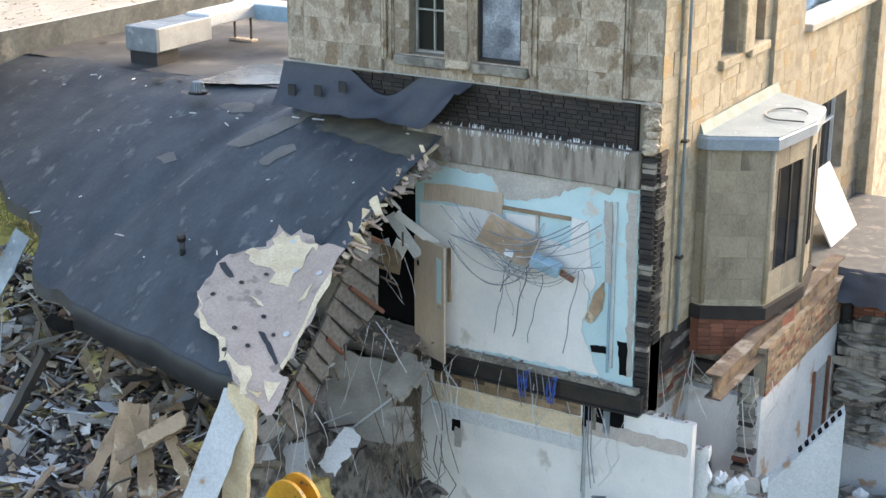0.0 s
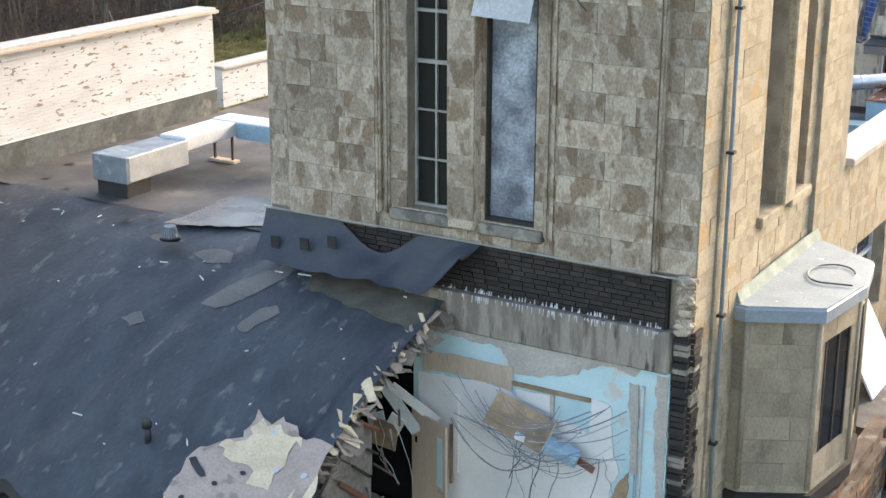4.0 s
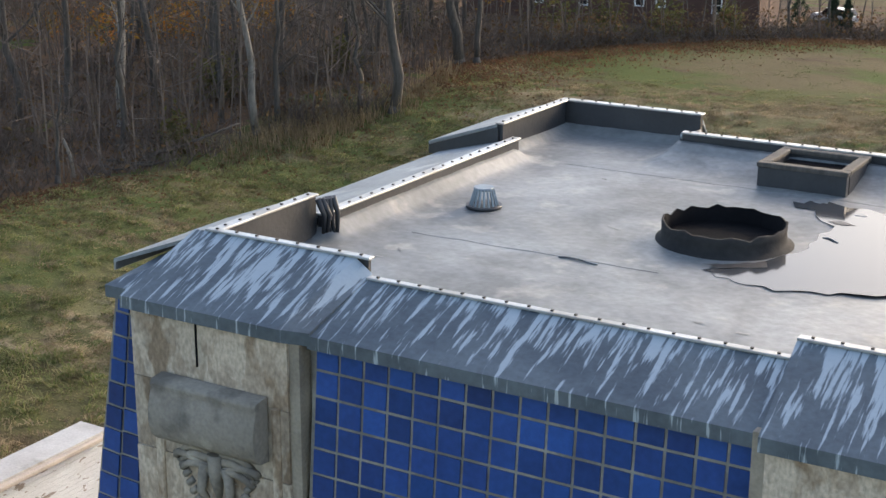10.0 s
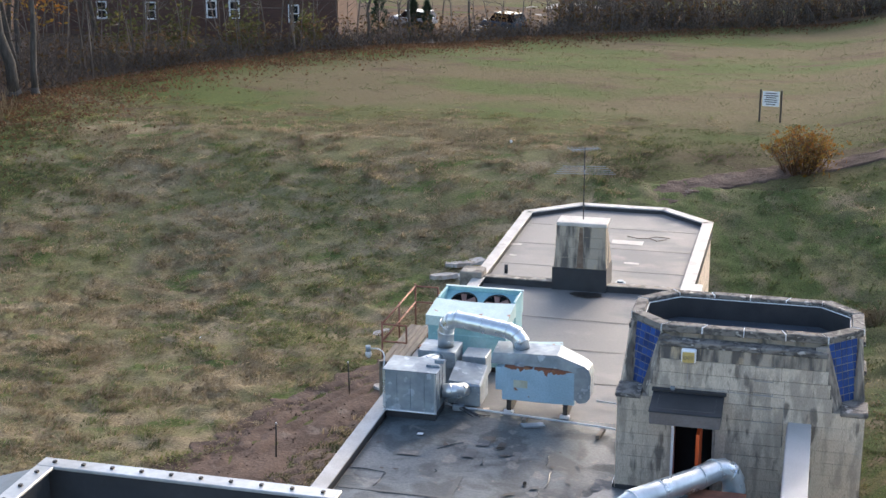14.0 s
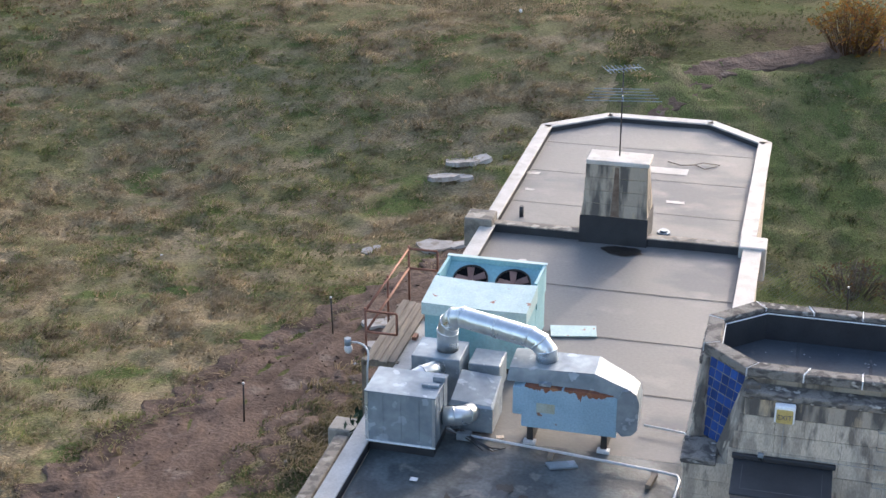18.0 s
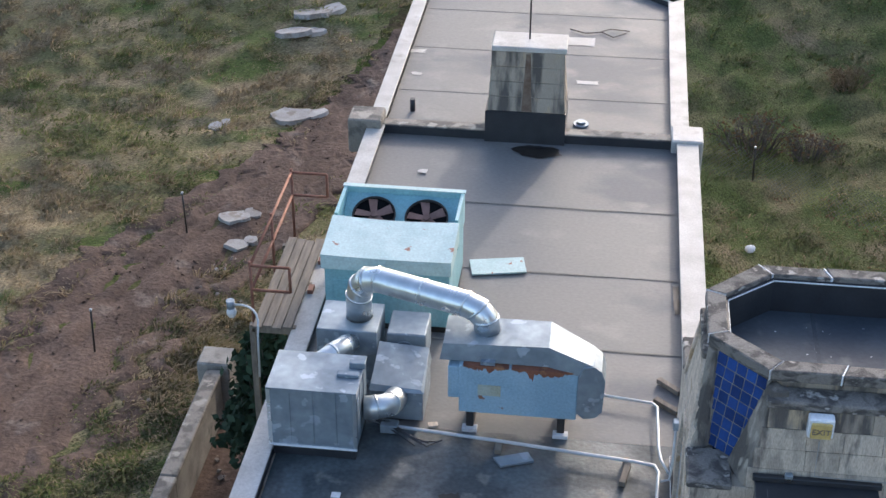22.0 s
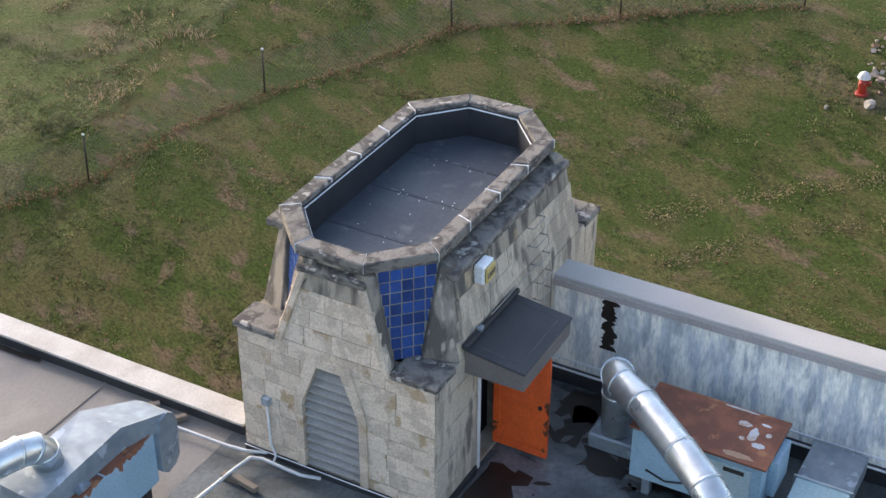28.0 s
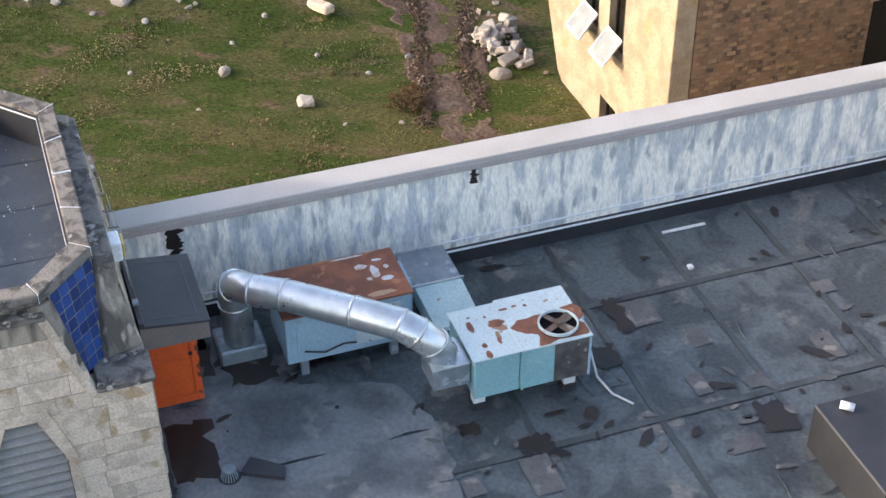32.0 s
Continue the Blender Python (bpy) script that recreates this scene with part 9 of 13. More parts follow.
bs = tagged(part("bent_sheet", bbox(-0.36, 0.36, -0.02, 0.02, -0.1, 0.1), M_GALV_BOX), "bent grey metal tray hanging on cables", "metal tray")
bs.matrix_world = pose(6.25, -0.3, 2.75, 10, -12, 0)
bs2 = part("upright", bbox(0.1, 0.36, -0.02, 0.02, 0.1, 0.36), M_GALV_BOX, bs)
bm = bmesh.new()
hc = thing("dangling_cables", "thin cables dangling below the floor girder", "cables")
for k in range(3):
    bm = bmesh.new()
    x = 5.95 + 0.08 * k + 0.05 * math.sin(k * 3)
    tube(bm, [(x, -0.08, 4.7), (x + 0.04, -0.16, 4.0 - 0.1 * (k % 3)), (x + 0.12 * math.sin(k), -0.12, 3.0 + 0.12 * k)], 0.01, 5)
    part("cable", bm, M_WIRE, hc)
for k in range(6):
    bm = bmesh.new()
    tube(bm, [(4.7 + 0.12 * k, -0.2, 5.15), (4.75 + 0.13 * k, -0.25, 4.75), (4.8 + 0.1 * k, -0.2, 4.4 + 0.05 * k)], 0.008, 5)
    part("cable", bm, M_WIRE, hc)
bm = bmesh.new()
for x0 in (4.75, 5.3):
    for k in range(7):
        tube(bm, [(x0 + 0.03 * k, -0.2, 5.0 + 0.02 * k), (x0 + 0.03 * k + 0.05 * math.sin(k * 2), -0.25, 4.8), (x0 + 0.02 * k, -0.2, 4.58)], 0.008, 5)
tagged(part("blue_cables", bm, mat("blue_cable", (0.05, 0.13, 0.5), None, 0.5)), "bunches of bright blue cable", "cables")

# east face below the tower: wall, bay, lower parapet
body = setting("wall_east_south", wall_with_holes(6.6, 6.98, 6.6, 12.4, 5.9, 10.0, [(8.3, 10.6, 6.5, 8.25)], "y"), M_MORTAR, "sunlit limestone wall", "wall")
ashlar(body, (6.98, 6.6, 5.9), Y, Zv, 5.8, 4.1, M_STONE_WARM, holes=[(1.7, 4.0, 0.6, 2.35)], seed=61, course=(0.34, 0.42), length=(0.4, 0.8))
ashlar(body, (7.0, 2.35, 5.9), Y, Zv, 2.95, 3.1, M_STONE_WARM, seed=62, course=(0.34, 0.42), length=(0.4, 0.8))
setting("wall_core_east", bbox(6.4, 6.99, 2.35, 5.3, 5.9, 9.2), M_MORTAR, "wall behind the bay", "wall")
part("window_glass", bbox(6.66, 6.68, 8.3, 10.6, 6.5, 8.25), M_GLASS, body)
for y in (8.3, 9.4, 10.55):
    part("window_frame", bbox(6.69, 6.76, y, y + 0.06, 6.5, 8.25), M_WPAINT, body)
part("window_rail", bbox(6.69, 6.76, 8.36, 10.55, 7.6, 7.66), M_WPAINT, body)
setting("coping_east_south", bbox(6.5, 7.12, 7.4, 12.4, 10.0, 10.16, 0.02), M_WHITE, "white coping of the lower parapet", "coping")
setting("roof_east_south", bbox(0.2, 6.6, 7.3, 12.4, 5.9, 9.4), M_ROOF_OLD, "flat roof behind the tower", "roof")
setting("end_pilaster", bbox(6.7, 7.22, 12.0, 12.6, 5.0, 10.3, 0.02), M_STONE_WARM, "stone end pilaster", "pilaster")
M_BAY = mat("smooth_buff_stone", (0.335, 0.280, 0.205), (0.262, 0.218, 0.160), 0.85, 1.8, 30, 0.3, lo=0.44, hi=0.6, col3=(0.185, 0.152, 0.112), lo3=0.59, hi3=0.68, scale3=1.5, rnd=0.09, grain=0.24, detail=12.0, stretch=(1.0, 1.0, 0.6))
bay = thing("bay_window", "stone bay window with a grey metal roof", "bay window")
BAY = [(7.02, 1.75), (7.28, 1.70), (8.22, 2.20), (8.40, 3.60), (8.20, 4.70), (7.02, 5.55)]
BAYR = [(7.0, 1.62), (7.27, 1.60), (8.32, 2.14), (8.50, 3.62), (8.28, 4.80), (7.0, 5.68)]
bm = bmesh.new()
prism(bm, BAY, 6.1, 9.0)
part("body", bm, M_STONE_WARM, bay)
for (a, b), sd in zip(zip(BAY, BAY[1:]), (63, 64, 65, 66, 67)):
    a, b = Vector((*a, 6.25)), Vector((*b, 6.25))
    L_ = (b - a).length
    hole = [(0.25, L_ - 0.3, 0.5, 2.3)] if sd in (65, 66) else []
    ashlar(bay, a, (b - a), Zv, L_, 2.7, M_BAY, seed=sd, course=(0.33, 0.42), length=(0.45, 0.8), holes=hole, name="panel", proud=0.012, gap=0.009)
    if hole:
        u = (b - a).normalized()
        n = u.cross(Zv)
        piece("window_pane", bay, M_GLASS, a + u * L_ / 2 + Zv * 1.4 + n * 0.002, u, Zv, n, (L_ - 0.55, 1.8, 0.01))
        for f in (0.25, L_ - 0.3, L_ / 2):
            piece("window_bar", bay, M_STEEL, a + u * f + Zv * 1.4 + n * 0.01, u, Zv, n, (0.05, 1.8, 0.03))
for (x, y) in BAY[1:5]:
    bm = bmesh.new()
    tube(bm, [(x, y, 6.2), (x, y, 8.98)], 0.05, 8)
    part("corner_roll", bm, M_BAY, bay)
bm = bmesh.new()
prism(bm, BAYR, 8.94, 9.14)
bmesh.ops.bevel(bm, geom=[e for e in bm.edges if abs(e.verts[0].co.z - e.verts[1].co.z) < 1e-4 and e.verts[0].co.z > 9.1], offset=0.02, segments=1, affect="EDGES")
part("roof", bm, mat("blue_grey_sheet", (0.30, 0.36, 0.42), (0.25, 0.30, 0.36), 0.5, 2, 25, 0.08, metal=0.2), bay, "blue-grey sheet metal roof")
bm = bmesh.new()
prism(bm, [(2 * 0 + x * 0.985 + 0.11, 3.6 + (y - 3.6) * 0.97) for x, y in BAYR], 9.14, 9.17)
part("roof_top", bm, mat("grey_roof_coating", (0.335, 0.395, 0.415), (0.28, 0.335, 0.355), 0.6, 2, 25, 0.1, col3=(0.7, 0.72, 0.72), lo3=0.68, hi3=0.7, scale3=5), bay)
bm = bmesh.new()
hexa(bm, [(7.0, 1.7, 9.16), (7.16, 1.7, 9.16), (7.16, 5.6, 9.16), (7.0, 5.6, 9.16), (7.06, 1.7, 9.34), (7.09, 1.7, 9.34), (7.09, 5.6, 9.34), (7.06, 5.6, 9.34)])
part("flashing", bm, mat("verdigris", (0.24, 0.30, 0.27), (0.17, 0.215, 0.195), 0.7, 3, 30, 0.1), bay, "green verdigris flashing")
bm = bmesh.new()
tube(bm, [(7.9 + 0.35 * math.cos(a), 3.7 + 0.5 * math.sin(a), 9.2) for a in np.linspace(0.4, 5.0, 18)] + [(8.35, 3.3, 9.2)], 0.014, 5)
part("wire", bm, M_CABLE, bay, "loop of dark wire")
bm = bmesh.new()
prism(bm, [(7.0 + (x - 7.0) * 1.06, 3.6 + (y - 3.6) * 1.05) for x, y in BAY], 5.92, 6.14)
part("base_cornice", bm, M_CHAR, bay, "charred base cornice")
bm = bmesh.new()
prism(bm, [(7.0 + (x - 7.0) * 0.96, 3.6 + (y - 3.6) * 0.96) for x, y in BAY], 5.2, 5.92)
part("brick_base", bm, M_BRICKRED, bay)
ashlar(bay, (7.25, 1.68, 5.25), (0.94, 0.48, 0), Zv, 1.0, 0.65, M_BRICKRED, course=(0.08, 0.085), length=(0.2, 0.23), seed=68, name="brick", proud=0.03)

M_RUBMIX = mat("rubble_mix_pale", (0.24, 0.225, 0.20), (0.38, 0.36, 0.32), 0.95, 3.5, 18, 0.9, lo=0.4, hi=0.55, bump_d=0.08)
# fallen girder and lower walls on the east side
gird = thing("steel_girder", "rust-brown steel girder jutting from the ruin", "girder")
A, B = Vector((8.2, 0.0, 5.45)), Vector((8.34, 6.2, 5.72))
d = (B - A).normalized()
s_ = d.cross(Zv).normalized()
up_ = s_.cross(d)
for nm, w, h, oz in (("web", 0.03, 0.42, 0), ("flange", 0.28, 0.035, 0.21), ("flange", 0.28, 0.035, -0.21)):
    bm = bmesh.new()
    c = [A + s_ * (w / 2 * i) + up_ * (oz + h / 2 * j) for i, j in ((-1, -1), (1, -1), (1, 1), (-1, 1))]
    e = [v + (B - A) for v in c]
    hexa(bm, c + e)
    bmesh.ops.recalc_face_normals(bm, faces=bm.faces[:])
    part(nm, bm, M_OLDSTEEL if nm == "flange" else mat("rusted_web", (0.23, 0.155, 0.092), (0.085, 0.06, 0.045), 0.85, 3.5, 25, 0.4, lo=0.42, hi=0.6, detail=10.0), gird)
we = setting("wall_low_east", wall_with_holes(8.2, 8.42, 1.85, 6.6, -2.5, 4.55, [(4.9, 5.75, 1.0, 3.9)], "y"), M_PEEL, "peeling white wall with a dark doorway", "wall")
# black sheet closes the doorway and paints its inside unlit
part("doorway_dark", bbox(8.15, 8.19, 4.85, 5.8, 0.9, 4.0), M_DARK, we)
part("door_frame", bbox(8.40, 8.47, 4.82, 4.9, 1.0, 3.98), M_RUSTSTEEL, we, "brown steel door frame")
part("door_frame", bbox(8.40, 8.47, 5.75, 5.83, 1.0, 3.98), M_RUSTSTEEL, we)
ashlar(we, (8.42, 2.0, 4.56), Y, Zv, 4.6, 0.9, M_BRICKTAN, course=(0.075, 0.085), length=(0.2, 0.24), seed=71, name="brick", proud=0.015, odd=M_BRICKRED)
part("upper_brickwork", bbox(8.2, 8.41, 2.0, 6.6, 4.56, 5.45), M_MORTAR, we, "bare brickwork above the plaster")
pb = thing("broken_pier", "ragged dark brick pier end beside the fallen girder", "pier")
rngb = random.Random(15)
for k in range(26):
    piece("brick", pb, rngb.choice((M_CHAR, M_BRICKRED, M_CONC, M_STONE_DARK, M_CONC, M_STONE_DARK)), Vector((8.2 + rngb.gauss(0, 0.03), 1.78 + rngb.gauss(0, 0.03), 2.7 + k * 0.088)), X, Y, Zv, (rngb.uniform(0.2, 0.32), rngb.uniform(0.14, 0.24), 0.076))
setting("wall_low_cross", bbox(6.98, 8.12, 2.1, 2.3, -2.5, 4.42), M_BLUEWALL, "pale blue cross wall", "wall")
setting("wall_low_inner", bbox(6.86, 6.98, 0.18, 2.1, -2.5, 4.6), M_PEEL, "peeling inner wall of the lower room", "wall")
setting("wall_below_bay", bbox(6.7, 8.1, 2.35, 2.6, 4.42, 5.25), M_STONE_DARK, "dark stone wall under the bay", "wall")
setting("wall_under_east", bbox(6.6, 6.99, 2.3, 12.4, -2.5, 5.9), M_STONE_DARK, "dark lower wall behind the ruin", "wall")
part("sooty_corner", bbox(6.76, 7.0, 0.19, 2.2, 4.55, 5.88), M_MORTAR, we, "soot-stained broken corner masonry")
ashlar(we, (7.0, 0.62, 4.56), Y, Zv, 1.58, 0.62, M_STONE_DARK, course=(0.09, 0.1), length=(0.18, 0.34), gap=0.014, proud=0.05, seed=72, name="brick", odd=M_BRICKRED)
ashlar(we, (7.0, 0.62, 5.18), Y, Zv, 1.58, 0.7, M_CHAR, course=(0.1, 0.14), length=(0.3, 0.6), gap=0.012, proud=0.06, seed=73, name="brick", odd=M_STONE_DARK)
part("sooty_lintel", bbox(6.99, 8.15, 2.18, 2.34, 4.62, 4.9, 0.02), M_CHAR, we, "blackened lintel")
lo_ = setting("wall_low_front", bbox(7.92, 9.2, 0.42, 0.64, -2.5, 3.45), M_PEEL, "broken low white wall", "wall")
ragged(lo_, "torn_edge", 7.6, 8.1, 3.2, 4.15, 0.3, M_WPAINT, "", 0.12, 17, th=0.12)
ragged(lo_, "recess", 8.1, 9.0, 2.8, 3.35, 0.41, M_PLGREY, "", 0.02, 18)
for k in range(16):
    x, y = rngb.uniform(8.1, 9.2), rngb.uniform(0.4, 0.75)
    bm = bmesh.new()
    bmesh.ops.create_icosphere(bm, subdivisions=1, radius=rngb.uniform(0.07, 0.17))
    for v in bm.verts:
        v.co *= 1 + 0.5 * noise.noise(v.co * 6 + Vector((k, 0, 0)))
        v.co += Vector((x, y, 3.48 + rngb.uniform(0, 0.12) + 0.25 * max(0, x - 8.7)))
    tagged(part("plaster_lump", bm, M_WPAINT if k % 3 else M_CONC), "broken plaster lump on the wall top", "plaster", "lumps on the broken wall")
slab = thing("hollow_block_wall", "white wall end of hollow blocks, broken off slantwise", "wall end")
bm = bmesh.new()
a, b = Vector((9.1, 0.46, 0)), Vector((10.15, 0.86, 0))
n_ = Vector((-0.36, 0.93, 0)) * 0.26
hexa(bm, [a + Zv * -2, b + Zv * -2, b + n_ + Zv * -2, a + n_ + Zv * -2, a + Zv * 3.75, b + Zv * 5.1, b + n_ + Zv * 5.15, a + n_ + Zv * 3.8])
part("wall_face", bm, M_PEEL, slab)
for k in range(7):
    c = a.lerp(b, 0.42 + 0.085 * k) + n_ * 0.5 + Zv * (3.775 + 1.35 * (0.42 + 0.085 * k))
    # block cores are black plates on the top, shade without any depth
    piece("core_hole", slab, M_DARK, c + Zv * 0.012, (b - a).normalized() * 0.62 + Zv * 0.78, n_.normalized(), Vector((-0.73, -0.28, 0.62)), (0.075, 0.15, 0.03))
bm = bmesh.new()
sheet(bm, np.linspace(8.5, 13.0, 26), lambda x: np.linspace(0.9, 6.58, 30), lambda x, y: 0.9 + 0.25 * noise.noise(Vector((x * 1.3, y * 1.3, 4))) + 0.1 * noise.noise(Vector((x * 5, y * 5, 2))))
tagged(part("rubble_ground", bm, M_RUBMIX), "grey broken masonry covering the ground", "rubble", kind="stuff")
for k in range(70):
    x, y = rngb.uniform(8.7, 12.0), rngb.uniform(1.5, 6.4)
    bm = bmesh.new()
    bmesh.ops.create_icosphere(bm, subdivisions=1, radius=rngb.uniform(0.06, 0.2))
    for v in bm.verts:
        v.co *= 1 + 0.5 * noise.noise(v.co * 5 + Vector((k, 3, 0)))
        v.co += Vector((x, y, 1.0 + 0.25 * noise.noise(Vector((x * 1.3, y * 1.3, 4)))))
    tagged(part("masonry_lump", bm, (M_CONC, M_STONE, M_WPAINT)[k % 3]), "broken masonry lump on the rubble ground", "masonry", "lumps of broken masonry")
lower_roof = setting("roof_low_east", bbox(7.0, 13.0, 6.4, 12.0, 5.3, 5.55), M_PATCH, "low grey felt roof", "roof")
bm = bmesh.new()
rows = [[bm.verts.new((8.2 + 2.6 * i / 16, 6.5 - 0.5 * j / 8 - 0.15 * noise.noise(Vector((i * 0.5, j * 0.5, 0))), 5.6 - 0.55 * (j / 8) ** 1.5 + 0.08 * noise.noise(Vector((i * 0.6, j, 3))))) for j in range(9)] for i in range(17)]
for a, b in zip(rows, rows[1:]):
    for j in range(8):
        bm.faces.new((a[j], a[j + 1], b[j + 1], b[j])).smooth = True
bmesh.ops.recalc_face_normals(bm, faces=bm.faces[:])
tagged(part("torn_membrane", bm, M_TARP), "torn grey membrane drooping over the low roof edge", "membrane")
wp = tagged(part("leaning_panel", bbox(-0.02, 0.02, -0.9, 0.9, 0, 1.5, 0.005), M_WPAINT), "white panel leaning against the sunny wall", "panel")
wp.matrix_world = pose(7.75, 8.6, 5.56, 0, -28, 0)
back_w = setting("wall_low_back", bbox(8.43, 13.0, 6.6, 6.9, -2.5, 5.3), M_PEEL, "exposed peeling wall under the low roof", "wall")
part("sooty_backing", bbox(8.44, 12.9, 6.53, 6.597, 2.55, 5.05), M_CHAR, back_w)
ashlar(back_w, (8.44, 6.53, 2.55), X, Zv, 4.4, 1.95, M_CHEEK, course=(0.36, 0.42), length=(0.7, 1.2), seed=171, name="block", proud=0.05, gap=0.02, odd=M_BEAM)
ashlar(back_w, (8.44, 6.53, 4.52), X, Zv, 4.4, 0.5, M_BRICKRED, course=(0.08, 0.09), length=(0.2, 0.24), seed=172, name="brick", proud=0.03, gap=0.014, odd=M_CHAR)
rngq = random.Random(33)
for k in range(34):
    zz = 2.2 + 2.3 * rngq.random()
    bm = bmesh.new()
    bmesh.ops.create_icosphere(bm, subdivisions=2, radius=rngq.uniform(0.09, 0.26))
    for v in bm.verts:
        v.co *= 1 + 0.55 * noise.noise(v.co * 5 + Vector((k * 3, 0, 0)))
        v.co += Vector((8.55 + rngq.random() ** 1.6 * (0.9 if zz < 3.6 else 2.2), 6.45 - 0.25 * rngq.random(), zz))
    tagged(part("rubble_lump", bm, rngq.choice((M_CHEEK, M_BEAM, M_RUBMIX, M_CONC))), "dusty broken masonry lump in the collapsed corner", "rubble", "lumps in the collapsed corner")
bm = bmesh.new()
rows = []
for j in range(16):
    v = j / 15
    rows.append([bm.verts.new((8.36 + 0.30 * u + 0.04 * math.sin(v * 7), 6.30 + 0.06 * math.sin(u * 9 + v * 4), 4.95 - 1.6 * v + 0.06 * noise.noise(Vector((u * 4, v * 3, 1))))) for u in np.linspace(0, 1, 8)])
for a, b in zip(rows, rows[1:]):
    for i in range(7):
        bm.faces.new((a[i], a[i + 1], b[i + 1], b[i])).smooth = True
tagged(part("hanging_membrane", bm, M_FLASHING), "black strip of torn membrane hanging in the collapsed corner", "membrane strip")
bm = bmesh.new()
for k in range(26):
    x, z = rngq.uniform(8.5, 10.5), rngq.uniform(3.2, 5.0)
    tube(bm, [(x, 6.42, z), (x + rngq.uniform(-0.15, 0.2), 6.3, z - rngq.uniform(0.2, 0.5)), (x + rngq.uniform(-0.3, 0.3), 6.25, z - rngq.uniform(0.5, 0.9))], rngq.choice((0.006, 0.012, 0.02)), 5)
tagged(part("hanging_wires", bm, M_STEEL), "bent wires and straps hanging in the collapsed corner", "wires", kind="stuff")


# debris
def heap(x, y):
    return 4.5 + 0.16 * (y + 5) + 0.35 * noise.noise(Vector((x * 0.6, y * 0.6, 0))) - 0.10 * max(0, x) - 2.4 * smooth((x - 1.6) / 0.9)


bm = bmesh.new()
sheet(bm, np.linspace(-10, 3.2, 60), lambda x: np.linspace(-11, 0.1, 60), lambda x, y: heap(x, y) - 0.25 + 0.3 * noise.noise(Vector((x * 2.3, y * 2.3, 4))) + 0.15 * noise.noise(Vector((x * 6, y * 6, 2))) - 0.5 * max(0, -7 - y))
tagged(part("rubble_heap", bm, mat("rubble_mix", (0.11, 0.098, 0.088), (0.25, 0.23, 0.205), 0.95, 3.5, 18, 0.9, lo=0.4, hi=0.55, bump_d=0.08, col3=(0.05, 0.045, 0.04), lo3=0.56, hi3=0.62, scale3=2.2)), "mixed grey demolition rubble heap", "rubble", kind="stuff")
rng = random.Random(77)
KINDS = [("plank", M_TAN, (0.09, 0.14, 0.6, 1.6), 0.03, "splintered tan timber plank in the rubble", "plank", 66),
         ("drywall_sheet", M_WPAINT, (0.2, 0.6, 0.3, 0.9), 0.015, "broken white drywall sheet in the rubble", "drywall", 28),
         ("grey_board", M_PLGREY, (0.2, 0.5, 0.3, 0.9), 0.03, "broken grey board in the rubble", "board", 24),
         ("dark_board", M_STEEL, (0.15, 0.4, 0.4, 1.0), 0.03, "charred dark board in the rubble", "board", 22),
         ("timber", M_WOOD, (0.08, 0.12, 0.7, 1.7), 0.08, "weathered timber stud in the rubble", "timber", 40),
         ("metal_sheet", M_GALV_BOX, (0.2, 0.5, 0.4, 0.9), 0.01, "twisted metal sheet in the rubble", "metal sheet", 10)]
for nm, m_, (w0, w1, l0, l1), th, lab, cat, n in KINDS:
    for k in range(n):
        x, y = rng.uniform(-8.5, 2.6), rng.uniform(-7.6, -2.6)
        w, L_ = rng.uniform(w0, w1), rng.uniform(l0, l1)
        bm = bmesh.new()
        box(bm, -w / 2, w / 2, -L_ / 2, L_ / 2, -th / 2, th / 2)
        for v in bm.verts:
            v.co += Vector((rng.uniform(-0.05, 0.05) * w, rng.uniform(-0.12, 0.12) * w, 0))
        o_ = tagged(part(nm, bm, m_), lab, cat, "demolition debris")
        o_.matrix_world = pose(x, y, heap(x, y) + rng.uniform(0.05, 0.4), rng.uniform(-50, 50), rng.uniform(-40, 40), rng.uniform(0, 180))
for k in range(64):
    x, y = rng.uniform(-8.5, 2.2), rng.uniform(-7.4, -2.4)
    r = rng.uniform(0.12, 0.32)
    m_, nm, lab, cat = ((M_INSUL, "insulation_clump", "torn clump of yellow insulation in the rubble", "insulation") if k % 2 else (M_CONC, "concrete_chunk", "broken concrete chunk in the rubble", "concrete"))
    bm = bmesh.new()
    bmesh.ops.create_icosphere(bm, subdivisions=3 if k % 2 else 2, radius=r)
    for v in bm.verts:
        v.co *= 1 + (0.7 if k % 2 else 0.45) * noise.noise(v.co * (5 if k % 2 else 2.4) + Vector((k * 7, 0, 0)))
        v.co.z *= 0.6
    o_ = tagged(part(nm, bm, m_), lab, cat, "demolition debris")
    o_.matrix_world = pose(x, y, heap(x, y) + 0.1, rng.uniform(0, 40), 0, rng.uniform(0, 180))
bm = bmesh.new()
for k in range(150):
    x, y = rng.uniform(-8.5, 3.4), rng.uniform(-7.2, -0.6)
    z = heap(x, y) + rng.uniform(-0.1, 0.4)
    a, el, L_ = rng.uniform(0, 6.28), rng.uniform(-0.5, 0.9), rng.uniform(0.4, 1.5)
    d = Vector((math.cos(a) * math.cos(el), math.sin(a) * math.cos(el), math.sin(el))) * L_
    p = Vector((x, y, z))
    tube(bm, [p, p + d * 0.5 + Vector((0, 0, rng.uniform(-0.1, 0.15))), p + d], rng.choice((0.008, 0.012, 0.02)), 5)
tagged(part("twisted_rods", bm, M_STEEL), "tangle of bent steel rods and pipes in the rubble", "rods", kind="stuff")
bm = bmesh.new()
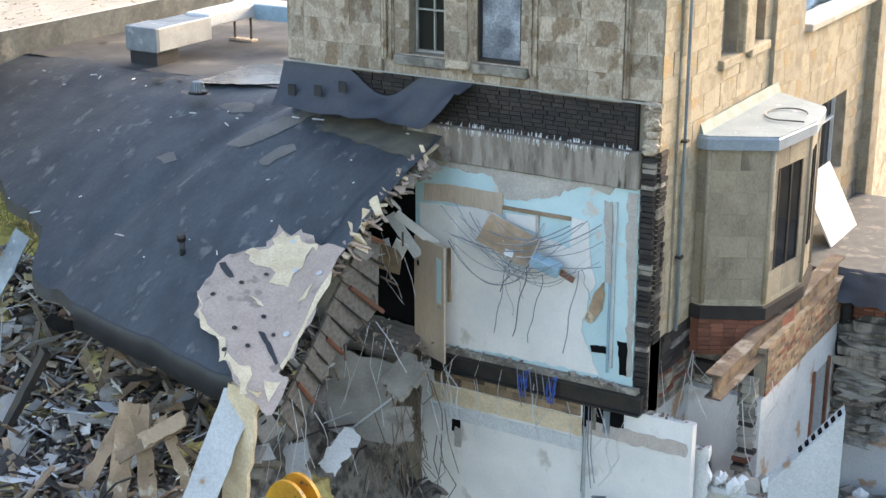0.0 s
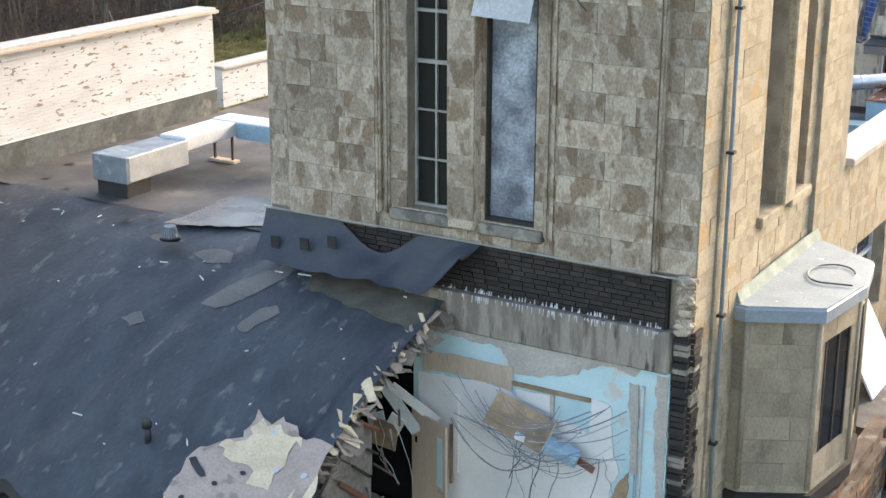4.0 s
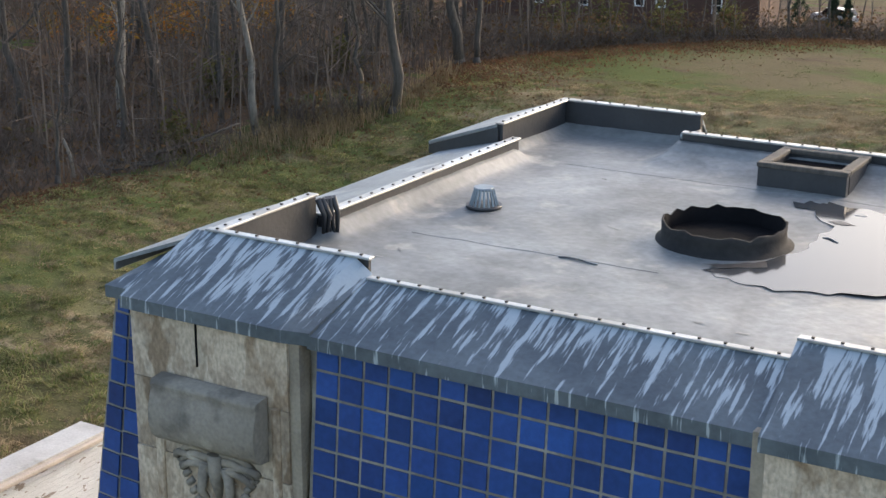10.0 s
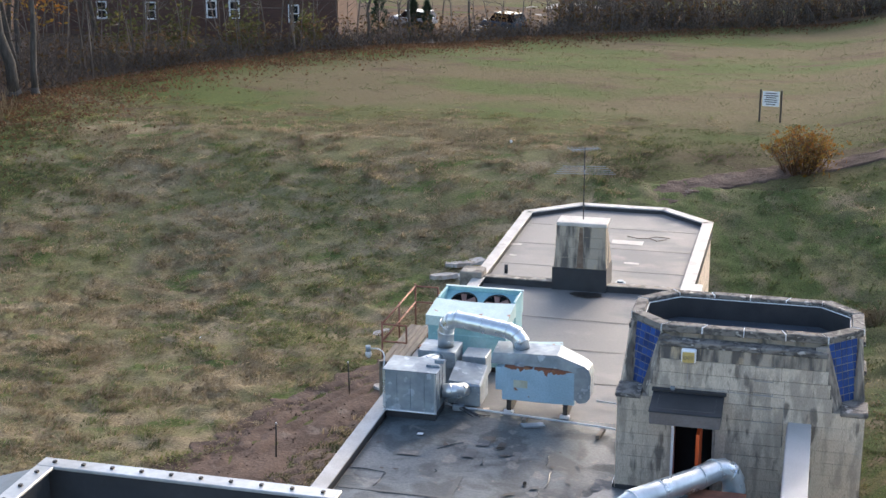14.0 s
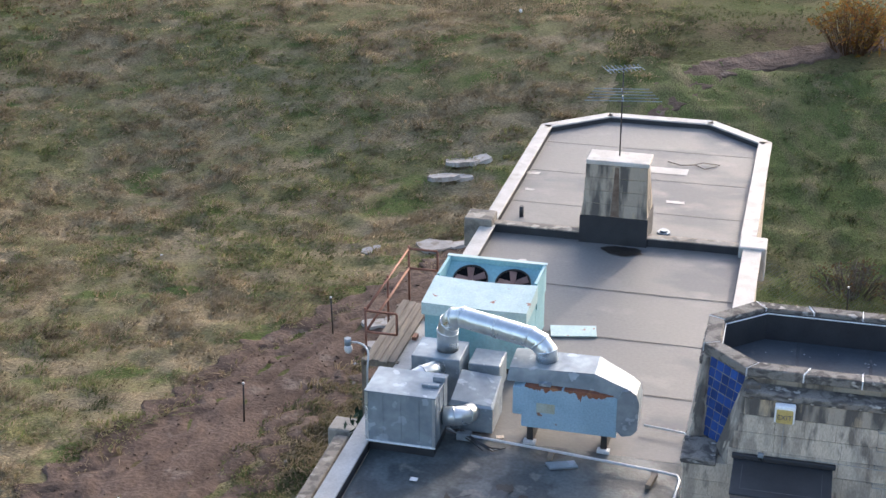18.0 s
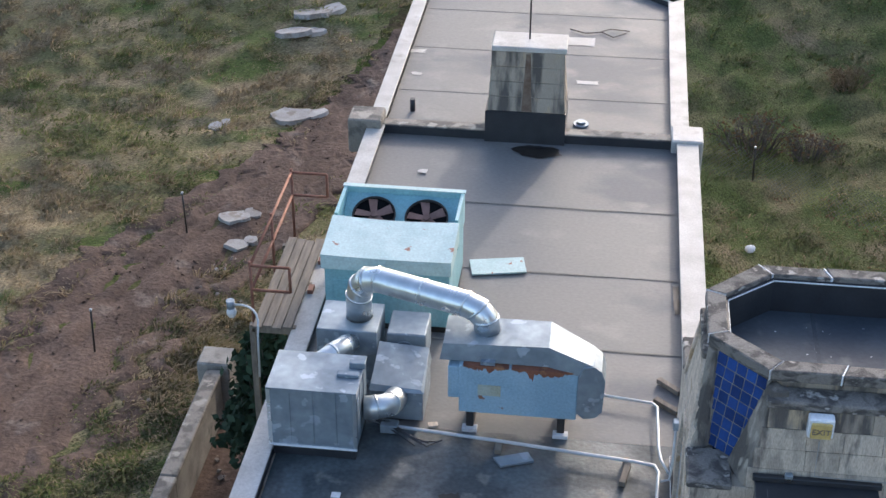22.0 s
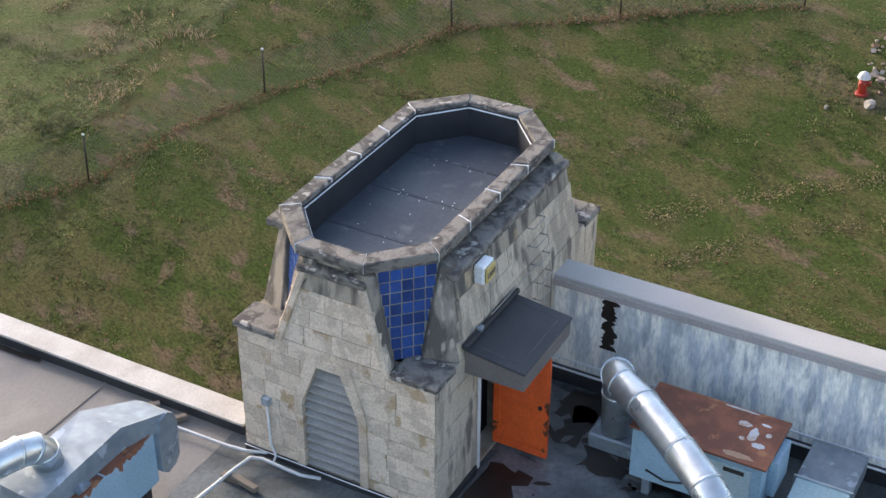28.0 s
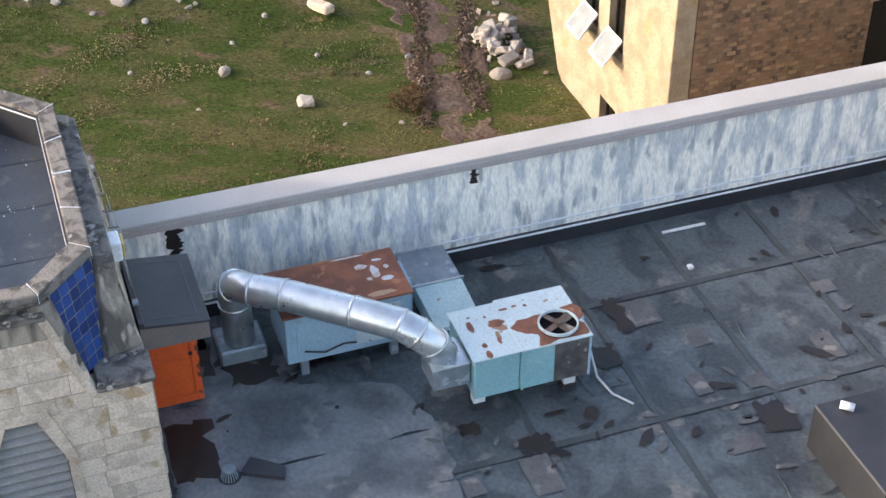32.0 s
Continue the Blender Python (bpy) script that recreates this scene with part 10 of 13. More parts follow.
for k in range(60):
    x, y = rng.uniform(-8.5, 3.0), rng.uniform(-7.2, -1.6)
    p = Vector((x, y, heap(x, y) + rng.uniform(0.0, 0.4)))
    a, el, L_ = rng.uniform(0, 6.28), rng.uniform(-0.3, 0.6), rng.uniform(0.3, 1.2)
    tube(bm, [p, p + Vector((math.cos(a) * math.cos(el), math.sin(a) * math.cos(el), math.sin(el))) * L_], rng.choice((0.01, 0.018)), 5)
tagged(part("pale_pipes", bm, M_PIPEW), "scattered pale pipes and conduit in the rubble", "pipes", kind="stuff")

# larger pieces at the heap's foot and under the slab
def slab_piece(name, w, h, t, m_, at, rot, lab, cat, rough=0.06, seed=0):
    bm = bmesh.new()
    n = 9
    lo_, hi_ = [], []
    ring = [(-w / 2 + w * k / n, -h / 2) for k in range(n)] + [(w / 2, -h / 2 + h * k / n) for k in range(n)] + [(w / 2 - w * k / n, h / 2) for k in range(n)] + [(-w / 2, h / 2 - h * k / n) for k in range(n)]
    for i, (a, b) in enumerate(ring):
        a += rough * noise.noise(Vector((i * 0.9, seed, 0)))
        b += rough * noise.noise(Vector((i * 0.9, seed, 5)))
        lo_.append(bm.verts.new((a, b, -t / 2)))
        hi_.append(bm.verts.new((a, b, t / 2)))
    bm.faces.new(lo_[::-1])
    bm.faces.new(hi_)
    for i in range(len(ring)):
        bm.faces.new((lo_[i], lo_[(i + 1) % len(ring)], hi_[(i + 1) % len(ring)], hi_[i]))
    bmesh.ops.triangulate(bm, faces=[f for f in bm.faces if len(f.verts) > 4])
    o_ = tagged(part(name, bm, m_), lab, cat)
    o_.matrix_world = pose(*at, *rot)
    return o_


slab_piece("concrete_slab", 1.5, 1.4, 0.16, M_CONC, (2.15, -1.5, 4.5), (60, 4, 10), "cracked concrete floor slab sagging downward", "slab", 0.12, 1)
slab_piece("concrete_slab", 0.55, 0.6, 0.14, M_CONC, (3.05, -1.5, 4.15), (70, -8, 20), "broken concrete slab hanging on its rods", "slab", 0.12, 2)
slab_piece("concrete_slab", 0.55, 0.7, 0.14, M_CONC, (3.15, -1.4, 5.05), (52, 22, -18), "broken corner of a concrete slab", "slab", 0.12, 3)
slab_piece("concrete_slab", 1.5, 0.9, 0.14, M_DECK, (2.0, -0.45, 5.22), (14, 3, 0), "cracked floor slab edge in the doorway", "slab", 0.10, 4)
hang = thing("hanging_deck", "dark boarded roof deck hanging below the torn roof edge", "deck")
upper_e = lambda t: Vector((2.93, -2.20 - 2.44 * t, 7.80 - 2.24 * t))
lower_e = lambda t: Vector((3.02, float(np.interp(t, (0, 0.3, 0.5, 0.65, 1), (-1.94, -1.97, -3.05, -3.5, -4.36))), float(np.interp(t, (0, 0.3, 0.5, 0.65, 1), (7.62, 6.35, 6.22, 5.92, 5.08)))))
rng = random.Random(88)
for k in range(11):
    t0, t1 = k / 11 + 0.004, (k + 1) / 11 - 0.004
    q = [upper_e(t0), lower_e(t0), lower_e(t1), upper_e(t1)]
    o_ = Vector((rng.uniform(-0.02, 0.03), 0, 0))
    bm = bmesh.new()
    hexa(bm, [v + o_ - Vector((0.05, 0, 0)) for v in q] + [v + o_ for v in q])
    bmesh.ops.recalc_face_normals(bm, faces=bm.faces[:])
    part("deck_board", bm, M_DECK, hang)
    a_, b_ = upper_e(t0), lower_e(t0)
    bm = bmesh.new()
    tube(bm, [a_.lerp(b_, 0.05 + 0.3 * rng.random()) + Vector((0.03, 0, 0)), a_.lerp(b_, 0.75 + 0.4 * rng.random()) + Vector((0.07, 0, rng.uniform(-0.05, 0.05)))], 0.022 if k % 3 else 0.04, 5)
    part("rib", bm, M_RUSTSTEEL if k % 3 == 0 else M_STEEL, hang, "rusty steel rib")
slab_piece("white_sheet", 0.5, 2.3, 0.02, M_PEEL, (2.7, -6.0, 5.2), (68, 16, 12), "long pale wall sheet leaning in the rubble", "wall sheet", 0.05, 6)
slab_piece("white_sheet", 0.4, 0.9, 0.02, M_PEEL, (2.3, -3.4, 3.9), (55, -18, 20), "torn pale wall sheet among the slabs", "wall sheet", 0.14, 7)
slab_piece("white_sheet", 0.35, 0.8, 0.02, M_WPAINT, (2.6, -2.6, 4.0), (50, 25, 5), "torn white wall sheet among the slabs", "wall sheet", 0.12, 8)
for i, (x, y, z, w_, h_, rx, ry, rz) in enumerate(((1.05, -6.15, 5.0, 0.34, 1.7, 74, 6, 18), (1.42, -6.05, 5.1, 0.28, 1.5, 68, -10, 24), (1.75, -6.0, 5.55, 0.9, 0.26, 48, -32, 20), (1.55, -6.1, 5.35, 1.1, 0.20, 40, -28, 34), (0.75, -6.2, 5.05, 0.22, 1.3, 60, 22, 10), (1.95, -5.95, 5.2, 0.18, 1.2, 70, -24, 30))):
    slab_piece("splintered_board", w_, h_, 0.03, M_TAN, (x, y, z), (rx, ry, rz), "splintered brown board standing in the rubble", "board", 0.08, 9 + i)
slab_piece("blue_wall_sheet", 1.4, 1.6, 0.03, M_BLUEWALL, (-2.4, -6.6, 3.6), (72, 0, -30), "pale blue wall sheet with a tan stripe", "wall sheet", 0.06, 11)
slab_piece("corrugated_sheet", 0.5, 1.5, 0.02, M_GALV_BOX, (-3.7, -3.9, 6.5), (60, 10, -15), "grey corrugated sheet below the roof edge", "metal sheet", 0.05, 12)
slab_piece("insulation_batt", 0.9, 0.7, 0.14, M_INSUL, (-4.6, -4.0, 6.9), (20, 10, -20), "yellow insulation batt hanging under the roof", "insulation", 0.12, 13)
slab_piece("insulation_batt", 0.6, 0.5, 0.12, M_INSUL, (-3.9, -4.2, 6.1), (40, 10, 20), "yellow insulation batt in the rubble", "insulation", 0.12, 14)
slab_piece("dark_timber", 0.22, 2.2, 0.12, M_STEEL, (-1.9, -5.5, 4.9), (62, 10, -30), "charred brown beam standing in the rubble", "beam", 0.03, 15)
bm = bmesh.new()
for k in range(46):
    x = rng.uniform(2.6, 3.6)
    p = Vector((x, rng.uniform(-2.2, -0.4), rng.uniform(3.2, 4.9)))
    tube(bm, [p, p + Vector((rng.uniform(-0.2, 0.3), rng.uniform(-0.2, 0.1), -0.5)), p + Vector((rng.uniform(-0.3, 0.5), rng.uniform(-0.3, 0.2), rng.uniform(-1.4, -0.8)))], 0.01, 5)
for k in range(9):
    t = k / 8 + rng.uniform(-0.05, 0.05)
    p = Vector((2.75 + 0.4 * t, -0.8 - 2.6 * t, 7.4 - 1.4 * t))
    tube(bm, [p, p + Vector((rng.uniform(0.1, 0.4), rng.uniform(-0.3, 0), rng.uniform(-0.3, -0.05)))], 0.02, 5)
tagged(part("bent_rebar", bm, M_OLDSTEEL), "bent rusty reinforcing rods hanging from the slab", "rebar", kind="stuff")
bm = bmesh.new()
tube(bm, [(2.2, -2.3, 3.9), (3.35, -1.2, 5.0)], 0.022, 7)
tagged(part("white_pipe", bm, M_PIPEW), "long pale pipe leaning across the slab", "pipe")

# thin wires and straps hanging about the ruin
bm = bmesh.new()
rw_ = random.Random(53)
for k in range(64):
    x, y, z = rw_.choice(((2.4, -1.2, 7.2), (3.0, -2.6, 6.4), (3.2, -0.4, 5.0), (4.6, -0.2, 5.1), (6.1, -0.2, 4.6), (7.3, 0.9, 5.4), (8.3, 1.2, 5.2), (2.9, -4.4, 5.6)))
    p = Vector((x + rw_.gauss(0, 0.4), y + rw_.gauss(0, 0.15), z + rw_.gauss(0, 0.15)))
    q = p + Vector((rw_.gauss(0, 0.35), rw_.gauss(0, 0.2), -rw_.uniform(0.5, 1.9)))
    tube(bm, [p, p.lerp(q, 0.35) + Vector((rw_.gauss(0, 0.08), 0, 0)), p.lerp(q, 0.7) + Vector((rw_.gauss(0, 0.1), 0, 0)), q], rw_.choice((0.005, 0.007, 0.01)), 4)
tagged(part("hanging_wires", bm, M_PIPEW), "thin pale wires and straps dangling in the ruin", "wires", kind="stuff")

# splinters, chips and torn board between the larger debris
def chip_mat():
    m = bpy.data.materials.new("demolition_chips")
    m.use_nodes = True
    n, L = m.node_tree.nodes, m.node_tree.links
    geo, r = n.new("ShaderNodeNewGeometry"), n.new("ShaderNodeValToRGB")
    r.color_ramp.interpolation = "CONSTANT"
    cols = ((0.34, 0.25, 0.17), (0.74, 0.71, 0.66), (0.27, 0.255, 0.24), (0.08, 0.063, 0.052), (0.46, 0.35, 0.235), (0.18, 0.15, 0.128), (0.25, 0.15, 0.10), (0.54, 0.50, 0.455), (0.035, 0.03, 0.027), (0.56, 0.46, 0.25))
    while len(r.color_ramp.elements) < len(cols):
        r.color_ramp.elements.new(0.5)
    for i, c in enumerate(cols):
        r.color_ramp.elements[i].position = i / len(cols)
        r.color_ramp.elements[i].color = (*c, 1)
    L.new(geo.outputs["Random Per Island"], r.inputs[0])
    L.new(r.outputs[0], n["Principled BSDF"].inputs["Base Color"])
    n["Principled BSDF"].inputs["Roughness"].default_value = 0.85
    return m


rng = random.Random(404)
V, F = [], []
for k in range(6200):
    x, y = rng.uniform(-9, 1.7), rng.uniform(-8.2, -0.6)
    l, w, t = rng.uniform(0.06, 0.2) * rng.choice((0.8, 1, 2.5, 5.0)), rng.choice((0.03, 0.05, 0.09, 0.2)) * rng.uniform(0.7, 1.3), rng.uniform(0.008, 0.04)
    m = Matrix.Rotation(rng.uniform(0, 6.28), 3, "Z") @ Matrix.Rotation(rng.gauss(0, 0.6), 3, "X") @ Matrix.Rotation(rng.gauss(0, 0.5), 3, "Y")
    c = Vector((x, y, heap(x, y) + rng.uniform(-0.1, 0.28)))
    b = len(V)
    for p in ((-1, -1, -1), (1, -1, -1), (1, 1, -1), (-1, 1, -1), (-1, -1, 1), (1, -1, 1), (1, 1, 1), (-1, 1, 1)):
        V.append(tuple(c + m @ Vector((p[0] * l / 2 * rng.uniform(0.7, 1), p[1] * w / 2 * rng.uniform(0.6, 1), p[2] * t / 2))))
    F += [tuple(b + i for i in q) for q in ((3, 2, 1, 0), (4, 5, 6, 7), (0, 1, 5, 4), (1, 2, 6, 5), (2, 3, 7, 6), (3, 0, 4, 7))]
me = bpy.data.meshes.new("debris_chips")
me.from_pydata(V, [], F)
me.materials.append(chip_mat())
tagged(new("debris_chips", me), "splintered boards, plaster and brick bits in the heap", "debris", kind="stuff")

# yellow tip of a machine's arm at the foot of the heap
M_MACHINE = mat("worn_yellow_paint", (0.60, 0.30, 0.025), (0.44, 0.21, 0.02), 0.5, 4, 30, 0.15, col3=(0.10, 0.07, 0.04), lo3=0.6, hi3=0.66, scale3=5)
arm = thing("machine_arm", "worn yellow steel arm tip of a demolition machine", "machine arm", "", (0, 0, 0))
for dy in (-0.16, 0.10):
    bm = bmesh.new()
    prof = [(4.49 + 0.80 * (0.5 - 0.5 * math.cos(t)), 5.57 + 0.59 * math.sin(t)) for t in np.linspace(0, math.pi, 13)]
    prof = [(prof[0][0], prof[0][1] - 1.2)] + prof + [(prof[-1][0], prof[-1][1] - 1.2)]
    f0, f1 = [bm.verts.new((x, -6.9 + dy, z - 0.16)) for x, z in prof], [bm.verts.new((x, -6.84 + dy, z - 0.16)) for x, z in prof]
    bm.faces.new(f0)
    bm.faces.new(f1[::-1])
    for i in range(len(prof)):
        bm.faces.new((f0[i], f0[(i + 1) % len(prof)], f1[(i + 1) % len(prof)], f1[i]))
    bmesh.ops.recalc_face_normals(bm, faces=bm.faces[:])
    part("cheek_plate", bm, M_MACHINE, arm)
bm = bmesh.new()
tube(bm, [(4.89, -7.12, 5.69), (4.89, -6.7, 5.69)], 0.07, 12)
part("pin", bm, M_STEEL, arm, "dark steel pin")
# ---- stuff made of many small pieces ----
def scatter_mesh(name, verts, faces, material, label, category, flat=False):
    me = bpy.data.meshes.new(name)
    me.from_pydata(verts, [], faces)
    me.materials.append(material)
    return tagged(new(name, me), label, category, kind="stuff")


def isle_mat(name, cols, rough=0.9, thin=0.0, vary=(0.35, 0.7, 1.3)):
    """Colours picked piece by piece."""
    m = bpy.data.materials.new(name)
    m.use_nodes = True
    n, L = m.node_tree.nodes, m.node_tree.links
    geo = n.new("ShaderNodeNewGeometry")
    r = n.new("ShaderNodeValToRGB")
    while len(r.color_ramp.elements) < len(cols):
        r.color_ramp.elements.new(0.5)
    for i, c in enumerate(cols):
        r.color_ramp.elements[i].position = i / max(1, len(cols) - 1)
        r.color_ramp.elements[i].color = (*c, 1)
    L.new(geo.outputs["Random Per Island"], r.inputs[0])
    tex = n.new("ShaderNodeTexNoise")
    tex.inputs["Scale"].default_value, tex.inputs["Detail"].default_value = vary[0], 5.0
    L.new(geo.outputs["Position"], tex.inputs["Vector"])
    mr = n.new("ShaderNodeMapRange")
    mr.inputs[1].default_value, mr.inputs[2].default_value, mr.inputs[3].default_value, mr.inputs[4].default_value = 0.32, 0.68, vary[1], vary[2]
    L.new(tex.outputs[0], mr.inputs[0])
    x = n.new("ShaderNodeMix")
    x.data_type, x.blend_type = "RGBA", "MULTIPLY"
    x.inputs[0].default_value = 1.0
    L.new(r.outputs[0], x.inputs[6])
    L.new(mr.outputs[0], x.inputs[7])
    L.new(x.outputs[2], n["Principled BSDF"].inputs["Base Color"])
    if thin:                                   # light passes through leaves and blades
        tr = n.new("ShaderNodeBsdfTranslucent")
        ms = n.new("ShaderNodeMixShader")
        ms.inputs[0].default_value = thin
        L.new(x.outputs[2], tr.inputs["Color"])
        L.new(n["Principled BSDF"].outputs[0], ms.inputs[1])
        L.new(tr.outputs[0], ms.inputs[2])
        L.new(ms.outputs[0], n["Material Output"].inputs["Surface"])
    n["Principled BSDF"].inputs["Roughness"].default_value = rough
    return m


M_BLADE_GREEN = isle_mat("green_grass", [(0.125, 0.165, 0.05), (0.165, 0.19, 0.068), (0.22, 0.21, 0.095), (0.28, 0.24, 0.13)], thin=0.5)
M_BLADE_LAWN = isle_mat("lawn_blades", [(0.098, 0.136, 0.040), (0.128, 0.158, 0.050), (0.170, 0.172, 0.072), (0.216, 0.190, 0.108)], thin=0.4, vary=(0.9, 0.5, 1.5))
M_BLADE_MEADOW = isle_mat("meadow_blades", [(0.135, 0.165, 0.050), (0.175, 0.190, 0.068), (0.225, 0.210, 0.095), (0.285, 0.240, 0.130)], thin=0.5, vary=(0.7, 0.6, 1.4))
M_BLADE_BANK = isle_mat("bank_blades", [(0.082, 0.114, 0.032), (0.108, 0.130, 0.044), (0.148, 0.146, 0.066), (0.190, 0.168, 0.096)], thin=0.45, vary=(0.8, 0.6, 1.4))
M_BLADE_DRY = isle_mat("dry_lawn_blades", [(0.125, 0.105, 0.046), (0.17, 0.135, 0.066), (0.215, 0.165, 0.09), (0.11, 0.105, 0.035)], thin=0.4, vary=(0.9, 0.55, 1.4))
M_BLADE_STRAW = isle_mat("straw_grass", [(0.225, 0.172, 0.100), (0.285, 0.218, 0.136), (0.37, 0.285, 0.185), (0.235, 0.200, 0.100)], thin=0.5, vary=(0.7, 0.6, 1.4))
M_BARK = mat("grey_bark", (0.105, 0.092, 0.078), (0.055, 0.048, 0.042), 0.95, 3.0, 22, 0.6, stretch=(2, 2, 0.35), bump_d=0.03, grain=0.3)
M_BARK_PALE = mat("pale_bark", (0.25, 0.225, 0.19), (0.15, 0.132, 0.11), 0.9, 2.6, 20, 0.4, stretch=(2, 2, 0.5), col3=(0.08, 0.07, 0.06), lo3=0.62, hi3=0.66, scale3=2.0)
M_TWIG = isle_mat("bare_twigs", [(0.055, 0.046, 0.038), (0.095, 0.076, 0.062), (0.130, 0.106, 0.088), (0.075, 0.054, 0.042)])
M_LEAF_BROWN = isle_mat("brown_leaves", [(0.080, 0.045, 0.021), (0.135, 0.077, 0.037), (0.10, 0.078, 0.032), (0.17, 0.098, 0.048)], thin=0.4)
M_LEAF_RUSSET = isle_mat("russet_leaves", [(0.12, 0.056, 0.025), (0.165, 0.08, 0.038), (0.10, 0.062, 0.03), (0.21, 0.11, 0.055)], thin=0.35)
M_LEAF_GOLD = isle_mat("gold_leaves", [(0.28, 0.15, 0.022), (0.20, 0.13, 0.03), (0.30, 0.11, 0.02), (0.14, 0.12, 0.03)], thin=0.4)
M_LEAF_OLIVE = isle_mat("olive_leaves", [(0.085, 0.085, 0.028), (0.13, 0.115, 0.035), (0.06, 0.07, 0.022)], thin=0.4)
M_EVERGREEN = isle_mat("evergreen_needles", [(0.012, 0.030, 0.014), (0.02, 0.042, 0.018), (0.03, 0.055, 0.025)])
M_FLOOR = mat("leaf_litter", (0.118, 0.076, 0.050), (0.080, 0.058, 0.042), 0.97, 0.5, 9.0, 0.8, col3=(0.135, 0.082, 0.045), lo3=0.5, hi3=0.64, scale3=0.4, grain=0.5, bump_d=0.06, spec=0.1)
M_BROKEN = mat("broken_concrete", (0.40, 0.375, 0.345), (0.29, 0.265, 0.24), 0.95, 3.0, 24, 0.5, col3=(0.24, 0.205, 0.17), lo3=0.56, hi3=0.64, scale3=2.5, detail=10.0, rnd=0.12)
M_ROCK = mat("pale_rock", (0.36, 0.335, 0.30), (0.26, 0.24, 0.21), 0.95, 2.5, 22, 0.5, rnd=0.22, bump_d=0.03)
M_RUBBLE = isle_mat("rubble_bits", [(0.30, 0.26, 0.22), (0.42, 0.38, 0.33), (0.24, 0.16, 0.12), (0.36, 0.30, 0.24)])



EDGE = ((30, -56), (47, -53), (53, -52), (57, -49.5), (65, -48.5), (71, -45.5), (73.4, -44.5), (87, -47.7), (101, -43), (112, -35), (121, -28), (127, -21.5), (137, -5), (141, 6), (150, 30))


def edge_x(y):
    for (a, p), (b, q) in zip(EDGE, EDGE[1:]):
        if a <= y <= b:
            return p + (q - p) * (y - a) / (b - a)
    return EDGE[0][1] if y < EDGE[0][0] else EDGE[-1][1]


def under_roof(x, y):
    return (-6.6 < x < 0.9 and 30 < y < 56) or (-24 < x < 4.5 and y < 35.2) or (4.4 < x < 6 and y < 34) or (-10.6 < x < -6 and y < 46) or (11 < x < 18.8 and y < 18.4)


def track_gap(x, y):
    """Distance from the middle of the dirt track."""
    c = ((-19, 30), (-16.5, 40), (-14.2, 50), (-10.5, 58), (-8.5, 64), (-6.5, 71), (-3, 77), (3, 80.5), (14, 83), (32, 82))
    best = 99.0
    for (ax, ay), (bx, by) in zip(c, c[1:]):
        dx, dy = bx - ax, by - ay
        k = min(1, max(0, ((x - ax) * dx + (y - ay) * dy) / (dx * dx + dy * dy)))
        best = min(best, math.hypot(x - ax - dx * k, y - ay - dy * k))
    return best


def bank(x, y):
    """Height of the rough turf on the bank east of the wing: lumpy above a trodden line, short below it."""
    if not (-8 < x < 33 and 49 < y < 79) or under_roof(x - 0.4, y):
        return 0.0
    wild = smooth((y - 54.6 - 0.52 * (x - 7)) / 3.0)
    fade = smooth((x + 8) / 2) * smooth((33 - x) / 4) * smooth((y - 50 - 2.5 * noise.noise(Vector((x * 0.3, 1, 5)))) / 2.5) * smooth((79 - y) / 4)
    n1, n2 = noise.noise(Vector((x * 0.75, y * 0.8, 51))), noise.noise(Vector((x * 2.0, y * 2.2, 18)))
    return fade * (0.045 + wild * (0.34 * max(0.0, n1 + 0.08) + 0.16 * max(0.0, n2 + 0.1)) + (1 - wild) * 0.05 * max(0.0, n2))


def tussock(x, y):
    """Height of the lumpy turf over the bare ground of the meadow."""
    if x > -8:
        return bank(x, y)
    if not (-53 < x < -7 and 33 < y < 82):
        return 0.0
    fade = smooth((x + 53) / 4) * smooth((-8 - x) / 3) * smooth((y - 33) / 3) * smooth((82 - y) / 8) * smooth((track_gap(x, y) - 1.9) / 1.4)
    if fade <= 0 or under_roof(x, y):
        return 0.0
    n1, n2 = noise.noise(Vector((x * 0.85, y * 1.0, 31))), noise.noise(Vector((x * 2.1, y * 2.4, 8)))
    return fade * (0.05 + (0.09 + 0.11 * smooth((x + 38) / 14)) * max(0.0, n1 + 0.12) + 0.15 * max(0.0, n2 + 0.1))


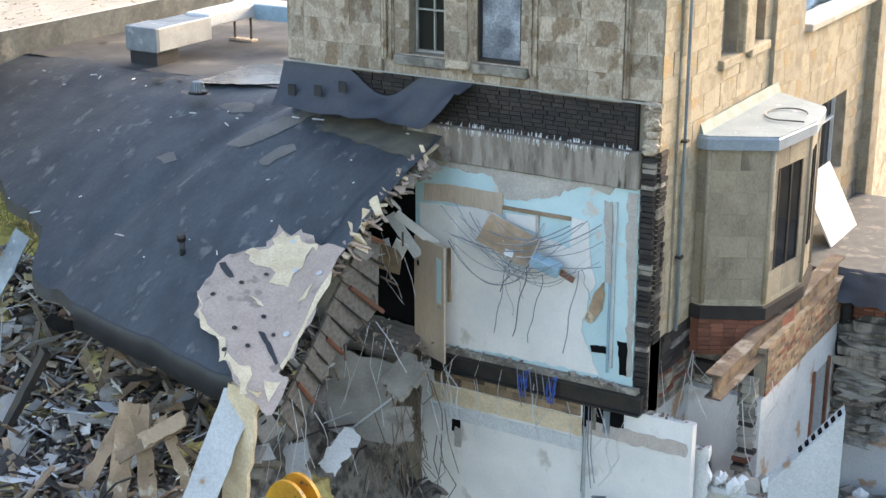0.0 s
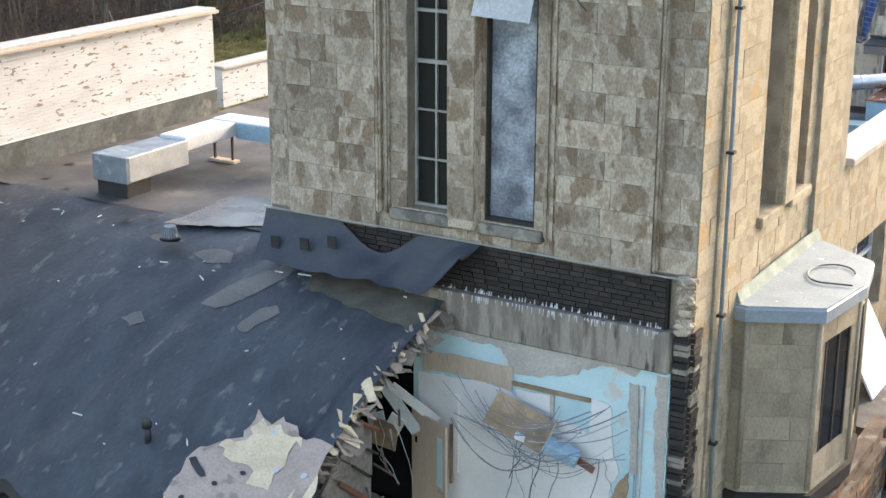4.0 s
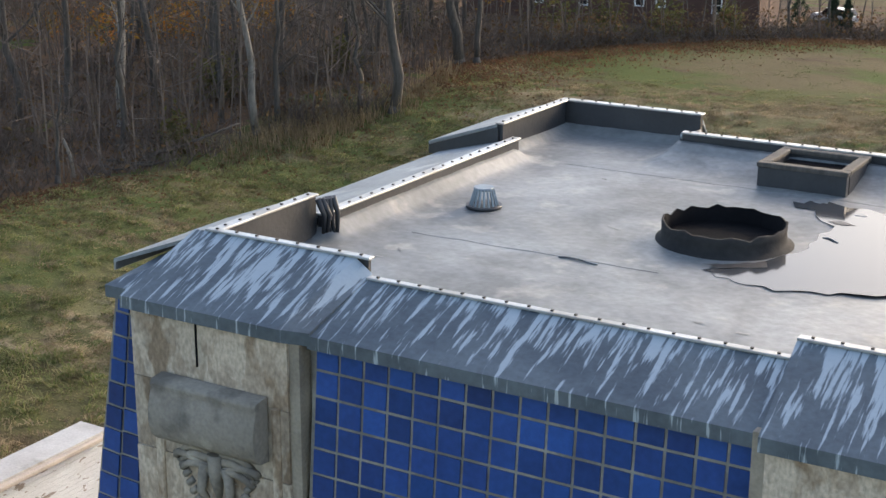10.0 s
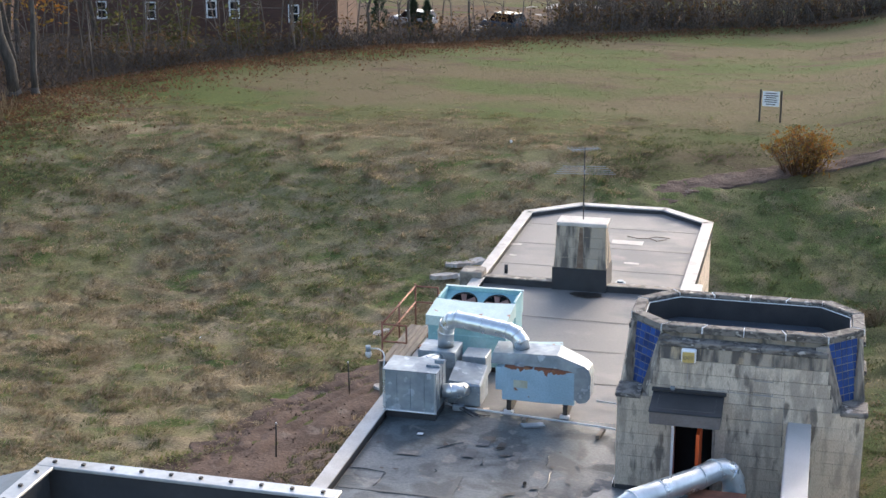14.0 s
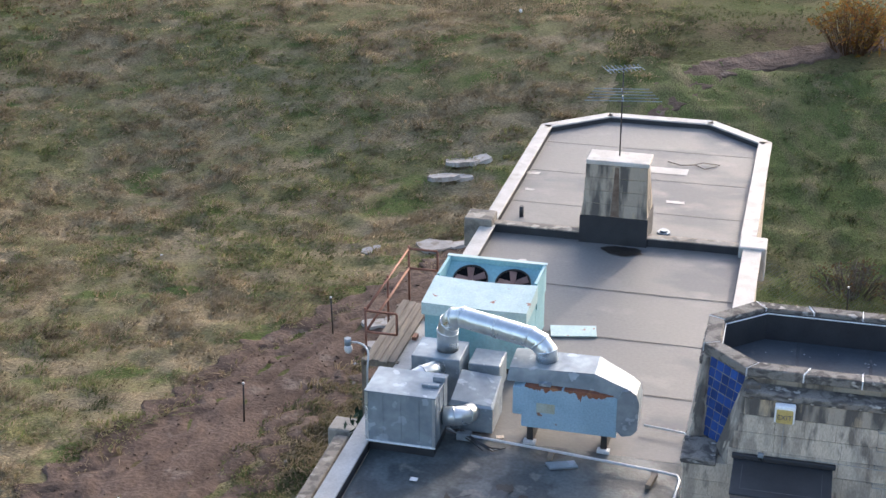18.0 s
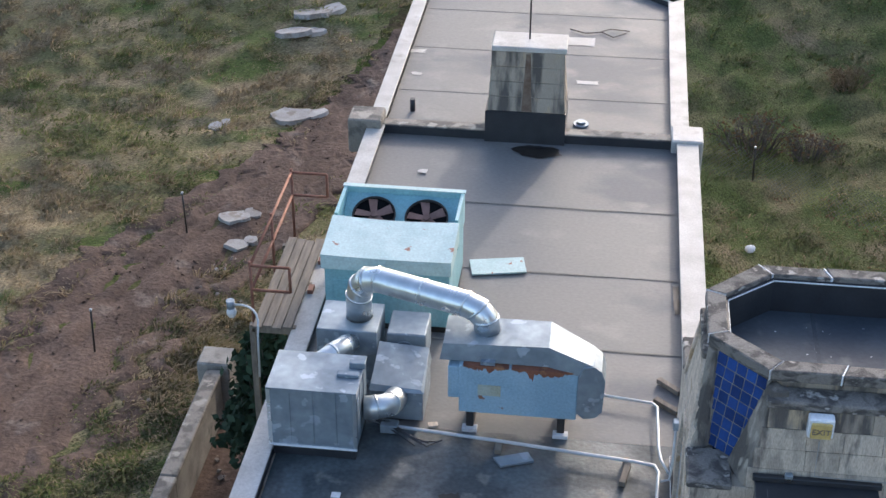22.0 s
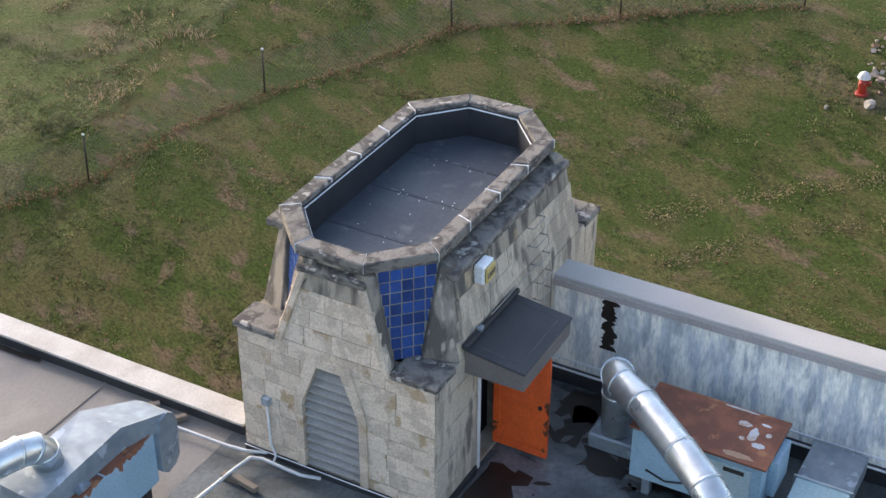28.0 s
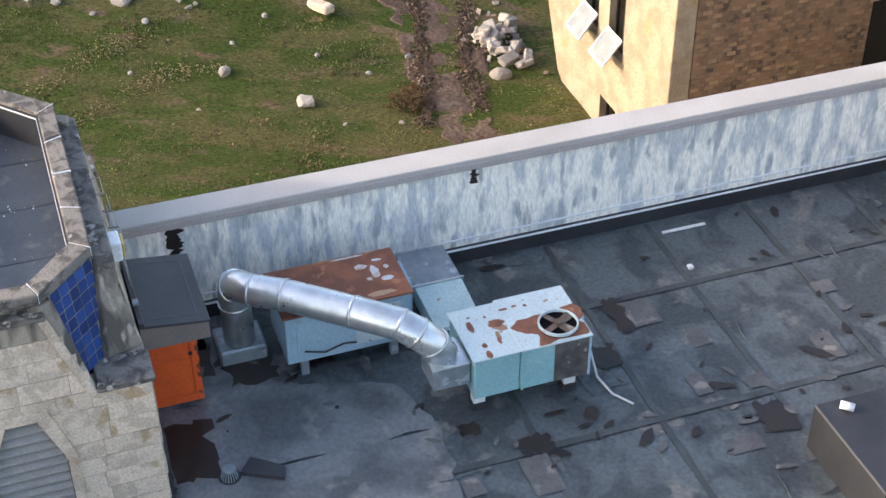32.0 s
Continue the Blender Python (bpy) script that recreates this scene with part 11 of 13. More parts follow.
def tufts(name, count, area, height, blades, seed, label, straw, spread=0.16, wide=0.018, top=999, green=None, dead=None, streak=0.0, lay=1.0):
    """Grass in clumps; straw picks where it is dry."""
    rng = random.Random(seed)
    out = {0: ([], []), 1: ([], [])}
    x0, x1, y0, y1 = area
    made = 0
    for _ in range(count * 3):
        if made >= count:
            break
        x, y = rng.uniform(x0, x1), rng.uniform(y0, y1)
        d = noise.noise(Vector((x * 0.5, y * 0.5, 4.4))) + 0.6 * noise.noise(Vector((x * 1.7, y * 1.7, 9.1)))
        if under_roof(x, y) or rng.random() > 0.85 + 0.5 * d or track_gap(x, y) < 2.0 * rng.uniform(0.55, 1.15):
            continue
        if x < edge_x(y) + rng.uniform(-1.5, 1.0) + 7 * rng.random() ** 2:
            continue
        made += 1
        dry = noise.noise(Vector((x * 0.13, y * 0.13, 2.0))) + 0.5 * noise.noise(Vector((x * 0.6, y * 0.6, 7.0))) + rng.uniform(-0.25, 0.25) - 0.45 * math.exp(-((y - 104 - 0.12 * x) / 5.0) ** 2)
        dry -= 0.5 * smooth((-34 - x) / 7)      # greener towards the woods
        if streak:                             # worn bands that follow the fence
            dry += streak * noise.noise(Vector(((0.75 * x - 0.65 * y) * 0.14, (0.65 * x + 0.75 * y) * 0.75, 3.0)))
        V, F = out[1 if dry > straw else 0]
        g = ground_z(x, y) + tussock(x, y) - 0.02
        h = height * (0.55 + 1.5 * max(0.0, noise.noise(Vector((x * 0.75, y * 1.1, 21))) + 0.15) + 0.5 * d) * rng.uniform(0.7, 1.3) * (0.35 + 0.65 * smooth((top - y) / 12))
        if green is M_BLADE_LAWN:              # mown short
            h = height * rng.uniform(0.6, 1.25)
        comb = 0.5 * noise.noise(Vector((x * 0.2, y * 0.2, 12))) * 6.28
        for _b in range(blades):
            a = rng.uniform(0, 6.283)
            px, py = x + math.cos(a) * rng.uniform(0, spread), y + math.sin(a) * rng.uniform(0, spread)
            lean = rng.uniform(0.35, 1.1) * h * lay
            b = a + rng.uniform(-0.7, 0.7)
            tx, ty = px + math.cos(b) * lean * 0.7 + math.cos(comb) * lean * 0.5, py + math.sin(b) * lean * 0.7 + math.sin(comb) * lean * 0.5
            w = wide * rng.uniform(0.7, 1.5)
            sx, sy = -math.sin(b) * w, math.cos(b) * w
            mx, my, mz = px * 0.55 + tx * 0.45, py * 0.55 + ty * 0.45, g + h * 0.72
            k = len(V)
            V += [(px - sx, py - sy, g), (px + sx, py + sy, g), (mx + sx * 0.8, my + sy * 0.8, mz), (mx - sx * 0.8, my - sy * 0.8, mz), (tx, ty, g + h * rng.uniform(0.6, 1.0))]
            F += [(k, k + 1, k + 2, k + 3), (k + 3, k + 2, k + 4)]
    for i, (m, w) in enumerate(((green or M_BLADE_GREEN, "green"), (dead or M_BLADE_STRAW, "straw-brown"))):
        scatter_mesh(name, *out[i], m, w + " " + label, "grass")


M_TURF = mat("matted_turf", (0.160, 0.146, 0.066), (0.255, 0.200, 0.118), 0.95, 0.34, 15.0, 1.0, lo=0.44, hi=0.58, col3=(0.098, 0.122, 0.036), lo3=0.56, hi3=0.65, scale3=0.5, grain=0.75, bump_d=0.06, detail=12.0, distort=0.8, stretch=(1.7, 0.8, 1.0), turn=0.5, spec=0.15)
M_TURF_GREEN = mat("green_brown_turf", (0.082, 0.094, 0.030), (0.128, 0.108, 0.055), 0.95, 0.34, 15.0, 1.0, lo=0.44, hi=0.58, col3=(0.072, 0.096, 0.026), lo3=0.56, hi3=0.65, scale3=0.5, grain=0.75, bump_d=0.06, detail=12.0, distort=0.8, stretch=(1.7, 0.8, 1.0), turn=0.5, spec=0.15)
tx, ty = np.arange(-53.0, -6.9, 0.26), np.arange(33.0, 82.1, 0.26)
tv = [(x, y, ground_z(x, y) + (lambda h: h + 0.01 if h > 0 else -0.12)(tussock(x, y))) for y in ty for x in tx]
tn = len(tx)
me = bpy.data.meshes.new("matted_turf")
me.from_pydata(tv, [], [(j * tn + i, j * tn + i + 1, (j + 1) * tn + i + 1, (j + 1) * tn + i) for j in range(len(ty) - 1) for i in range(tn - 1)])
me.polygons.foreach_set("use_smooth", [True] * len(me.polygons))
me.materials.append(M_TURF)
me.materials.append(M_TURF_GREEN)
for f in me.polygons:                         # greener towards the woods
    c = f.center
    f.material_index = int(c.x < -37 + 5 * noise.noise(c * 0.25) + 3 * noise.noise(c * 1.1))
tagged(new("matted_turf", me), "lumpy tussocks of matted olive and straw turf", "turf", kind="structure")
tufts("meadow_grass", 44000, (-54, -5, 34, 90), 0.15, 6, 3, "tufts of rough autumn meadow grass", -0.14, 0.24, 0.020, 90, M_BLADE_MEADOW, lay=2.3)
tufts("verge_grass", 5200, (-14.5, -10.4, 35, 56), 0.10, 6, 12, "patchy grass between the track and the yard wall", 0.3, 0.22, 0.018, 90, M_BLADE_BANK, M_BLADE_DRY, lay=1.6)
tufts("meadow_grass", 7000, (-54, -24, 16, 34.5), 0.24, 5, 8, "tufts of rough autumn meadow grass", 0.1, 0.24, 0.022, 90, M_BLADE_MEADOW, lay=2.0)
M_BANK = mat("rough_bank_turf", (0.080, 0.100, 0.030), (0.122, 0.114, 0.052), 0.95, 0.5, 15.0, 1.0, lo=0.44, hi=0.62, col3=(0.175, 0.140, 0.080), lo3=0.57, hi3=0.68, scale3=0.45, grain=0.75, bump_d=0.06, detail=12.0, distort=0.7, stretch=(0.7, 1.6, 1.0), turn=0.45, spec=0.15)
bx_, by_ = np.arange(-8.0, 33.0, 0.28), np.arange(49.0, 79.1, 0.28)
bv_ = [(x, y, ground_z(x, y) + (lambda h: h + 0.03 if h > 0.02 else -0.12)(bank(x, y))) for y in by_ for x in bx_]
bn_ = len(bx_)
me = bpy.data.meshes.new("rough_bank")
me.from_pydata(bv_, [], [(j * bn_ + i, j * bn_ + i + 1, (j + 1) * bn_ + i + 1, (j + 1) * bn_ + i) for j in range(len(by_) - 1) for i in range(bn_ - 1)])
me.polygons.foreach_set("use_smooth", [True] * len(me.polygons))
me.materials.append(M_BANK)
tagged(new("rough_bank", me), "rough olive and straw turf on the bank beside the wing", "turf", kind="structure")
tufts("rough_grass", 22000, (-8, 33, 51, 90), 0.13, 5, 4, "tufts of rough grass on the bank beyond the fence", 0.36, 0.22, 0.018, 90, M_BLADE_BANK, M_BLADE_STRAW, lay=2.0)
tufts("far_grass", 11000, (-48, 30, 76, 128), 0.06, 4, 5, "tufts of grass on the far meadow", 0.4, 0.45, 0.020, green=M_BLADE_BANK, dead=M_BLADE_MEADOW, lay=2.5)
bm = bmesh.new()
rows = [[bm.verts.new((x + (0.6 * noise.noise(Vector((y * 0.4, x, 1)))), y, ground_z(x, y) + (-0.25 if x in (2.0, 43.0) or y in (8.0, 76.0) else 0.035))) for x in np.linspace(2.0, 43.0, 34)] for y in np.linspace(8.0, 76.0, 58)]
for a, b in zip(rows, rows[1:]):
    for i in range(33):
        bm.faces.new((a[i], a[i + 1], b[i + 1], b[i])).smooth = True
setting("lawn", bm, M_LAWN, "patchy green lawn with brown worn streaks", "lawn")
tufts("lawn_grass", 52000, (0.5, 32, 16, 55), 0.082, 4, 7, "short tufts of patchy lawn grass", 0.38, 0.15, 0.021, green=M_BLADE_LAWN, dead=M_BLADE_DRY, streak=0.75)


# ---- woods ----
bm = bmesh.new()
rows = []
for j in range(52):
    y = 34 + j * 2.2
    e = edge_x(y) + 1.5 * noise.noise(Vector((y * 0.3, 0, 3)))
    row = []
    for i in range(34):
        x = e + 1.0 - i * 1.1 - 0.055 * i * i
        row.append(bm.verts.new((x, y, ground_z(x, y) + (-0.1 if i == 0 else 0.05))))
    rows.append(row)
for a, b in zip(rows, rows[1:]):
    for i in range(33):
        bm.faces.new((a[i + 1], a[i], b[i], b[i + 1])).smooth = True
bmesh.ops.recalc_face_normals(bm, faces=bm.faces[:])
setting("woodland_floor", bm, M_FLOOR, "brown fallen leaves covering the woodland floor", "ground")


def stems(name, spots, h, r, material, label, category, seed, fork=2, lean=0.25):
    """Thin bent stems with a few side twigs, three-sided."""
    rng = random.Random(seed)
    V, F = [], []

    def stick(p, q, r0, r1):
        k = len(V)
        d = (q - p)
        s = d.orthogonal().normalized()
        t = d.normalized().cross(s)
        for c, rr in ((p, r0), (q, r1)):
            for a in range(3):
                V.append(tuple(c + (s * math.cos(a * 2.094) + t * math.sin(a * 2.094)) * rr))
        F.extend([(k, k + 1, k + 4, k + 3), (k + 1, k + 2, k + 5, k + 4), (k + 2, k, k + 3, k + 5)])

    for x, y in spots:
        hh = h * rng.uniform(0.45, 1.35)
        p = Vector((x, y, ground_z(x, y) - 0.05))
        q = p + Vector((rng.gauss(0, lean) * hh, rng.gauss(0, lean) * hh, hh * 0.6))
        e = q + Vector((rng.gauss(0, lean) * hh * 0.8, rng.gauss(0, lean) * hh * 0.8, hh * 0.4))
        rr = r * rng.uniform(0.6, 1.4)
        stick(p, q, rr, rr * 0.7)
        stick(q, e, rr * 0.7, rr * 0.25)
        for _f in range(fork):
            c = p.lerp(q, rng.uniform(0.4, 1)) if rng.random() < 0.5 else q.lerp(e, rng.uniform(0, 0.7))
            stick(c, c + Vector((rng.gauss(0, 0.3), rng.gauss(0, 0.3), rng.uniform(0.05, 0.4))) * hh * 0.7, rr * 0.5, rr * 0.15)
    return scatter_mesh(name, V, F, material, label, category)


def leaves(name, spots, size, material, label, category, seed):
    """Loose leaves: small bent quads at given points."""
    rng = random.Random(seed)
    V, F = [], []
    for x, y, z in spots:
        a, b = Vector((rng.gauss(0, 1), rng.gauss(0, 1), rng.gauss(0, 0.7))).normalized(), Vector((rng.gauss(0, 1), rng.gauss(0, 1), rng.gauss(0, 1)))
        b = (b - a * a.dot(b)).normalized()
        s = size * rng.uniform(0.5, 1.4)
        c = Vector((x, y, z))
        k = len(V)
        n = a.cross(b) * s * 0.2
        V += [tuple(c - a * s), tuple(c - b * s * 0.55 + n), tuple(c + a * s), tuple(c + b * s * 0.55 + n)]
        F += [(k, k + 1, k + 2), (k, k + 2, k + 3)]
    return scatter_mesh(name, V, F, material, label, category)


wr = random.Random(21)


def wood_spots(n, back=55, y0=36, y1=104, near=0.0, clump=0.0):
    out = []
    while len(out) < n:
        y = wr.uniform(y0, y1)
        x = edge_x(y) - near - back * wr.random() ** 1.4
        if clump and noise.noise(Vector((x * 0.22, y * 0.22, 6.6))) < clump * wr.uniform(-1, 1):
            continue
        out.append((x, y))
    return out


hedge = lambda n, w: [(edge_x(y) - wr.uniform(-0.5, w), y) for y in (wr.uniform(98, 144) for _ in range(n))]
stems("undergrowth", wood_spots(9500, clump=0.5) + hedge(500, 6), 1.9, 0.028, M_TWIG, "tangle of bare brown brushwood under the trees", "undergrowth", 31, 3, 0.3)
thicket = [(x, 137 + (x + 5) * 0.36 + wr.uniform(-0.5, 26) * wr.random()) for x in (wr.uniform(-20, 75) for _ in range(3600))]
stems("low_hedge", hedge(2200, 6), 0.9, 0.026, M_TWIG, "low bare hedge along the meadow's far edge", "hedge", 32, 3, 0.3)
stems("far_thicket", thicket, 3.4, 0.045, M_TWIG, "bare thicket closing the far end of the meadow", "thicket", 34, 4, 0.2)
leaves("far_leaves", [(x, y, ground_z(x, y) + wr.random() * 3.2) for x, y in thicket + thicket], 0.26, M_LEAF_BROWN, "withered leaves in the far thicket", "foliage", 36)
stems("saplings", wood_spots(620, near=1.0) + hedge(60, 7), 8.5, 0.06, M_TWIG, "thin leafless saplings standing close together", "saplings", 33, 6, 0.06)
ff = [(x, y, ground_z(x, y) + wr.random() ** 2 * 2.4) for x, y in wood_spots(15000, clump=0.6) + hedge(5000, 6)]
leaves("brown_foliage", ff, 0.16, M_LEAF_BROWN, "withered brown leaves among the brushwood", "foliage", 35)
gold = []
for cx, cy, cz, cr in ((-66.6, 80, 5.4, 2.2), (-69.5, 80, 4.4, 1.6), (-81, 80, 3.5, 2.0), (-60, 80, 6.5, 1.8), (-70.4, 85, 5.4, 2.2), (-63.3, 85, 6.3, 2.2), (-75.8, 85, 2.4, 1.6), (-48, 92, 8.5, 2.0), (-58, 96, 7, 2.4), (-66, 70, 6, 1.6)):
    gold += [(wr.gauss(cx, cr * 0.6), wr.gauss(cy, cr * 0.6), wr.gauss(cz, cr * 0.45)) for _ in range(300)]
leaves("autumn_foliage", gold, 0.17, M_LEAF_GOLD, "last yellow and orange leaves high among bare trees", "foliage", 37)
olive = []
for cx, cy, cr in ((-47.5, 103.4, 2.0), (-44.6, 106.4, 1.5), (-40.5, 110, 1.4), (-37, 115, 1.2), (-60, 98, 1.6), (-51.5, 60, 0.9), (-57, 71, 1.3), (-53, 80, 1.1)):
    olive += [(wr.gauss(cx, cr * 0.55), wr.gauss(cy, cr * 0.55), ground_z(cx, cy) + abs(wr.gauss(1.2, 1.0)) * cr * 0.8) for _ in range(480)]
leaves("olive_foliage", olive, 0.2, M_LEAF_OLIVE, "dull yellow-green bushes along the wood's edge", "foliage", 39)
stems("tall_straw", [(wr.uniform(-50, -44.5) + 0.0, wr.gauss(68.5, 2.8)) for _ in range(900)] + [(edge_x(y) + wr.uniform(-0.5, 1.8), y) for y in (wr.uniform(60, 84) for _ in range(500))], 1.1, 0.022,
      M_BLADE_STRAW, "standing dry straw at the edge of the wood", "straw", 41, 1, 0.12)


def bare_tree(x, y, h, r, seed, material, label, lean=0.06, low=0.3, twigs=40, name="tree"):
    """A leafless tree: tapered crooked trunk, forking limbs, fine twigs."""
    rng = random.Random(seed)
    z = ground_z(x, y)
    t = thing(name, label, "tree", "bare trees of the wood", (x, y, z))
    n = 7
    p, dx, dy = [Vector((0, 0, -0.15))], rng.gauss(0, lean), rng.gauss(0, lean)
    for i in range(1, n + 1):
        p.append(Vector((dx * h * i / n + rng.gauss(0, 0.011) * h, dy * h * i / n + rng.gauss(0, 0.011) * h, h * i / n)))
    bm = bmesh.new()
    tube(bm, p, r, 8, r1=r * 0.22)
    tube(bm, [(0, 0, -0.1), (0, 0, 0.18), (0, 0, 0.5)], r * 1.45, 8, r1=r * 0.95)
    part("trunk", bm, material, t)
    bm = bmesh.new()
    tips = []
    for k in range(rng.randint(8, 11)):
        f = rng.uniform(low, 0.98)
        i = min(n - 1, int(f * n))
        o = p[i].lerp(p[i + 1], f * n - i)
        a = rng.uniform(0, 6.283)
        ln = h * (0.34 - 0.2 * f) * rng.uniform(0.7, 1.5)
        d = Vector((math.cos(a), math.sin(a), rng.uniform(0.5, 1.5))).normalized()
        q = [o]
        for s in range(4):
            q.append(q[-1] + d * ln / 4)
            d = (d + Vector((rng.gauss(0, 0.2), rng.gauss(0, 0.2), rng.uniform(0, 0.25)))).normalized()
        rr = r * (0.42 - 0.28 * f) * rng.uniform(0.7, 1.2)
        tube(bm, q, rr, 5, r1=rr * 0.25)
        tips += [(q[s], q[s + 1], rr * 0.5) for s in range(1, 4)]
    for k in range(twigs):
        a, b, rr = rng.choice(tips)
        o = a.lerp(b, rng.random())
        e = o + Vector((rng.gauss(0, 1), rng.gauss(0, 1), rng.uniform(0.1, 1.4))) * h * 0.05
        f = e + Vector((rng.gauss(0, 1), rng.gauss(0, 1), rng.uniform(0, 1.2))) * h * 0.03
        tube(bm, [o, e, f], max(0.012, rr * 0.5), 3, r1=0.006)
    part("crown", bm, material, t)
    return t


GREY, PALE = "tall leafless tree with grey bark", "slender leafless tree with pale birch-like bark"
for x, y, h, r, m in ((-59, 63.4, 17, 0.32, 1), (-49.8, 65.6, 16, 0.27, 1), (-49.4, 67.4, 11, 0.24, 0), (-46.1, 71.8, 9, 0.2, 0), (-44.3, 73.2, 17, 0.38, 0), (-47.6, 87.2, 15, 0.42, 0), (-46.4, 87.8, 14, 0.25, 0),
                      (-53, 51.5, 6, 0.14, 0), (-55, 59, 13, 0.22, 0), (-62, 70, 17, 0.3, 0), (-66, 61, 18, 0.3, 0), (-57, 78, 16, 0.28, 0), (-52, 82, 13, 0.2, 0), (-70, 76, 19, 0.34, 0), (-61, 92, 16, 0.3, 0), (-53, 97, 13, 0.24, 0),
                      (-50, 104, 11, 0.2, 0), (-45, 108, 9, 0.16, 0), (-33, 119, 9, 0.16, 0), (-30, 121, 10, 0.15, 0), (-26, 126, 8, 0.13, 0), (-18, 133, 9, 0.16, 0), (-8, 138, 10, 0.2, 0), (2, 142, 9, 0.18, 0), (12, 146, 10, 0.2, 0)):
    bare_tree(x, y, h, r, int(x * 7 + y * 13), M_BARK_PALE if m else M_BARK, PALE if m else GREY, twigs=70)
for x, y in wood_spots(46, 48, 44, 104, 5):
    bare_tree(x, y, wr.uniform(11, 19), wr.uniform(0.14, 0.32), int(x * 11 + y * 17), M_BARK, GREY, twigs=36)

# leaves blown over the grass along the wood and the hedge
drift = []
for _ in range(26000):
    y = wr.uniform(44, 140)
    x = edge_x(y) + abs(wr.gauss(0, 4.2))
    drift.append((x, y, ground_z(x, y) + wr.uniform(0.03, 0.12)))
leaves("drifted_leaves", drift, 0.10, M_LEAF_RUSSET, "russet fallen leaves blown over the meadow's edge", "leaves", 43)

# fallen timber at the wood's edge
for a, b, r in (((-52.4, 57.5), (-48.6, 62.4), 0.13), ((-52.0, 56.0), (-50.0, 58.3), 0.10), ((-54.0, 56.6), (-50.6, 56.9), 0.12), ((-53.4, 55.4), (-51.0, 54.7), 0.09)):
    bm = bmesh.new()
    z0, z1 = ground_z(*a) + 0.1, ground_z(*b) + (1.7 if r > 0.125 else 0.35)
    q = [Vector((*a, z0)).lerp(Vector((*b, z1)), k / 4) + Vector((0, 0, 0.08 * math.sin(k * 2.1))) for k in range(5)]
    tube(bm, q, r, 7, r1=r * 0.4)
    tube(bm, [q[2], q[2] + Vector((0.3, 0.5, 0.5))], r * 0.4, 5, r1=0.02)
    tagged(part("fallen_log", bm, M_BARK), "fallen bare branch lying at the wood's edge", "log", "fallen timber")
bm = bmesh.new()
tube(bm, [(-53.1, 52.9, ground_z(-53.1, 52.9) - 0.1), (-53.3, 52.9, ground_z(-53.1, 52.9) + 1.3), (-53.7, 52.8, ground_z(-53.1, 52.9) + 2.3)], 0.13, 7, r1=0.09)
tagged(part("tree_stump", bm, M_BARK_PALE), "leaning broken pale tree stump", "stump")


# ---- houses and cars beyond the meadow ----
def brick_house(o, ang, w, d, h, wins, label):
    """A low house: brick walls, gable roof, white-framed windows on its front."""
    t = thing("house", label, "house", "houses beyond the meadow", (*o, ground_z(*o) - 0.4))
    t.rotation_euler = (0, 0, ang)
    bm = bmesh.new()
    hs = [(c, c + 0.95, 1.75 + s, 3.3 + s) for c, s in wins]
    xs = sorted({0, w, *[v for q in hs for v in q[:2]]})
    for a, b in zip(xs, xs[1:]):
        q = [g for g in hs if g[0] <= a < g[1]]
        if q:
            box(bm, a, b, 0, 0.3, 0, q[0][2])
            box(bm, a, b, 0, 0.3, q[0][3], h)
        else:
            box(bm, a, b, 0, 0.3, 0, h)
    box(bm, 0, 0.3, 0.3, d, 0, h)
    box(bm, w - 0.3, w, 0.3, d, 0, h)
    box(bm, 0.3, w - 0.3, d - 0.3, d, 0, h)
    part("wall", bm, M_HOUSE, t)
    bm = bmesh.new()
    v = [bm.verts.new(p) for p in ((-0.4, -0.5, h), (w + 0.4, -0.5, h), (w + 0.4, d + 0.5, h), (-0.4, d + 0.5, h), (-0.4, d / 2, h + d * 0.3), (w + 0.4, d / 2, h + d * 0.3))]
    for f in ((3, 2, 1, 0), (0, 1, 5, 4), (2, 3, 4, 5), (1, 2, 5), (3, 0, 4)):
        bm.faces.new([v[i] for i in f])
    part("roof", bm, M_SHINGLE, t)
    for x0, x1, z0, z1 in hs:
        bm = bmesh.new()
        for q in ((x0, x1, z0, z0 + 0.12), (x0, x1, z1 - 0.12, z1), (x0, x0 + 0.12, z0 + 0.12, z1 - 0.12), (x1 - 0.12, x1, z0 + 0.12, z1 - 0.12), (x0 + 0.12, x1 - 0.12, (z0 + z1) / 2 - 0.04, (z0 + z1) / 2 + 0.04)):
            box(bm, q[0], q[1], -0.05, 0.12, q[2], q[3])
        wf = part("window", bm, M_WPAINT, t, "white-framed sash window")
        part("pane", bbox(x0 + 0.1, x1 - 0.1, 0.08, 0.1, z0 + 0.1, z1 - 0.1), M_GLASS, wf, "dark glass pane")
        # the room's darkness is a dark sheet behind the pane
        part("curtain", bbox(x0 + 0.1, x1 - 0.1, 0.2, 0.22, z0 + 0.1, z1 - 0.1), M_STEEL, wf, "dark sheet standing for the unlit room behind the glass")


M_HOUSE = mat("brown_house_brick", (0.105, 0.055, 0.040), (0.080, 0.045, 0.034), 0.9, 1.2, 9, 0.2, stretch=(1, 1, 4), grain=0.25)
M_SHINGLE = mat("dark_shingles", (0.06, 0.055, 0.05), (0.04, 0.038, 0.036), 0.9, 1.5, 12, 0.3)
brick_house((-64.5, 117.2), 0.12, 28.5, 8.5, 4.6, ((7.2, 0), (11.6, 0), (17.0, 0.2), (19.0, 0.2), (24.2, -0.1)), "low brown brick house with white-framed windows")
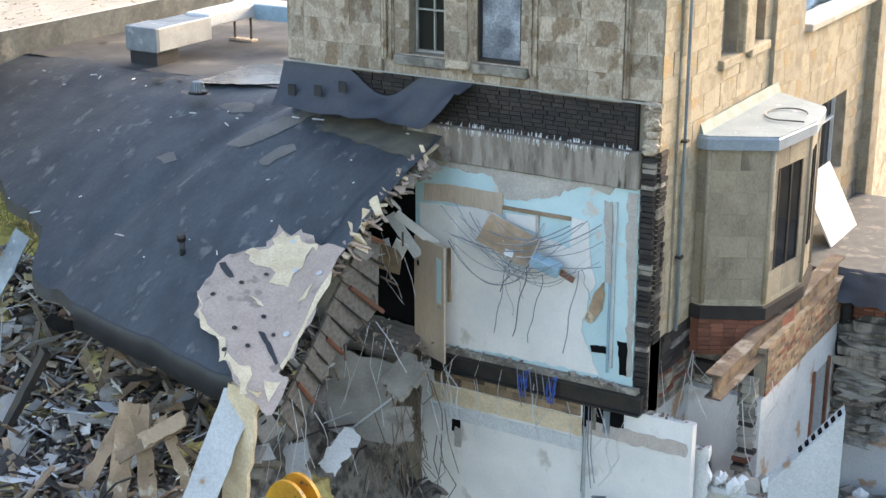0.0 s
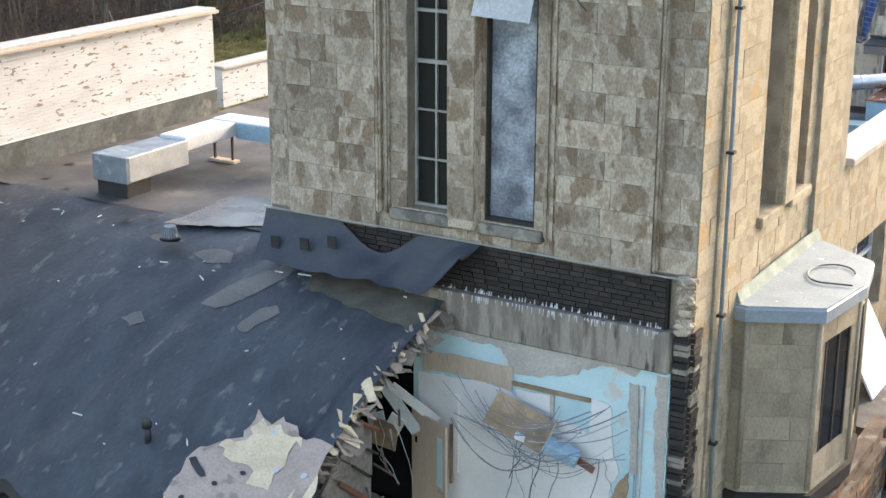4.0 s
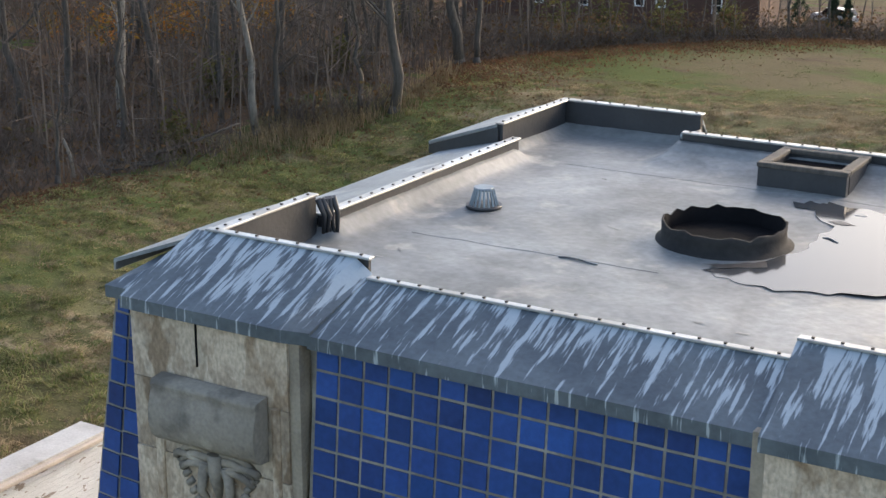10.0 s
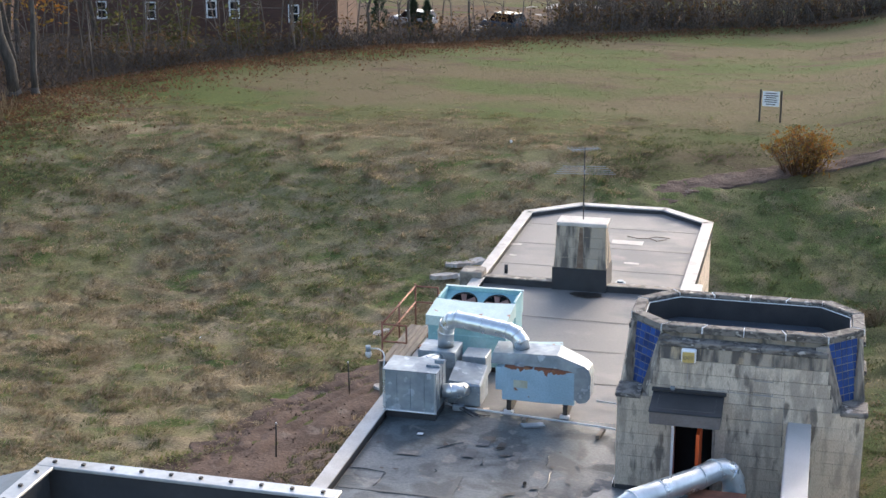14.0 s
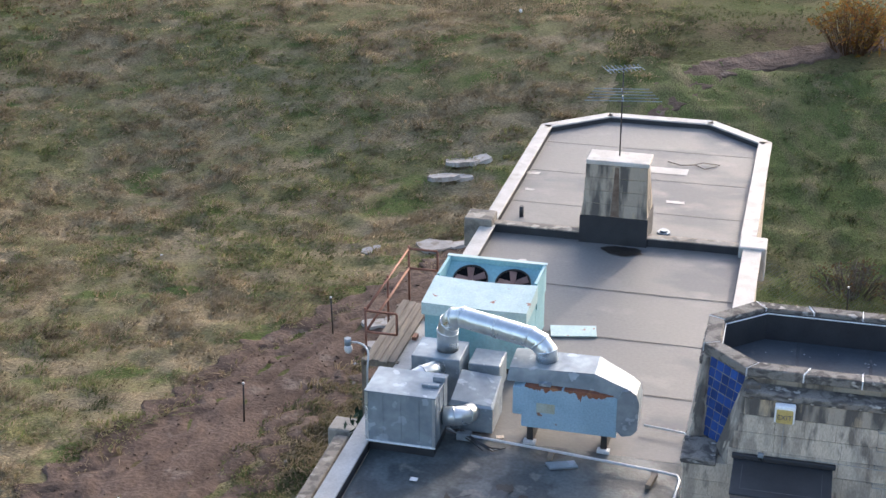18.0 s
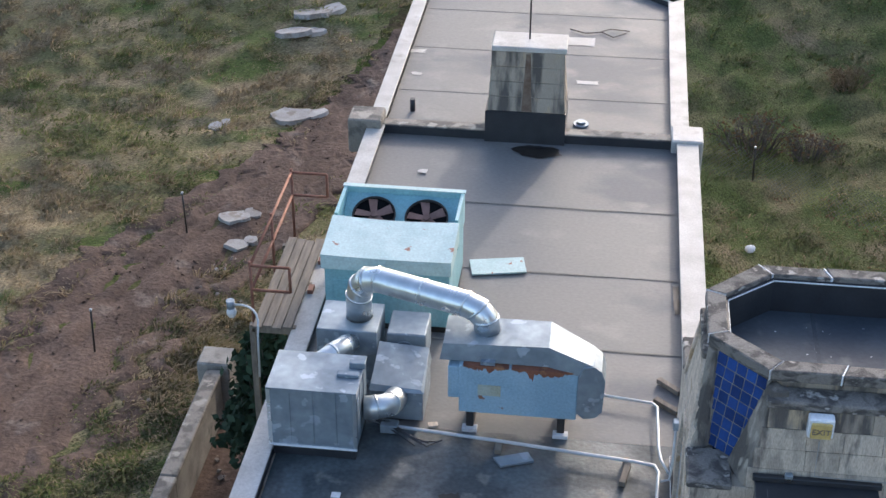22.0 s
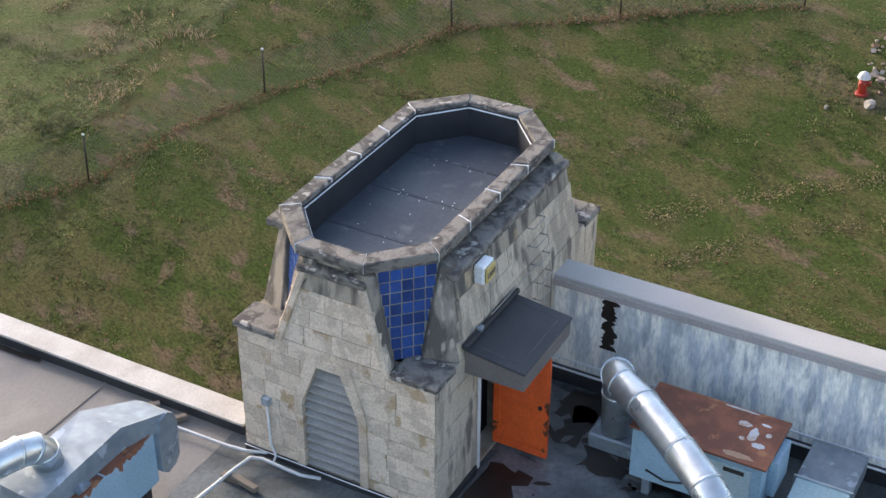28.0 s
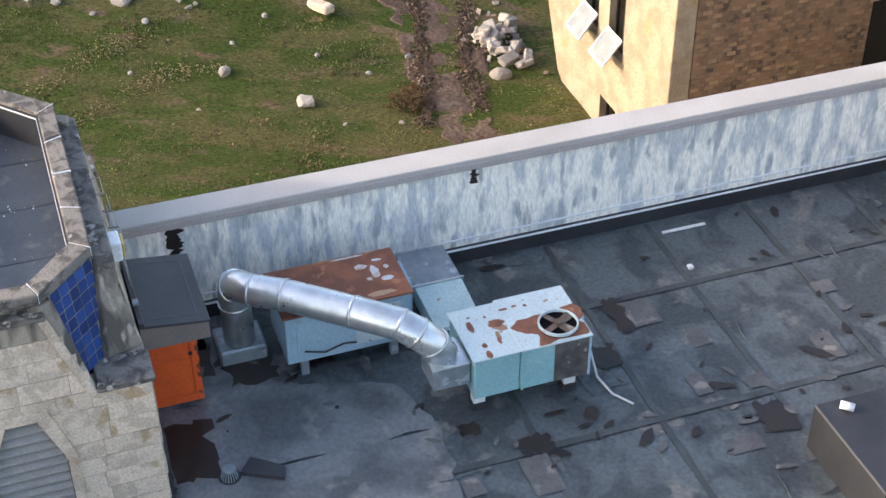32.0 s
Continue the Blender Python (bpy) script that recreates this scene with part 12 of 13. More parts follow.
brick_house((-84.0, 116.0), 0.10, 15.0, 8.5, 4.6, ((3.2, 0), (8.0, 0), (11.6, 0.1)), "low brown brick house behind bare trees")

drape("driveway", bez([(-31, 119, 1.6), (-26, 127, 2.0), (-24, 138, 4.0), (-20, 150, 4.0)]), M_CONC, "pale driveway beside the brown house", "driveway", n=26, across=5, seed=9)


def parked_car(x, y, ang, paint, label, van=1.0):
    t = thing("car", label, "car", "parked cars", (x, y, ground_z(x, y) + 0.05))
    t.rotation_euler = (0, 0, ang)
    bm = bmesh.new()
    hexa(bm, [(-2.2, -0.88, 0.3), (2.2, -0.88, 0.3), (2.2, 0.88, 0.3), (-2.2, 0.88, 0.3), (-2.15, -0.85, 0.95), (2.1, -0.85, 0.85), (2.1, 0.85, 0.85), (-2.15, 0.85, 0.95)])
    bmesh.ops.bevel(bm, geom=bm.edges[:], offset=0.12, segments=2, affect="EDGES", profile=0.5)
    part("body", bm, paint, t)
    bm = bmesh.new()
    hexa(bm, [(-2.1, -0.8, 0.93), (1.1, -0.8, 0.86), (1.1, 0.8, 0.86), (-2.1, 0.8, 0.93), (-1.8, -0.66, 1.2 + 0.4 * van), (0.45, -0.66, 1.2 + 0.4 * van), (0.45, 0.66, 1.2 + 0.4 * van), (-1.8, 0.66, 1.2 + 0.4 * van)])
    cab = part("cabin", bm, M_GLASS2, t, "dark car windows")
    part("roof_panel", bbox(-1.82, 0.47, -0.68, 0.68, 1.19 + 0.4 * van, 1.25 + 0.4 * van, 0.02), paint, t)
    for sx in (-1.35, 1.35):
        for sy in (-0.9, 0.7):
            bm = bmesh.new()
            tube(bm, [(sx, sy, 0.32), (sx, sy + 0.2, 0.32)], 0.33, 14)
            wh = part("wheel", bm, M_RUBBER, t)
            bm = bmesh.new()
            tube(bm, [(sx, sy - 0.01, 0.32), (sx, sy + 0.21, 0.32)], 0.19, 12)
            part("rim", bm, M_GALV, wh, "silver wheel rim")
    for sy in (-0.62, 0.62):
        part("tail_lamp", bbox(-2.24, -2.12, sy - 0.14, sy + 0.14, 0.68, 0.9, 0.02), M_BRICKRED, t, "red tail lamp")


M_GLASS2 = mat("tinted_car_glass", (0.012, 0.014, 0.016), None, 0.12, grain=0, bump=0)
M_CARGREY = mat("grey_car_paint", (0.10, 0.12, 0.15), (0.085, 0.105, 0.13), 0.25, 1, 9, 0, metal=0.4)
M_CARSILVER = mat("silver_car_paint", (0.55, 0.57, 0.58), (0.5, 0.52, 0.53), 0.3, 1, 9, 0, metal=0.3)
parked_car(-24.0, 130.5, radians(150), M_CARGREY, "dark grey sports utility car parked on the driveway")
parked_car(-32.5, 131.0, radians(160), M_CARSILVER, "silver car parked behind bare shrubs", 0.6)


def evergreen(x, y, h, w, seed, name="evergreen", label="narrow dark evergreen beside the driveway", count=1500):
    rng = random.Random(seed)
    t = thing(name, label, "evergreen", "evergreens", (x, y, ground_z(x, y)))
    bm = bmesh.new()
    tube(bm, [(0, 0, -0.1), (0, 0, h * 0.8)], 0.12 * w, 6, r1=0.02)
    part("trunk", bm, M_BARK, t)
    V, F = [], []
    for _ in range(count):
        f = rng.random() ** 0.8
        r = w * (1 - f) ** 0.7 * (0.55 + 0.5 * rng.random()) * (0.75 + 0.35 * math.sin(f * 25 + rng.random()))
        a = rng.uniform(0, 6.283)
        c = Vector((math.cos(a) * r, math.sin(a) * r, 0.1 + f * h * 0.95))
        d = Vector((math.cos(a), math.sin(a), rng.uniform(0.2, 1.2))).normalized()
        s = d.orthogonal().normalized() * 0.05
        ln = rng.uniform(0.15, 0.35)
        k = len(V)
        V += [tuple(c - s), tuple(c + s), tuple(c + d * ln)]
        F.append((k, k + 1, k + 2))
    me = bpy.data.meshes.new("crown")
    me.from_pydata(V, [], F)
    me.materials.append(M_EVERGREEN)
    ob = new("crown", me)
    ob.parent = t
    tagged(ob)


evergreen(-30.4, 123.6, 3.6, 0.75, 51)
evergreen(-29.4, 124.4, 3.2, 0.7, 52)
evergreen(-33.0, 122.0, 4.2, 1.3, 53, label="ragged dark evergreen beside the house", count=900)


def leafy_shrub(x, y, r, h, twig, leaf, n, label, seed, size=0.09, leafn=260):
    """A round shrub of many thin stems with some leaves left on."""
    rng = random.Random(seed)
    z = ground_z(x, y)
    t = thing("shrub", label, "shrub", "", (x, y, z))
    bm = bmesh.new()
    tips = []
    for k in range(n):
        a, s = rng.uniform(0, 6.283), rng.random() ** 0.6
        e = Vector((math.cos(a) * r * s, math.sin(a) * r * s, h * (1 - 0.5 * s * s) * rng.uniform(0.7, 1.1)))
        b = Vector((e.x * 0.45, e.y * 0.45, 0))
        m = b.lerp(e, 0.55) + Vector((rng.gauss(0, 0.06), rng.gauss(0, 0.06), 0.1 * h))
        tube(bm, [b - Vector((0, 0, 0.05)), m, e], 0.022, 3, r1=0.006, cap=False)
        for _ in range(3):
            o = m.lerp(e, rng.random())
            f = o + Vector((rng.gauss(0, 1), rng.gauss(0, 1), rng.uniform(0, 1))) * r * 0.16
            tube(bm, [o, f], 0.010, 3, r1=0.004, cap=False)
            tips.append(f)
        tips.append(e)
    tagged(part("branching", bm, twig, t), "")
    V, F = [], []
    for _ in range(leafn):
        c = rng.choice(tips) + Vector((rng.gauss(0, 0.08), rng.gauss(0, 0.08), rng.gauss(0, 0.08)))
        a = Vector((rng.gauss(0, 1), rng.gauss(0, 1), rng.gauss(0, 1))).normalized()
        b = a.orthogonal().normalized()
        s = size * rng.uniform(0.6, 1.3)
        k = len(V)
        V += [tuple(c - a * s), tuple(c - b * s * 0.6), tuple(c + a * s), tuple(c + b * s * 0.6)]
        F.append((k, k + 1, k + 2, k + 3))
    if leafn:
        me = bpy.data.meshes.new("leaves")
        me.from_pydata(V, [], F)
        me.materials.append(leaf)
        ob = new("leaves", me)
        ob.parent = t
        tagged(ob)


leafy_shrub(3.2, 80.3, 2.1, 2.4, M_LEAF_RUSSET, M_LEAF_GOLD, 150, "large twiggy bush with russet and orange leaves beside the track", 61, 0.10, 700)
leaves("orange_leaves", [(wr.gauss(3.9, 0.6), wr.gauss(79.7, 0.6), ground_z(3.9, 79.7) + abs(wr.gauss(0.9, 0.5))) for _ in range(260)], 0.12, M_LEAF_GOLD, "orange leaves still on the bush beside the track", "foliage", 73)
leafy_shrub(3.6, 60.6, 1.5, 1.3, M_TWIG, M_LEAF_BROWN, 90, "leafless brown shrub below the roof", 62, 0.06, 260)
leafy_shrub(5.4, 60.0, 1.1, 0.9, M_TWIG, M_LEAF_BROWN, 70, "low leafless brown shrub below the roof", 63, 0.06, 160)
leafy_shrub(11.7, 65.6, 1.0, 1.1, M_BLADE_STRAW, M_LEAF_BROWN, 80, "clump of dry reeds on the grass", 64, 0.05, 60)
leafy_shrub(-8.2, 41.8, 1.0, 4.6, M_TWIG, M_EVERGREEN, 150, "tall dark evergreen shrub between the yard wall and the building", 65, 0.12, 3200)
leafy_shrub(-8.0, 41.2, 0.6, 0.6, M_TWIG, M_EVERGREEN, 50, "small evergreen shrub behind the yard wall", 66, 0.08, 300)
leafy_shrub(-9.0, 46.0, 0.7, 0.9, M_BLADE_STRAW, M_BLADE_STRAW, 60, "heap of dry straw stalks beside the wall", 67, 0.08, 160)
leafy_shrub(17.3, 22.4, 0.5, 0.5, M_BLADE_STRAW, M_LEAF_BROWN, 50, "orange-brown weed beside the ruts", 68, 0.07, 160)

leafy_shrub(9.4, 58.6, 1.3, 0.55, M_BLADE_STRAW, M_BLADE_STRAW, 190, "low mound of dry straw grass on the bank", 70, 0.05, 260)
leafy_shrub(7.0, 64.2, 0.9, 0.8, M_BLADE_STRAW, M_LEAF_BROWN, 90, "pale dry reeds on the bank", 71, 0.05, 80)
leafy_shrub(12.7, 59.3, 1.4, 1.0, M_TWIG, M_LEAF_BROWN, 110, "low brown thicket on the bank beyond the fence", 69, 0.06, 240)
# ---- fence, signs and small things on the grass ----
wire = mat("fence_wire", (0.30, 0.31, 0.31), (0.22, 0.23, 0.23), 0.5, 3, 30, 0, metal=0.6)


def wire_mesh(a, b, h, name="wire_mesh"):
    """Diamond mesh between two posts, as thin wires."""
    ln = math.hypot(b[0] - a[0], b[1] - a[1])
    V, F = [], []

    def at(s, z):
        x, y = a[0] + (b[0] - a[0]) * s / ln, a[1] + (b[1] - a[1]) * s / ln
        return Vector((x, y, ground_z(x, y) + z))
    step = 0.16
    k = -h
    while k < ln:
        for sg in (0, 1):
            s0, s1 = max(0, k), min(ln, k + h)
            if s1 - s0 < 0.05:
                continue
            z0, z1 = s0 - k, s1 - k
            if sg:
                z0, z1 = h - z0, h - z1
            n = len(V)
            p, q = at(s0, z0), at(s1, z1)
            for c in (p, q):
                V += [tuple(c + Vector((0, 0, 0.0055))), tuple(c - Vector((0, 0, 0.0055)))]
            F.append((n, n + 1, n + 3, n + 2))
        k += step
    me = bpy.data.meshes.new(name)
    me.from_pydata(V, [], F)
    me.materials.append(wire)
    return me


def fence(posts, h, label, mesh=True):
    t = thing("wire_fence", label, "fence", "", (0, 0, 0))
    for x, y in posts:
        bm = bmesh.new()
        z = ground_z(x, y)
        lx = 0.06 * math.sin(x * 3)
        tube(bm, [(x, y, z - 0.2), (x + lx, y, z + h + 0.12)], 0.028, 6)
        part("post", bm, M_STEEL, t)
        bm = bmesh.new()
        box(bm, x + lx - 0.03, x + lx + 0.03, y - 0.03, y + 0.03, z + h + 0.10, z + h + 0.15)
        part("post_cap", bm, M_PIPEW, t)
    if mesh:
        for a, b in zip(posts, posts[1:]):
            ob = new("wire_mesh", wire_mesh(a, b, h))
            ob.parent = t
            tagged(ob)
    return t


fence([(-1.5, 61.4), (3.5, 58.3), (8.5, 53.1), (12.8, 49.2), (19.0, 47.6), (24.5, 44.2), (26.9, 39.5), (29.7, 34.5)], 1.35, "rusty wire mesh fence on thin posts across the lawn")
fence([(-14.9, 40.0), (-14.2, 46.8), (-13.4, 53.0)], 1.3, "thin dark steel fence posts beside the dirt track", False)
lit = []
for a, b in zip([(3.5, 58.3), (8.5, 53.1), (12.8, 49.2), (19.0, 47.6), (24.5, 44.2), (26.9, 39.5)], [(8.5, 53.1), (12.8, 49.2), (19.0, 47.6), (24.5, 44.2), (26.9, 39.5), (29.7, 34.5)]):
    for _ in range(520):
        k = wr.random()
        x, y = a[0] + (b[0] - a[0]) * k + wr.gauss(0, 0.16), a[1] + (b[1] - a[1]) * k + wr.gauss(0, 0.16) - 0.1
        lit.append((x, y, ground_z(x, y) + wr.uniform(0.04, 0.14)))
lit += [(x, y, ground_z(x, y) + 0.07) for x, y in ((wr.uniform(6, 34), wr.uniform(18, 60)) for _ in range(3200))]
leaves("leaf_litter", lit, 0.05, isle_mat("tan_leaves", [(0.16, 0.09, 0.045), (0.22, 0.13, 0.075), (0.28, 0.19, 0.12), (0.11, 0.06, 0.03)], thin=0.3), "brown fallen leaves drifted along the fence", "leaves", 71)

worn = []
for line in ([(18.0, 34.8), (19.5, 33.5), (20.8, 31.6), (22.0, 30.1), (22.6, 28.4)],
             [(16.0, 33.8), (17.5, 32.6), (19.1, 31.2), (19.8, 29.7), (20.7, 28.1), (20.6, 26.7)]):
    at_ = bez(line)
    for _ in range(1300):
        k = wr.random()
        if noise.noise(Vector((k * 9, line[0][0], 3))) < -0.18:
            continue
        x, y = at_(k)
        x, y = x + wr.gauss(0, 0.24), y + wr.gauss(0, 0.24)
        worn.append((x, y, ground_z(x, y) + wr.uniform(0.05, 0.10)))
leaves("trodden_straw", worn, 0.036, isle_mat("pale_straw", [(0.22, 0.175, 0.09), (0.28, 0.22, 0.125), (0.34, 0.27, 0.165), (0.17, 0.16, 0.07)], thin=0.3), "pale trodden straw in two wheel tracks on the lawn", "straw", 73)


def globe(x, y, r, label, material):
    bm = bmesh.new()
    bmesh.ops.create_icosphere(bm, subdivisions=2, radius=r, matrix=Matrix.Translation((x, y, ground_z(x, y) + r * 0.8)))
    for v in bm.verts:
        v.co += Vector((1, 1, 0.7)) * 0.3 * r * noise.noise(v.co * 4)
    tagged(part("litter_bag", bm, material), label, "litter", "litter on the grass")


for x, y, r in ((8.4, 53.3, 0.15), (8.8, 53.1, 0.09), (3.2, 54.3, 0.16), (-30.5, 52.0, 0.12), (-22.0, 58.0, 0.08), (-38, 60, 0.10), (-13.0, 82, 0.1)):
    globe(x, y, r, "crumpled white bag lying on the grass", M_WPAINT)


def board_sign(x, y, ang):
    z = ground_z(x, y)
    t = thing("notice_board", "white notice board between two dark wooden posts", "sign", "", (x, y, z))
    t.rotation_euler = (0, 0, ang)
    for s in (-0.62, 0.62):
        part("post", bbox(s - 0.05, s + 0.05, -0.05, 0.05, -0.2, 1.95, 0.01), M_STEEL, t, "dark post")
    bd = part("board", bbox(-0.5, 0.5, -0.03, 0.03, 0.95, 1.85, 0.01), M_WPAINT, t, "white board")
    for i, (w, zz) in enumerate(((0.34, 1.74), (0.40, 1.6), (0.3, 1.48), (0.38, 1.35), (0.36, 1.22), (0.28, 1.08))):
        part("text_line", bbox(-w, w, -0.036, -0.03, zz - 0.03, zz + 0.03), M_STEEL, bd, "grey line of writing")


board_sign(1.1, 90.4, -0.1)


def hydrant(x, y):
    z = ground_z(x, y)
    t = thing("fire_hydrant", "red fire hydrant with a white bonnet", "hydrant", "", (x, y, z))
    red = mat("hydrant_red", (0.42, 0.05, 0.03), (0.34, 0.04, 0.025), 0.5, 3, 25, 0.1)
    bm = bmesh.new()
    tube(bm, [(0, 0, -0.05), (0, 0, 0.04)], 0.19, 14)
    tube(bm, [(0, 0, 0.04), (0, 0, 0.5)], 0.125, 14)
    part("barrel", bm, red, t)
    bm = bmesh.new()
    tube(bm, [(0, 0, 0.5), (0, 0, 0.53)], 0.19, 14)
    for i in range(5):
        a, b = i / 5 * 1.5, (i + 1) / 5 * 1.5
        tube(bm, [(0, 0, 0.53 + 0.17 * math.sin(a)), (0, 0, 0.53 + 0.17 * math.sin(b))], 0.17 * math.cos(a), 14, r1=0.17 * math.cos(b))
    part("bonnet", bm, M_WPAINT, t, "white bonnet")
    for d in ((1, 0), (-1, 0), (0, -1)):
        bm = bmesh.new()
        tube(bm, [(d[0] * 0.1, d[1] * 0.1, 0.36), (d[0] * 0.22, d[1] * 0.22, 0.36)], 0.065, 10)
        part("outlet", bm, red, t)


hydrant(25.6, 31.5)


def rock(x, y, r, flat, seed, label, mt, name="rock", lift=0.0, group="stones on the lawn"):
    rng = random.Random(seed)
    bm = bmesh.new()
    bmesh.ops.create_icosphere(bm, subdivisions=2, radius=r)
    s = Vector((rng.uniform(0.8, 1.4), rng.uniform(0.7, 1.1), flat))
    planes = [(Vector((rng.gauss(0, 1), rng.gauss(0, 1), rng.gauss(0, 0.8))).normalized(), r * rng.uniform(0.55, 0.8)) for _ in range(7)]
    for v in bm.verts:
        for n, d in planes:
            e = v.co.dot(n) - d
            if e > 0:
                v.co -= n * e
        v.co *= 1 + 0.12 * noise.noise(v.co / r * 2 + Vector((seed, 0, 0)))
        v.co = Vector((v.co.x * s.x, v.co.y * s.y, v.co.z * s.z))
    a = rng.uniform(0, 6.28)
    bmesh.ops.rotate(bm, verts=bm.verts[:], cent=(0, 0, 0), matrix=Matrix.Rotation(a, 3, "Z"))
    bmesh.ops.translate(bm, verts=bm.verts[:], vec=(x, y, ground_z(x, y) + r * flat * 0.45 + lift))
    return tagged(part(name, bm, mt), label, "rock", group)


for i, (x, y, r) in enumerate(((27.3, 30.9, 0.42), (25.1, 31.1, 0.2), (24.7, 30.4, 0.2), (24.2, 28.6, 0.34), (18.3, 24.9, 0.27), (20.3, 26.6, 0.24), (18.0, 19.6, 0.3), (23.4, 26.9, 0.14), (23.1, 28.2, 0.13), (22.6, 24.9, 0.13),
                              (19.2, 22.9, 0.11), (17.0, 24.2, 0.1), (20.4, 24.0, 0.1), (21.6, 26.1, 0.1), (19.7, 21.6, 0.13), (16.6, 22.8, 0.09), (23.9, 29.5, 0.12), (18.9, 27.6, 0.08), (21.0, 29.0, 0.09), (24.6, 32.2, 0.1))):
    rock(x, y, r, 0.75, 80 + i, "pale boulder lying on the lawn" if r > 0.2 else "small pale stone lying on the lawn", M_ROCK)

M_RUT = isle_mat("brown_soil", [(0.10, 0.070, 0.048), (0.14, 0.098, 0.068), (0.18, 0.13, 0.09), (0.075, 0.05, 0.034)])
for line, wd in (([(23.6, 20.6), (21.8, 20.6), (19.9, 21.2), (18.0, 21.7), (16.2, 22.3)], 0.34), ([(23.2, 18.9), (21.6, 19.2), (20.0, 19.9), (18.2, 20.4), (16.6, 20.6)], 0.30), ([(3.4, 53.0), (4.2, 50.0), (5.2, 46.5), (5.8, 44.0)], 0.22), ([(4.5, 53.4), (5.3, 50.4), (6.2, 47.0), (6.9, 44.4)], 0.22)):
    rut = bez(line)
    soil = []
    for _ in range(1700):
        k = wr.random()
        x, y = rut(k)
        sp = wd * (0.45 + 0.4 * noise.noise(Vector((k * 6, line[0][1], 8))))
        x, y = x + wr.gauss(0, sp), y + wr.gauss(0, sp)
        soil.append((x, y, ground_z(x, y) + wr.uniform(0.05, 0.10)))
    leaves("churned_soil", soil, 0.06, M_RUT, "brown churned soil in a wheel rut on the lawn", "soil", 75)
# the heap of broken masonry at the lawn's edge
bm = bmesh.new()
hx, hy = 28.0, 29.0
rows = []
for j in range(15):
    row = []
    for i in range(25):
        a, f = i / 24 * 6.283, j / 14
        x, y = hx + math.cos(a) * 2.7 * f, hy + math.sin(a) * 2.5 * f
        z = ground_z(x, y) + 1.5 * (1 - f) ** 0.9 * (1 + 0.3 * noise.noise(Vector((x, y, 1)))) + 0.12 * noise.noise(Vector((x * 3, y * 3, 2))) - 0.1 * f
        row.append(bm.verts.new((x, y, z)))
    rows.append(row)
for a, b in zip(rows, rows[1:]):
    for i in range(24):
        bm.faces.new((a[i], b[i], b[i + 1], a[i + 1]))
bmesh.ops.remove_doubles(bm, verts=bm.verts[:], dist=0.01)
M_HEAP = mat("crushed_stone", (0.36, 0.31, 0.26), (0.28, 0.23, 0.19), 0.95, 2.2, 9, 0.8, col3=(0.22, 0.13, 0.09), lo3=0.55, hi3=0.65, scale3=1.2, bump_d=0.12, grain=0.35)
tagged(part("crushed_stone", bm, M_HEAP), "pale heap of crushed stone beside the lawn", "heap", kind="stuff")


def chunks(name, spots, size, material, label, seed):
    """Broken lumps and blocks, six-sided and askew."""
    rng = random.Random(seed)
    V, F = [], []
    for x, y, z in spots:
        s = size * rng.random() ** 1.6 * 1.6 + size * 0.25
        m = Matrix.Rotation(rng.uniform(0, 6.28), 3, "Z") @ Matrix.Rotation(rng.gauss(0, 0.5), 3, "X") @ Matrix.Rotation(rng.gauss(0, 0.5), 3, "Y")
        k = len(V)
        e = (s * rng.uniform(0.6, 1.3), s * rng.uniform(0.5, 1.0), s * rng.uniform(0.35, 0.8))
        for c in ((-1, -1, -1), (1, -1, -1), (1, 1, -1), (-1, 1, -1), (-1, -1, 1), (1, -1, 1), (1, 1, 1), (-1, 1, 1)):
            V.append(tuple(Vector((x, y, z + s * 0.25)) + m @ Vector([c[i] * e[i] * rng.uniform(0.65, 1) * 0.5 for i in range(3)])))
        F += [tuple(k + i for i in q) for q in ((3, 2, 1, 0), (4, 5, 6, 7), (0, 1, 5, 4), (1, 2, 6, 5), (2, 3, 7, 6), (3, 0, 4, 7))]
    return scatter_mesh(name, V, F, material, label, "rubble")


rs = []
for _ in range(900):
    a, f = wr.uniform(0, 6.283), wr.random() ** 0.6
    x, y = hx + math.cos(a) * 3.1 * f, hy + math.sin(a) * 2.9 * f
    rs.append((x, y, ground_z(x, y) + max(0, 1.5 * (1 - f * 1.15))))
band = bez([(25.9, 30.2), (25.6, 26.2), (24.4, 23.8), (23.6, 20.2), (22.6, 17.5)])
for _ in range(800):
    x, y = band(wr.random())
    x, y = x + wr.gauss(0.2, 0.4), y + wr.gauss(0, 0.4)
    rs.append((x, y, ground_z(x, y) + 0.02))
for _ in range(420):
    x, y = wr.uniform(23.5, 36), wr.uniform(14, 28)
    rs.append((x, y, ground_z(x, y) + 0.03))
for _ in range(120):
    x, y = wr.gauss(19.6, 0.8), 18.3 + abs(wr.gauss(0, 0.6))
    rs.append((x, y, ground_z(x, y) + 0.03))
chunks("rubble", rs, 0.13, M_RUBBLE, "broken stone and brick scattered over the soil", 91)
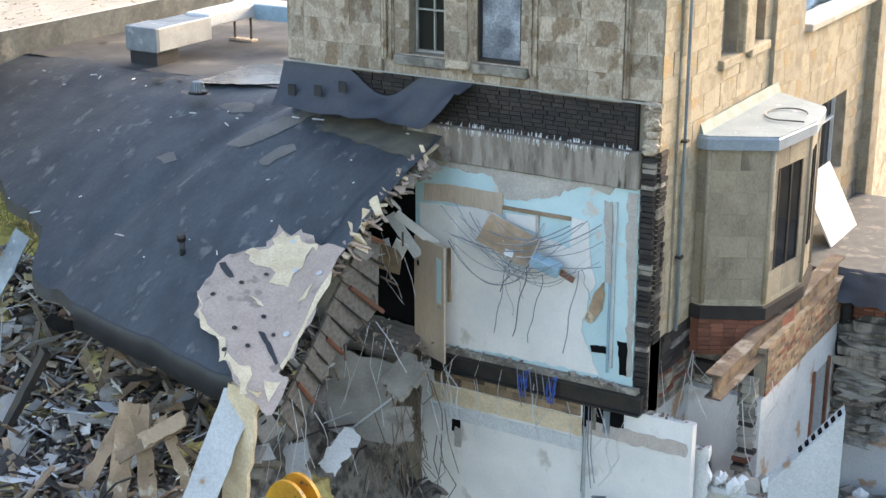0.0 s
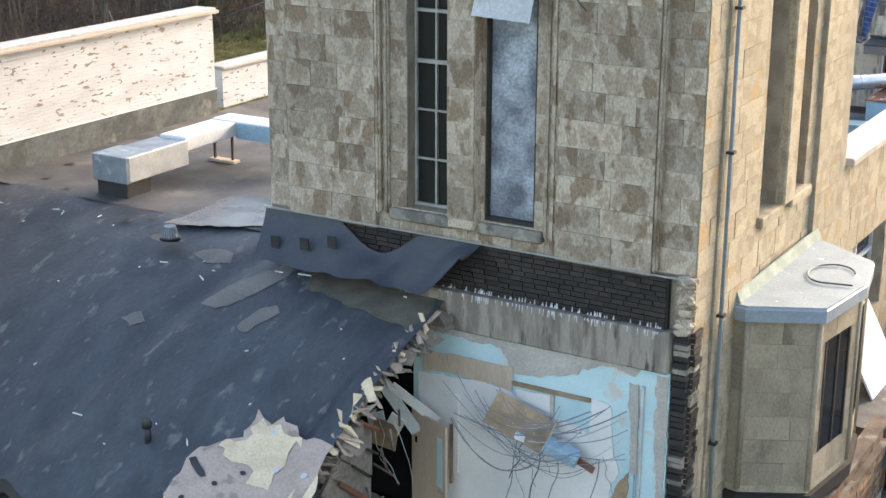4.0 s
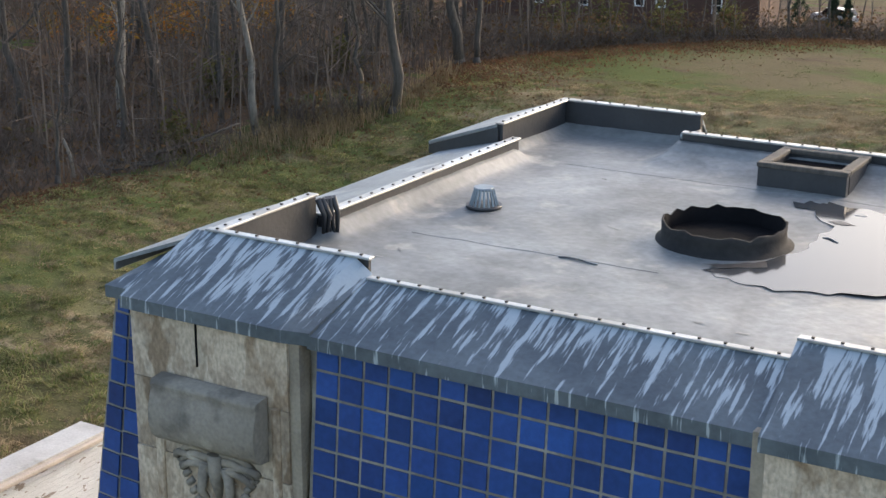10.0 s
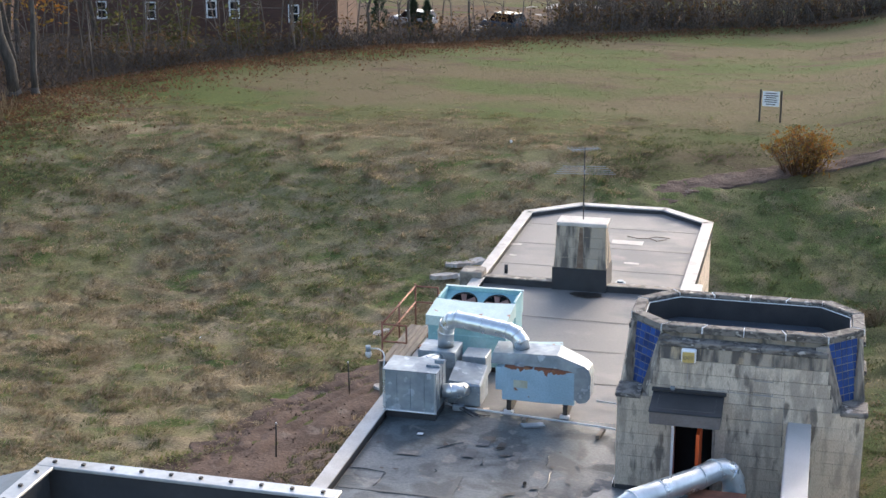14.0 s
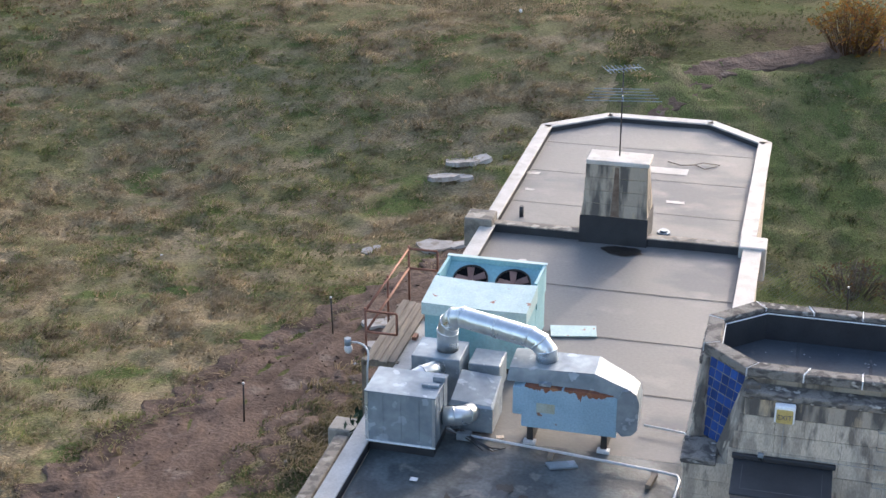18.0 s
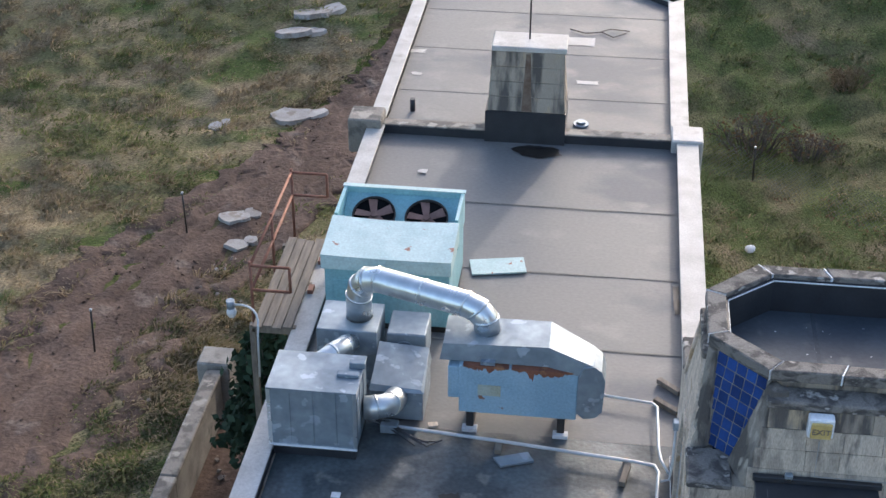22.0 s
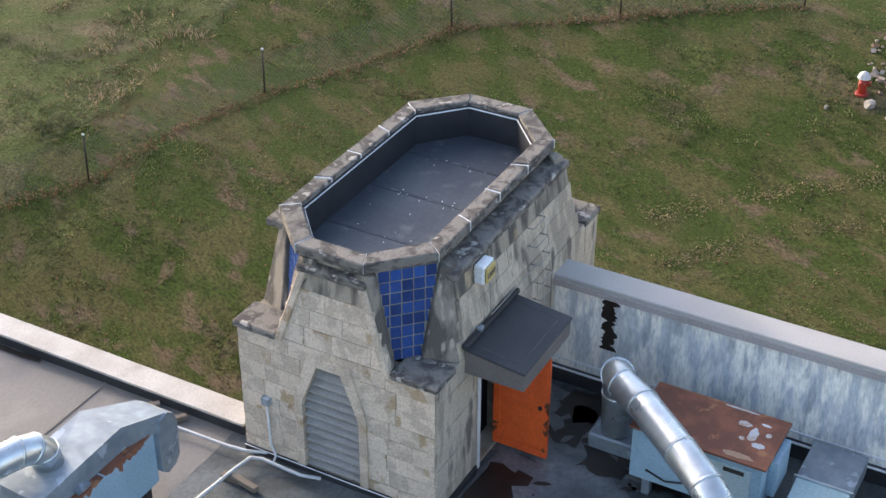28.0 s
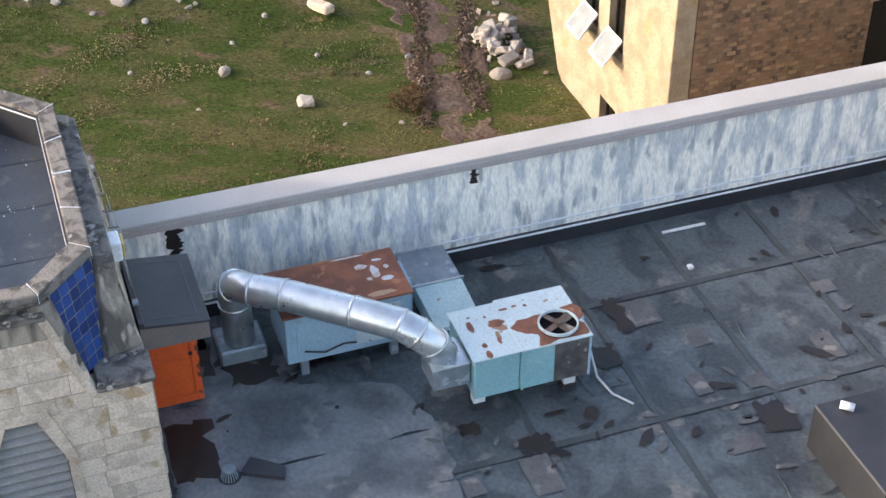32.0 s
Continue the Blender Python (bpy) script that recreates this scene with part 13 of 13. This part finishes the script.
for i in range(26):
    x, y = wr.gauss(19.4, 0.7), wr.uniform(18.4, 19.6)
    l, w, h = wr.uniform(0.25, 0.6), wr.uniform(0.18, 0.34), wr.uniform(0.14, 0.26)
    bm = bbox(-l / 2, l / 2, -w / 2, w / 2, 0, h, 0.03)
    for v in bm.verts:
        v.co += Vector((1, 1, 1)) * 0.05 * noise.noise(v.co * 5 + Vector((i, 0, 0)))
    bmesh.ops.transform(bm, matrix=pose(x, y, ground_z(x, y) + wr.uniform(0, 0.3), wr.gauss(0, 18), wr.gauss(0, 18), wr.uniform(0, 180)), verts=bm.verts[:])
    tagged(part("stone_block", bm, M_BROKEN if i % 3 else M_ROCK), "broken pale wall block in a rubble heap", "stone block", "blocks fallen from the wall")
for x, y, l, a in ((22.5, 23.3, 0.9, 0.4), (24.6, 25.7, 1.5, 1.3)):
    bm = bbox(-l / 2, l / 2, -0.18, 0.18, 0, 0.26, 0.05)
    bmesh.ops.rotate(bm, verts=bm.verts[:], cent=(0, 0, 0), matrix=Matrix.Rotation(a, 3, "Z") @ Matrix.Rotation(0.12, 3, "Y"))
    bmesh.ops.translate(bm, verts=bm.verts[:], vec=(x, y, ground_z(x, y) + 0.05))
    tagged(part("stone_slab", bm, M_STONE_PALE), "long pale stone slab thrown on the ground", "slab", "blocks fallen from the wall")

crumbs = [(wr.uniform(2.9, 6.8), wr.uniform(-0.2, 0.0), 5.13) for _ in range(160)] + [(wr.uniform(6.0, 7.8), wr.uniform(0.0, 0.15), 4.69) for _ in range(60)] + [(wr.uniform(7.95, 9.1), wr.uniform(0.44, 0.62), 3.46) for _ in range(90)]
crumbs += [(wr.uniform(1.2, 3.2), wr.uniform(-1.2, 0.0), 5.3 + wr.uniform(-0.1, 0.1)) for _ in range(120)] + [(wr.uniform(6.8, 7.0), wr.uniform(0.15, 1.9), 5.9) for _ in range(60)] + [(8.2 + wr.gauss(0, 0.08), wr.uniform(0.1, 5.8), 5.68) for _ in range(70)]
chunks("plaster_crumbs", crumbs, 0.05, M_RUBBLE, "crumbs of plaster and brick on the broken ledges", 97)
clods = []
tc = bez([(-19, 30), (-16.5, 40), (-14.2, 50), (-10.5, 58), (-8.5, 64), (-6.5, 71), (-3, 77)])
for _ in range(900):
    x, y = tc(wr.random())
    x, y = x + wr.uniform(-2.4, 2.4), y + wr.uniform(-0.6, 0.6)
    clods.append((x, y, ground_z(x, y) + 0.06))
chunks("soil_clods", clods, 0.06, M_DIRT, "lumps of churned soil along the track", 95)

# ---- yard beside the north wing ----
bm = bmesh.new()
box(bm, -10.2, -6.3, 33.5, 45.6, -2.2, -1.78)
setting("yard_paving", bm, M_DIRT, "dark worn concrete yard behind the low wall", "paving")
yw = thing("yard_wall", "low grey concrete yard wall with a worn top", "wall", "", (-10.3, 40, -2))
for a, b in ((32.0, 36.2), (36.22, 40.6), (40.62, 44.6)):
    bm = bbox(-0.15, 0.15, a - 40, b - 40, -0.3, 1.45, 0.02)
    part("wall_block", bm, M_CONC, yw)
    part("coping_stone", bbox(-0.2, 0.2, a - 40, b - 40, 1.454, 1.58, 0.03), M_STONE_DARK, yw, "weathered coping stone")
part("end_block", bbox(-0.45, 0.35, 4.65, 5.4, -0.3, 1.7, 0.04), M_CONC, yw, "square concrete end block")
for i, (x, y, w, d) in enumerate(((-12.0, 61.0, 1.5, 0.7), (-12.6, 67.8, 1.5, 0.9), (-13.0, 66.4, 1.4, 0.6), (-12.2, 54.0, 0.9, 0.5), (-11.8, 52.6, 0.7, 0.4), (-14.3, 59.9, 0.5, 0.4))):
    rs_ = random.Random(400 + i)
    for j in range(2):
        n_ = 11
        ang_ = [6.283 * (k + rs_.uniform(-0.3, 0.3)) / n_ for k in range(n_)]
        out_ = [(math.cos(t) * w * rs_.uniform(0.42, 0.62) * (1 - 0.4 * j), math.sin(t) * d * rs_.uniform(0.5, 0.85) * (1 - 0.3 * j)) for t in ang_]
        bm = bmesh.new()
        prism(bm, out_, -0.12, 0.07, [(a * 0.96, b * 0.96) for a, b in out_])
        bmesh.ops.recalc_face_normals(bm, faces=bm.faces[:])
        gx0, gy0 = x + j * w * 0.55, y + j * 0.25
        bmesh.ops.transform(bm, matrix=pose(gx0, gy0, ground_z(gx0, gy0) + 0.09 + tussock(gx0, gy0), rs_.gauss(0, 5), rs_.gauss(0, 5), rs_.uniform(-25, 25)), verts=bm.verts[:])
        tagged(part("concrete_slab", bm, M_BROKEN), "broken pale concrete slab lying in the grass", "slab", "slabs beside the track")
chunks("yard_rubble", [(x, y, ground_z(x, y) + 0.03) for x, y in ((wr.uniform(-12.2, -10.6), wr.uniform(38, 52)) for _ in range(160))] + [(wr.uniform(-9.9, -6.6), wr.uniform(34, 45), -1.76) for _ in range(140)],
       0.09, M_RUBBLE, "small broken stone and bark littered beside the wall", 93)


# ---- the yellow building at the lawn's end ----
yb = thing("stone_building", "yellow stone building with a tan brick side and open windows", "building", "", (11.3, 18.1, -1))
M_YELLOW = mat("yellow_stone", (0.385, 0.325, 0.235), (0.305, 0.255, 0.18), 0.9, 1.6, 16, 0.6, lo=0.44, hi=0.58, col3=(0.40, 0.275, 0.145), lo3=0.58, hi3=0.68, scale3=1.3, detail=12.0, bump_d=0.05)
HOLES = [(3.9, 4.7, 3.9, 6.4), (2.45, 3.3, 3.9, 6.4), (2.6, 3.5, 1.3, 2.45)]
xs = sorted({0.0, 4.9, *[v for q in HOLES for v in q[:2]]})
for a, b in zip(xs, xs[1:]):
    zz = [(0.0, 9.0)]
    for q in HOLES:
        if q[0] <= a < q[1]:
            zz = [s for u, v in zz for s in ((u, min(v, q[2])), (max(u, q[3]), v)) if s[1] - s[0] > 0.01]
    for u, v in zz:
        part("stone_wall", bbox(a, b, -0.4, 0.0, u, v), M_YELLOW, yb, "sunlit yellow stone wall")
bm = bmesh.new()
prof = [(4.9, 0.0), (4.95, 0.9), (6.2, 1.7), (7.0, 3.3), (7.3, 5.2), (7.3, 9.0), (4.9, 9.0)]
lo, hi = [bm.verts.new((x, 0, z)) for x, z in prof], [bm.verts.new((x, -0.4, z)) for x, z in prof]
bm.faces.new(lo[::-1])
bm.faces.new(hi)
for i in range(len(prof)):
    bm.faces.new((lo[i], lo[(i + 1) % len(prof)], hi[(i + 1) % len(prof)], hi[i]))
bmesh.ops.recalc_face_normals(bm, faces=bm.faces[:])
part("stone_wall", bm, M_YELLOW, yb, "sunlit yellow stone wall")
part("quoin", bbox(-0.02, 0.55, -0.5, 0.02, 0, 9.0, 0.02), M_YELLOW, yb, "yellow corner stone")
bw = part("brick_wall", bbox(0.0, 0.3, -9.6, -0.52, 0, 6.9), M_BRICKTAN, yb, "tan brick side wall")
for r in range(26):
    zz = 3.9 + r * 0.115
    y = -0.54 - (0.11 if r % 2 else 0)
    while y > -5.0:
        if r * 24 < 620:
            piece("brick", bw, M_BRICKTAN, Vector((-0.002, y - 0.115, zz + 0.052)), Vector((0, -1, 0)), Vector((0, 0, 1)), Vector((-1, 0, 0)), (0.218, 0.1, 0.022))
        y -= 0.36 if r % 2 else 0.36
part("ledge", bbox(-0.25, 0.5, -9.0, -0.56, 6.92, 7.06, 0.02), M_LEAD_Y, yb, "grey metal ledge")
part("upper_glazing", bbox(0.05, 0.2, -9.0, -0.6, 7.07, 8.9), M_GLASS2, yb, "dark upper window")
part("side_window", bbox(-0.02, 0.1, -6.6, -5.05, 3.5, 5.9), M_GLASS2, yb, "dark side window")
part("back_wall", bbox(0.3, 7.3, -9.6, -9.3, 0, 9.0), M_BRICKTAN, yb)
# one dark sheet gives the shade seen through the windows
part("inner_wall", bbox(0.35, 7.2, -2.4, -2.2, 0, 8.9), M_STEEL, yb, "dark sheet standing for the unlit room behind the windows")
part("roof", bbox(-0.1, 7.4, -9.7, 0.1, 9.0, 9.2), M_ROOF, yb)
for x0, x1, z0, z1 in HOLES:
    bm = bmesh.new()
    for q in ((x0, x1, z0, z0 + 0.06), (x0, x1, z1 - 0.06, z1), (x0, x0 + 0.06, z0 + 0.06, z1 - 0.06), (x1 - 0.06, x1, z0 + 0.06, z1 - 0.06)):
        box(bm, q[0], q[1], -0.25, -0.18, q[2], q[3])
    wf = part("window", bm, M_STEEL, yb, "dark steel window frame")
    if z0 > 3:                                  # a sash tilted outwards at the bottom
        a = 0.75
        w = 0.42
        bm = bmesh.new()
        xm = (x0 + x1) / 2
        for q in ((-w, w, 0, 0.06), (-w, w, 0.74, 0.8), (-w, -w + 0.06, 0.06, 0.74), (w - 0.06, w, 0.06, 0.74)):
            box(bm, q[0], q[1], -0.02, 0.02, q[2], q[3])
        mt = Matrix.Translation((xm, 0.02, z0 + 0.62)) @ Matrix.Rotation(radians(38), 4, "X") @ Matrix.Translation((0, 0, -0.8))
        bmesh.ops.transform(bm, matrix=mt, verts=bm.verts[:])
        sash = part("sash", bm, M_PIPEW, wf, "pale steel sash tilted open")
        bm = bbox(-w + 0.05, w - 0.05, -0.006, 0.006, 0.05, 0.75)
        bmesh.ops.transform(bm, matrix=mt, verts=bm.verts[:])
        part("sash_pane", bm, M_LEAD_PLAIN, sash, "dusty glass pane")
